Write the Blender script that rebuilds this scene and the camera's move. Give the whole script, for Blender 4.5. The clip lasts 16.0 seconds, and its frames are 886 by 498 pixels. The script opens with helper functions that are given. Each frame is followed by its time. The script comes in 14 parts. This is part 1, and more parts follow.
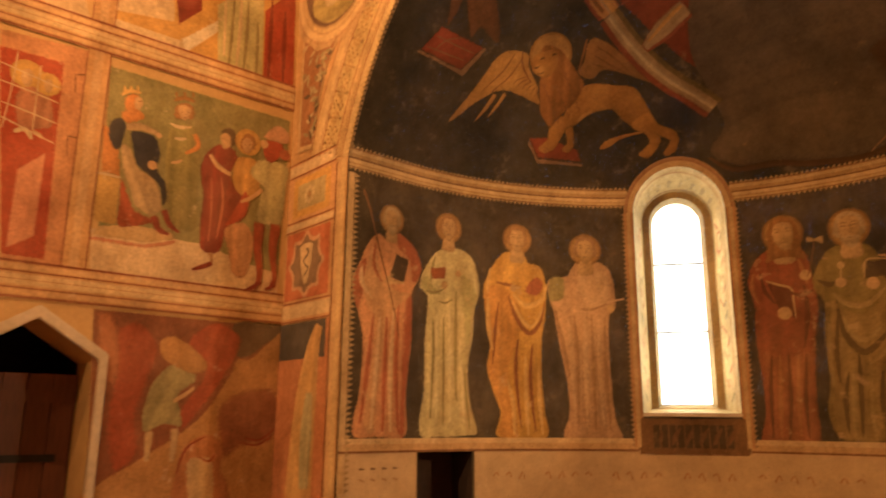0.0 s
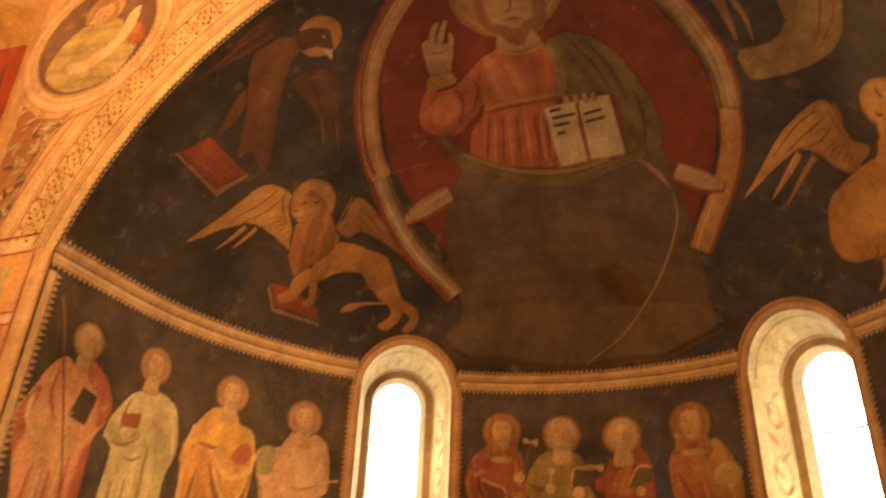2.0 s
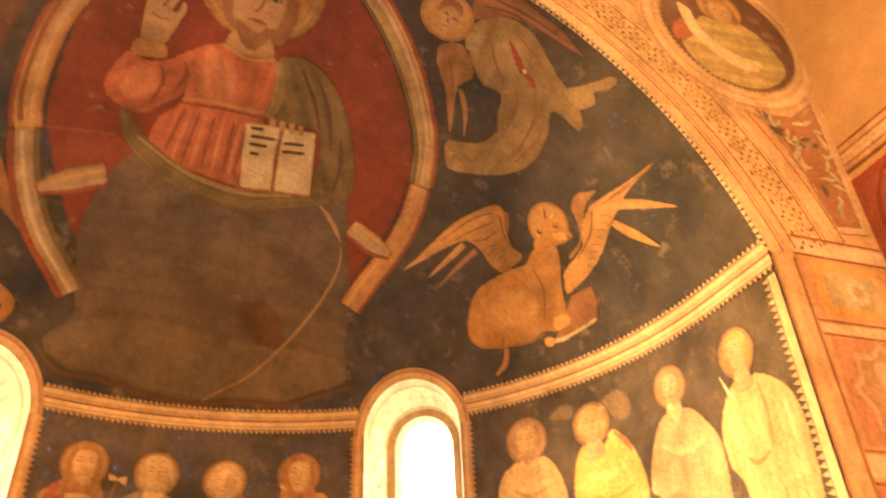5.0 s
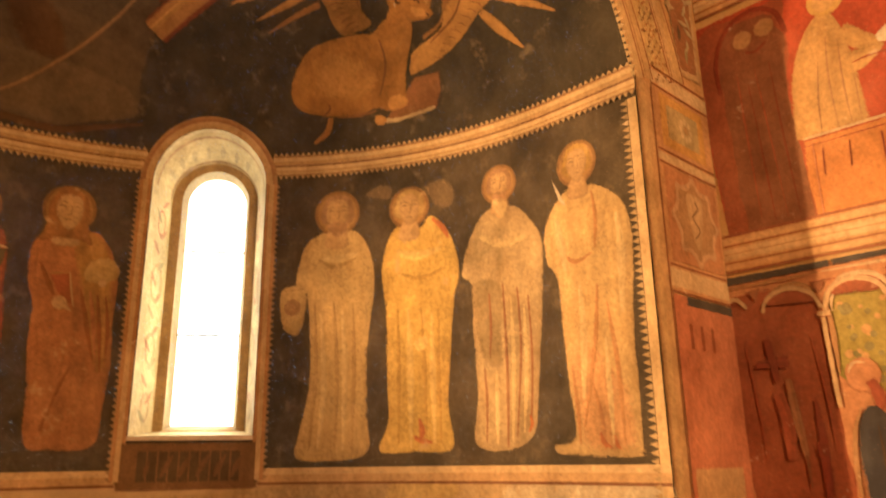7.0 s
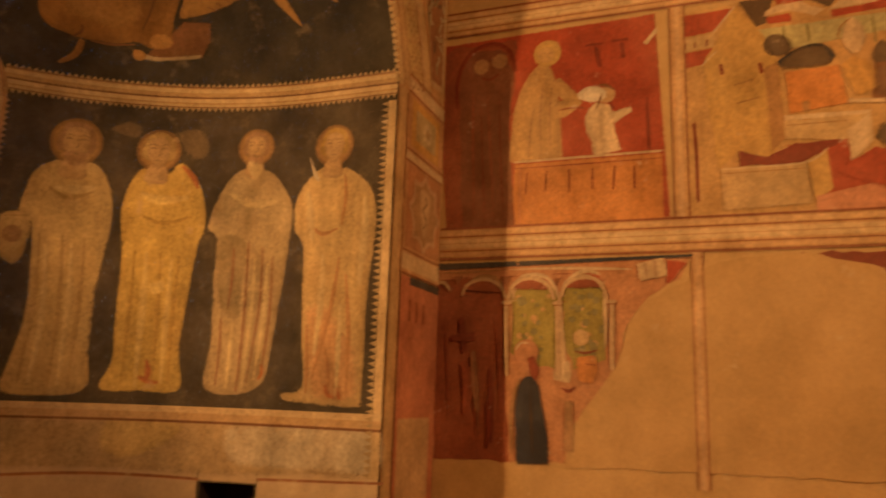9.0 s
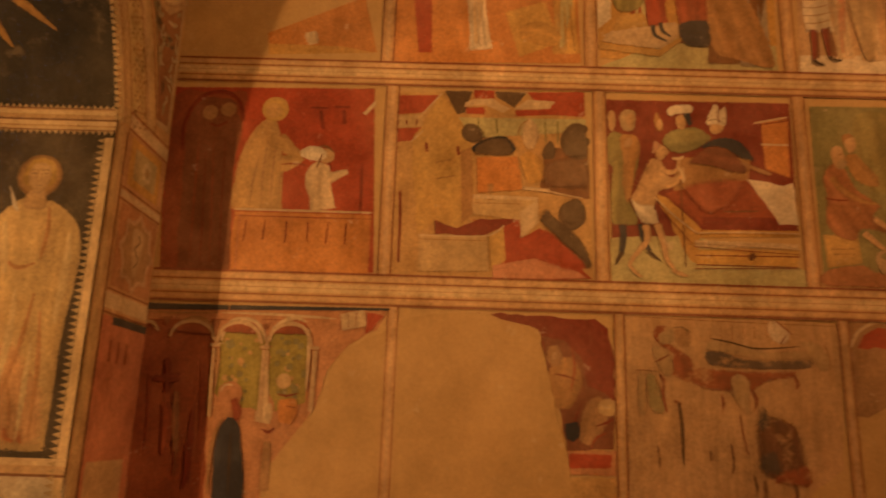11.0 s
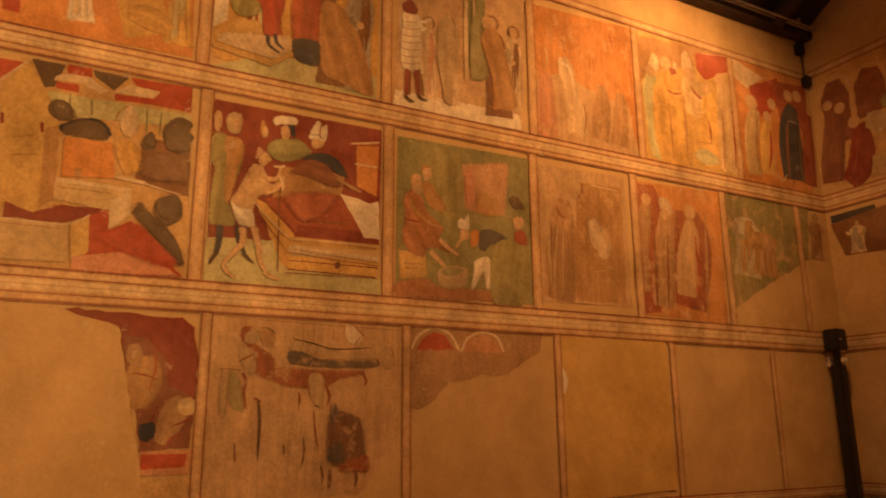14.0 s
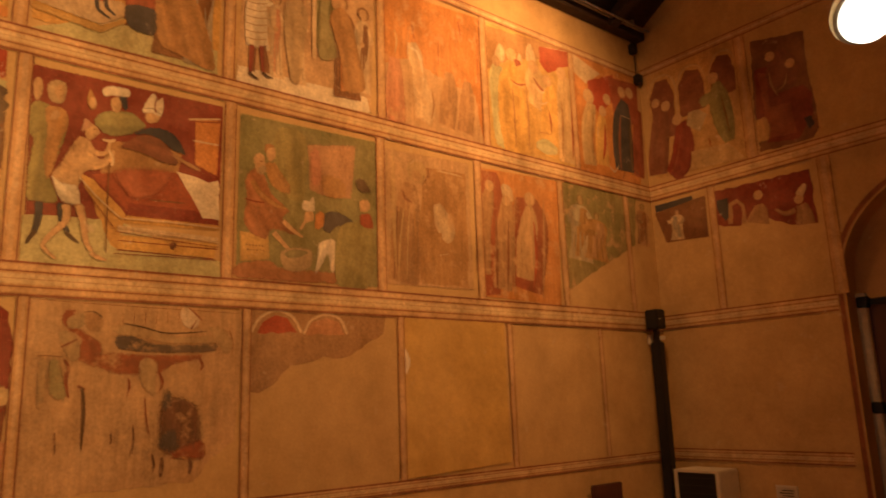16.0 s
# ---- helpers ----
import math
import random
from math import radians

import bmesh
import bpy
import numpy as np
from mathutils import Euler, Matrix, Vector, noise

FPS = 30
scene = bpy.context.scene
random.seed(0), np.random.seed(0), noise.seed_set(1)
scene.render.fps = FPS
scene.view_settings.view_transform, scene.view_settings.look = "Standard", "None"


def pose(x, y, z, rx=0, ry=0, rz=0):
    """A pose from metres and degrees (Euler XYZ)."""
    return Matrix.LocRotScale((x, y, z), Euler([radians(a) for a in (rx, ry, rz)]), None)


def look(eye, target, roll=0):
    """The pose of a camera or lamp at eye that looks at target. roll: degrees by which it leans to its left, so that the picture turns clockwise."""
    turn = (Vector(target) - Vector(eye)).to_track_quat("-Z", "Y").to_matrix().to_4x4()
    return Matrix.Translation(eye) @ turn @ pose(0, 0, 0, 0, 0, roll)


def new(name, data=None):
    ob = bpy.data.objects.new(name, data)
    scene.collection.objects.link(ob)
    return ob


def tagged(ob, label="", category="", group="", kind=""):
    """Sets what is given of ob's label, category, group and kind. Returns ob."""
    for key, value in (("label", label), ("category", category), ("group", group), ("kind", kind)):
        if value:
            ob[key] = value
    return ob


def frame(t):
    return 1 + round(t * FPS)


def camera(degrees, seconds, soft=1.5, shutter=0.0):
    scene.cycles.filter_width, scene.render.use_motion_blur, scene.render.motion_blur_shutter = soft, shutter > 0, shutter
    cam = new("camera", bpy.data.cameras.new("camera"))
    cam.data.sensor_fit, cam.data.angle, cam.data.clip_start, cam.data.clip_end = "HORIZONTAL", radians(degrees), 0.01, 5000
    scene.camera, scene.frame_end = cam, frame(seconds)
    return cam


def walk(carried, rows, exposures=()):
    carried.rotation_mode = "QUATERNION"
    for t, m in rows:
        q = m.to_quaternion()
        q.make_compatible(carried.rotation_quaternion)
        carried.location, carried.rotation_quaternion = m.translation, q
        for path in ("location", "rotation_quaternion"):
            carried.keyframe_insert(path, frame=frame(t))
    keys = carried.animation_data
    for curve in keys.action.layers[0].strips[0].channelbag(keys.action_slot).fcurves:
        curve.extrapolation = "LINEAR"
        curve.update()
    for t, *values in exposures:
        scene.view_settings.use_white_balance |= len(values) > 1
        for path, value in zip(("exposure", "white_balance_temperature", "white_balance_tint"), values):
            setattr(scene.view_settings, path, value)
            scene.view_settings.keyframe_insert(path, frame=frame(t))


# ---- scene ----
from mathutils.geometry import delaunay_2d_cdt

# camera and its walk
cam = camera(62.25, 16.0, soft=1.8, shutter=0.5)
EYE = 1.6
PATH = (  # seconds, x, y, height over the eye line, yaw, pitch, lean
    (0, 1.848, -2.922, -0.000, 49.23, 13.18, -0.49),
    (0.5, 1.639, -2.901, -0.031, 43.10, 15.71, -1.09),
    (1, 1.404, -2.856, -0.027, 36.33, 18.91, -1.58),
    (1.5, 1.172, -2.821, -0.002, 29.19, 22.72, -2.15),
    (2, 0.967, -2.790, 0.032, 21.89, 27.66, -2.57),
    (2.5, 0.778, -2.773, 0.058, 15.82, 32.33, -2.43),
    (3, 0.606, -2.774, 0.049, 9.70, 35.85, -1.25),
    (5.5, -0.311, -2.421, -0.063, -27.30, 28.98, 2.72),
    (6, -0.447, -2.257, -0.095, -33.39, 24.67, 2.08),
    (6.5, -0.569, -2.078, -0.106, -38.69, 20.57, 1.56),
    (7, -0.710, -1.924, -0.089, -43.82, 15.97, 0.86),
    (7.5, -0.872, -1.854, -0.072, -48.47, 12.41, -0.12),
    (8, -1.059, -1.846, -0.049, -54.56, 10.35, -1.28),
    (8.5, -1.227, -1.842, -0.023, -62.01, 10.27, -1.87),
    (9, -1.391, -1.880, -0.003, -69.27, 11.25, -2.00),
    (11.5, -1.787, -2.255, 0.134, -94.87, 13.92, -1.53),
    (12, -1.849, -2.304, 0.152, -101.46, 13.90, -1.06),
    (12.5, -1.883, -2.345, 0.160, -107.09, 14.11, -0.94),
    (13, -1.899, -2.381, 0.159, -112.07, 14.37, -0.76),
    (13.5, -1.923, -2.398, 0.146, -115.46, 14.18, -0.29),
    (14, -1.943, -2.420, 0.131, -118.09, 13.73, 0.41),
    (14.5, -1.971, -2.436, 0.123, -120.44, 13.37, 1.10),
    (15, -2.004, -2.459, 0.133, -123.33, 12.96, 1.56),
    (15.5, -2.041, -2.468, 0.154, -126.37, 12.40, 1.77),
    (16, -2.052, -2.482, 0.154, -129.43, 11.84, 2.01),
)


def aim(x, y, z, yaw, pitch, lean):
    a, b = radians(yaw), radians(pitch)
    eye = Vector((x, y, EYE + z))
    ahead = Vector((-math.sin(a) * math.cos(b), math.cos(a) * math.cos(b), math.sin(b)))
    return look(eye, eye + ahead, -lean)


walk(cam, [(row[0], aim(*row[1:])) for row in PATH],
     exposures=((0.0, 0.8, 6200, 9), (1.5, 0.9, 6200, 9), (2.5, 1.7, 6150, 9), (3.0, 2.05, 6100, 8), (5.5, 2.4, 5800, 6), (7.0, 1.2, 5950, 7), (8.0, 0.15, 6200, 8), (9.0, 0.1, 6500, 10), (11.5, -0.2, 6800, 12), (12.5, 0.15, 6650, 11), (15.0, 0.15, 6600, 11), (16.0, 0.25, 6600, 11)))

# ---- world and lamps ----
world = bpy.data.worlds.new("sky")
scene.world = world
world.use_nodes = True
sky = world.node_tree.nodes.new("ShaderNodeTexSky")
sky.sky_type, sky.sun_disc, sky.sun_elevation, sky.sun_rotation = "NISHITA", False, radians(35), radians(200)
world.node_tree.links.new(sky.outputs[0], world.node_tree.nodes["Background"].inputs[0])
world.node_tree.nodes["Background"].inputs[1].default_value = 0.12


def lamp(name, kind, place, target, watts, colour, **more):
    data = bpy.data.lights.new(name, kind)
    data.energy, data.color = watts, colour
    if kind == "SPOT":
        data.spot_size, data.spot_blend, data.shadow_soft_size = radians(more["cone"]), more["blend"], more["size"]
    if kind == "AREA":
        data.shape, data.size, data.size_y = "RECTANGLE", more["size"], more["size_y"]
    if kind == "POINT":
        data.shadow_soft_size = more["size"]
    ob = new(name, data)
    ob.matrix_world = look(place, target)
    return ob


WARM = (1.0, 0.47, 0.16)
SOFT_WARM = (1.0, 0.53, 0.20)
DAY = (1.0, 0.82, 0.56)
# unseen lamps without bodies: nave floodlight, roof spots, helper spots in the apse; daylight in the windows
lamp("nave_floodlight", "SPOT", (-0.8, -6.2, 4.4), (0.9, 0.4, 3.0), 690, SOFT_WARM, cone=114, blend=0.9, size=0.12)
# added spots just inside the window mouths, standing in for strong daylight across the apse
lamp("apse_helper_spot_right", "SPOT", (-1.32, 2.42, 2.2), (3.5, -0.8, 2.9), 700, SOFT_WARM, cone=70, blend=0.9, size=0.06)
lamp("apse_helper_spot_left", "SPOT", (1.32, 2.42, 2.2), (-3.4, -1.1, 3.0), 170, SOFT_WARM, cone=80, blend=0.5, size=0.06)
lamp("window_daylight_left", "AREA", (-1.72, 3.01, 2.6), (0.0, 0.58, 2.5), 10, DAY, size=0.38, size_y=1.66)
lamp("window_daylight_right", "AREA", (1.68, 3.04, 2.6), (0.0, 0.58, 2.5), 9, DAY, size=0.38, size_y=1.66)
lamp("beam_spot_right", "SPOT", (1.7, -8.2, 6.45), (3.6, -8.0, 4.4), 330, WARM, cone=150, blend=0.9, size=0.1)
lamp("beam_spot_centre", "SPOT", (-1.0, -7.4, 6.6), (3.5, -6.0, 2.5), 620, WARM, cone=90, blend=0.9, size=0.1)
lamp("beam_spot_near", "SPOT", (1.8, -3.0, 6.45), (3.5, -2.9, 5.0), 90, WARM, cone=120, blend=0.9, size=0.1)
lamp("beam_spot_left", "SPOT", (-1.6, -3.0, 6.4), (-3.6, -1.2, 4.0), 340, WARM, cone=140, blend=0.8, size=0.1)


# ---- plan ----
HALF, WL, LONG = 3.5, 3.56, 10.67        # nave: half width to the south, to the north wall, length
RC, CY, ZS = 2.66, 0.58, 3.57            # apse: plan radius, centre, springing height
RD, ZC = 2.754, 2.853                    # half dome: radius, centre height
THICK, PLATE = 0.5, 6.68
RIDGE = PLATE + 2.2
WIN_AXIS, WIN_HALF, WIN_SILL, WIN_SPRING = {-1: 35.3, 1: 34.4}, 0.39, 1.68, 3.43
PANE_HALF, PANE_SILL, PANE_SPRING, WIN_DEEP = 0.212, 1.76, 3.40, 0.40


# ---- materials ----
def nodes_of(name):
    m = bpy.data.materials.new(name)
    m.use_nodes = True
    return m, m.node_tree.nodes, m.node_tree.links, m.node_tree.nodes["Principled BSDF"]


def noise_node(nodes, links, scale, detail=6, rough=0.6, stretch=None, where=None):
    n = nodes.new("ShaderNodeTexNoise")
    n.inputs["Scale"].default_value, n.inputs["Detail"].default_value, n.inputs["Roughness"].default_value = scale, detail, rough
    if where is None:
        geo = nodes.new("ShaderNodeNewGeometry")
        where = geo.outputs["Position"]
    if stretch:
        mp = nodes.new("ShaderNodeMapping")
        mp.inputs["Scale"].default_value = stretch
        links.new(where, mp.inputs["Vector"])
        where = mp.outputs["Vector"]
    links.new(where, n.inputs["Vector"])
    return n


def ramp(nodes, links, source, stops):
    r = nodes.new("ShaderNodeValToRGB")
    els = r.color_ramp.elements
    while len(els) < len(stops):
        els.new(0.5)
    for e, (at, v) in zip(els, stops):
        e.position = at
        e.color = (v, v, v, 1) if not isinstance(v, tuple) else (*v, 1)
    links.new(source, r.inputs[0])
    return r.outputs[0]


def mix(nodes, links, kind, fac, a, b):
    m = nodes.new("ShaderNodeMix")
    m.data_type, m.blend_type = "RGBA", kind
    for sock, v in ((m.inputs[0], fac), (m.inputs[6], a), (m.inputs[7], b)):
        if isinstance(v, (int, float)):
            sock.default_value = v
        elif isinstance(v, tuple):
            sock.default_value = (*v, 1)
        else:
            links.new(v, sock)
    return m.outputs[2]


def fresco(name, worn, worn_colour=(0.62, 0.5, 0.34), blotch=0.35, rough=0.85, streak=0.0, grain=1.0, patina=0.07, stained=1.0):
    """Lime paint on plaster: colour from the attribute 'paint', clouded, flaked and stained."""
    m, nodes, links, bsdf = nodes_of(name)
    at = nodes.new("ShaderNodeAttribute")
    at.attribute_name = "paint"
    big = noise_node(nodes, links, 2.2, 5, 0.65)
    fine = noise_node(nodes, links, 38, 4, 0.7)
    flake = noise_node(nodes, links, 6.5, 9, 0.72)
    c = mix(nodes, links, "MULTIPLY", 1.0, at.outputs["Color"], ramp(nodes, links, big.outputs[0], ((0.3, 1 - blotch), (0.7, 1 + 0.25 * blotch))))
    c = mix(nodes, links, "MULTIPLY", 1.0, c, ramp(nodes, links, fine.outputs[0], ((0.25, 1 - 0.28 * grain), (0.7, 1 + 0.12 * grain))))
    mask = ramp(nodes, links, flake.outputs[0], ((0.66 - worn * 0.3, 0.0), (0.74 - worn * 0.2, 0.75)))
    c = mix(nodes, links, "MIX", mask, c, worn_colour)
    veil = noise_node(nodes, links, 1.1, 4, 0.6)
    c = mix(nodes, links, "MIX", ramp(nodes, links, veil.outputs[0], ((0.42, 0.0), (0.72, 0.35 * worn + 0.1))), c, worn_colour)
    stain = noise_node(nodes, links, 4.5, 7, 0.75, (1, 1, 0.55))
    c = mix(nodes, links, "MULTIPLY", 0.75 * stained, c, ramp(nodes, links, stain.outputs[0], ((0.36, (0.74, 0.66, 0.56)), (0.56, (1.06, 1.04, 1.0)))))
    c = mix(nodes, links, "MIX", patina, c, worn_colour)
    if streak:
        run = noise_node(nodes, links, 3.0, 6, 0.7, (6, 6, 0.5))
        c = mix(nodes, links, "MULTIPLY", streak, c, ramp(nodes, links, run.outputs[0], ((0.4, 0.35), (0.6, 1.0))))
    links.new(c, bsdf.inputs["Base Color"])
    # thin paint breaks up into specks at its edges
    fray = noise_node(nodes, links, 150, 3, 0.6)
    less = nodes.new("ShaderNodeMath")
    less.operation = "MULTIPLY_ADD"
    less.inputs[1].default_value, less.inputs[2].default_value = 2.6, -1.3
    links.new(fray.outputs[0], less.inputs[0])
    total = nodes.new("ShaderNodeMath")
    total.operation = "ADD"
    links.new(at.outputs["Alpha"], total.inputs[0])
    links.new(less.outputs[0], total.inputs[1])
    links.new(ramp(nodes, links, total.outputs[0], ((0.47, 0.0), (0.5, 1.0))), bsdf.inputs["Alpha"])
    bsdf.inputs["Roughness"].default_value = rough
    bsdf.inputs["Specular IOR Level"].default_value = 0.25
    bump = nodes.new("ShaderNodeBump")
    bump.inputs["Strength"].default_value, bump.inputs["Distance"].default_value = 0.35, 0.01
    links.new(mix(nodes, links, "ADD", 0.4, flake.outputs[0], fine.outputs[0]), bump.inputs["Height"])
    links.new(bump.outputs[0], bsdf.inputs["Normal"])
    return m


def solid(name, colour, rough=0.6, metal=0.0, grain=20, amount=0.25, stretch=None):
    m, nodes, links, bsdf = nodes_of(name)
    n = noise_node(nodes, links, grain, 6, 0.65, stretch)
    big = noise_node(nodes, links, grain * 0.12, 3)
    c = mix(nodes, links, "MULTIPLY", 1.0, colour, ramp(nodes, links, n.outputs[0], ((0.3, 1 - amount), (0.7, 1 + amount))))
    c = mix(nodes, links, "MULTIPLY", 1.0, c, ramp(nodes, links, big.outputs[0], ((0.3, 1 - amount), (0.7, 1 + 0.5 * amount))))
    links.new(c, bsdf.inputs["Base Color"])
    bsdf.inputs["Roughness"].default_value, bsdf.inputs["Metallic"].default_value = rough, metal
    bump = nodes.new("ShaderNodeBump")
    bump.inputs["Strength"].default_value, bump.inputs["Distance"].default_value = 0.25, 0.01
    links.new(n.outputs[0], bump.inputs["Height"])
    links.new(bump.outputs[0], bsdf.inputs["Normal"])
    return m


def glowing(name, colour, strength):
    m, nodes, links, bsdf = nodes_of(name)
    bsdf.inputs["Base Color"].default_value = (0.8, 0.8, 0.8, 1)
    bsdf.inputs["Emission Color"].default_value = (*colour, 1)
    bsdf.inputs["Emission Strength"].default_value = strength
    return m


FRESCO = fresco("fresco", 0.12, blotch=0.4, grain=1.1, patina=0.03)
FADED = fresco("faded_fresco", 0.45, (0.56, 0.36, 0.18), streak=0.25, grain=1.1, patina=0.1)
NIGHT = fresco("dark_azure_fresco", 0.34, (0.12, 0.09, 0.05), 0.7, patina=0.06)
BARE = fresco("bare_lime_plaster", 0.15, (0.55, 0.42, 0.25), 0.22, grain=0.45, patina=0.0, stained=0.3)
STONE = solid("pale_stone", (0.55, 0.47, 0.35), 0.8, 0, 14, 0.18)
FLOORING = solid("terracotta", (0.32, 0.16, 0.09), 0.6, 0, 6, 0.25)
TIMBER = solid("dark_timber", (0.05, 0.03, 0.02), 0.7, 0, 8, 0.4, (1, 1, 8))
DOORWOOD = solid("brown_door_wood", (0.10, 0.035, 0.02), 0.55, 0, 9, 0.35, (8, 8, 0.7))
IRON = solid("black_iron", (0.02, 0.02, 0.02), 0.5, 0.6)
BLACK = solid("black_plastic", (0.012, 0.012, 0.012), 0.45)
STEEL = solid("grey_steel", (0.5, 0.48, 0.45), 0.4, 0.8)
ENAMEL = solid("cream_enamel", (0.6, 0.54, 0.42), 0.5, 0, 30, 0.08)
# near-black base colour, so the shade of hollows is put into it
DARK = solid("dark_recess", (0.03, 0.015, 0.01), 0.9)
DAYLIGHT = glowing("daylit_glass", (1.0, 0.93, 0.78), 2.8)

# paint colours
CREAM, OCHRE, ORANGE, RED = (0.66, 0.50, 0.30), (0.62, 0.36, 0.10), (0.62, 0.26, 0.07), (0.42, 0.065, 0.025)
PINK, GREEN, PALEGREEN, NAVY = (0.62, 0.28, 0.16), (0.24, 0.22, 0.08), (0.52, 0.48, 0.24), (0.043, 0.036, 0.023)
WHITE, BROWN, SKIN, PLASTER = (0.78, 0.68, 0.5), (0.22, 0.09, 0.03), (0.62, 0.4, 0.2), (0.56, 0.37, 0.16)
GOLD, DEEP, GREY = (0.66, 0.40, 0.11), (0.24, 0.035, 0.016), (0.36, 0.31, 0.22)


rng = np.random.default_rng(7)


# ---- mesh helpers ----
def mesh_object(name, verts, faces, material, parent=None, colours=None, smooth=False):
    me = bpy.data.meshes.new(name)
    me.from_pydata([tuple(v) for v in verts], [], faces)
    me.materials.append(material)
    if colours is not None:
        at = me.attributes.new("paint", "FLOAT_COLOR", "POINT")
        flat = np.ones((len(verts), 4), dtype=np.float32)
        c = np.array(colours, dtype=np.float32)
        flat[:, :c.shape[1]] = c
        at.data.foreach_set("color", flat.ravel())
    if smooth:
        me.shade_smooth()
    me.update()
    ob = new(name, me)
    if parent:
        ob.parent = parent
    return ob


def part(name, bm, material, parent, label=""):
    me = bpy.data.meshes.new(name)
    bm.normal_update()
    bm.to_mesh(me)
    bm.free()
    me.materials.append(material)
    ob = new(name, me)
    ob.parent = parent
    return tagged(ob, label)


def box_bm(*boxes, bevel=0.0):
    """Boxes (x0, x1, y0, y1, z0, z1), joined."""
    bm = bmesh.new()
    for x0, x1, y0, y1, z0, z1 in boxes:
        bmesh.ops.create_cube(bm, size=1, matrix=Matrix.Translation(((x0 + x1) / 2, (y0 + y1) / 2, (z0 + z1) / 2)) @ Matrix.Diagonal((x1 - x0, y1 - y0, z1 - z0, 1)))
    if bevel:
        bmesh.ops.bevel(bm, geom=bm.edges[:], offset=bevel, segments=2, affect="EDGES")
    return bm


def coloured(ob, colour):
    me = ob.data
    at = me.attributes.new("paint", "FLOAT_COLOR", "POINT")
    at.data.foreach_set("color", np.tile(np.array((*colour, 1), dtype=np.float32), len(me.vertices)))
    return ob


def structure(name, label, category, bm=None, material=None, colour=None):
    if bm is None:
        ob = new(name)
    else:
        me = bpy.data.meshes.new(name)
        bm.normal_update()
        bm.to_mesh(me)
        bm.free()
        me.materials.append(material)
        ob = new(name, me)
        if colour:
            coloured(ob, colour)
    return tagged(ob, label, category, kind="structure")


def holed_slab(outline, holes, place, thick):
    """A slab in a plane: the outline (a, b) points less its holes, run through by thick. place(a, b, depth) gives the world point."""
    bm = bmesh.new()
    loops = []
    for k, pts in enumerate([outline, *holes]):
        front = [bm.verts.new(place(a, b, 0)) for a, b in pts]
        loops.append((front, [bm.verts.new(place(a, b, thick)) for a, b in pts]))
    for side in (0, 1):
        edges = []
        for lp in loops:
            vs = lp[side]
            edges += [bm.edges.new((vs[i], vs[(i + 1) % len(vs)])) for i in range(len(vs))]
        bmesh.ops.triangle_fill(bm, use_beauty=True, edges=edges)
    for front, back in loops:
        for i in range(len(front)):
            j = (i + 1) % len(front)
            bm.faces.new((front[i], front[j], back[j], back[i]))
    bmesh.ops.recalc_face_normals(bm, faces=bm.faces[:])
    return bm


# ---- the shell ----
floor = structure("floor", "red terracotta floor of the oratory", "floor", box_bm((-WL - 0.5, HALF + 0.5, -LONG - 0.5, CY + RC + 0.8, -0.3, 0)), FLOORING)

# south long wall, plain box; its paintings lie on its inner face
wall_south = structure("wall_south", "long plastered wall painted with rows of scenes", "wall",
                       box_bm((HALF, HALF + THICK, -LONG - THICK, THICK, 0, PLATE)), BARE, PLASTER)

DOOR_Y, DOOR_HALF, DOOR_SHOULDER, DOOR_APEX = -1.79, 0.405, 1.985, 2.24
door_hole = [(DOOR_Y - DOOR_HALF, 0.002), (DOOR_Y + DOOR_HALF, 0.002), (DOOR_Y + DOOR_HALF, DOOR_SHOULDER), (DOOR_Y, DOOR_APEX), (DOOR_Y - DOOR_HALF, DOOR_SHOULDER)]
wall_north = structure("wall_north", "long plastered wall with painted scenes and a doorway", "wall",
                       holed_slab([(-LONG - THICK, 0), (THICK, 0), (THICK, PLATE), (-LONG - THICK, PLATE)], [door_hole],
                                  lambda a, b, d: (-WL - d, a, b), THICK), BARE, PLASTER)


def arc(cx, cz, r, a0, a1, n):
    return [(cx + r * math.sin(radians(a0 + (a1 - a0) * i / n)), cz + r * math.cos(radians(a0 + (a1 - a0) * i / n))) for i in range(n + 1)]


SPRING_ANGLE = math.degrees(math.acos((ZS - ZC) / RD))
arch_line = arc(0, ZC, RD + 0.012, -SPRING_ANGLE, SPRING_ANGLE, 64)
wall_east = structure("wall_east", "painted chancel wall with a wide round arch", "wall",
                      holed_slab([(-WL, 0), (-RC - 0.012, 0.0), *arch_line, (RC + 0.012, 0.0), (HALF, 0), (HALF, PLATE), (0, RIDGE), (-WL, PLATE)], [],
                                 lambda a, b, d: (a, d, b), 0.25), FRESCO, (0.6, 0.36, 0.16))

OCULUS_X, OCULUS_Z, OCULUS_R = 0.6, 5.74, 0.375
PORTAL_HALF, PORTAL_SPRING = 1.22, 2.9
back_hole = [(-PORTAL_HALF, 0.002), (PORTAL_HALF, 0.002)] + [(PORTAL_HALF * math.cos(radians(a)), PORTAL_SPRING + 1.05 * math.sin(radians(a))) for a in range(0, 181, 6)]
round_hole = [(OCULUS_R * math.cos(radians(a)) + OCULUS_X, OCULUS_Z + OCULUS_R * math.sin(radians(a))) for a in range(0, 360, 8)]
wall_west = structure("wall_west", "plastered entrance wall with worn paintings and an arched portal", "wall",
                      holed_slab([(-WL, 0), (HALF, 0), (HALF, PLATE), (0, RIDGE), (-WL, PLATE)], [back_hole, round_hole],
                                 lambda a, b, d: (a, -LONG - d, b), THICK), BARE, PLASTER)

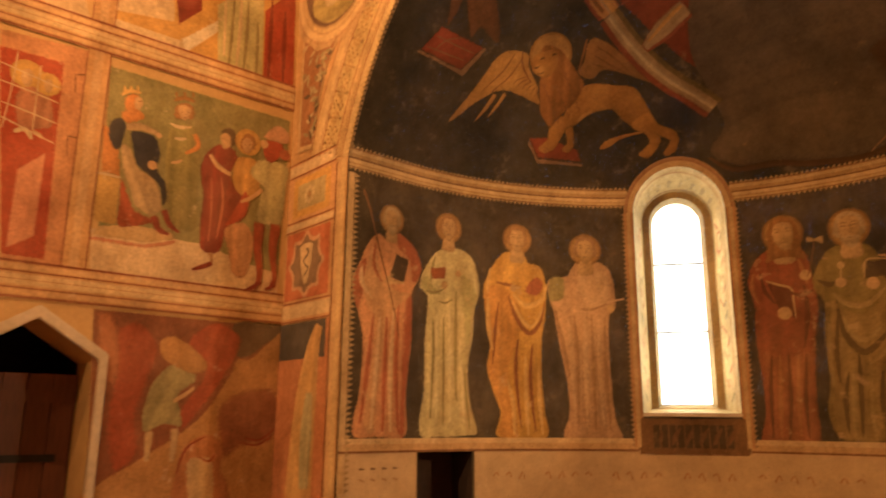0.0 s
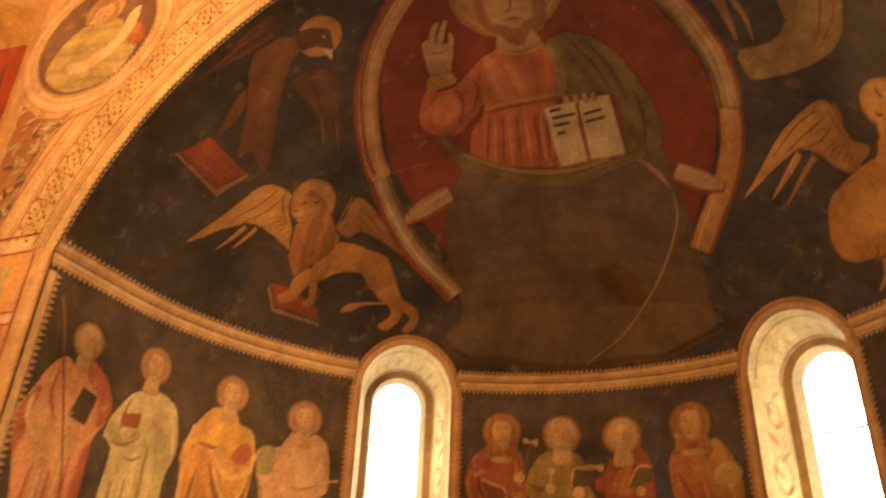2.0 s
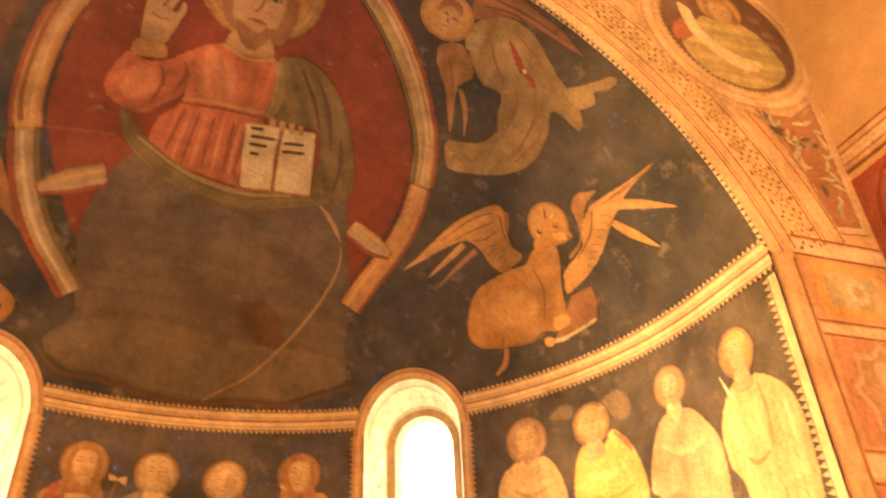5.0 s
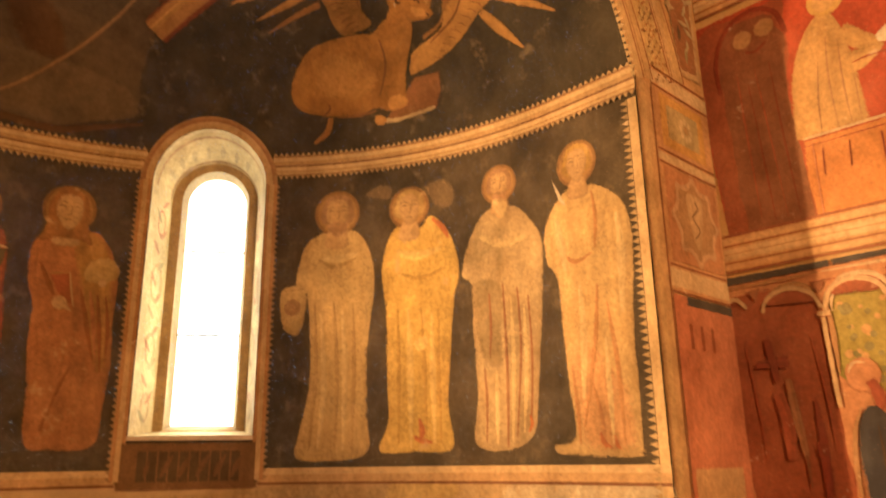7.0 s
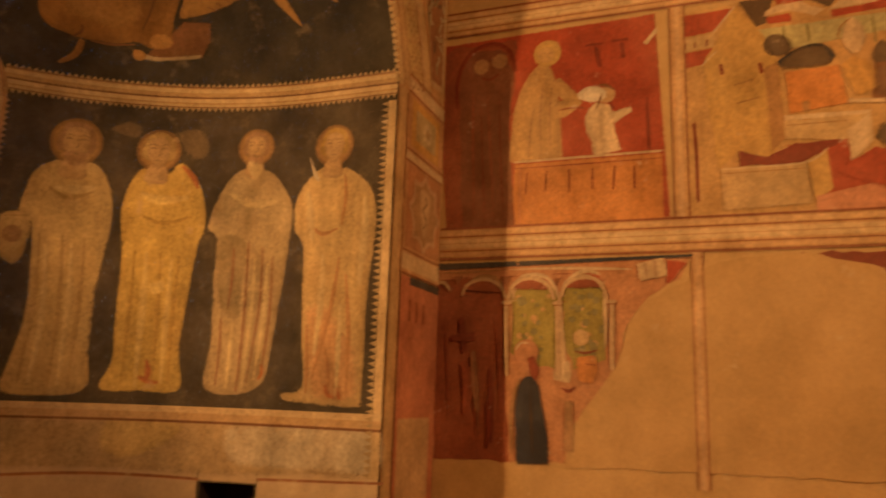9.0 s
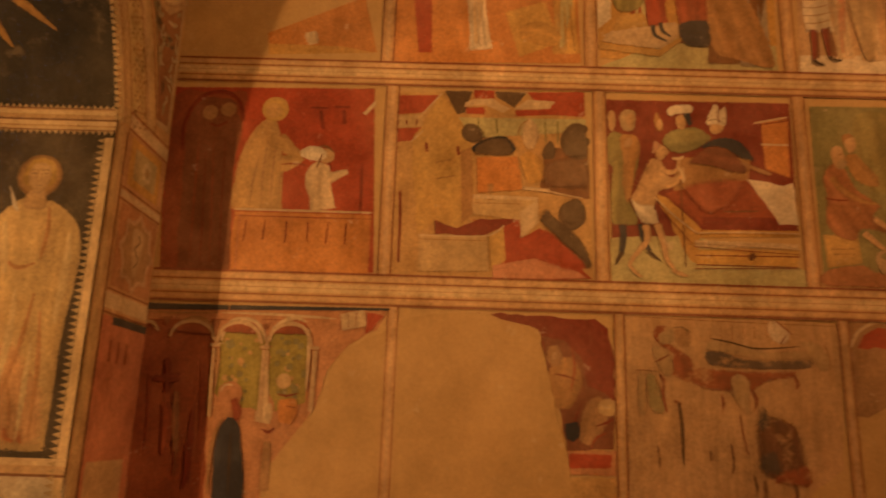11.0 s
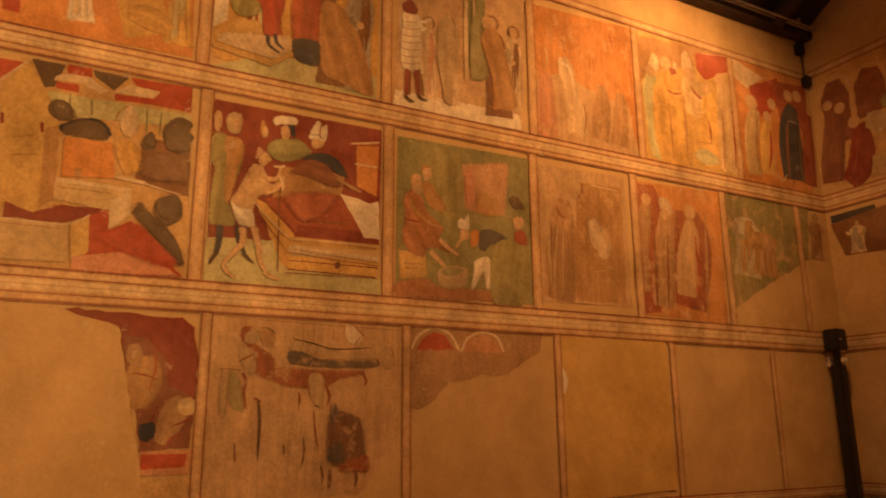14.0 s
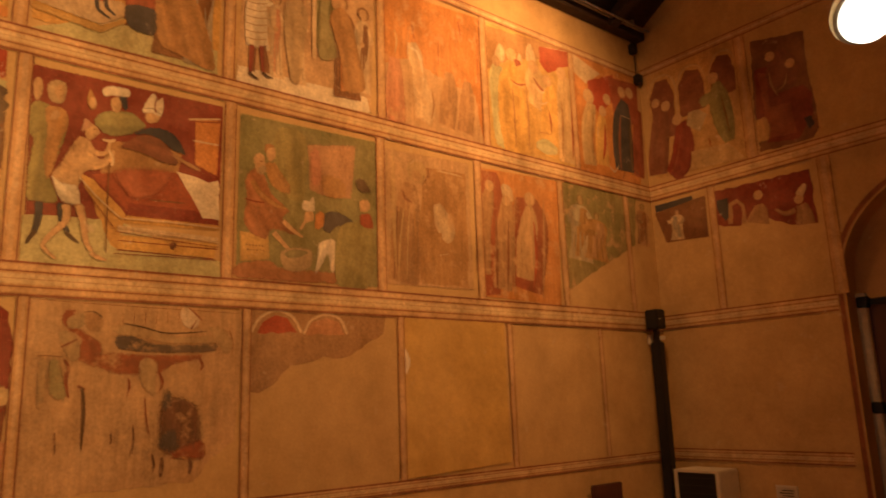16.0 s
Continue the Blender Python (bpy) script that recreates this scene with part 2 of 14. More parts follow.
ceiling = structure("ceiling", "dark timber boarding of the open pitched roof", "ceiling",
                    holed_slab([(-WL - 0.5, PLATE - 0.3), (0, RIDGE), (HALF + 0.5, PLATE - 0.3), (HALF + 0.5, PLATE), (0, RIDGE + 0.3), (-WL - 0.5, PLATE)], [],
                               lambda a, b, d: (a, 0.5 - d, b), LONG + 1.2), TIMBER)


def apse_point(s, z, d=0.0):
    """A point on the apse wall: s along the plan from the middle, z height, d off the wall."""
    h, r = RC * math.pi / 2, RC - d
    if abs(s) <= h:
        return Vector((r * math.sin(s / RC), CY + r * math.cos(s / RC), z))
    return Vector((math.copysign(r, s), CY - (abs(s) - h), z))


S_END = RC * math.pi / 2 + CY
WIN_L, WIN_R = -RC * radians(WIN_AXIS[-1]), RC * radians(WIN_AXIS[1])


def wall_head(s):
    """Where the wall's upper edge runs: the springing, or the head of a window arch."""
    for c in (WIN_L, WIN_R):
        if abs(s - c) < WIN_HALF - 1e-6:
            return WIN_SPRING + math.sqrt(WIN_HALF ** 2 - (s - c) ** 2)
    return ZS


NICHES = ((-RC * radians(86.8), -RC * radians(76.0), 0.75, 1.40), (RC * radians(76.5), RC * radians(84.4), 0.55, 1.01))


def columns():
    cuts = {-S_END, S_END}
    n = 96
    for i in range(n + 1):
        cuts.add(-S_END + 2 * S_END * i / n)
    for c in (WIN_L, WIN_R):
        cuts = {x for x in cuts if abs(x - c) > WIN_HALF + 0.02}
        for i in range(25):
            cuts.add(c - WIN_HALF * math.cos(math.pi * i / 24))
    for s0, s1, _, _ in NICHES:
        cuts |= {s0, s1}
    return sorted(cuts)


def in_window(s):
    return any(abs(s - c) < WIN_HALF - 1e-6 for c in (WIN_L, WIN_R))


def dome_column_point(s, k, base):
    """k from 0 at the wall head to 1 at the crown, over the wall column s."""
    h = RC * math.pi / 2
    e0 = math.asin(min(1, (base - ZC) / RD))
    e = e0 + (math.pi / 2 - e0) * k
    if abs(s) <= h:
        return Vector((RD * math.cos(e) * math.sin(s / RC), CY + RD * math.cos(e) * math.cos(s / RC), ZC + RD * math.sin(e)))
    return Vector((math.copysign(RD * math.cos(e), s), CY - (abs(s) - h), ZC + RD * math.sin(e)))


def build_apse():
    verts, faces, cols = [], [], columns()

    def quad(a, b, c, d):
        k = len(verts)
        verts.extend((a, b, c, d))
        faces.append((k, k + 1, k + 2, k + 3))
    for s0, s1 in zip(cols, cols[1:]):
        mid = (s0 + s1) / 2
        if in_window(mid):
            quad(apse_point(s0, 0), apse_point(s1, 0), apse_point(s1, WIN_SILL), apse_point(s0, WIN_SILL))
            z0, z1 = (wall_head(s) if in_window(s) else WIN_SPRING for s in (s0, s1))
            if z0 < ZS or z1 < ZS:
                quad(apse_point(s0, min(z0, ZS)), apse_point(s1, min(z1, ZS)), apse_point(s1, ZS), apse_point(s0, ZS))
        else:
            gap = next(((z0, z1) for a, b, z0, z1 in NICHES if a < mid < b), None)
            for z0, z1 in ((0, gap[0]), (gap[1], ZS)) if gap else ((0, ZS),):
                quad(apse_point(s0, z0), apse_point(s1, z0), apse_point(s1, z1), apse_point(s0, z1))
    wall = mesh_object("apse_wall", verts, faces, NIGHT, None, np.tile((0.078, 0.06, 0.036), (len(verts), 1)))
    tagged(wall, "curved apse wall with dark ground and painted standing figures", "wall", kind="structure")
    verts, faces = [], []
    for s0, s1 in zip(cols, cols[1:]):
        inside = in_window((s0 + s1) / 2)
        b0, b1 = (max(ZS, wall_head(s)) if inside and in_window(s) else ZS for s in (s0, s1))
        n = 28
        for i in range(n):
            quad(dome_column_point(s0, i / n, b0), dome_column_point(s1, i / n, b1), dome_column_point(s1, (i + 1) / n, b1), dome_column_point(s0, (i + 1) / n, b0))
    half_dome = mesh_object("half_dome", verts, faces, NIGHT, None, np.tile(NAVY, (len(verts), 1)))
    bm = bmesh.new()
    bm.from_mesh(half_dome.data)
    bmesh.ops.remove_doubles(bm, verts=bm.verts[:], dist=0.002)
    bm.to_mesh(half_dome.data)
    bm.free()
    half_dome.data.shade_smooth()
    tagged(half_dome, "dark azure half dome with enthroned figure and winged beasts", "vault", kind="structure")
    return wall, half_dome


apse_wall, half_dome = build_apse()


def window_point(sign, a, z, deep):
    """In a window's own frame: a across, z height, deep into the wall."""
    t = radians(WIN_AXIS[sign]) * sign
    out, side = Vector((math.sin(t), math.cos(t), 0)), Vector((math.cos(t), -math.sin(t), 0))
    p = Vector((0, CY, 0)) + out * (RC + deep) + side * a
    return Vector((p.x, p.y, z))


def window_outline(half, sill, spring, n=20):
    return [(-half, sill), (half, sill)] + [(half * math.cos(math.pi * i / n), spring + half * math.sin(math.pi * i / n)) for i in range(n + 1)]


def build_window(name, sign):
    win = structure(name, "tall narrow round-headed window in a deep painted splay", "window")
    mouth = window_outline(WIN_HALF, WIN_SILL, WIN_SPRING)
    step = window_outline(PANE_HALF + 0.095, PANE_SILL - 0.045, PANE_SPRING - 0.01)
    ledge = window_outline(PANE_HALF + 0.03, PANE_SILL - 0.03, PANE_SPRING)
    pane = window_outline(PANE_HALF, PANE_SILL, PANE_SPRING)
    rings = [[apse_ring(sign, a, z) for a, z in mouth],
             [window_point(sign, a, z, 0.28) for a, z in step],
             [window_point(sign, a, z, 0.295) for a, z in ledge],
             [window_point(sign, a, z, WIN_DEEP) for a, z in pane]]
    for k, (name2, c) in enumerate((("splay", (0.52, 0.40, 0.18)), ("reveal_step", (0.42, 0.30, 0.13)), ("inner_reveal", (0.46, 0.35, 0.17)))):
        v = rings[k] + rings[k + 1]
        n = len(rings[k])
        f = [(i, (i + 1) % n, n + (i + 1) % n, n + i) for i in range(n)]
        mesh_object(name2, v, f, FRESCO, win, np.tile(c, (len(v), 1)))
    # scrolls and bands painted on the splay
    n = len(mouth)
    lay = lambda i, k: rings[0][i] * (1 - k) + rings[1][i] * k
    for k0, k1, colour in ((0.0, 0.09, (0.56, 0.44, 0.22)), (0.2, 0.26, (0.40, 0.25, 0.11)), (0.9, 0.95, (0.34, 0.22, 0.1))):
        v, f = [], []
        for i in range(1, n):
            for k in (k0, k1):
                q = lay(i, k)
                to = Vector((0, CY, q.z)) - q
                v.append(q + to.normalized() * 0.006)
        f = [(2 * i, 2 * i + 1, 2 * i + 3, 2 * i + 2) for i in range(n - 2)]
        mesh_object("painted_band", v, f, FRESCO, win, np.tile(colour, (len(v), 1)))
    # scrolls: rings and leaves up each side, foliage round the head
    def splay_mark(spots, colour, name2):
        v, f = [], []
        for q in spots:
            to = Vector((0, CY, q.z)) - q
            v.append(q + to.normalized() * 0.007)
        for k in range(0, len(v) - 3, 2):
            f.append((k, k + 1, k + 3, k + 2))
        mesh_object(name2, v, f, FRESCO, win, np.tile(colour, (len(v), 1)))
    for side in (1, 0):
        a = (rings[0][1], rings[1][1], rings[0][2], rings[1][2]) if side else (rings[0][0], rings[1][0], rings[0][n - 1], rings[1][n - 1])
        on = lambda ku, kv: (a[0] * (1 - ku) + a[1] * ku) * (1 - kv) + (a[2] * (1 - ku) + a[3] * ku) * kv
        for row, (kv, r, c) in enumerate(((0.60, 1.0, (0.38, 0.26, 0.11)), (0.60, 0.55, (0.58, 0.45, 0.24)), (0.86, 0.7, (0.40, 0.18, 0.08)), (0.33, 0.8, (0.42, 0.27, 0.12)), (0.10, 0.7, (0.40, 0.26, 0.12)))):
            spots = []
            for j in range(19):
                for w in (0.78, 1.0):
                    t = j * math.pi / 9
                    spots.append(on(0.58 + 0.26 * r * w * math.cos(t), kv + 0.085 * r * w * math.sin(t)))
            splay_mark(spots, c, "painted_scroll")
        for row in range(14):
            kv, e = 0.04 + row * 0.068, 1 if row % 2 else -1
            spots = [on(0.58 + e * 0.02, kv), on(0.58 - e * 0.02, kv + 0.01), on(0.58 + e * 0.2, kv + 0.025), on(0.58 + e * 0.12, kv + 0.04), on(0.58 + e * 0.28, kv + 0.05), on(0.58 + e * 0.26, kv + 0.055)]
            splay_mark(spots, (0.40, 0.20, 0.09) if row % 3 else (0.30, 0.25, 0.11), "painted_leaf")
    for i in range(5, n - 3, 2):
        wide = 0.25 + 0.3 * rng.random()
        spots = [lay(i, 0.42 + 0.1 * rng.random()), lay(i, 0.46), lay(i, 0.55).lerp(lay(i + 1, 0.6), wide), lay(i, 0.6).lerp(lay(i - 1, 0.55), wide), lay(i, 0.8).lerp(lay(i + 1, 0.8), 0.4), lay(i, 0.84)]
        splay_mark(spots, (0.40, 0.31, 0.15) if i % 4 else (0.36, 0.25, 0.11), "painted_leaf")
    back = [window_point(sign, a, z, WIN_DEEP) for a, z in pane] + [window_point(sign, a, z, WIN_DEEP + 0.02) for a, z in pane]
    n = len(pane)
    glass = mesh_object("pane", back, [tuple(range(n)), tuple(range(n, 2 * n))] + [(i, (i + 1) % n, n + (i + 1) % n, n + i) for i in range(n)], DAYLIGHT, win)
    tagged(glass, "bright daylit glass")
    for z in (2.40, 3.03):
        b = [window_point(sign, a, z + dz, WIN_DEEP - e) for a in (-PANE_HALF, PANE_HALF) for dz in (-0.007, 0.007) for e in (0.004, 0.016)]
        mesh_object("glazing_bar", b, [(0, 1, 3, 2), (4, 6, 7, 5), (0, 4, 5, 1), (2, 3, 7, 6), (1, 5, 7, 3), (0, 2, 6, 4)], IRON, win)
    return win


def apse_ring(sign, a, z):
    """The window's mouth, on the wall or where it cuts the vault."""
    s = (WIN_R if sign > 0 else WIN_L) + a
    if z <= ZS:
        return apse_point(s, z)
    return dome_column_point(s, 0, z)


window_1 = build_window("window_1", -1)
window_2 = build_window("window_2", 1)


def build_niche(s0, s1, z0, z1):
    """A small square wall cupboard hollow, open to the apse."""
    front = [apse_point(s, z) for s, z in ((s0, z0), (s1, z0), (s1, z1), (s0, z1))]
    back = [apse_point(s, z, -0.35) for s, z in ((s0, z0), (s1, z0), (s1, z1), (s0, z1))]
    v = front + back
    ob = mesh_object("wall_niche", v, [(4, 5, 6, 7)] + [(i, (i + 1) % 4, 4 + (i + 1) % 4, 4 + i) for i in range(4)], DARK)
    return tagged(ob, "dark square wall niche below the painted figures", "niche", kind="structure")


for niche in NICHES:
    build_niche(*niche)


# ---- painted surfaces ----
class Plane:
    """A flat wall: u along, v up, both in metres; off it by d towards the room."""
    def __init__(self, origin, along, normal):
        self.o, self.a, self.n = np.array(origin, float), np.array(along, float), np.array(normal, float)

    def at(self, u, v):
        u, v = np.asarray(u, float), np.asarray(v, float)
        return self.o + u[..., None] * self.a + v[..., None] * np.array((0, 0, 1.0))

    def normal(self, p):
        return np.broadcast_to(self.n, p.shape)

    def lay(self, p, d):
        return p + self.n * d


class Curve:
    """The apse wall (u along its plan, v height) or the half dome (u degrees round the arch, v depth along the crown)."""
    def __init__(self, dome):
        self.dome = dome

    def at(self, u, v):
        u, v = np.asarray(u, float), np.asarray(v, float)
        if self.dome:
            a, b = np.radians(u), np.maximum(v - CY, 0) / RD
            x, z = RD * np.sin(a) * np.cos(b), ZC + RD * np.cos(a) * np.cos(b)
            return np.stack([x, np.where(v < CY, v, CY + RD * np.sin(b)), z], -1)
        h = RC * math.pi / 2
        bent = np.abs(u) <= h
        x = np.where(bent, RC * np.sin(u / RC), np.sign(u) * RC)
        y = np.where(bent, CY + RC * np.cos(u / RC), CY - (np.abs(u) - h))
        return np.stack([x, y, v + 0 * u], -1)

    def _arm(self, p):
        q = p - np.array((0, CY, ZC if self.dome else 0.0))
        q[..., 1] = np.maximum(q[..., 1], 0)
        if not self.dome:
            q[..., 2] = 0
        return q, np.linalg.norm(q, axis=-1, keepdims=True)

    def normal(self, p):
        q, r = self._arm(p)
        return -q / r

    def lay(self, p, d):
        q, r = self._arm(p)
        return p + q / r * ((RD if self.dome else RC) - d - r)


SOUTH = Plane((HALF, 0, 0), (0, -1, 0), (-1, 0, 0))
NORTH = Plane((-WL, 0, 0), (0, -1, 0), (1, 0, 0))
EAST = Plane((0, 0, 0), (1, 0, 0), (0, -1, 0))
WEST = Plane((0, -LONG, 0), (1, 0, 0), (0, 1, 0))
APSE, DOME = Curve(False), Curve(True)


PIECES = ("painted_field", "painted_building", "painted_garden", "painted_chest", "painted_bed", "painted_throne")


class painting:
    """Paint laid in thin layers on a wall: a thing of its own, whose figures and fields are parts."""
    def __init__(self, canvas, name, label, material=None, category="fresco", group="painted scenes", base=0.003):
        self.canvas, self.material, self.layer, self.base = canvas, material or FRESCO, 0, base
        self.step = 0.00014 if isinstance(canvas, Plane) else 0.00013
        self.root = new(name)
        tagged(self.root, label, category, group)
        self.name, self.v, self.f, self.c = None, [], [], []
        self.field, self.faded = None, 0.5 if material is FADED else 0.08

    def begin(self, name):
        self.end()
        self.name = name
        return self

    def end(self):
        if self.v:
            mesh_object(self.name or "painted_field", np.concatenate(self.v), self.f, self.material, self.root, np.concatenate(self.c))
        self.v, self.f, self.c = [], [], []

    def grid(self, p, colours, cover=None):
        n, m = p.shape[:2]
        self.layer += 1
        p = self.canvas.lay(p, self.base + self.step * self.layer + np.linspace(0, 0.4 * self.step, n)[:, None, None] + np.linspace(0, 0.3 * self.step, m)[None, :, None])
        k = sum(len(v) for v in self.v)
        self.v.append(p.reshape(-1, 3))
        rgba = np.ones((n, m, 4))
        rgba[..., :3] = np.clip(colours, 0.005, 0.95)
        if cover is not None:
            rgba[..., 3] = cover
        self.c.append(rgba.reshape(-1, 4))
        for i in range(n - 1):
            for j in range(m - 1):
                a = k + i * m + j
                self.f.append((a, a + 1, a + m + 1, a + m))

    def quad(self, colour, a, b, c, d, fade=0.12):
        """A field between four corners, with an uneven wash."""
        self.field = self.field or colour
        if self.name in PIECES:
            self.end()
        side = lambda p, q: np.linalg.norm(self.canvas.at(p[0], p[1]) - self.canvas.at(q[0], q[1]))
        tall, wide = max(side(a, d), side(b, c), 1e-3), max(side(a, b), side(d, c), 1e-3)
        n, m = int(tall / 0.07) + 2, int(wide / 0.07) + 2
        fx, fy = min(0.2, 0.016 / wide), min(0.2, 0.016 / tall)
        s, t = np.meshgrid(np.concatenate([[0], np.linspace(fx, 1 - fx, m), [1]]), np.concatenate([[0], np.linspace(fy, 1 - fy, n), [1]]))
        n, m = n + 2, m + 2
        cover = np.ones((n, m))
        cover[[0, -1], :] = cover[:, [0, -1]] = 0.15
        uv = [(1 - s) * (1 - t) * a[i] + s * (1 - t) * b[i] + s * t * c[i] + (1 - s) * t * d[i] for i in (0, 1)]
        wash = 1 + fade * (rng.random((n, m, 1)) - 0.5)
        self.grid(self.canvas.at(*uv), np.array(colour) * wash, cover)
        return self

    def area(self, colour, *corners):
        """A field with many corners and a ragged edge."""
        self.field = self.field or colour
        if self.name in PIECES:
            self.end()
        pts = []
        for a, b in zip(corners, corners[1:] + corners[:1]):
            n = max(1, int(math.hypot(b[0] - a[0], b[1] - a[1]) / 0.06))
            for i in range(n):
                k = i / n
                j = 0.022 if i else 0.0
                pts.append((a[0] + (b[0] - a[0]) * k + j * (rng.random() - 0.5), a[1] + (b[1] - a[1]) * k + j * (rng.random() - 0.5)))
        self.layer += 1
        p = np.array(pts)
        p = self.canvas.lay(self.canvas.at(p[:, 0], p[:, 1]), self.base + self.step * self.layer)
        k = sum(len(v) for v in self.v)
        self.v.append(p)
        self.c.append(np.tile(np.array((*colour, 1.0)), (len(p), 1)))
        self.f.append(tuple(range(k, k + len(p))))
        return self

    def box(self, colour, u0, u1, v0, v1):
        return self.quad(colour, (u0, v0), (u1, v0), (u1, v1), (u0, v1))

    def stroke(self, colour, *points, folds=None, rim=0.14):
        """A brush stroke along points (u, v, half width), with folds and a darker contour."""
        P = np.array(points, float)
        far = self.canvas.at(P[:, 0], P[:, 1])
        n = max(4, 5 * (len(P) - 1) + 1, int(np.linalg.norm(np.diff(far, axis=0), axis=1).sum() / 0.035))
        x = np.linspace(0, len(P) - 1, n)
        i = np.minimum(x.astype(int), len(P) - 2)
        f = (x - i)[:, None]
        p0, p1, p2, p3 = P[np.maximum(i - 1, 0)], P[i], P[i + 1], P[np.minimum(i + 2, len(P) - 1)]
        q = 0.5 * (2 * p1 + (p2 - p0) * f + (2 * p0 - 5 * p1 + 4 * p2 - p3) * f ** 2 + (3 * p1 - p0 - 3 * p2 + p3) * f ** 3)
        c = self.canvas.at(q[:, 0], q[:, 1])
        along = np.gradient(c, axis=0)
        along /= np.maximum(np.linalg.norm(along, axis=1, keepdims=True), 1e-9)
        side = np.cross(self.canvas.normal(c.copy()), along)
        half = np.maximum(q[:, 2], 0.003) * (1 + 0.05 * (rng.random(n) - 0.5))
        m = max(13, int(half.max() / 0.02)) if half.max() > 0.09 else (7 if half.max() > 0.03 else 5)
        soft = min(0.5, 0.022 / half.max())
        e = np.concatenate([[-1], np.linspace(-1 + soft, 1 - soft, m - 2), [1]])
        p = c[:, None] + side[:, None] * (half[:, None] * e)[..., None]
        amount = folds if folds is not None else (0.16 if half.max() > 0.09 else 0.10)
        phase = rng.random() * 6
        tone = 1 + amount * (0.6 * np.sin(e[None] * (4.2 + 2 * rng.random()) + phase + 1.1 * np.sin(1.7 * x[:, None] + phase)) + 0.4 * np.sin(e[None] * 11 + 2 * phase + 0.8 * x[:, None]))
        tone *= 1 - 0.14 * e[None]
        tone *= 1 - rim * np.abs(e[None]) ** (7 if m > 7 else 4)
        tone *= 1 + 0.12 * (rng.random((n, m)) - 0.5)
        cover = np.ones((n, m))
        cover[:, [0, -1]] = 0.1
        cover[[0, -1], 1:-1] = 0.45
        self.grid(p, np.array(colour) * tone[..., None], cover)
        return self

    def disc(self, colour, u, v, r, rim=0.14, squash=1.0):
        c = self.canvas.at(u, v)[None]
        nrm = self.canvas.normal(c.copy())[0]
        up = np.array((0, 0, 1.0)) - nrm * nrm[2]
        up /= max(np.linalg.norm(up), 1e-6)
        side = np.cross(up, nrm)
        n = max(21, int(2 * np.pi * r / 0.03))
        k = np.concatenate([[0.001], np.linspace(0.25, 0.94 if r > 0.1 else 0.84, max(2, int(r / 0.03))), [1.0]])
        a = np.linspace(0, 2 * np.pi, n)
        p = c[0] + r * k[:, None, None] * (np.cos(a)[None, :, None] * side * squash + np.sin(a)[None, :, None] * up)
        tone = np.where(k < 1, 1 - rim * k ** 8, 1 - rim)
        self.grid(p, np.array(colour) * np.repeat(tone[:, None, None], n, 1), np.repeat(np.where(k < 1, 1.0, 0.2)[:, None], n, 1))
        return self

    def form(self, colour, *outline, model=0.2, folds=0.0, rim=0.18, soft=0.016, sharp=0):
        """A painted shape inside a rounded outline: feathered edge, light from the upper left, folds along its length."""
        if soft >= 0.02:
            rim, model = 0.0, 0.4 * model
        P = np.array(outline, float)
        P = self.canvas.at(P[:, 0], P[:, 1])
        mid = P.mean(0)
        nrm = self.canvas.normal(mid[None].copy())[0]
        up = np.array((0, 0, 1.0)) - nrm * nrm[2]
        up /= np.linalg.norm(up)
        side = np.cross(up, nrm)
        q = np.stack([(P - mid) @ side, (P - mid) @ up], 1)
        n = len(q)
        edge = []
        for i in range(n):
            a, b, c, d = q[i - 1], q[i], q[(i + 1) % n], q[(i + 2) % n]
            cuts = max(2, min(8, int(np.linalg.norm(c - b) / 0.035)))
            for k in range(cuts):
                f = k / cuts
                edge.append(b + (c - b) * f if sharp else 0.5 * (2 * b + (c - a) * f + (2 * a - 5 * b + 4 * c - d) * f ** 2 + (3 * b - a - 3 * c + d) * f ** 3))
        edge = np.array(edge)
        edge += 0.003 * (rng.random(edge.shape) - 0.5)
        nxt = np.roll(edge, -1, 0)

        def gap(x):
            d = nxt - edge
            t = np.clip(((x[:, None] - edge) * d).sum(-1) / np.maximum((d * d).sum(-1), 1e-12), 0, 1)
            return np.linalg.norm(x[:, None] - edge - t[..., None] * d, axis=-1).min(1)

        def inside(x):
            a, b = edge[None], nxt[None]
            cross = (a[..., 1] > x[:, None, 1]) != (b[..., 1] > x[:, None, 1])
            at = a[..., 0] + (x[:, None, 1] - a[..., 1]) * (b[..., 0] - a[..., 0]) / np.where(b[..., 1] == a[..., 1], 1e-9, b[..., 1] - a[..., 1])
            return (cross & (x[:, None, 0] < at)).sum(1) % 2 == 1
        turn = np.roll(edge, -1, 0) - np.roll(edge, 1, 0)
        turn /= np.maximum(np.linalg.norm(turn, axis=1, keepdims=True), 1e-9)
        face = np.stack([-turn[:, 1], turn[:, 0]], 1)
        if np.sum(edge[:, 0] * nxt[:, 1] - nxt[:, 0] * edge[:, 1]) < 0:
            face = -face
        lo, hi = edge.min(0), edge.max(0)
        h = float(np.clip((hi - lo).max() / 30, 0.012, 0.036))
        gx, gy = np.meshgrid(np.arange(lo[0], hi[0], h), np.arange(lo[1], hi[1], h))
        inner = np.stack([gx.ravel(), gy.ravel()], 1) + 0.3 * h * (rng.random((gx.size, 2)) - 0.5)
        inner = inner[inside(inner)]
        if len(inner):
            inner = inner[gap(inner) > soft * 1.15]
        lip = edge + face * soft
        lip = lip[inside(lip)]
        if len(lip):
            lip = lip[gap(lip) > soft * 0.8]
        pts = np.concatenate([edge, lip, inner])
        co, _, tris, *_ = delaunay_2d_cdt([Vector(p) for p in pts], [], [list(range(len(edge)))], 1, 1e-6)
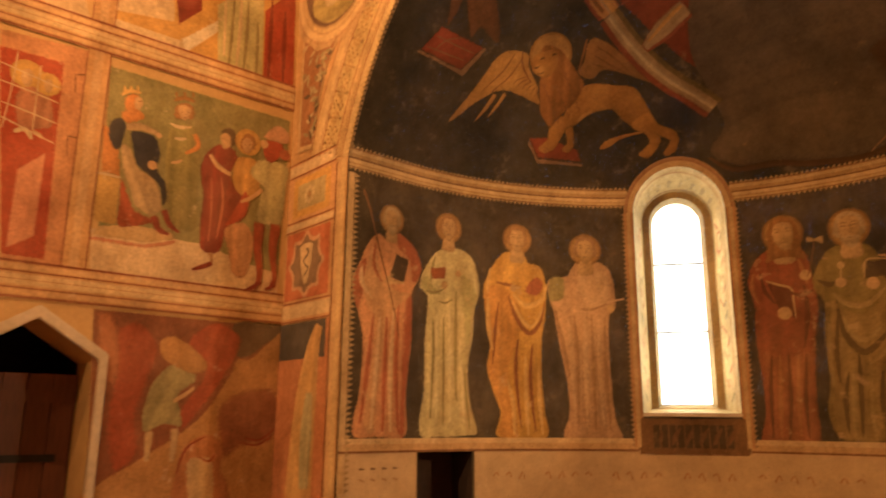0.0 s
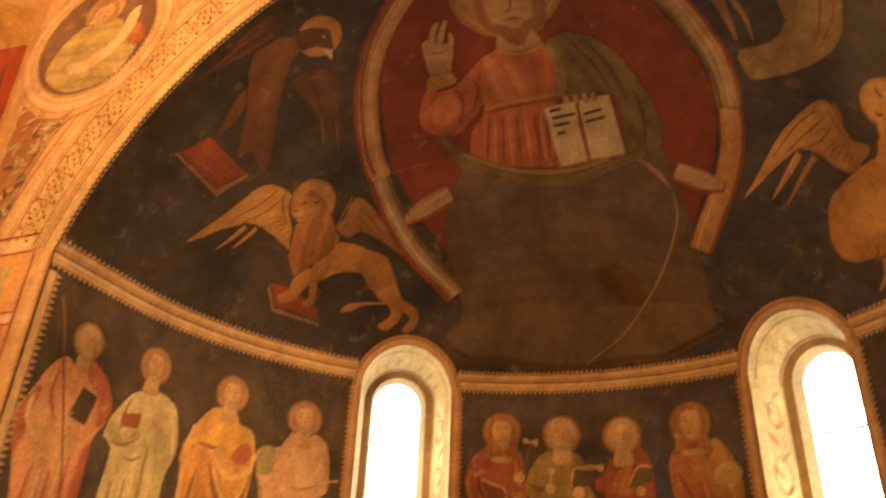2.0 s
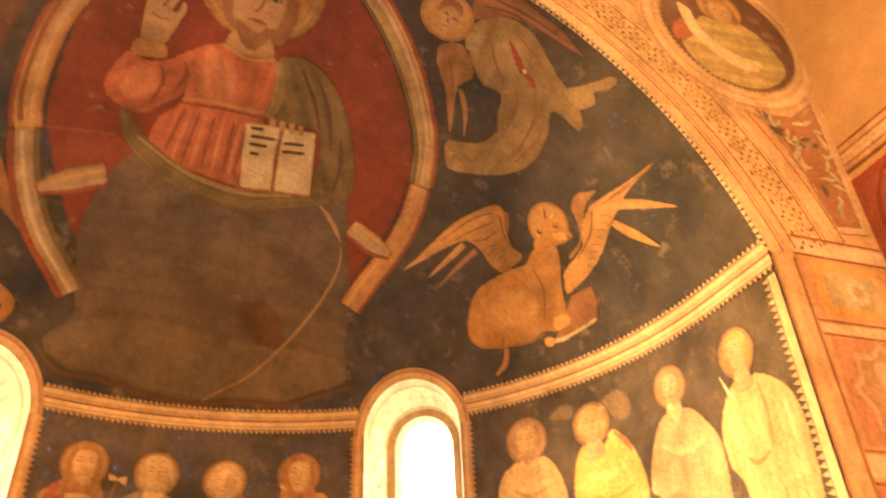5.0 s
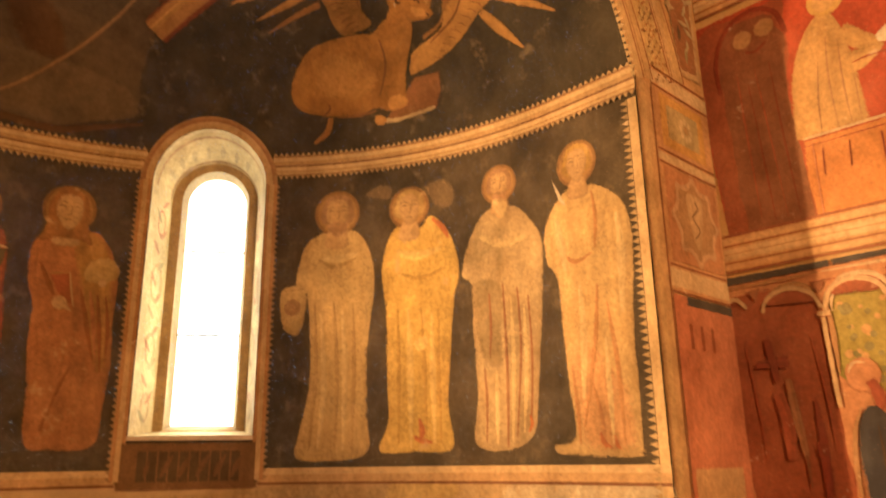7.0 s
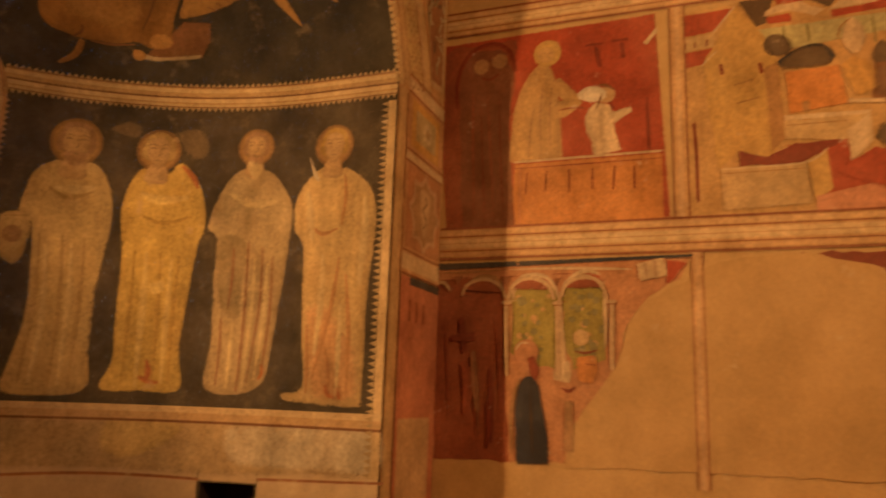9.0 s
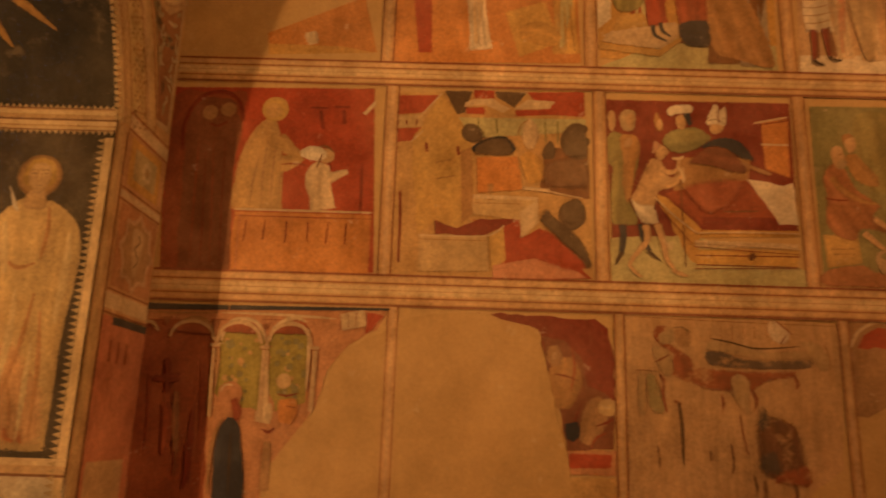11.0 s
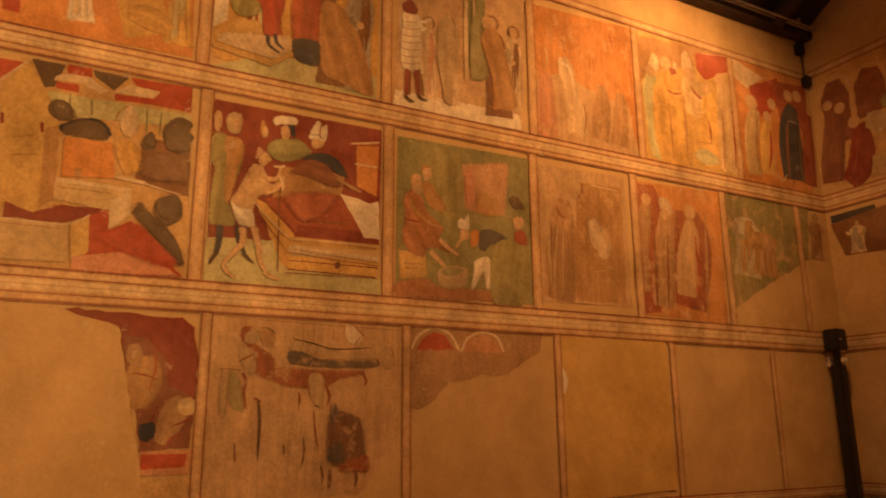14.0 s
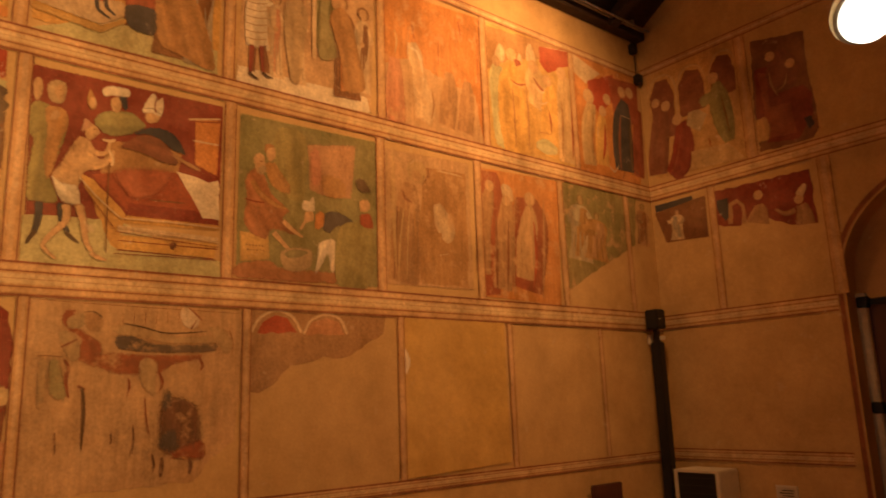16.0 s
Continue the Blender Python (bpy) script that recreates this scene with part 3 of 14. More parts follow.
        if not tris:
            return self
        x = np.array([tuple(p) for p in co])
        far = gap(x)
        cover = np.clip(0.08 + 0.92 * far / soft, 0, 1)
        span = np.maximum(hi - lo, 1e-3)
        rel = (x - (lo + hi) / 2) / span
        tone = 1 + model * (0.9 * rel[:, 1] - 1.0 * rel[:, 0])
        tone *= 1 - rim * np.exp(-far / 0.02)
        if folds:
            w, axes = np.linalg.eigh(np.cov(edge.T))
            across, down = x @ axes[:, 0], x @ axes[:, 1]
            ph = rng.random(3) * 6
            tone *= 1 + folds * (0.6 * np.sin(across * 38 + ph[0] + 1.3 * np.sin(down * 3.1 + ph[1])) + 0.4 * np.sin(across * 83 + ph[2] + 1.1 * np.sin(down * 4.7)))
        tone *= 1 + 0.08 * (rng.random(len(x)) - 0.5)
        self.field = self.field or colour
        self.layer += 1
        p = self.canvas.lay(mid + x[:, :1] * side + x[:, 1:] * up, self.base + self.step * self.layer)
        k = sum(len(v) for v in self.v)
        self.v.append(p)
        self.c.append(np.concatenate([np.clip(np.array(colour) * tone[:, None], 0.005, 0.95), cover[:, None]], 1))
        self.f.extend(tuple(k + i for i in t) for t in tris)
        return self

    def head(self, u, v, r, hair, style=""):
        """A haloed head of radius r round its halo's centre: plain face, hair, beard."""
        at = lambda a, b: (u + 1.3 * a * r, v + 1.3 * b * r)
        self.begin("halo").disc(HALOPAINT, u, v, r * 1.02, rim=0.4).disc(HALOINNER, u, v, r * 0.88, rim=0.1)
        dark = tuple(0.55 * c for c in SAINTSKIN)
        lit = tuple(min(0.8, 1.16 * c) for c in SAINTSKIN)
        self.begin("neck").form(SAINTSKIN, at(-0.28, -0.5), at(0.3, -0.5), at(0.42, -1.12), at(0, -1.25), at(-0.42, -1.12), model=0.3)
        self.begin("hair")
        if style == "long":
            self.form(hair, at(-0.3, 0.68), at(0.1, 0.74), at(0.48, 0.5), at(0.62, 0.0), at(0.66, -0.7), at(0.8, -1.15), at(0.3, -1.0), at(-0.3, -1.0), at(-0.75, -1.15), at(-0.62, -0.5), at(-0.58, 0.2), folds=0.25)
        else:
            self.form(hair, at(-0.35, 0.6), at(0.05, 0.7), at(0.45, 0.52), at(0.6, 0.1), at(0.52, -0.35), at(-0.5, -0.35), at(-0.58, 0.1), folds=0.15)
        self.begin("face").form(SAINTSKIN, at(-0.3, 0.42), at(0.02, 0.52), at(0.34, 0.4), at(0.43, 0.05), at(0.36, -0.38), at(0.04, -0.72), at(-0.3, -0.4), at(-0.42, 0.0), model=0.35, rim=0.3)
        self.form(lit, at(-0.2, 0.36), at(0.1, 0.38), at(0.12, 0.1), at(-0.22, 0.12), soft=0.03)
        self.form(lit, at(-0.26, -0.05), at(-0.08, -0.02), at(-0.1, -0.25), at(-0.24, -0.25), soft=0.025)
        self.begin("facial_feature")
        for e in (-0.2, 0.2):
            self.stroke(dark, (*at(e - 0.11, 0.06), 0.003), (*at(e, 0.1), 0.006), (*at(e + 0.11, 0.06), 0.003), rim=0, folds=0)
            self.stroke(dark, (*at(e - 0.13, 0.18), 0.003), (*at(e, 0.23), 0.004), (*at(e + 0.13, 0.18), 0.003), rim=0, folds=0)
        self.stroke(dark, (*at(0.05, 0.12), 0.003), (*at(0.06, -0.14), 0.005), (*at(-0.02, -0.19), 0.003), rim=0, folds=0)
        self.stroke(dark, (*at(-0.12, -0.36), 0.003), (*at(0.02, -0.34), 0.006), (*at(0.15, -0.36), 0.003), rim=0, folds=0)
        if style in ("short", "white"):
            deep = 0.95 if style == "white" else 0.85
            self.begin("beard").form(hair, at(-0.42, -0.1), at(-0.28, -0.28), at(0.02, -0.25), at(0.3, -0.28), at(0.44, -0.1), at(0.36, -0.6), at(0.04, -deep), at(-0.32, -0.6), folds=0.25, soft=0.02)
            self.form(dark, at(-0.12, -0.37), at(0.02, -0.34), at(0.15, -0.37), at(0.02, -0.43), soft=0.006)
        return self

    def person(self, robe, mantle, foot, head, half, halo=False, hair=None):
        """A painted standing figure as a plain shape: gown, mantle, head."""
        (u0, v0), (u1, v1) = foot, head
        ground = self.field or PALEFIELD
        tint = lambda c: tuple(a + (b - a) * self.faded for a, b in zip(c, ground))
        robe, mantle, hair, skin = tint(robe), tint(mantle), tint(hair or (0.3, 0.15, 0.06)), tint(SKIN)
        du, dv = u1 - u0, v1 - v0
        at = lambda k, off=0.0: (u0 + du * k + off, v0 + dv * k)
        r = 0.075 * abs(dv) if abs(dv) > 0.6 else 0.085 * abs(dv)
        self.begin("painted_figure")
        if halo:
            self.disc(tint(GOLD), *at(0.905), r * 1.75, rim=0.3)
        self.stroke(robe, (*at(0), half * 1.05), (*at(0.2), half * 0.85), (*at(0.45), half * 0.8), (*at(0.68), half * 0.95), (*at(0.79), half * 0.75), (*at(0.84), half * 0.3))
        self.stroke(mantle, (*at(0.80, half * 0.3), half * 0.3), (*at(0.6, half * 0.3), half * 0.42), (*at(0.4, half * 0.05), half * 0.5), (*at(0.2, -half * 0.25), half * 0.35), (*at(0.06, -half * 0.3), half * 0.2))
        self.stroke(tuple(0.72 * a for a in robe), (*at(0.72, -half * 0.75), half * 0.22), (*at(0.58, -half * 0.8), half * 0.26), (*at(0.54, -half * 0.1), half * 0.16))
        for k in range(3):
            off = half * (0.5 * k - 0.5 + 0.2 * (rng.random() - 0.5))
            self.stroke(tuple(0.74 * a for a in robe), (*at(0.03, off), half * 0.07), (*at(0.22, off * 0.8), half * 0.1), (*at(0.42 + 0.1 * rng.random(), off * 0.6), half * 0.04), folds=0, rim=0)
        arm = 1 if rng.random() > 0.5 else -1
        self.stroke(tuple(min(0.8, 1.12 * a) for a in robe), (*at(0.76, arm * half * 0.6), half * 0.22), (*at(0.62, arm * half * 1.0), half * 0.24), (*at(0.6 + 0.12 * rng.random(), arm * half * (0.4 + rng.random())), half * 0.14))
        self.disc(hair, *at(0.918), r * 1.1, rim=0.15)
        self.stroke(skin, (*at(0.97), r * 0.5), (*at(0.93), r * 0.82), (*at(0.885), r * 0.75), (*at(0.84), r * 0.4), folds=0.1)
        self.disc(skin, *at(0.555, -half * 0.05), r * 0.45)
        return self


def lines(p, canvas_u0, canvas_u1, zs):
    """Ruled level bands (z0, z1, colour) of a painted moulding."""
    for z0, z1, colour in zs:
        p.begin(p.name)
        p.box(colour, canvas_u0, canvas_u1, z0, z1)


LINE = (0.33, 0.125, 0.055)
BAND = (0.60, 0.36, 0.16)


def rail(canvas, name, label, u0, u1, z0, z1):
    """A painted string course: buff, cream and red bands between dark lines."""
    p = painting(canvas, name, label, FRESCO, "painted border", "painted borders", base=0.0105)
    h = z1 - z0
    p.begin("painted_moulding")
    lines(p, u0, u1, ((z0, z1, BAND),))
    lines(p, u0, u1, ((z0 + 0.30 * h, z0 + 0.68 * h, (0.72, 0.54, 0.30)), (z0 + 0.76 * h, z0 + 0.94 * h, (0.70, 0.47, 0.24)), (z0 + 0.06 * h, z0 + 0.2 * h, (0.66, 0.43, 0.21))))
    p.begin("ruled_line")
    lines(p, u0, u1, ((z0 - 0.012, z0 + 0.008, LINE), (z0 + 0.22 * h, z0 + 0.27 * h, LINE), (z0 + 0.70 * h, z0 + 0.745 * h, (0.30, 0.09, 0.04)), (z0 + 0.48 * h, z0 + 0.505 * h, (0.5, 0.27, 0.12)), (z1 - 0.008, z1 + 0.01, (0.3, 0.09, 0.04))))
    p.end()
    return p


def post(canvas, u, z0, z1, half=0.048, label="upright painted border between two scenes"):
    p = painting(canvas, "upright_border", label, FRESCO, "painted border", "painted borders", base=0.010)
    p.begin("painted_moulding").box(BAND, u - half, u + half, z0, z1)
    p.box((0.64, 0.42, 0.22), u - half * 0.45, u + half * 0.45, z0, z1)
    p.begin("ruled_line").box(LINE, u - half - 0.004, u - half + 0.006, z0, z1)
    p.begin("ruled_line").box(LINE, u + half - 0.006, u + half + 0.004, z0, z1)
    p.end()


TOP_Z, UP0, UP1, LO0, LO1, BASE_Z = 6.03, 4.29, 4.48, 2.56, 2.78, 1.08
TOP_U = (1.63, 3.22, 4.77, 6.33, 7.72, 9.22)
MID_U = (1.69, 3.28, 4.80, 6.30, 7.55, 8.85, 10.1)
LOW_U = (1.77, 3.39, 4.98, 6.50, 7.91, 9.39)
rail(SOUTH, "upper_border", "cream and red painted string course along the long wall", 0, LONG, UP0, UP1)
rail(SOUTH, "lower_border", "cream and red painted string course along the long wall", 0, LONG, LO0, LO1)
rail(SOUTH, "dado_border", "faint painted line above the bare dado", 4.98, LONG, BASE_Z - 0.09, BASE_Z)
rail(SOUTH, "top_border", "red painted line closing the highest row of scenes", 0, LONG, TOP_Z, TOP_Z + 0.08)
for u in TOP_U:
    post(SOUTH, u, UP1, TOP_Z)
for u in MID_U:
    post(SOUTH, u, LO1, UP0)
for u in LOW_U:
    post(SOUTH, u, BASE_Z, LO0, 0.036)
rail(NORTH, "upper_border", "cream and red painted string course above the doorway", 0, LONG, 4.24, 4.46)
rail(NORTH, "lower_border", "cream and red painted string course above the doorway", 0, LONG, 2.37, 2.6)
rail(NORTH, "top_border", "red painted line closing the highest row of scenes", 0, LONG, TOP_Z, TOP_Z + 0.08)
post(NORTH, 1.62, 2.6, 4.24, 0.08)
post(NORTH, 1.62, 4.46, TOP_Z, 0.08)
post(NORTH, 3.3, 2.6, 4.24, 0.08)
rail(WEST, "upper_border", "cream and red painted string course on the entrance wall", -WL, HALF, 4.29, 4.48)
rail(WEST, "top_border", "red painted line high on the entrance wall", -WL, HALF, 6.06, 6.15)
rail(WEST, "lower_border", "red painted double line on bare plaster", 1.3, HALF, 2.58, 2.74)
rail(WEST, "dado_border", "red painted double line low on bare plaster", 1.36, HALF, 0.98, 1.1)
post(WEST, 2.03, 4.48, 6.06, 0.07)
post(WEST, 1.25, 2.74, 4.29, 0.07)
post(WEST, 2.62, 2.74, 4.29, 0.05)

# paint colours of the scenes and of the vault
NIGHTPAINT = fresco("weathered_paint_on_azure", 0.16, (0.20, 0.13, 0.06), 0.5)
DEEPRED, ROCK, RAINBOW, DULLGOLD = (0.155, 0.027, 0.012), (0.085, 0.063, 0.043), (0.40, 0.21, 0.075), (0.36, 0.19, 0.05)
DIMCREAM, BRIGHTBAND, HAIR, FACE = (0.26, 0.16, 0.08), (0.40, 0.28, 0.15), (0.24, 0.11, 0.04), (0.34, 0.2, 0.09)
DULLPINK, DULLGREEN, PAGE, INK = (0.34, 0.1, 0.04), (0.12, 0.085, 0.03), (0.46, 0.36, 0.2), (0.06, 0.03, 0.015)
EAGLE, DARKEAGLE, BOOKRED, WING = (0.13, 0.055, 0.022), (0.075, 0.036, 0.018), (0.22, 0.04, 0.02), (0.38, 0.21, 0.06)
LIONCOL, ANGEL = (0.36, 0.18, 0.045), (0.22, 0.15, 0.055)
DARKLEAF, OCHREWALL, NAVYPAINT, GREENFIELD = (0.13, 0.08, 0.04), (0.58, 0.36, 0.14), (0.028, 0.032, 0.045), (0.27, 0.25, 0.10)
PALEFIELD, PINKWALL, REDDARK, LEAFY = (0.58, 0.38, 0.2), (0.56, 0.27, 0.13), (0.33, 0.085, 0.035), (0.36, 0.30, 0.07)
BAREPLASTER, BUFF = (0.52, 0.335, 0.14), (0.42, 0.24, 0.11)
DARKPINK, LITEPINK, BEARDC, DARKWING, HALOIN = (0.2, 0.05, 0.025), (0.42, 0.16, 0.07), (0.2, 0.09, 0.035), (0.2, 0.09, 0.03), (0.38, 0.22, 0.07)
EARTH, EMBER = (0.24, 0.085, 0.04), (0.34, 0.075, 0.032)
BROWNOCHRE = (0.44, 0.24, 0.09)
OCHREPALE, GOLDWALL, REDCOVER = (0.60, 0.42, 0.2), (0.60, 0.38, 0.12), (0.36, 0.08, 0.03)

ROCKPALE, RAINLITE, RAINOLIVE, RAINPALE = (0.11, 0.083, 0.056), (0.46, 0.26, 0.085), (0.27, 0.19, 0.075), (0.33, 0.23, 0.12)
FACELIT, OLIVELIT, EAGLELIT, WINGDIM = (0.40, 0.24, 0.11), (0.21, 0.15, 0.055), (0.17, 0.075, 0.032), (0.27, 0.14, 0.045)
LIONLIT, MANE, ANGELLIT, PAGEDIM = (0.46, 0.25, 0.075), (0.26, 0.115, 0.032), (0.27, 0.19, 0.075), (0.32, 0.24, 0.12)

fig = painting(DOME, "enthroned_figure_fresco", "blessing figure in red before a pointed oval of rainbow bands", NIGHTPAINT)
fig.begin("mandorla_field")
fig.form(DEEPRED, (-1.072, 0.249), (5.353, 0.377), (11.42, 0.629), (18.04, 1), (24.25, 1.4), (28.63, 1.79), (30.28, 2.21), (30.32, 2.6), (31.02, 2.96), (24.57, 2.66), (9.671, 2.49), (-19.52, 2.18), (-30.1, 2.53), (-34.63, 2.68), (-33.73, 2.29), (-31.83, 1.77), (-29.31, 1.48), (-24.02, 0.961), (-16.76, 0.62), (-9.257, 0.37), model=0.1, rim=0.05)
fig.begin("lower_throne")
fig.form(ROCK, (-19.21, 2.02), (-25.43, 2.22), (-31.68, 2.54), (-35.93, 2.92), (-40.16, 3.14), (-50.03, 3.16), (-49.59, 3.43), (-39.76, 3.66), (-28.85, 3.88), (-9.636, 4.03), (15.36, 3.97), (31.93, 3.87), (40.59, 3.65), (46.89, 3.4), (38.67, 3.23), (32.25, 2.92), (25.37, 2.56), (20.3, 2.12), (13.95, 2.32), (1.637, 2.44), (-6.311, 2.41), (-14.31, 2.23), model=0.12, folds=0.1)
fig.begin("throne_hem")
fig.form(ROCKPALE, (-39.34, 3.16), (-21.65, 3.35), (2.5, 3.55), (25.89, 3.43), (39.03, 3.3), (46.89, 3.4), (40.59, 3.65), (31.93, 3.87), (15.36, 3.97), (-9.636, 4.03), (-28.85, 3.88), (-39.76, 3.66), (-49.59, 3.43), (-49.53, 3.18), soft=0.05, model=0.1)
fig.begin("dark_stain")
fig.form(DARKEAGLE, (2.825, 3.29), (10.68, 3.17), (17.6, 3.29), (21.89, 3.48), (12.09, 3.56), soft=0.06, model=0.0)
fig.begin("mound_foot")
fig.stroke(DARKEAGLE, (-50.66, 3.186, 0.013), (-50.18, 3.44, 0.027), (-40.61, 3.678, 0.031), (-29.66, 3.908, 0.031), (-10.03, 4.061, 0.031), (15.75, 4.002, 0.031), (32.53, 3.888, 0.031), (41.3, 3.672, 0.026), (47.46, 3.421, 0.013), rim=0)
fig.begin("mound_crack")
fig.stroke(DIMCREAM, (22.89, 2.54, 0.006), (24.8, 2.744, 0.013), (24.31, 3.108, 0.015), (20.68, 3.491, 0.015), (12.04, 3.831, 0.013), (-5.385, 4.043, 0.009), rim=0)
fig.begin("mound_crack")
fig.stroke(DIMCREAM, (14.99, 2.292, 0.013), (19.13, 2.396, 0.025), (22.55, 2.521, 0.008), rim=0)
fig.begin("mandorla_band")
fig.stroke(DARKPINK, (-0.9547, 0.159, 0.094), (-5.087, 0.2127, 0.095), (-10.44, 0.3405, 0.097), (-16.37, 0.5173, 0.100), (-22.16, 0.7345, 0.102), (-27.08, 1.009, 0.105), (-30.5, 1.284, 0.108), (-33.42, 1.559, 0.111), (-34.58, 1.743, 0.112), rim=0)
fig.stroke(RAINBOW, (-0.7778, 0.1685, 0.077), (-4.915, 0.2228, 0.078), (-10.28, 0.3516, 0.079), (-16.21, 0.5297, 0.081), (-22.01, 0.7477, 0.084), (-26.93, 1.023, 0.086), (-30.36, 1.298, 0.088), (-33.28, 1.573, 0.090), (-34.44, 1.757, 0.091))
fig.stroke(DARKWING, (-1.551, 0.1303, 0.017), (-5.666, 0.1818, 0.018), (-11.01, 0.3062, 0.018), (-16.9, 0.4789, 0.018), (-22.67, 0.693, 0.019), (-27.57, 0.9656, 0.019), (-30.99, 1.239, 0.020), (-33.9, 1.513, 0.020), (-35.06, 1.697, 0.021), rim=0)
fig.stroke(BRIGHTBAND, (-0.6547, 0.1734, 0.017), (-4.795, 0.2281, 0.018), (-10.16, 0.3576, 0.018), (-16.1, 0.5366, 0.018), (-21.9, 0.7552, 0.019), (-26.83, 1.03, 0.020), (-30.25, 1.306, 0.020), (-33.17, 1.581, 0.021), (-34.33, 1.766, 0.021), rim=0, folds=0.3)
fig.stroke(RAINLITE, (-0.2293, 0.1928, 0.021), (-4.38, 0.249, 0.021), (-9.759, 0.3809, 0.022), (-15.71, 0.5628, 0.022), (-21.52, 0.7832, 0.023), (-26.46, 1.06, 0.024), (-29.89, 1.336, 0.024), (-32.82, 1.612, 0.025), (-33.97, 1.797, 0.025), rim=0, folds=0.3)
fig.begin("mandorla_band")
fig.stroke(DARKPINK, (-0.5284, 0.1582, 0.094), (4.491, 0.2435, 0.095), (9.815, 0.4053, 0.096), (15.32, 0.6356, 0.098), (20.54, 0.9127, 0.100), (25.3, 1.216, 0.103), (28.51, 1.461, 0.105), (30.91, 1.759, 0.107), rim=0)
fig.stroke(RAINOLIVE, (-0.7778, 0.1685, 0.080), (4.248, 0.2548, 0.081), (9.577, 0.4181, 0.082), (15.08, 0.65, 0.083), (20.32, 0.928, 0.086), (25.09, 1.233, 0.088), (28.32, 1.477, 0.089), (30.72, 1.775, 0.092))
fig.stroke(BRIGHTBAND, (-0.4313, 0.1508, 0.021), (4.583, 0.2356, 0.021), (9.902, 0.3968, 0.021), (15.4, 0.6263, 0.022), (20.61, 0.9032, 0.022), (25.35, 1.207, 0.023), (28.56, 1.451, 0.023), (30.95, 1.749, 0.024), rim=0, folds=0.3)
fig.stroke(RAINBOW, (0.2005, 0.1311, 0.014), (5.205, 0.2135, 0.014), (10.52, 0.3713, 0.014), (16, 0.5966, 0.014), (21.19, 0.8711, 0.015), (25.92, 1.173, 0.015), (29.11, 1.415, 0.015), (31.49, 1.712, 0.016), rim=0)
fig.stroke(DULLGREEN, (-1.853, 0.2092, 0.018), (3.194, 0.3001, 0.018), (8.541, 0.4696, 0.018), (14.07, 0.7079, 0.018), (19.35, 0.9897, 0.019), (24.17, 1.297, 0.019), (27.44, 1.544, 0.020), (29.86, 1.844, 0.020), rim=0)
fig.begin("mandorla_band")
fig.stroke(DARKPINK, (30.89, 1.773, 0.099), (32.6, 2.083, 0.102), (32.92, 2.399, 0.104), (32.24, 2.71, 0.106), (32.12, 2.942, 0.107), rim=0)
fig.stroke(RAINBOW, (30.72, 1.775, 0.080), (32.42, 2.086, 0.081), (32.72, 2.402, 0.083), (32.02, 2.713, 0.085), (31.88, 2.946, 0.086))
fig.stroke(RAINLITE, (30.33, 1.773, 0.024), (32, 2.085, 0.024), (32.26, 2.401, 0.025), (31.49, 2.712, 0.025), (31.29, 2.945, 0.026), rim=0, folds=0.3)
fig.begin("mandorla_band")
fig.stroke(DARKPINK, (-35.1, 1.759, 0.100), (-37.52, 2.099, 0.102), (-38.88, 2.478, 0.104), (-38.34, 2.816, 0.105), (-38.26, 2.978, 0.106), rim=0)
fig.stroke(RAINPALE, (-34.44, 1.757, 0.083), (-36.8, 2.099, 0.085), (-38.08, 2.479, 0.087), (-37.43, 2.817, 0.088), (-37.28, 2.98, 0.088))
fig.stroke(DULLGREEN, (-33.14, 1.764, 0.025), (-35.39, 2.108, 0.026), (-36.49, 2.49, 0.026), (-35.62, 2.828, 0.026), (-35.34, 2.991, 0.027), rim=0)
fig.stroke(PAGE, (-34.92, 1.753, 0.025), (-37.32, 2.094, 0.025), (-38.66, 2.473, 0.026), (-38.09, 2.811, 0.026), (-37.99, 2.974, 0.026), rim=0, folds=0.3)
fig.begin("throne_arm")
fig.stroke(DARKPINK, (-36.39, 2.185, 0.043), (-31.34, 2.204, 0.098), (-24.87, 2.214, 0.094), rim=0)
fig.stroke(RAINPALE, (-36.11, 2.182, 0.034), (-31.14, 2.188, 0.081), (-24.73, 2.202, 0.081))
fig.stroke(RAINLITE, (-34.7, 2.169, 0.013), (-30.28, 2.168, 0.021), (-25.04, 2.166, 0.021), rim=0)
fig.begin("throne_arm")
fig.stroke(DARKPINK, (22.92, 2.368, 0.092), (28.73, 2.402, 0.096), (33.29, 2.401, 0.042), rim=0)
fig.stroke(RAINPALE, (22.85, 2.356, 0.075), (28.62, 2.386, 0.079), (32.88, 2.381, 0.037))
fig.stroke(RAINLITE, (23.19, 2.311, 0.021), (28.33, 2.345, 0.021), (31.82, 2.362, 0.012), rim=0)
fig.begin("panel_line")
fig.stroke(DARKPINK, (-32.2, 1.775, 0.012), (-27.22, 1.85, 0.017), (-22.11, 1.922, 0.013), rim=0)
fig.begin("halo")
fig.disc(DULLGOLD, -1.64, 0.7411, 0.409, rim=0.35)
fig.disc(HALOIN, -1.64, 0.7411, 0.360, rim=0.02)
fig.disc(DULLGOLD, -1.64, 0.7411, 0.341, rim=0.2)
fig.begin("hair")
fig.form(HAIR, (-3.292, 0.546), (-0.7684, 0.512), (1.868, 0.574), (3.399, 0.729), (3.598, 0.959), (2.183, 1.14), (0.06483, 1.13), (-4.622, 1.09), (-6.525, 0.996), (-7.033, 0.816), (-5.741, 0.661), model=0.2)
fig.begin("neck")
fig.form(FACE, (-4.338, 1.06), (0.03935, 1.08), (1.379, 1.25), (-2.272, 1.28), (-5.944, 1.21), model=0.3)
fig.begin("face")
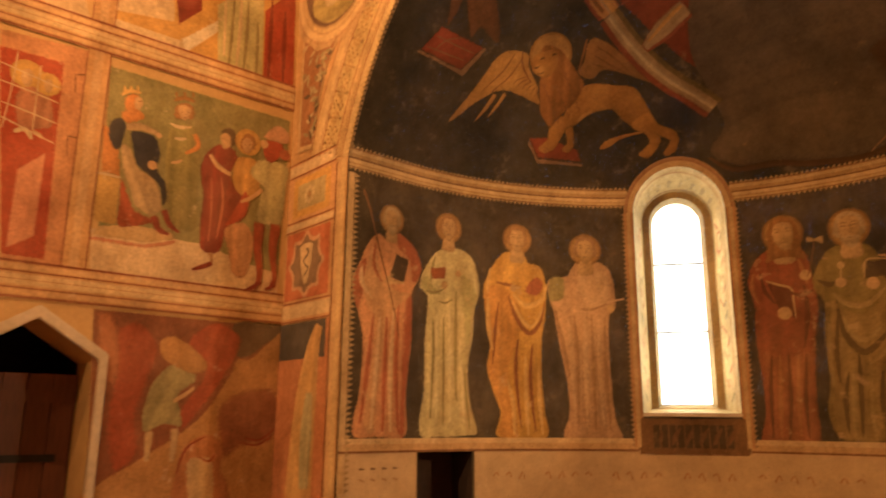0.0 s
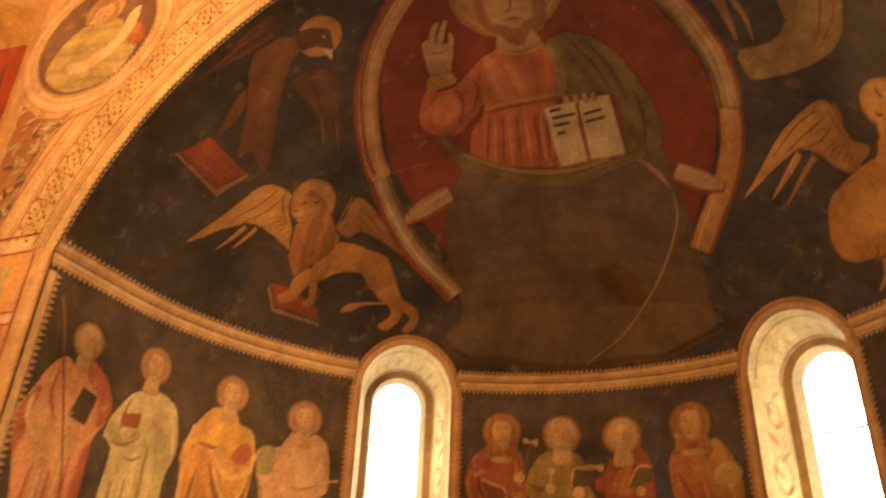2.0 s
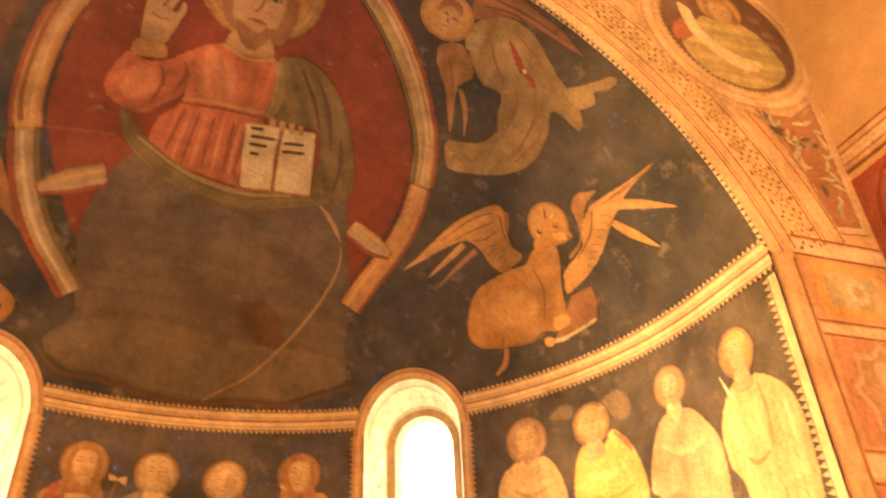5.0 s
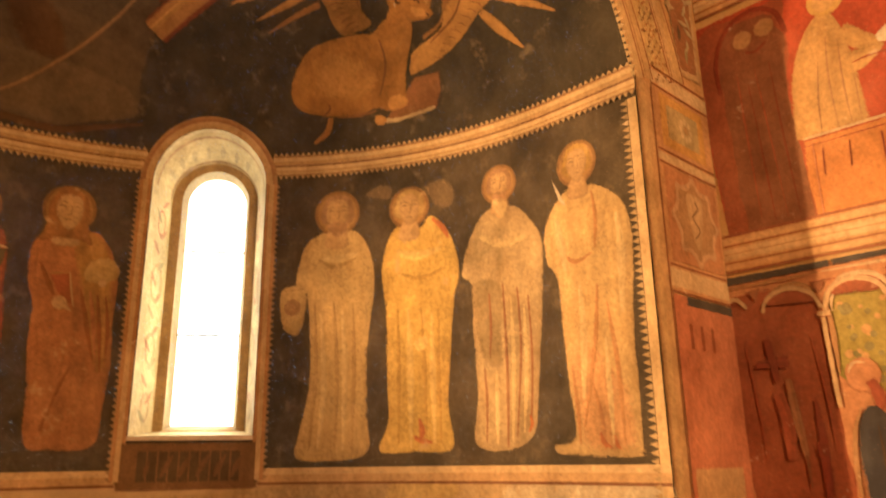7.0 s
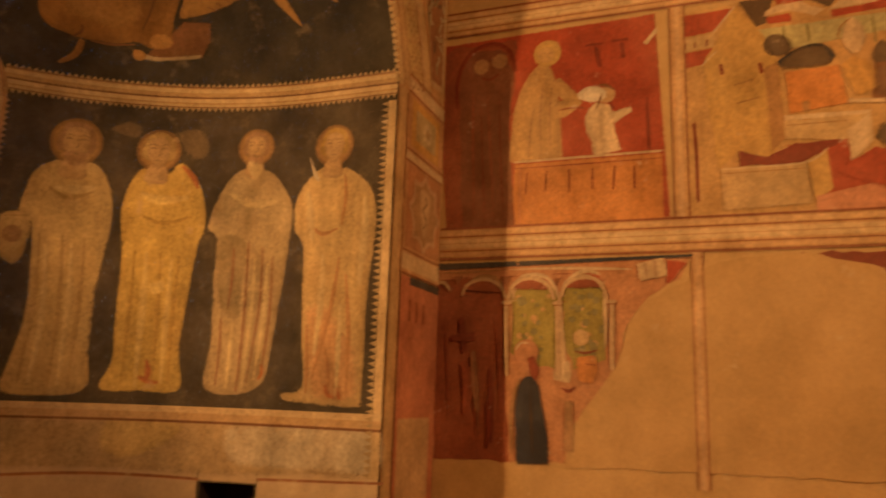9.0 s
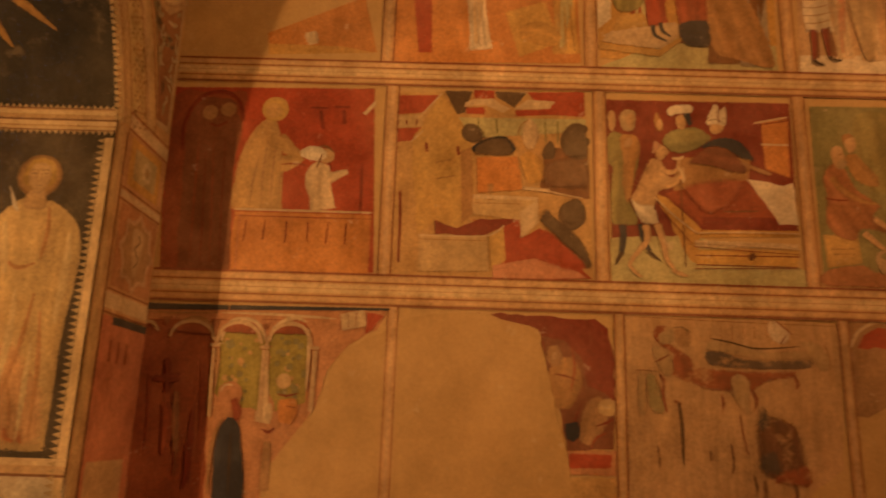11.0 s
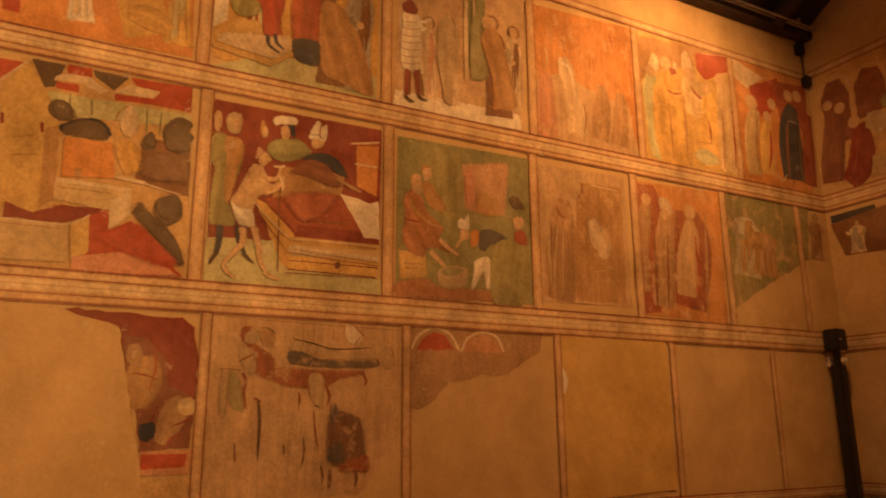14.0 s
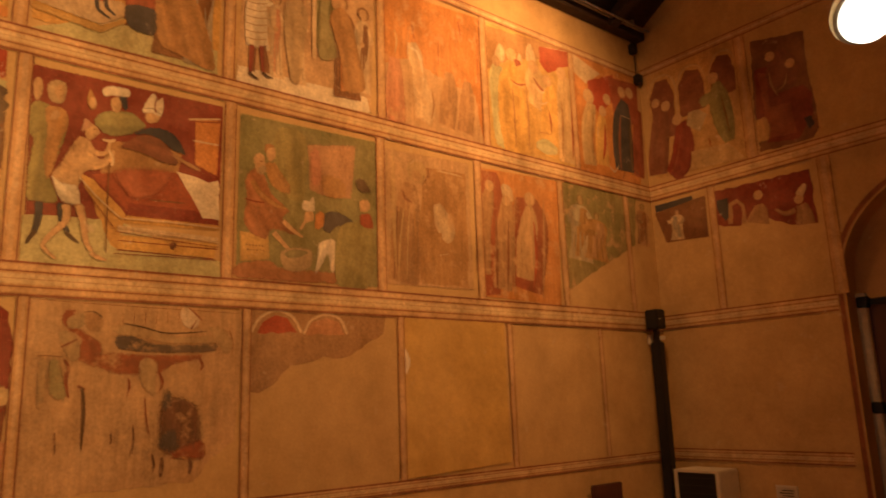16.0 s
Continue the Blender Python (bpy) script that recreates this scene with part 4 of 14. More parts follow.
fig.form(FACELIT, (-4.283, 0.644), (-2.24, 0.588), (0.265, 0.606), (1.612, 0.711), (1.844, 0.874), (1.107, 1.02), (-0.2603, 1.13), (-2.362, 1.16), (-4.22, 1.1), (-5.376, 0.975), (-5.48, 0.805), model=0.3, rim=0.3)
fig.begin("beard")
fig.form(BEARDC, (-4.985, 0.978), (-3.497, 1.01), (-1.583, 0.978), (0.1513, 1.02), (1.157, 0.977), (0.2275, 1.13), (-1.59, 1.23), (-3.21, 1.21), (-4.532, 1.11), soft=0.02)
fig.form(FACE, (-3.289, 1), (-1.644, 0.997), (-0.4338, 1.02), (-0.8972, 1.07), (-2.242, 1.08), (-3.28, 1.04), soft=0.01)
fig.begin("facial_feature")
fig.stroke(INK, (-4.013, 0.7723, 0.008), (-2.946, 0.7585, 0.013), (-2.026, 0.7846, 0.008), rim=0)
fig.stroke(BEARDC, (-3.954, 0.7168, 0.007), (-2.729, 0.6998, 0.011), (-1.684, 0.7315, 0.007), rim=0)
fig.stroke(INK, (-0.8994, 0.7976, 0.008), (0.165, 0.7815, 0.013), (1.102, 0.8055, 0.008), rim=0)
fig.stroke(BEARDC, (-0.8698, 0.7422, 0.007), (0.3508, 0.7225, 0.011), (1.416, 0.7518, 0.007), rim=0)
fig.stroke(BEARDC, (-0.9608, 0.7694, 0.008), (-1.744, 0.8844, 0.011), (-2.491, 0.9159, 0.011), rim=0)
fig.stroke(DARKPINK, (-3.144, 0.9852, 0.008), (-1.914, 0.9807, 0.013), (-0.5212, 0.9994, 0.008), rim=0)
fig.form(PAGEDIM, (-3.92, 0.768), (-2.912, 0.749), (-2.102, 0.784), (-3.096, 0.799), soft=0.006)
fig.disc(INK, -2.996, 0.772, 0.017)
fig.form(PAGEDIM, (-0.8081, 0.794), (0.1936, 0.772), (1.026, 0.805), (0.03653, 0.822), soft=0.006)
fig.disc(INK, 0.1222, 0.7951, 0.017)
fig.begin("tunic")
fig.form(DULLPINK, (-5.705, 1.2), (-2.418, 1.3), (1.546, 1.26), (2.96, 1.45), (1.613, 1.72), (1.853, 1.95), (-0.8133, 2.3), (-5.772, 2.29), (-11.86, 2.2), (-17.33, 2.02), (-15.57, 1.81), (-11.76, 1.67), (-11.39, 1.43), (-10.04, 1.26), folds=0.2)
fig.form(LITEPINK, (-8.598, 1.23), (-5.397, 1.29), (-3.291, 1.42), (-4.034, 1.67), (-7.984, 1.67), (-10.15, 1.55), soft=0.05, folds=0.2)
fig.stroke(DULLGOLD, (-6.315, 1.2, 0.016), (-2.402, 1.293, 0.020), (1.713, 1.256, 0.016), rim=0)
fig.stroke(DULLGOLD, (-11.71, 1.659, 0.012), (-6.997, 1.663, 0.021), (-1.483, 1.693, 0.021), (1.679, 1.697, 0.012), rim=0)
fig.stroke(DARKPINK, (-12.1, 1.692, 0.008), (-6.744, 1.712, 0.016), (1.383, 1.742, 0.008), rim=0)
fig.stroke(DARKPINK, (-11.16, 1.732, 0.008), (-12.99, 1.914, 0.019), (-15.29, 2.136, 0.009), rim=0)
fig.stroke(DARKPINK, (-8.879, 1.757, 0.008), (-10.22, 1.945, 0.019), (-11.96, 2.176, 0.009), rim=0)
fig.stroke(DARKPINK, (-6.563, 1.779, 0.008), (-7.356, 1.973, 0.019), (-8.442, 2.21, 0.009), rim=0)
fig.stroke(DARKPINK, (-3.28, 1.803, 0.008), (-3.755, 1.999, 0.019), (-4.43, 2.239, 0.009), rim=0)
fig.stroke(DARKPINK, (-0.912, 1.816, 0.008), (-1.611, 2.01, 0.019), (-2.507, 2.249, 0.009), rim=0)
fig.stroke(LITEPINK, (-10.07, 1.744, 0.008), (-11.84, 1.951, 0.021), (-13.73, 2.147, 0.009), rim=0)
fig.stroke(LITEPINK, (-7.678, 1.769, 0.008), (-8.886, 1.982, 0.021), (-10.16, 2.185, 0.009), rim=0)
fig.stroke(LITEPINK, (-4.88, 1.792, 0.008), (-5.584, 2.01, 0.021), (-6.298, 2.217, 0.009), rim=0)
fig.stroke(LITEPINK, (-2.05, 1.81, 0.008), (-2.688, 2.028, 0.021), (-3.33, 2.236, 0.009), rim=0)
fig.begin("sleeve")
fig.form(DULLPINK, (-9.47, 1.27), (-14.11, 1.36), (-16.84, 1.36), (-19.04, 1.29), (-21.34, 1.39), (-23.09, 1.53), (-22.2, 1.67), (-17.88, 1.78), (-14.33, 1.71), (-11.21, 1.6), folds=0.2, model=0.3)
fig.form(LITEPINK, (-18.44, 1.4), (-15.01, 1.43), (-15.14, 1.6), (-19.08, 1.68), (-21.12, 1.57), soft=0.04)
fig.stroke(DARKPINK, (-14.79, 1.397, 0.008), (-14.55, 1.535, 0.016), (-16.9, 1.715, 0.008), rim=0)
fig.stroke(DARKPINK, (-11.45, 1.363, 0.008), (-11.21, 1.485, 0.020), (-13.71, 1.642, 0.008), rim=0)
fig.begin("cuff")
fig.form(DULLGOLD, (-17.96, 1.2), (-14.05, 1.24), (-14.19, 1.36), (-18.79, 1.32))
fig.begin("blessing_palm")
fig.form(FACELIT, (-17.41, 1.21), (-17.26, 1.07), (-16.65, 0.931), (-15.52, 0.894), (-14.37, 0.923), (-12.8, 0.996), (-11.63, 0.98), (-12.03, 1.07), (-12.75, 1.14), (-14.26, 1.25), model=0.3)
fig.begin("blessing_fingers")
fig.stroke(FACELIT, (-15.08, 0.959, 0.035), (-13.82, 0.8551, 0.031), (-12.56, 0.8034, 0.019))
fig.stroke(FACELIT, (-13.87, 0.979, 0.035), (-12.47, 0.8764, 0.031), (-11.4, 0.8114, 0.019))
fig.stroke(FACELIT, (-12.8, 1.058, 0.031), (-11.88, 0.9806, 0.027), (-11.73, 0.9209, 0.015))
fig.stroke(BEARDC, (-14.47, 0.9691, 0.006), (-13.4, 0.8811, 0.008), (-12.21, 0.8279, 0.006), rim=0)
fig.stroke(BEARDC, (-15.88, 1.008, 0.006), (-14.86, 1.049, 0.008), (-13.5, 1.061, 0.006), rim=0)
fig.begin("mantle")
fig.form(DULLGREEN, (2.056, 1.22), (5.893, 1.18), (9.915, 1.27), (13.4, 1.44), (16.17, 1.65), (18.63, 1.86), (20.36, 2.07), (19.3, 2.22), (13.93, 2.31), (12.43, 2.13), (11, 1.75), (3.525, 1.75), (3.742, 1.5), (2.564, 1.36), folds=0.25, model=0.2)
fig.stroke(OLIVELIT, (1.964, 1.257, 0.024), (2.888, 1.407, 0.044), (3.067, 1.568, 0.049), (2.151, 1.735, 0.033), rim=0)
fig.stroke(DARKEAGLE, (8.205, 1.299, 0.008), (11.48, 1.542, 0.020), (13.86, 1.848, 0.008), rim=0)
fig.stroke(DARKEAGLE, (5.716, 1.275, 0.008), (8.856, 1.503, 0.016), (11, 1.716, 0.008), rim=0)
fig.stroke(DARKEAGLE, (14.68, 1.709, 0.008), (16.35, 1.924, 0.021), (16.83, 2.167, 0.008), rim=0)
fig.begin("mantle_hem")
fig.stroke(DULLGREEN, (-20.71, 1.722, 0.029), (-18.97, 1.986, 0.072), (-13.27, 2.242, 0.086), (-6.205, 2.389, 0.090), (1.685, 2.422, 0.081), (9.591, 2.338, 0.064), (15.78, 2.26, 0.038), folds=0.2)
fig.stroke(OLIVELIT, (-19.08, 1.936, 0.013), (-12.89, 2.185, 0.021), (-5.894, 2.322, 0.026), (1.808, 2.363, 0.021), (9.577, 2.297, 0.013), rim=0)
fig.begin("open_book")
fig.form(PAGE, (-1.41, 1.79), (4.721, 1.77), (4.715, 2.03), (5.433, 2.31), (-1.003, 2.33), (-1.409, 2.04), sharp=1, model=0.1)
fig.form(PAGE, (4.909, 1.77), (10.63, 1.74), (11.73, 1.99), (13.11, 2.27), (5.652, 2.31), (4.905, 2.04), sharp=1, model=0.15)
fig.stroke(BEARDC, (4.815, 1.768, 0.008), (5.119, 2.032, 0.010), (5.539, 2.312, 0.009), rim=0)
fig.stroke(BEARDC, (-2.171, 2.214, 0.009), (-0.9898, 2.324, 0.013), (5.652, 2.308, 0.013), (13.11, 2.266, 0.013), rim=0)
fig.begin("written_line")
fig.stroke(INK, (-0.476, 1.831, 0.017), (1.755, 1.826, 0.017), rim=0)
fig.stroke(INK, (-0.3696, 1.896, 0.017), (4.341, 1.886, 0.017), rim=0)
fig.stroke(INK, (-0.3542, 1.961, 0.017), (2.94, 1.956, 0.017), rim=0)
fig.stroke(INK, (0.05588, 2.031, 0.017), (1.579, 2.031, 0.017), rim=0)
fig.stroke(INK, (5.487, 1.9, 0.017), (9.185, 1.87, 0.016), rim=0)
fig.stroke(INK, (5.598, 1.968, 0.017), (9.652, 1.936, 0.017), rim=0)
fig.begin("fingers")
fig.stroke(FACE, (2.935, 1.719, 0.025), (3.038, 1.76, 0.029), (3.05, 1.801, 0.021))
fig.stroke(FACE, (4.608, 1.722, 0.025), (4.729, 1.763, 0.029), (4.758, 1.804, 0.021))
fig.stroke(FACE, (6.281, 1.723, 0.025), (6.419, 1.764, 0.029), (6.466, 1.805, 0.021))
fig.stroke(FACE, (7.766, 1.722, 0.024), (7.919, 1.763, 0.029), (7.982, 1.804, 0.021))
fig.end()

fig = painting(DOME, "eagle_fresco", "brown painted eagle with gold halo and red book", NIGHTPAINT)
fig.begin("wing")
fig.form(DARKEAGLE, (-33.63, 0.23), (-31.51, 0.181), (-31.97, 0.0815), (-34.75, 0.0582), (-38.6, 0.0693), (-42.51, 0.0813), (-47.84, 0.051), (-49.38, 0.0582), (-44.09, 0.133), (-40.33, 0.181), (-37.44, 0.225), (-35.07, 0.23), folds=0.2)
fig.stroke(EAGLE, (-33.74, 0.1431, 0.004), (-38.24, 0.1224, 0.011), (-42.97, 0.1195, 0.004), rim=0)
fig.stroke(EAGLE, (-33.89, 0.2074, 0.004), (-37.99, 0.1868, 0.011), (-42.31, 0.1445, 0.004), rim=0)
fig.begin("wing")
fig.form(DARKEAGLE, (-36.66, 0.642), (-35.08, 0.586), (-32.75, 0.611), (-30.49, 0.703), (-29.81, 0.833), (-30.94, 0.958), (-33.01, 1.09), (-36.91, 1.36), (-35.75, 1.16), (-38.47, 1.23), (-36.51, 1), (-36.45, 0.778), folds=0.25)
fig.stroke(EAGLE, (-34.26, 0.6619, 0.007), (-32.56, 0.7021, 0.016), (-30.86, 0.8025, 0.007), rim=0)
fig.stroke(EAGLE, (-35.68, 0.9654, 0.005), (-36.61, 1.063, 0.015), (-38.36, 1.197, 0.005), rim=0)
fig.stroke(EAGLE, (-33.82, 1.027, 0.005), (-35.2, 1.175, 0.015), (-37.34, 1.331, 0.005), rim=0)
fig.begin("halo")
fig.disc(DULLGOLD, -28.69, 0.433, 0.166, rim=0.25)
fig.begin("leg")
fig.form(EAGLE, (-41.68, 0.388), (-44.37, 0.402), (-46.96, 0.446), (-49.94, 0.505), (-47.19, 0.548), (-44.56, 0.527), (-43.08, 0.494), model=0.3)
fig.begin("eagle_body")
fig.form(EAGLE, (-31.49, 0.308), (-29.85, 0.342), (-30.77, 0.456), (-32.7, 0.451), (-34.6, 0.493), (-37.11, 0.593), (-39.93, 0.713), (-43.1, 0.847), (-45.08, 0.928), (-47.47, 1.01), (-49.04, 1.03), (-48.43, 0.883), (-47.75, 0.807), (-50.13, 0.766), (-47.43, 0.654), (-44.16, 0.538), (-41.92, 0.41), (-39.58, 0.289), (-37.39, 0.221), (-34.68, 0.239), (-32.93, 0.257), model=0.35, folds=0.15)
fig.form(EAGLELIT, (-37.34, 0.309), (-34.92, 0.362), (-37.47, 0.517), (-41.12, 0.665), (-44.1, 0.738), (-43.28, 0.575), (-40.27, 0.443), soft=0.08, model=0.1)
fig.begin("eagle_head")
fig.form(DARKEAGLE, (-31.58, 0.297), (-28.8, 0.331), (-26.86, 0.418), (-27.21, 0.51), (-28.02, 0.592), (-29.07, 0.549), (-30.06, 0.489), (-32.22, 0.442))
fig.begin("beak")
fig.form(PAGE, (-29.39, 0.528), (-28.27, 0.597), (-29.35, 0.666), (-29.61, 0.589), soft=0.01)
fig.begin("eye")
fig.disc(DULLGOLD, -28.26, 0.4511, 0.014)
fig.begin("closed_book")
fig.form(BOOKRED, (-55, 0.352), (-50.03, 0.459), (-50.28, 0.923), (-55.61, 0.798), sharp=1, model=0.2)
fig.begin("page_edges")
fig.form(DIMCREAM, (-55.51, 0.331), (-54.81, 0.345), (-55.34, 0.794), (-50.24, 0.913), (-50.58, 0.951), (-56.44, 0.837), sharp=1, soft=0.01)
fig.stroke(INK, (-55.75, 0.4657, 0.006), (-54.95, 0.4754, 0.006), rim=0)
fig.stroke(INK, (-56.05, 0.6422, 0.006), (-55.17, 0.6497, 0.006), rim=0)
fig.stroke(BEARDC, (-54.01, 0.4046, 0.006), (-53.89, 0.6297, 0.008), (-53.75, 0.7902, 0.006), rim=0)
fig.stroke(BEARDC, (-51.84, 0.4487, 0.006), (-52.01, 0.6702, 0.008), (-52.01, 0.8587, 0.006), rim=0)
fig.stroke(BEARDC, (-54.55, 0.4739, 0.004), (-51.9, 0.5563, 0.008), (-50.39, 0.6941, 0.004), rim=0)
fig.end()

fig = painting(DOME, "lion_fresco", "ochre painted winged lion with gold halo on a red book", NIGHTPAINT)
fig.begin("wing")
fig.form(WING, (-55.79, 1.63), (-55.73, 1.46), (-55.7, 1.34), (-56.09, 1.24), (-57.22, 1.16), (-60.24, 1.03), (-62.76, 0.943), (-64.92, 0.829), (-61.72, 0.887), (-58.24, 0.962), (-54.45, 1.02), (-51.6, 1.05), (-49.27, 1.12), (-48.07, 1.25), (-48.28, 1.34), (-50.15, 1.39), (-52.23, 1.52), (-54.35, 1.58), model=0.25, folds=0.12)
fig.begin("feather")
fig.stroke(WING, (-57.05, 1.192, 0.024), (-59.96, 1.153, 0.021), (-62.82, 1.092, 0.005))
fig.begin("feather")
fig.stroke(WING, (-56.2, 1.278, 0.022), (-58.79, 1.246, 0.019), (-61.41, 1.2, 0.005))
fig.begin("feather_mark")
fig.stroke(DARKWING, (-54.1, 1.313, 0.003), (-53.04, 1.337, 0.005), (-51.71, 1.409, 0.003), rim=0)
fig.stroke(DARKWING, (-54.28, 1.361, 0.003), (-53.18, 1.378, 0.006), (-52.04, 1.437, 0.003), rim=0)
fig.stroke(DARKWING, (-54.46, 1.408, 0.003), (-53.32, 1.42, 0.006), (-52.37, 1.464, 0.003), rim=0)
fig.stroke(DARKWING, (-54.65, 1.455, 0.003), (-53.46, 1.461, 0.006), (-52.71, 1.492, 0.003), rim=0)
fig.stroke(DARKWING, (-54.85, 1.503, 0.003), (-53.61, 1.503, 0.006), (-53.06, 1.519, 0.003), rim=0)
fig.stroke(DARKWING, (-55.05, 1.55, 0.003), (-53.76, 1.544, 0.006), (-53.4, 1.546, 0.003), rim=0)
fig.stroke(DARKWING, (-49.09, 1.203, 0.005), (-52.8, 1.173, 0.008), (-57.26, 1.065, 0.003), rim=0)
fig.stroke(DARKWING, (-49.35, 1.287, 0.005), (-53.31, 1.246, 0.008), (-57.18, 1.14, 0.003), rim=0)
fig.stroke(DARKWING, (-48.25, 1.261, 0.005), (-50.55, 1.327, 0.011), (-52.65, 1.463, 0.006), rim=0)
fig.begin("wing")
fig.form(WINGDIM, (-47.28, 1.81), (-44.39, 1.79), (-41.61, 1.74), (-39.67, 1.76), (-39.1, 1.88), (-39.41, 2.05), (-40.37, 2.24), (-41.23, 2.44), (-42.46, 2.27), (-43.23, 2.12), (-44.48, 1.99), (-47.02, 1.95), model=0.3)
fig.stroke(DARKWING, (-46.98, 1.806, 0.011), (-42.97, 1.753, 0.014), (-40.68, 1.713, 0.011), rim=0)
fig.stroke(DARKWING, (-40.98, 1.826, 0.006), (-41.06, 2.012, 0.009), (-42.02, 2.245, 0.003), rim=0)
fig.stroke(DARKWING, (-42.67, 1.859, 0.006), (-42.65, 2.032, 0.009), (-42.43, 2.193, 0.003), rim=0)
fig.stroke(DARKWING, (-44.19, 1.879, 0.006), (-43.68, 1.995, 0.006), (-43.2, 2.089, 0.003), rim=0)
fig.begin("halo")
fig.disc(DULLGOLD, -46.47, 1.504, 0.196, rim=0.4)
fig.disc(HALOIN, -46.47, 1.504, 0.173, rim=0.05)
fig.begin("tail")
fig.stroke(LIONCOL, (-52.04, 2.586, 0.012), (-55.62, 2.415, 0.021), (-57.77, 2.344, 0.041), (-59.62, 2.288, 0.012))
fig.begin("lion_body")
fig.form(LIONCOL, (-55.52, 1.86), (-50.47, 1.86), (-47.52, 1.97), (-45.6, 2.15), (-44.03, 2.3), (-45.08, 2.43), (-47.22, 2.56), (-50.57, 2.59), (-52.19, 2.57), (-52.41, 2.48), (-51.71, 2.35), (-50.89, 2.23), (-53.5, 2.09), (-57, 2), (-57.98, 1.92), model=0.35)
fig.form(LIONLIT, (-54.83, 1.99), (-52.31, 2.08), (-50.42, 2.2), (-53.41, 2.09), (-56.26, 2.01), soft=0.02)
fig.begin("hind_leg")
fig.form(LIONCOL, (-51.11, 2.45), (-47.31, 2.53), (-48.6, 2.67), (-48.08, 2.8), (-49.43, 2.89), (-53.46, 2.92), (-55.6, 2.86), (-54.67, 2.82), (-51.42, 2.82), (-51.59, 2.7), (-52.48, 2.6), (-52.52, 2.48), model=0.25, soft=0.012)
fig.begin("hind_leg")
fig.form(LIONCOL, (-51.65, 2.55), (-50.79, 2.67), (-51.97, 2.76), (-55.55, 2.76), (-57.88, 2.72), (-57.97, 2.63), (-56.76, 2.63), (-53.92, 2.67), (-52.54, 2.61), model=0.25, soft=0.012)
fig.begin("closed_book")
fig.form(BOOKRED, (-62.32, 1.63), (-61.06, 1.79), (-61.41, 2.1), (-63.84, 2.18), (-65.9, 1.77), sharp=1)
fig.begin("page_edges")
fig.form(DIMCREAM, (-63.61, 1.64), (-62.49, 1.64), (-65.74, 1.78), (-63.87, 2.18), (-64.69, 2.2), (-66.85, 1.78), sharp=1, soft=0.01)
fig.begin("foreleg")
fig.form(LIONCOL, (-58.36, 1.92), (-57.19, 1.98), (-59.4, 2.04), (-61.48, 2.06), (-63.03, 2.02), (-62.43, 1.95), (-60.78, 1.98), soft=0.012)
fig.begin("foreleg")
fig.form(LIONCOL, (-59.34, 1.78), (-56.06, 1.84), (-55.26, 1.91), (-57.92, 1.94), (-60.74, 1.92), (-62.98, 1.9), (-64.49, 1.81), (-63.81, 1.74), (-61.46, 1.8), model=0.3, soft=0.012)
fig.stroke(BEARDC, (-63.56, 1.782, 0.003), (-63.81, 1.813, 0.004), (-63.88, 1.837, 0.003), rim=0)
fig.stroke(BEARDC, (-63.04, 1.798, 0.003), (-63.35, 1.834, 0.004), (-63.38, 1.861, 0.003), rim=0)
fig.begin("mane")
fig.form(MANE, (-46.46, 1.4), (-44.87, 1.44), (-44.69, 1.57), (-45.66, 1.69), (-47.29, 1.83), (-48.33, 1.91), (-51.66, 1.92), (-54.94, 1.87), (-57.42, 1.82), (-59.27, 1.79), (-57.45, 1.66), (-54.98, 1.59), (-51.83, 1.52), (-50.27, 1.5), model=0.3, folds=0.35)
fig.stroke(BEARDC, (-52.01, 1.555, 0.003), (-52.2, 1.591, 0.006), (-52.84, 1.6, 0.003), rim=0)
fig.stroke(BEARDC, (-50.12, 1.615, 0.003), (-50.29, 1.651, 0.006), (-50.94, 1.66, 0.003), rim=0)
fig.stroke(BEARDC, (-48.16, 1.672, 0.003), (-48.32, 1.709, 0.006), (-48.98, 1.719, 0.003), rim=0)
fig.stroke(BEARDC, (-52.8, 1.598, 0.003), (-52.99, 1.633, 0.006), (-53.63, 1.642, 0.003), rim=0)
fig.stroke(BEARDC, (-50.9, 1.658, 0.003), (-51.09, 1.694, 0.006), (-51.74, 1.703, 0.003), rim=0)
fig.stroke(BEARDC, (-48.94, 1.717, 0.003), (-49.11, 1.753, 0.006), (-49.78, 1.763, 0.003), rim=0)
fig.stroke(BEARDC, (-53.59, 1.64, 0.003), (-53.8, 1.675, 0.006), (-54.45, 1.683, 0.003), rim=0)
fig.stroke(BEARDC, (-51.7, 1.701, 0.003), (-51.89, 1.737, 0.006), (-52.56, 1.746, 0.003), rim=0)
fig.stroke(BEARDC, (-49.74, 1.761, 0.003), (-49.92, 1.797, 0.006), (-50.59, 1.807, 0.003), rim=0)
fig.stroke(BEARDC, (-54.41, 1.681, 0.003), (-54.62, 1.716, 0.006), (-55.28, 1.723, 0.003), rim=0)
fig.stroke(BEARDC, (-52.52, 1.743, 0.003), (-52.72, 1.779, 0.006), (-53.39, 1.787, 0.003), rim=0)
fig.stroke(BEARDC, (-50.55, 1.805, 0.003), (-50.74, 1.84, 0.006), (-51.43, 1.85, 0.003), rim=0)
fig.stroke(BEARDC, (-55.23, 1.721, 0.003), (-55.46, 1.756, 0.006), (-56.12, 1.763, 0.003), rim=0)
fig.stroke(BEARDC, (-53.35, 1.785, 0.003), (-53.56, 1.82, 0.006), (-54.24, 1.828, 0.003), rim=0)
fig.stroke(BEARDC, (-51.39, 1.847, 0.003), (-51.59, 1.883, 0.006), (-52.28, 1.892, 0.003), rim=0)
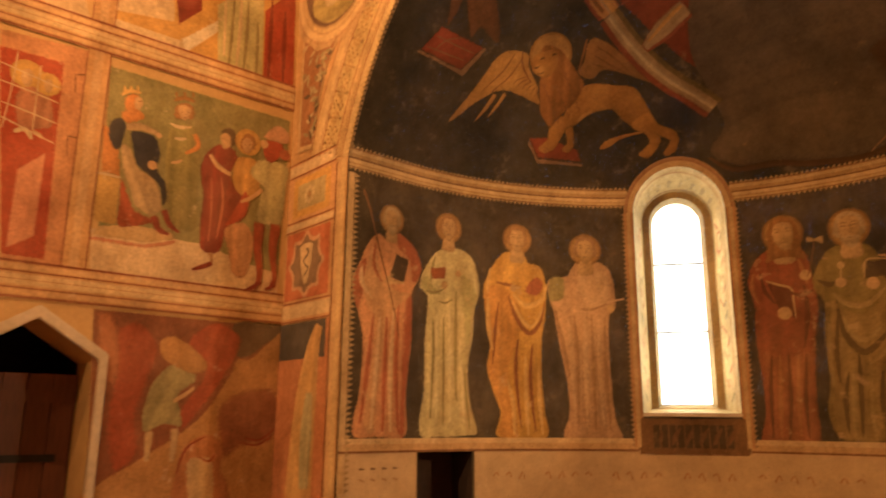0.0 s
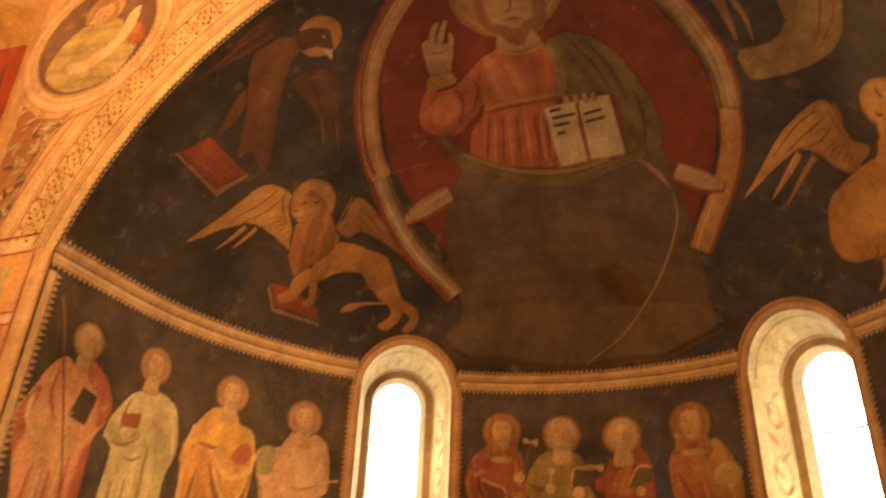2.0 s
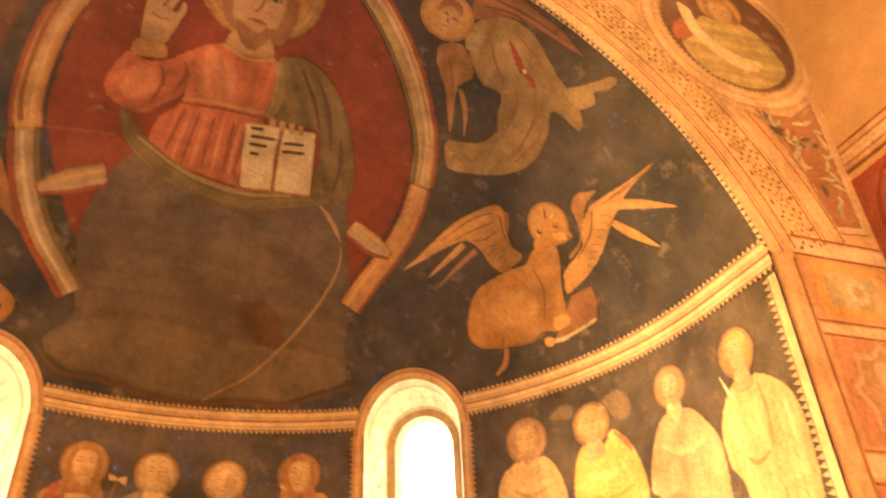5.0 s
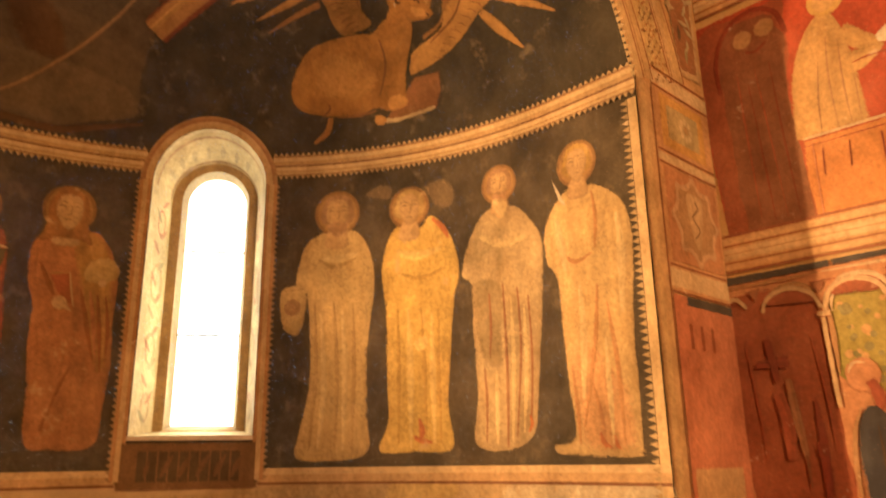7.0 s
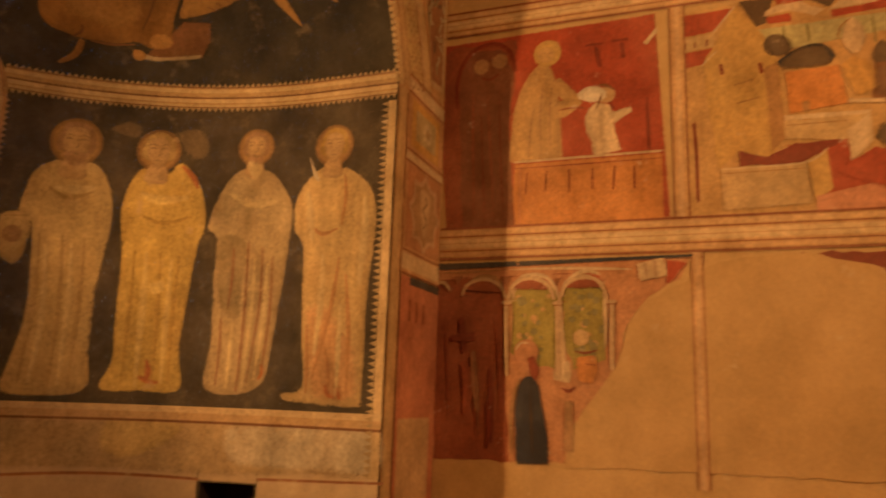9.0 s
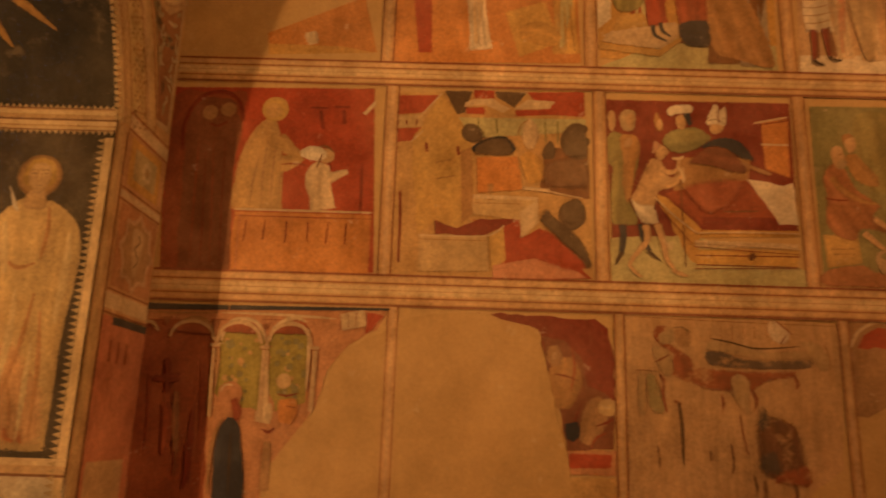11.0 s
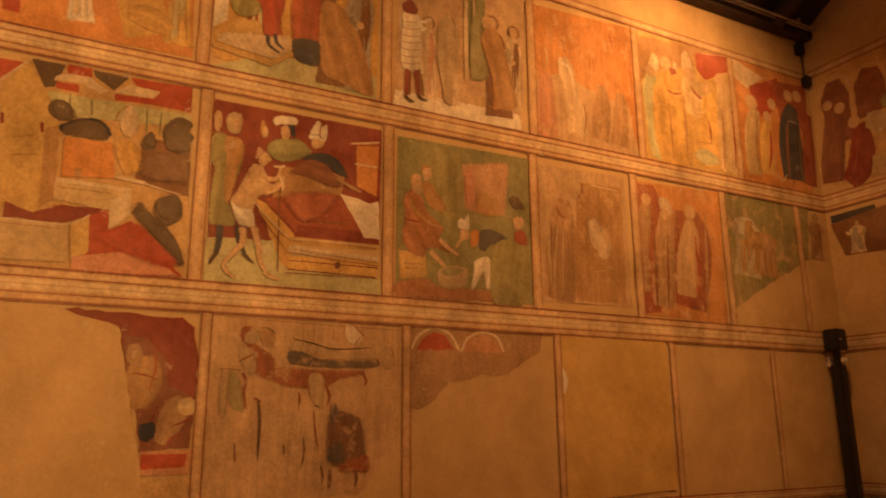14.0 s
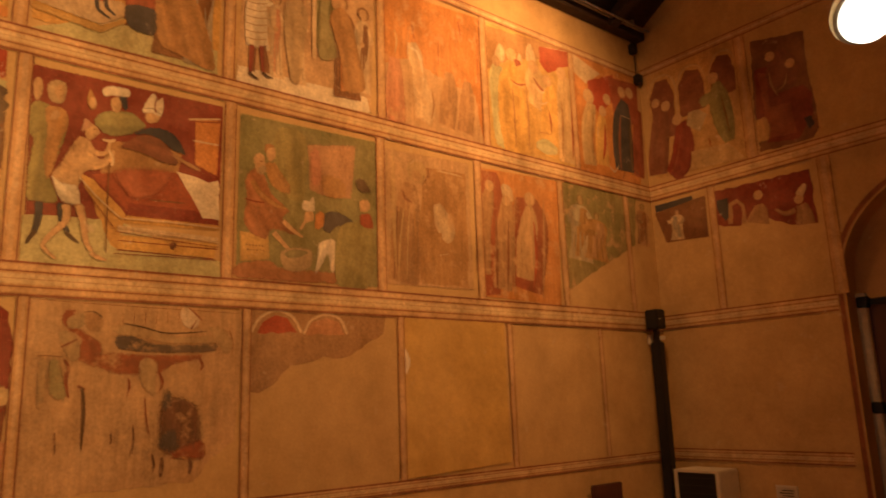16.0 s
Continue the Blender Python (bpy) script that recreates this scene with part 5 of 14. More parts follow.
fig.stroke(BEARDC, (-56.08, 1.761, 0.003), (-56.31, 1.796, 0.006), (-56.98, 1.802, 0.003), rim=0)
fig.stroke(BEARDC, (-54.2, 1.826, 0.003), (-54.42, 1.861, 0.006), (-55.11, 1.869, 0.003), rim=0)
fig.stroke(BEARDC, (-52.24, 1.89, 0.003), (-52.45, 1.925, 0.006), (-53.15, 1.933, 0.003), rim=0)
fig.stroke(BEARDC, (-56.94, 1.8, 0.003), (-57.19, 1.835, 0.006), (-57.86, 1.841, 0.003), rim=0)
fig.stroke(BEARDC, (-55.06, 1.867, 0.003), (-55.3, 1.901, 0.006), (-55.99, 1.908, 0.003), rim=0)
fig.stroke(BEARDC, (-53.1, 1.931, 0.003), (-53.33, 1.967, 0.006), (-54.04, 1.974, 0.003), rim=0)
fig.begin("lion_head")
fig.form(LIONCOL, (-50.03, 1.39), (-48.23, 1.37), (-46.64, 1.41), (-45.34, 1.52), (-46.23, 1.59), (-48.28, 1.62), (-50.15, 1.59), (-51.08, 1.52), (-50.91, 1.44), model=0.3)
fig.form(LIONLIT, (-50.2, 1.42), (-48.95, 1.44), (-48.87, 1.51), (-50.31, 1.54), (-50.98, 1.5), soft=0.02)
fig.begin("ear")
fig.form(MANE, (-46.14, 1.44), (-44.91, 1.42), (-45.31, 1.5), soft=0.01)
fig.stroke(INK, (-48.13, 1.442, 0.006), (-47.64, 1.448, 0.008), (-47.44, 1.473, 0.006), rim=0)
fig.stroke(INK, (-46.47, 1.523, 0.006), (-46.02, 1.527, 0.008), (-45.85, 1.55, 0.006), rim=0)
fig.stroke(INK, (-49.88, 1.423, 0.006), (-49.69, 1.448, 0.008), (-49.17, 1.457, 0.006), rim=0)
fig.stroke(INK, (-50.69, 1.472, 0.003), (-50.22, 1.506, 0.006), (-49.69, 1.519, 0.003), rim=0)
fig.end()

fig = painting(DOME, "angel_fresco", "pale green painted angel with halo and folded wings", NIGHTPAINT)
fig.begin("wing")
fig.form(EAGLELIT, (25.16, 0.193), (25.87, 0.0857), (28.96, 0.027), (33.16, 0.0516), (37.84, 0.063), (41.68, 0.125), (35.53, 0.16), (30.84, 0.201), (26.69, 0.35), (25.42, 0.299), folds=0.25)
fig.stroke(DARKEAGLE, (27.01, 0.1499, 0.005), (31.75, 0.1218, 0.011), (39.02, 0.1053, 0.003), rim=0)
fig.stroke(DARKEAGLE, (26.56, 0.2325, 0.005), (30.25, 0.1724, 0.011), (34.97, 0.1478, 0.003), rim=0)
fig.begin("wing")
fig.form(WINGDIM, (23.66, 0.641), (26.34, 0.563), (28.79, 0.66), (29.91, 0.757), (28.73, 0.911), (30.4, 1.17), (31.17, 1.3), (28.98, 1.15), (26.96, 0.98), (24.9, 0.863), (23.58, 0.764), folds=0.2)
fig.stroke(WINGDIM, (28.88, 0.8945, 0.024), (31.17, 1.032, 0.024), (32.83, 1.211, 0.006))
fig.stroke(DARKWING, (25.31, 0.7077, 0.006), (27.22, 0.8616, 0.009), (29.01, 1.05, 0.003), rim=0)
fig.begin("halo")
fig.disc(DULLGOLD, 22.92, 0.4336, 0.190, rim=0.35)
fig.disc(HALOIN, 22.92, 0.4336, 0.164, rim=0.05)
fig.begin("robe")
fig.form(ANGEL, (26.2, 0.423), (27.46, 0.302), (30.31, 0.202), (34.03, 0.194), (38.06, 0.292), (40.99, 0.355), (43.38, 0.381), (46.32, 0.471), (47.01, 0.57), (44.68, 0.581), (42.03, 0.599), (43.22, 0.742), (44.03, 0.932), (43.42, 1.12), (41.1, 1.29), (37.24, 1.44), (33.16, 1.53), (30.71, 1.38), (31.14, 1.3), (33.55, 1.24), (35.55, 1.16), (36.45, 1.02), (35.42, 0.897), (34.37, 0.758), (31.35, 0.761), (28.17, 0.641), model=0.3, folds=0.2)
fig.form(ANGELLIT, (29.4, 0.31), (33.11, 0.255), (36.19, 0.393), (35.01, 0.587), (31.62, 0.615), soft=0.06)
fig.form(ANGELLIT, (37.36, 0.784), (40.6, 0.706), (42.15, 0.914), (39.67, 1.16), (37.62, 1.14), soft=0.06)
fig.stroke(DARKWING, (35.01, 0.5866, 0.006), (37.25, 0.7508, 0.014), (37.88, 1.057, 0.006), rim=0)
fig.stroke(DARKWING, (38.33, 0.5504, 0.006), (40.47, 0.7447, 0.014), (41.18, 1.083, 0.006), rim=0)
fig.stroke(DARKWING, (28.95, 0.3809, 0.006), (31.49, 0.5464, 0.011), (34.36, 0.6701, 0.006), rim=0)
fig.stroke(DARKWING, (41.27, 0.6538, 0.006), (42.52, 0.8678, 0.014), (41.54, 1.146, 0.006), rim=0)
fig.stroke(DARKWING, (32.06, 0.2712, 0.005), (36.01, 0.3315, 0.011), (40.2, 0.4393, 0.005), rim=0)
fig.stroke(WING, (31.06, 1.371, 0.009), (32.5, 1.388, 0.012), (33.54, 1.317, 0.009), rim=0)
fig.begin("sash")
fig.form(BOOKRED, (31.58, 0.33), (33.96, 0.385), (35.94, 0.465), (35.51, 0.514), (33.55, 0.449), soft=0.01)
fig.form(BOOKRED, (35.82, 0.46), (38.29, 0.503), (38.1, 0.549), (35.94, 0.505), soft=0.01)
fig.disc(PAGE, 35.74, 0.4752, 0.019)
fig.begin("foot")
fig.form(ANGEL, (41.44, 0.403), (43.33, 0.268), (44.13, 0.211), (45.61, 0.0865), (46.91, 0.074), (46.83, 0.167), (45.42, 0.261), (46.37, 0.314), (45.15, 0.435), (42.98, 0.444), model=0.25)
fig.begin("collar")
fig.form(PAGEDIM, (26.27, 0.49), (28.15, 0.402), (29.01, 0.533), (27.3, 0.596), soft=0.01)
fig.begin("face")
fig.form(HAIR, (21.2, 0.357), (22.86, 0.285), (24.54, 0.308), (24.94, 0.396), (24.02, 0.366), (22.22, 0.382), (21.44, 0.464))
fig.form(FACELIT, (21.77, 0.386), (23.22, 0.334), (24.58, 0.373), (24.86, 0.438), (24.11, 0.515), (22.96, 0.527), (22.02, 0.48), model=0.3)
fig.stroke(INK, (22.24, 0.4229, 0.003), (22.68, 0.4086, 0.006), (23.09, 0.4185, 0.003), rim=0)
fig.stroke(INK, (23.6, 0.4271, 0.003), (23.99, 0.4164, 0.006), (24.4, 0.4292, 0.003), rim=0)
fig.stroke(INK, (23.15, 0.4349, 0.003), (23.22, 0.4685, 0.004), (23.51, 0.4725, 0.003), rim=0)
fig.stroke(INK, (22.83, 0.5035, 0.003), (23.24, 0.503, 0.004), (23.58, 0.4996, 0.003), rim=0)
fig.end()

fig = painting(DOME, "ox_fresco", "ochre painted winged ox with a small book", NIGHTPAINT)
fig.begin("wing")
fig.form(WING, (52.7, 1.63), (49.82, 1.64), (47.16, 1.57), (44.99, 1.48), (43.2, 1.49), (41.4, 1.63), (39.57, 1.83), (38.57, 2.04), (37.69, 2.27), (36.59, 2.49), (39.14, 2.28), (41.26, 2.06), (43.12, 1.91), (45.91, 1.87), (49.43, 1.89), (52.25, 1.85), model=0.3, folds=0.15)
fig.begin("feather")
fig.stroke(WING, (43.4, 1.922, 0.032), (42.95, 2.119, 0.029), (42.23, 2.343, 0.007))
fig.begin("feather")
fig.stroke(WINGDIM, (45.88, 1.888, 0.029), (45.33, 2.098, 0.023), (45.15, 2.32, 0.007))
fig.begin("feather_mark")
fig.stroke(DARKWING, (45.07, 1.543, 0.009), (47.04, 1.614, 0.012), (49.58, 1.663, 0.006), rim=0)
fig.stroke(DARKWING, (43.79, 1.562, 0.006), (41.53, 1.737, 0.010), (39.54, 2.052, 0.003), rim=0)
fig.stroke(DARKWING, (45, 1.602, 0.006), (43.31, 1.764, 0.009), (40.9, 2.019, 0.003), rim=0)
fig.stroke(DARKWING, (46.3, 1.637, 0.006), (45.69, 1.771, 0.009), (43.6, 1.878, 0.003), rim=0)
fig.stroke(DARKWING, (45.38, 1.478, 0.018), (46.59, 1.534, 0.025), (47.83, 1.588, 0.012), rim=0)
fig.stroke(DARKWING, (46.84, 1.843, 0.003), (47.03, 1.786, 0.005), (47.75, 1.744, 0.003), rim=0)
fig.stroke(DARKWING, (47.93, 1.839, 0.003), (48.01, 1.782, 0.005), (48.57, 1.74, 0.003), rim=0)
fig.stroke(DARKWING, (49, 1.834, 0.003), (48.98, 1.777, 0.005), (49.38, 1.736, 0.003), rim=0)
fig.stroke(DARKWING, (50.07, 1.829, 0.003), (49.94, 1.771, 0.005), (50.19, 1.731, 0.003), rim=0)
fig.stroke(DARKWING, (51.13, 1.823, 0.003), (50.89, 1.764, 0.005), (50.99, 1.726, 0.003), rim=0)
fig.stroke(DARKWING, (52.18, 1.816, 0.003), (51.84, 1.757, 0.005), (51.78, 1.72, 0.003), rim=0)
fig.begin("wing")
fig.form(WINGDIM, (52.8, 1.07), (51.69, 0.967), (52.76, 0.858), (53.85, 0.794), (54.18, 0.943), (56.1, 1.08), (57.67, 1.17), (58.44, 1.33), (57.55, 1.33), (56.85, 1.17), (54.48, 1.1))
fig.begin("wing")
fig.form(WING, (58.83, 1.43), (57.96, 1.2), (55.78, 1.1), (54.55, 0.928), (55.3, 0.717), (56.35, 0.464), (56.97, 0.172), (57.33, 0.359), (57.2, 0.566), (57.79, 0.718), (58.81, 0.889), (60.44, 1.04), (61.68, 1.21), (62.24, 1.38), (62.19, 1.53), (60.04, 1.49), model=0.3, folds=0.15)
fig.begin("feather_mark")
fig.stroke(DARKWING, (55.15, 0.9399, 0.006), (57.41, 1.065, 0.011), (59.06, 1.295, 0.006), rim=0)
fig.stroke(DARKWING, (55.72, 0.7713, 0.005), (56.73, 0.5166, 0.008), (57.09, 0.3052, 0.003), rim=0)
fig.stroke(DARKWING, (55.7, 0.8441, 0.006), (56.41, 0.6704, 0.008), (56.92, 0.5431, 0.003), rim=0)
fig.stroke(DARKWING, (56.66, 0.9125, 0.003), (57.41, 0.8649, 0.004), (58.25, 0.8418, 0.003), rim=0)
fig.stroke(DARKWING, (57.41, 0.9532, 0.003), (57.89, 0.917, 0.004), (58.64, 0.8974, 0.003), rim=0)
fig.stroke(DARKWING, (57.64, 1.017, 0.003), (58.38, 0.9686, 0.004), (59.05, 0.9525, 0.003), rim=0)
fig.stroke(DARKWING, (58.43, 1.056, 0.003), (58.89, 1.02, 0.004), (59.48, 1.007, 0.003), rim=0)
fig.stroke(DARKWING, (58.7, 1.119, 0.003), (59.42, 1.07, 0.004), (59.92, 1.061, 0.003), rim=0)
fig.stroke(DARKWING, (59.52, 1.157, 0.003), (59.97, 1.12, 0.004), (60.39, 1.115, 0.003), rim=0)
fig.stroke(DARKWING, (59.83, 1.219, 0.003), (60.54, 1.169, 0.004), (60.87, 1.168, 0.003), rim=0)
fig.stroke(DARKWING, (60.69, 1.255, 0.003), (61.13, 1.218, 0.004), (61.38, 1.221, 0.003), rim=0)
fig.stroke(DARKWING, (61.04, 1.316, 0.003), (61.74, 1.265, 0.004), (61.9, 1.273, 0.003), rim=0)
fig.begin("feather")
fig.stroke(WING, (56.4, 0.8061, 0.034), (59.49, 0.593, 0.041), (63.26, 0.3662, 0.007))
fig.begin("feather")
fig.stroke(WING, (58.6, 0.8698, 0.031), (61.79, 0.7801, 0.045), (65.61, 0.6573, 0.007))
fig.begin("halo")
fig.disc(DULLGOLD, 51.83, 1.295, 0.172, rim=0.45)
fig.disc(HALOIN, 51.83, 1.295, 0.148, rim=0.05)
fig.begin("closed_book")
fig.form(BEARDC, (62.5, 1.5), (63.21, 1.3), (65.97, 1.33), (68.31, 1.41), (67.99, 1.72), (66.96, 1.81), sharp=1)
fig.begin("page_edges")
fig.form(PAGE, (66.63, 1.81), (67.34, 1.69), (67.61, 1.41), (68.41, 1.42), (68.16, 1.73), (67.55, 1.83), sharp=1, soft=0.01)
fig.begin("tail")
fig.stroke(LIONCOL, (63.29, 2.185, 0.025), (65.65, 2.249, 0.029), (66.83, 2.37, 0.013))
fig.begin("ox_body")
fig.form(LIONCOL, (52.79, 1.53), (54.75, 1.36), (56.95, 1.39), (60.4, 1.51), (63.84, 1.58), (66.09, 1.62), (66.13, 1.75), (64.86, 1.84), (64.85, 1.97), (63.67, 2.15), (62.71, 2.24), (60.4, 2.38), (57.14, 2.41), (53.48, 2.31), (51.12, 2.14), (51.35, 1.97), (52.72, 1.76), (53.7, 1.65), model=0.4, folds=0.08)
fig.form(LIONLIT, (52.49, 2.05), (55.19, 1.83), (59.42, 1.72), (62.67, 1.81), (62, 2.07), (57.9, 2.26), soft=0.1)
fig.stroke(BEARDC, (54.99, 1.633, 0.006), (58.93, 1.662, 0.012), (63.11, 1.79, 0.006), rim=0)
fig.stroke(BEARDC, (63.62, 2.145, 0.006), (64.67, 2.01, 0.012), (65.11, 1.849, 0.006), rim=0)
fig.stroke(BEARDC, (62.67, 2.241, 0.006), (62.09, 2.177, 0.013), (60.99, 2.164, 0.006), rim=0)
fig.begin("hoof")
fig.form(LIONLIT, (63.88, 1.73), (63.97, 1.64), (65.25, 1.59), (66.25, 1.62), (66.34, 1.72), (65.22, 1.76), soft=0.012)
fig.begin("hoof")
fig.form(LIONLIT, (65.79, 1.87), (66.13, 1.81), (67.24, 1.79), (67.8, 1.84), (67.12, 1.89), soft=0.012)
fig.begin("ox_head")
fig.form(LIONCOL, (50.94, 1.4), (51.07, 1.29), (52.24, 1.22), (53.9, 1.2), (55.7, 1.18), (56.15, 1.23), (55.65, 1.32), (54.62, 1.38), (54.72, 1.49), (53.15, 1.53), (51.85, 1.47), model=0.3)
fig.form(LIONLIT, (52.97, 1.33), (54.41, 1.23), (55.69, 1.22), (54.95, 1.32), soft=0.02)
fig.stroke(INK, (51.09, 1.39, 0.006), (51.72, 1.397, 0.012), (52.02, 1.371, 0.006), rim=0)
fig.stroke(INK, (52.67, 1.282, 0.006), (52.93, 1.253, 0.009), (53.46, 1.251, 0.006), rim=0)
fig.stroke(INK, (54.97, 1.238, 0.003), (55.4, 1.228, 0.007), (55.85, 1.231, 0.003), rim=0)
fig.stroke(INK, (51.17, 1.282, 0.006), (50.38, 1.255, 0.009), (49.75, 1.229, 0.003), rim=0)
fig.stroke(PAGE, (51.57, 1.41, 0.006), (51.95, 1.419, 0.009), (52.21, 1.417, 0.003), rim=0)
fig.stroke(PAGE, (51.37, 1.245, 0.006), (51.27, 1.204, 0.007), (50.82, 1.183, 0.003), rim=0)
fig.end()

BUFFTUNIC, OLIVEGOWN, HAIRGOLD2, DEEPGOLD = (0.50, 0.36, 0.19), (0.30, 0.26, 0.09), (0.40, 0.2, 0.07), (0.34, 0.17, 0.05)
REDLIT, BUFFPINK, PINKCAP, SIDERED2 = (0.44, 0.13, 0.06), (0.54, 0.30, 0.15), (0.60, 0.34, 0.2), (0.42, 0.16, 0.07)
DUSK, REDCLOTH, GREYGREEN, SACK, CROUCH = (0.12, 0.08, 0.05), (0.36, 0.075, 0.035), (0.34, 0.30, 0.14), (0.48, 0.26, 0.09), (0.42, 0.18, 0.075)
SAGEFOLD, PINKDIM = (0.32, 0.27, 0.12), (0.46, 0.2, 0.11)
NAVYDIM, EARTHLINE, EARTHDARK, DARKTREE, TREEWARM = (0.075, 0.065, 0.06), (0.30, 0.14, 0.06), (0.17, 0.075, 0.04), (0.13, 0.085, 0.045), (0.20, 0.10, 0.045)

scene_now = painting(SOUTH, "bath_scene_fresco", "red scene with haloed figure and small nude behind a screen", FRESCO)
scene_now.begin("painted_field")
scene_now.quad(RED, (-0.08, 4.23), (1.55, 4.26), (1.62, 2.79), (0.05, 2.73))
scene_now.begin("painted_field")
scene_now.quad(ORANGE, (0.55, 3.24), (1.58, 3.24), (1.58, 2.77), (0.53, 2.74))
# niche beside the pier; its reds are darkened for the shade on this strip
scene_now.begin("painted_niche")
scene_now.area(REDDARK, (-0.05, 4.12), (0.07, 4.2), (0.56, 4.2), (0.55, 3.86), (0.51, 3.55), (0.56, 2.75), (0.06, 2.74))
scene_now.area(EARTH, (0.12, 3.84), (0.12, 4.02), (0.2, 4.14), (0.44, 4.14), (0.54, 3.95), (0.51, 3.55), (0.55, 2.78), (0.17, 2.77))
scene_now.stroke(DEEP, (0.11, 3.7, .018), (0.1, 3.9, .019), (0.15, 4.07, .020), (0.25, 4.17, .021), (0.4, 4.19, .020), (0.51, 4.11, .019), (0.55, 3.95, .018))
scene_now.begin("painted_head")
scene_now.disc(BUFF, 0.29, 4.02, .065)
scene_now.stroke(EARTH, (0.23, 4.06, .011), (0.28, 4.1, .012), (0.34, 4.07, .011))
scene_now.begin("painted_head")
scene_now.disc(BUFF, 0.43, 4.05, .065)
scene_now.stroke(EARTH, (0.38, 4.09, .012), (0.43, 4.12, .012), (0.49, 4.09, .011))
scene_now.stroke(DEEP, (0.3, 3.93, .011), (0.36, 3.91, .011), (0.43, 3.95, .011))
scene_now.begin("painted_drapery")
scene_now.stroke(EMBER, (0.23, 3.8, .003), (0.24, 3.4, .010), (0.26, 2.85, .003))
scene_now.stroke(EMBER, (0.34, 3.8, .002), (0.37, 3.41, .008), (0.41, 2.82, .002))
scene_now.stroke(DEEP, (0.43, 3.81, .002), (0.45, 3.33, .008), (0.48, 2.82, .002))
scene_now.stroke(DEEP, (0.29, 3.71, .002), (0.32, 3.19, .008), (0.34, 2.81, .002))
scene_now.begin("painted_figure")
scene_now.stroke(OCHREWALL, (0.78, 3.99, .022), (0.75, 3.89, .099), (0.72, 3.69, .167), (0.71, 3.47, .190), (0.71, 3.25, .198))
scene_now.stroke(OCHREWALL, (0.84, 3.84, .055), (0.92, 3.74, .060), (1, 3.67, .048), (0.98, 3.62, .028))
scene_now.stroke(OCHREWALL, (0.84, 3.62, .075), (0.91, 3.62, .070), (1, 3.65, .035))
scene_now.begin("painted_halo")
scene_now.disc(GOLDWALL, 0.79, 4.06, .105)
scene_now.disc(OCHREWALL, 0.78, 4.05, .066)
scene_now.stroke(BUFF, (0.76, 4.07, .007), (0.77, 4.06, .007))
scene_now.stroke(BUFF, (0.8, 4.06, .007), (0.82, 4.06, .007))
scene_now.begin("painted_drapery")
scene_now.stroke(BUFF, (0.76, 3.83, .002), (0.74, 3.56, .008), (0.75, 3.26, .002))
scene_now.stroke(BUFF, (0.82, 3.79, .002), (0.81, 3.52, .008), (0.82, 3.26, .002))
scene_now.stroke(BUFF, (0.7, 3.69, .002), (0.67, 3.47, .008), (0.66, 3.26, .002))
scene_now.stroke(BUFF, (0.87, 3.57, .002), (0.87, 3.39, .006), (0.87, 3.26, .002))
scene_now.stroke(EMBER, (0.87, 3.61, .003), (0.98, 3.62, .009), (1.11, 3.6, .003))
scene_now.begin("painted_figure")
scene_now.stroke(CREAM, (1.21, 3.26, .106), (1.19, 3.37, .095), (1.16, 3.48, .107), (1.17, 3.57, .098), (1.19, 3.63, .050))
scene_now.stroke(CREAM, (1.24, 3.51, .052), (1.3, 3.54, .040), (1.38, 3.57, .023))
scene_now.disc(SKIN, 1.21, 3.69, .065)
scene_now.begin("painted_cloth")
scene_now.stroke(WHITE, (1.01, 3.7, .023), (1.08, 3.71, .064), (1.16, 3.7, .063), (1.21, 3.7, .023))
scene_now.stroke(BROWN, (1.15, 3.77, .004), (1.21, 3.76, .013), (1.27, 3.72, .004))
scene_now.stroke(BROWN, (1.18, 3.71, .003), (1.16, 3.65, .011), (1.14, 3.59, .003))
scene_now.stroke(DEEP, (1.23, 3.64, .008), (1.26, 3.58, .008))
scene_now.begin("painted_screen")
scene_now.stroke(DEEP, (0.65, 3.17, .006), (0.64, 3, .006))
scene_now.stroke(DEEP, (0.79, 3.17, .006), (0.78, 3.02, .006))
scene_now.stroke(DEEP, (0.95, 3.17, .006), (0.95, 3, .006))
scene_now.stroke(DEEP, (1.11, 3.17, .006), (1.11, 3.01, .006))
scene_now.stroke(DEEP, (1.26, 3.17, .006), (1.25, 3, .006))
scene_now.stroke(DEEP, (1.39, 3.17, .006), (1.39, 2.99, .006))
scene_now.stroke(CREAM, (0.55, 3.25, .011), (1.06, 3.25, .011), (1.58, 3.25, .011))
scene_now.stroke(EMBER, (0.55, 3.2, .002), (1.07, 3.2, .006), (1.58, 3.2, .002))
scene_now.stroke(PINK, (0.6, 3.22, .004), (0.6, 2.75, .004))
scene_now.begin("painted_window")
scene_now.stroke(DEEP, (1.14, 4.06, .017), (1.17, 3.9, .017))
scene_now.stroke(DEEP, (1.06, 4.08, .009), (1.19, 4.08, .009))
scene_now.stroke(DEEP, (1.32, 4.07, .017), (1.33, 3.95, .017))
scene_now.stroke(DEEP, (1.25, 4.09, .009), (1.37, 4.09, .009))
scene_now.quad(CREAM, (1.46, 4.04), (1.56, 4.16), (1.57, 4.12), (1.49, 4.02))
scene_now.stroke(DEEP, (1.48, 3.65, .004), (1.49, 3.43, .012), (1.49, 3.25, .004))
scene_now.end()

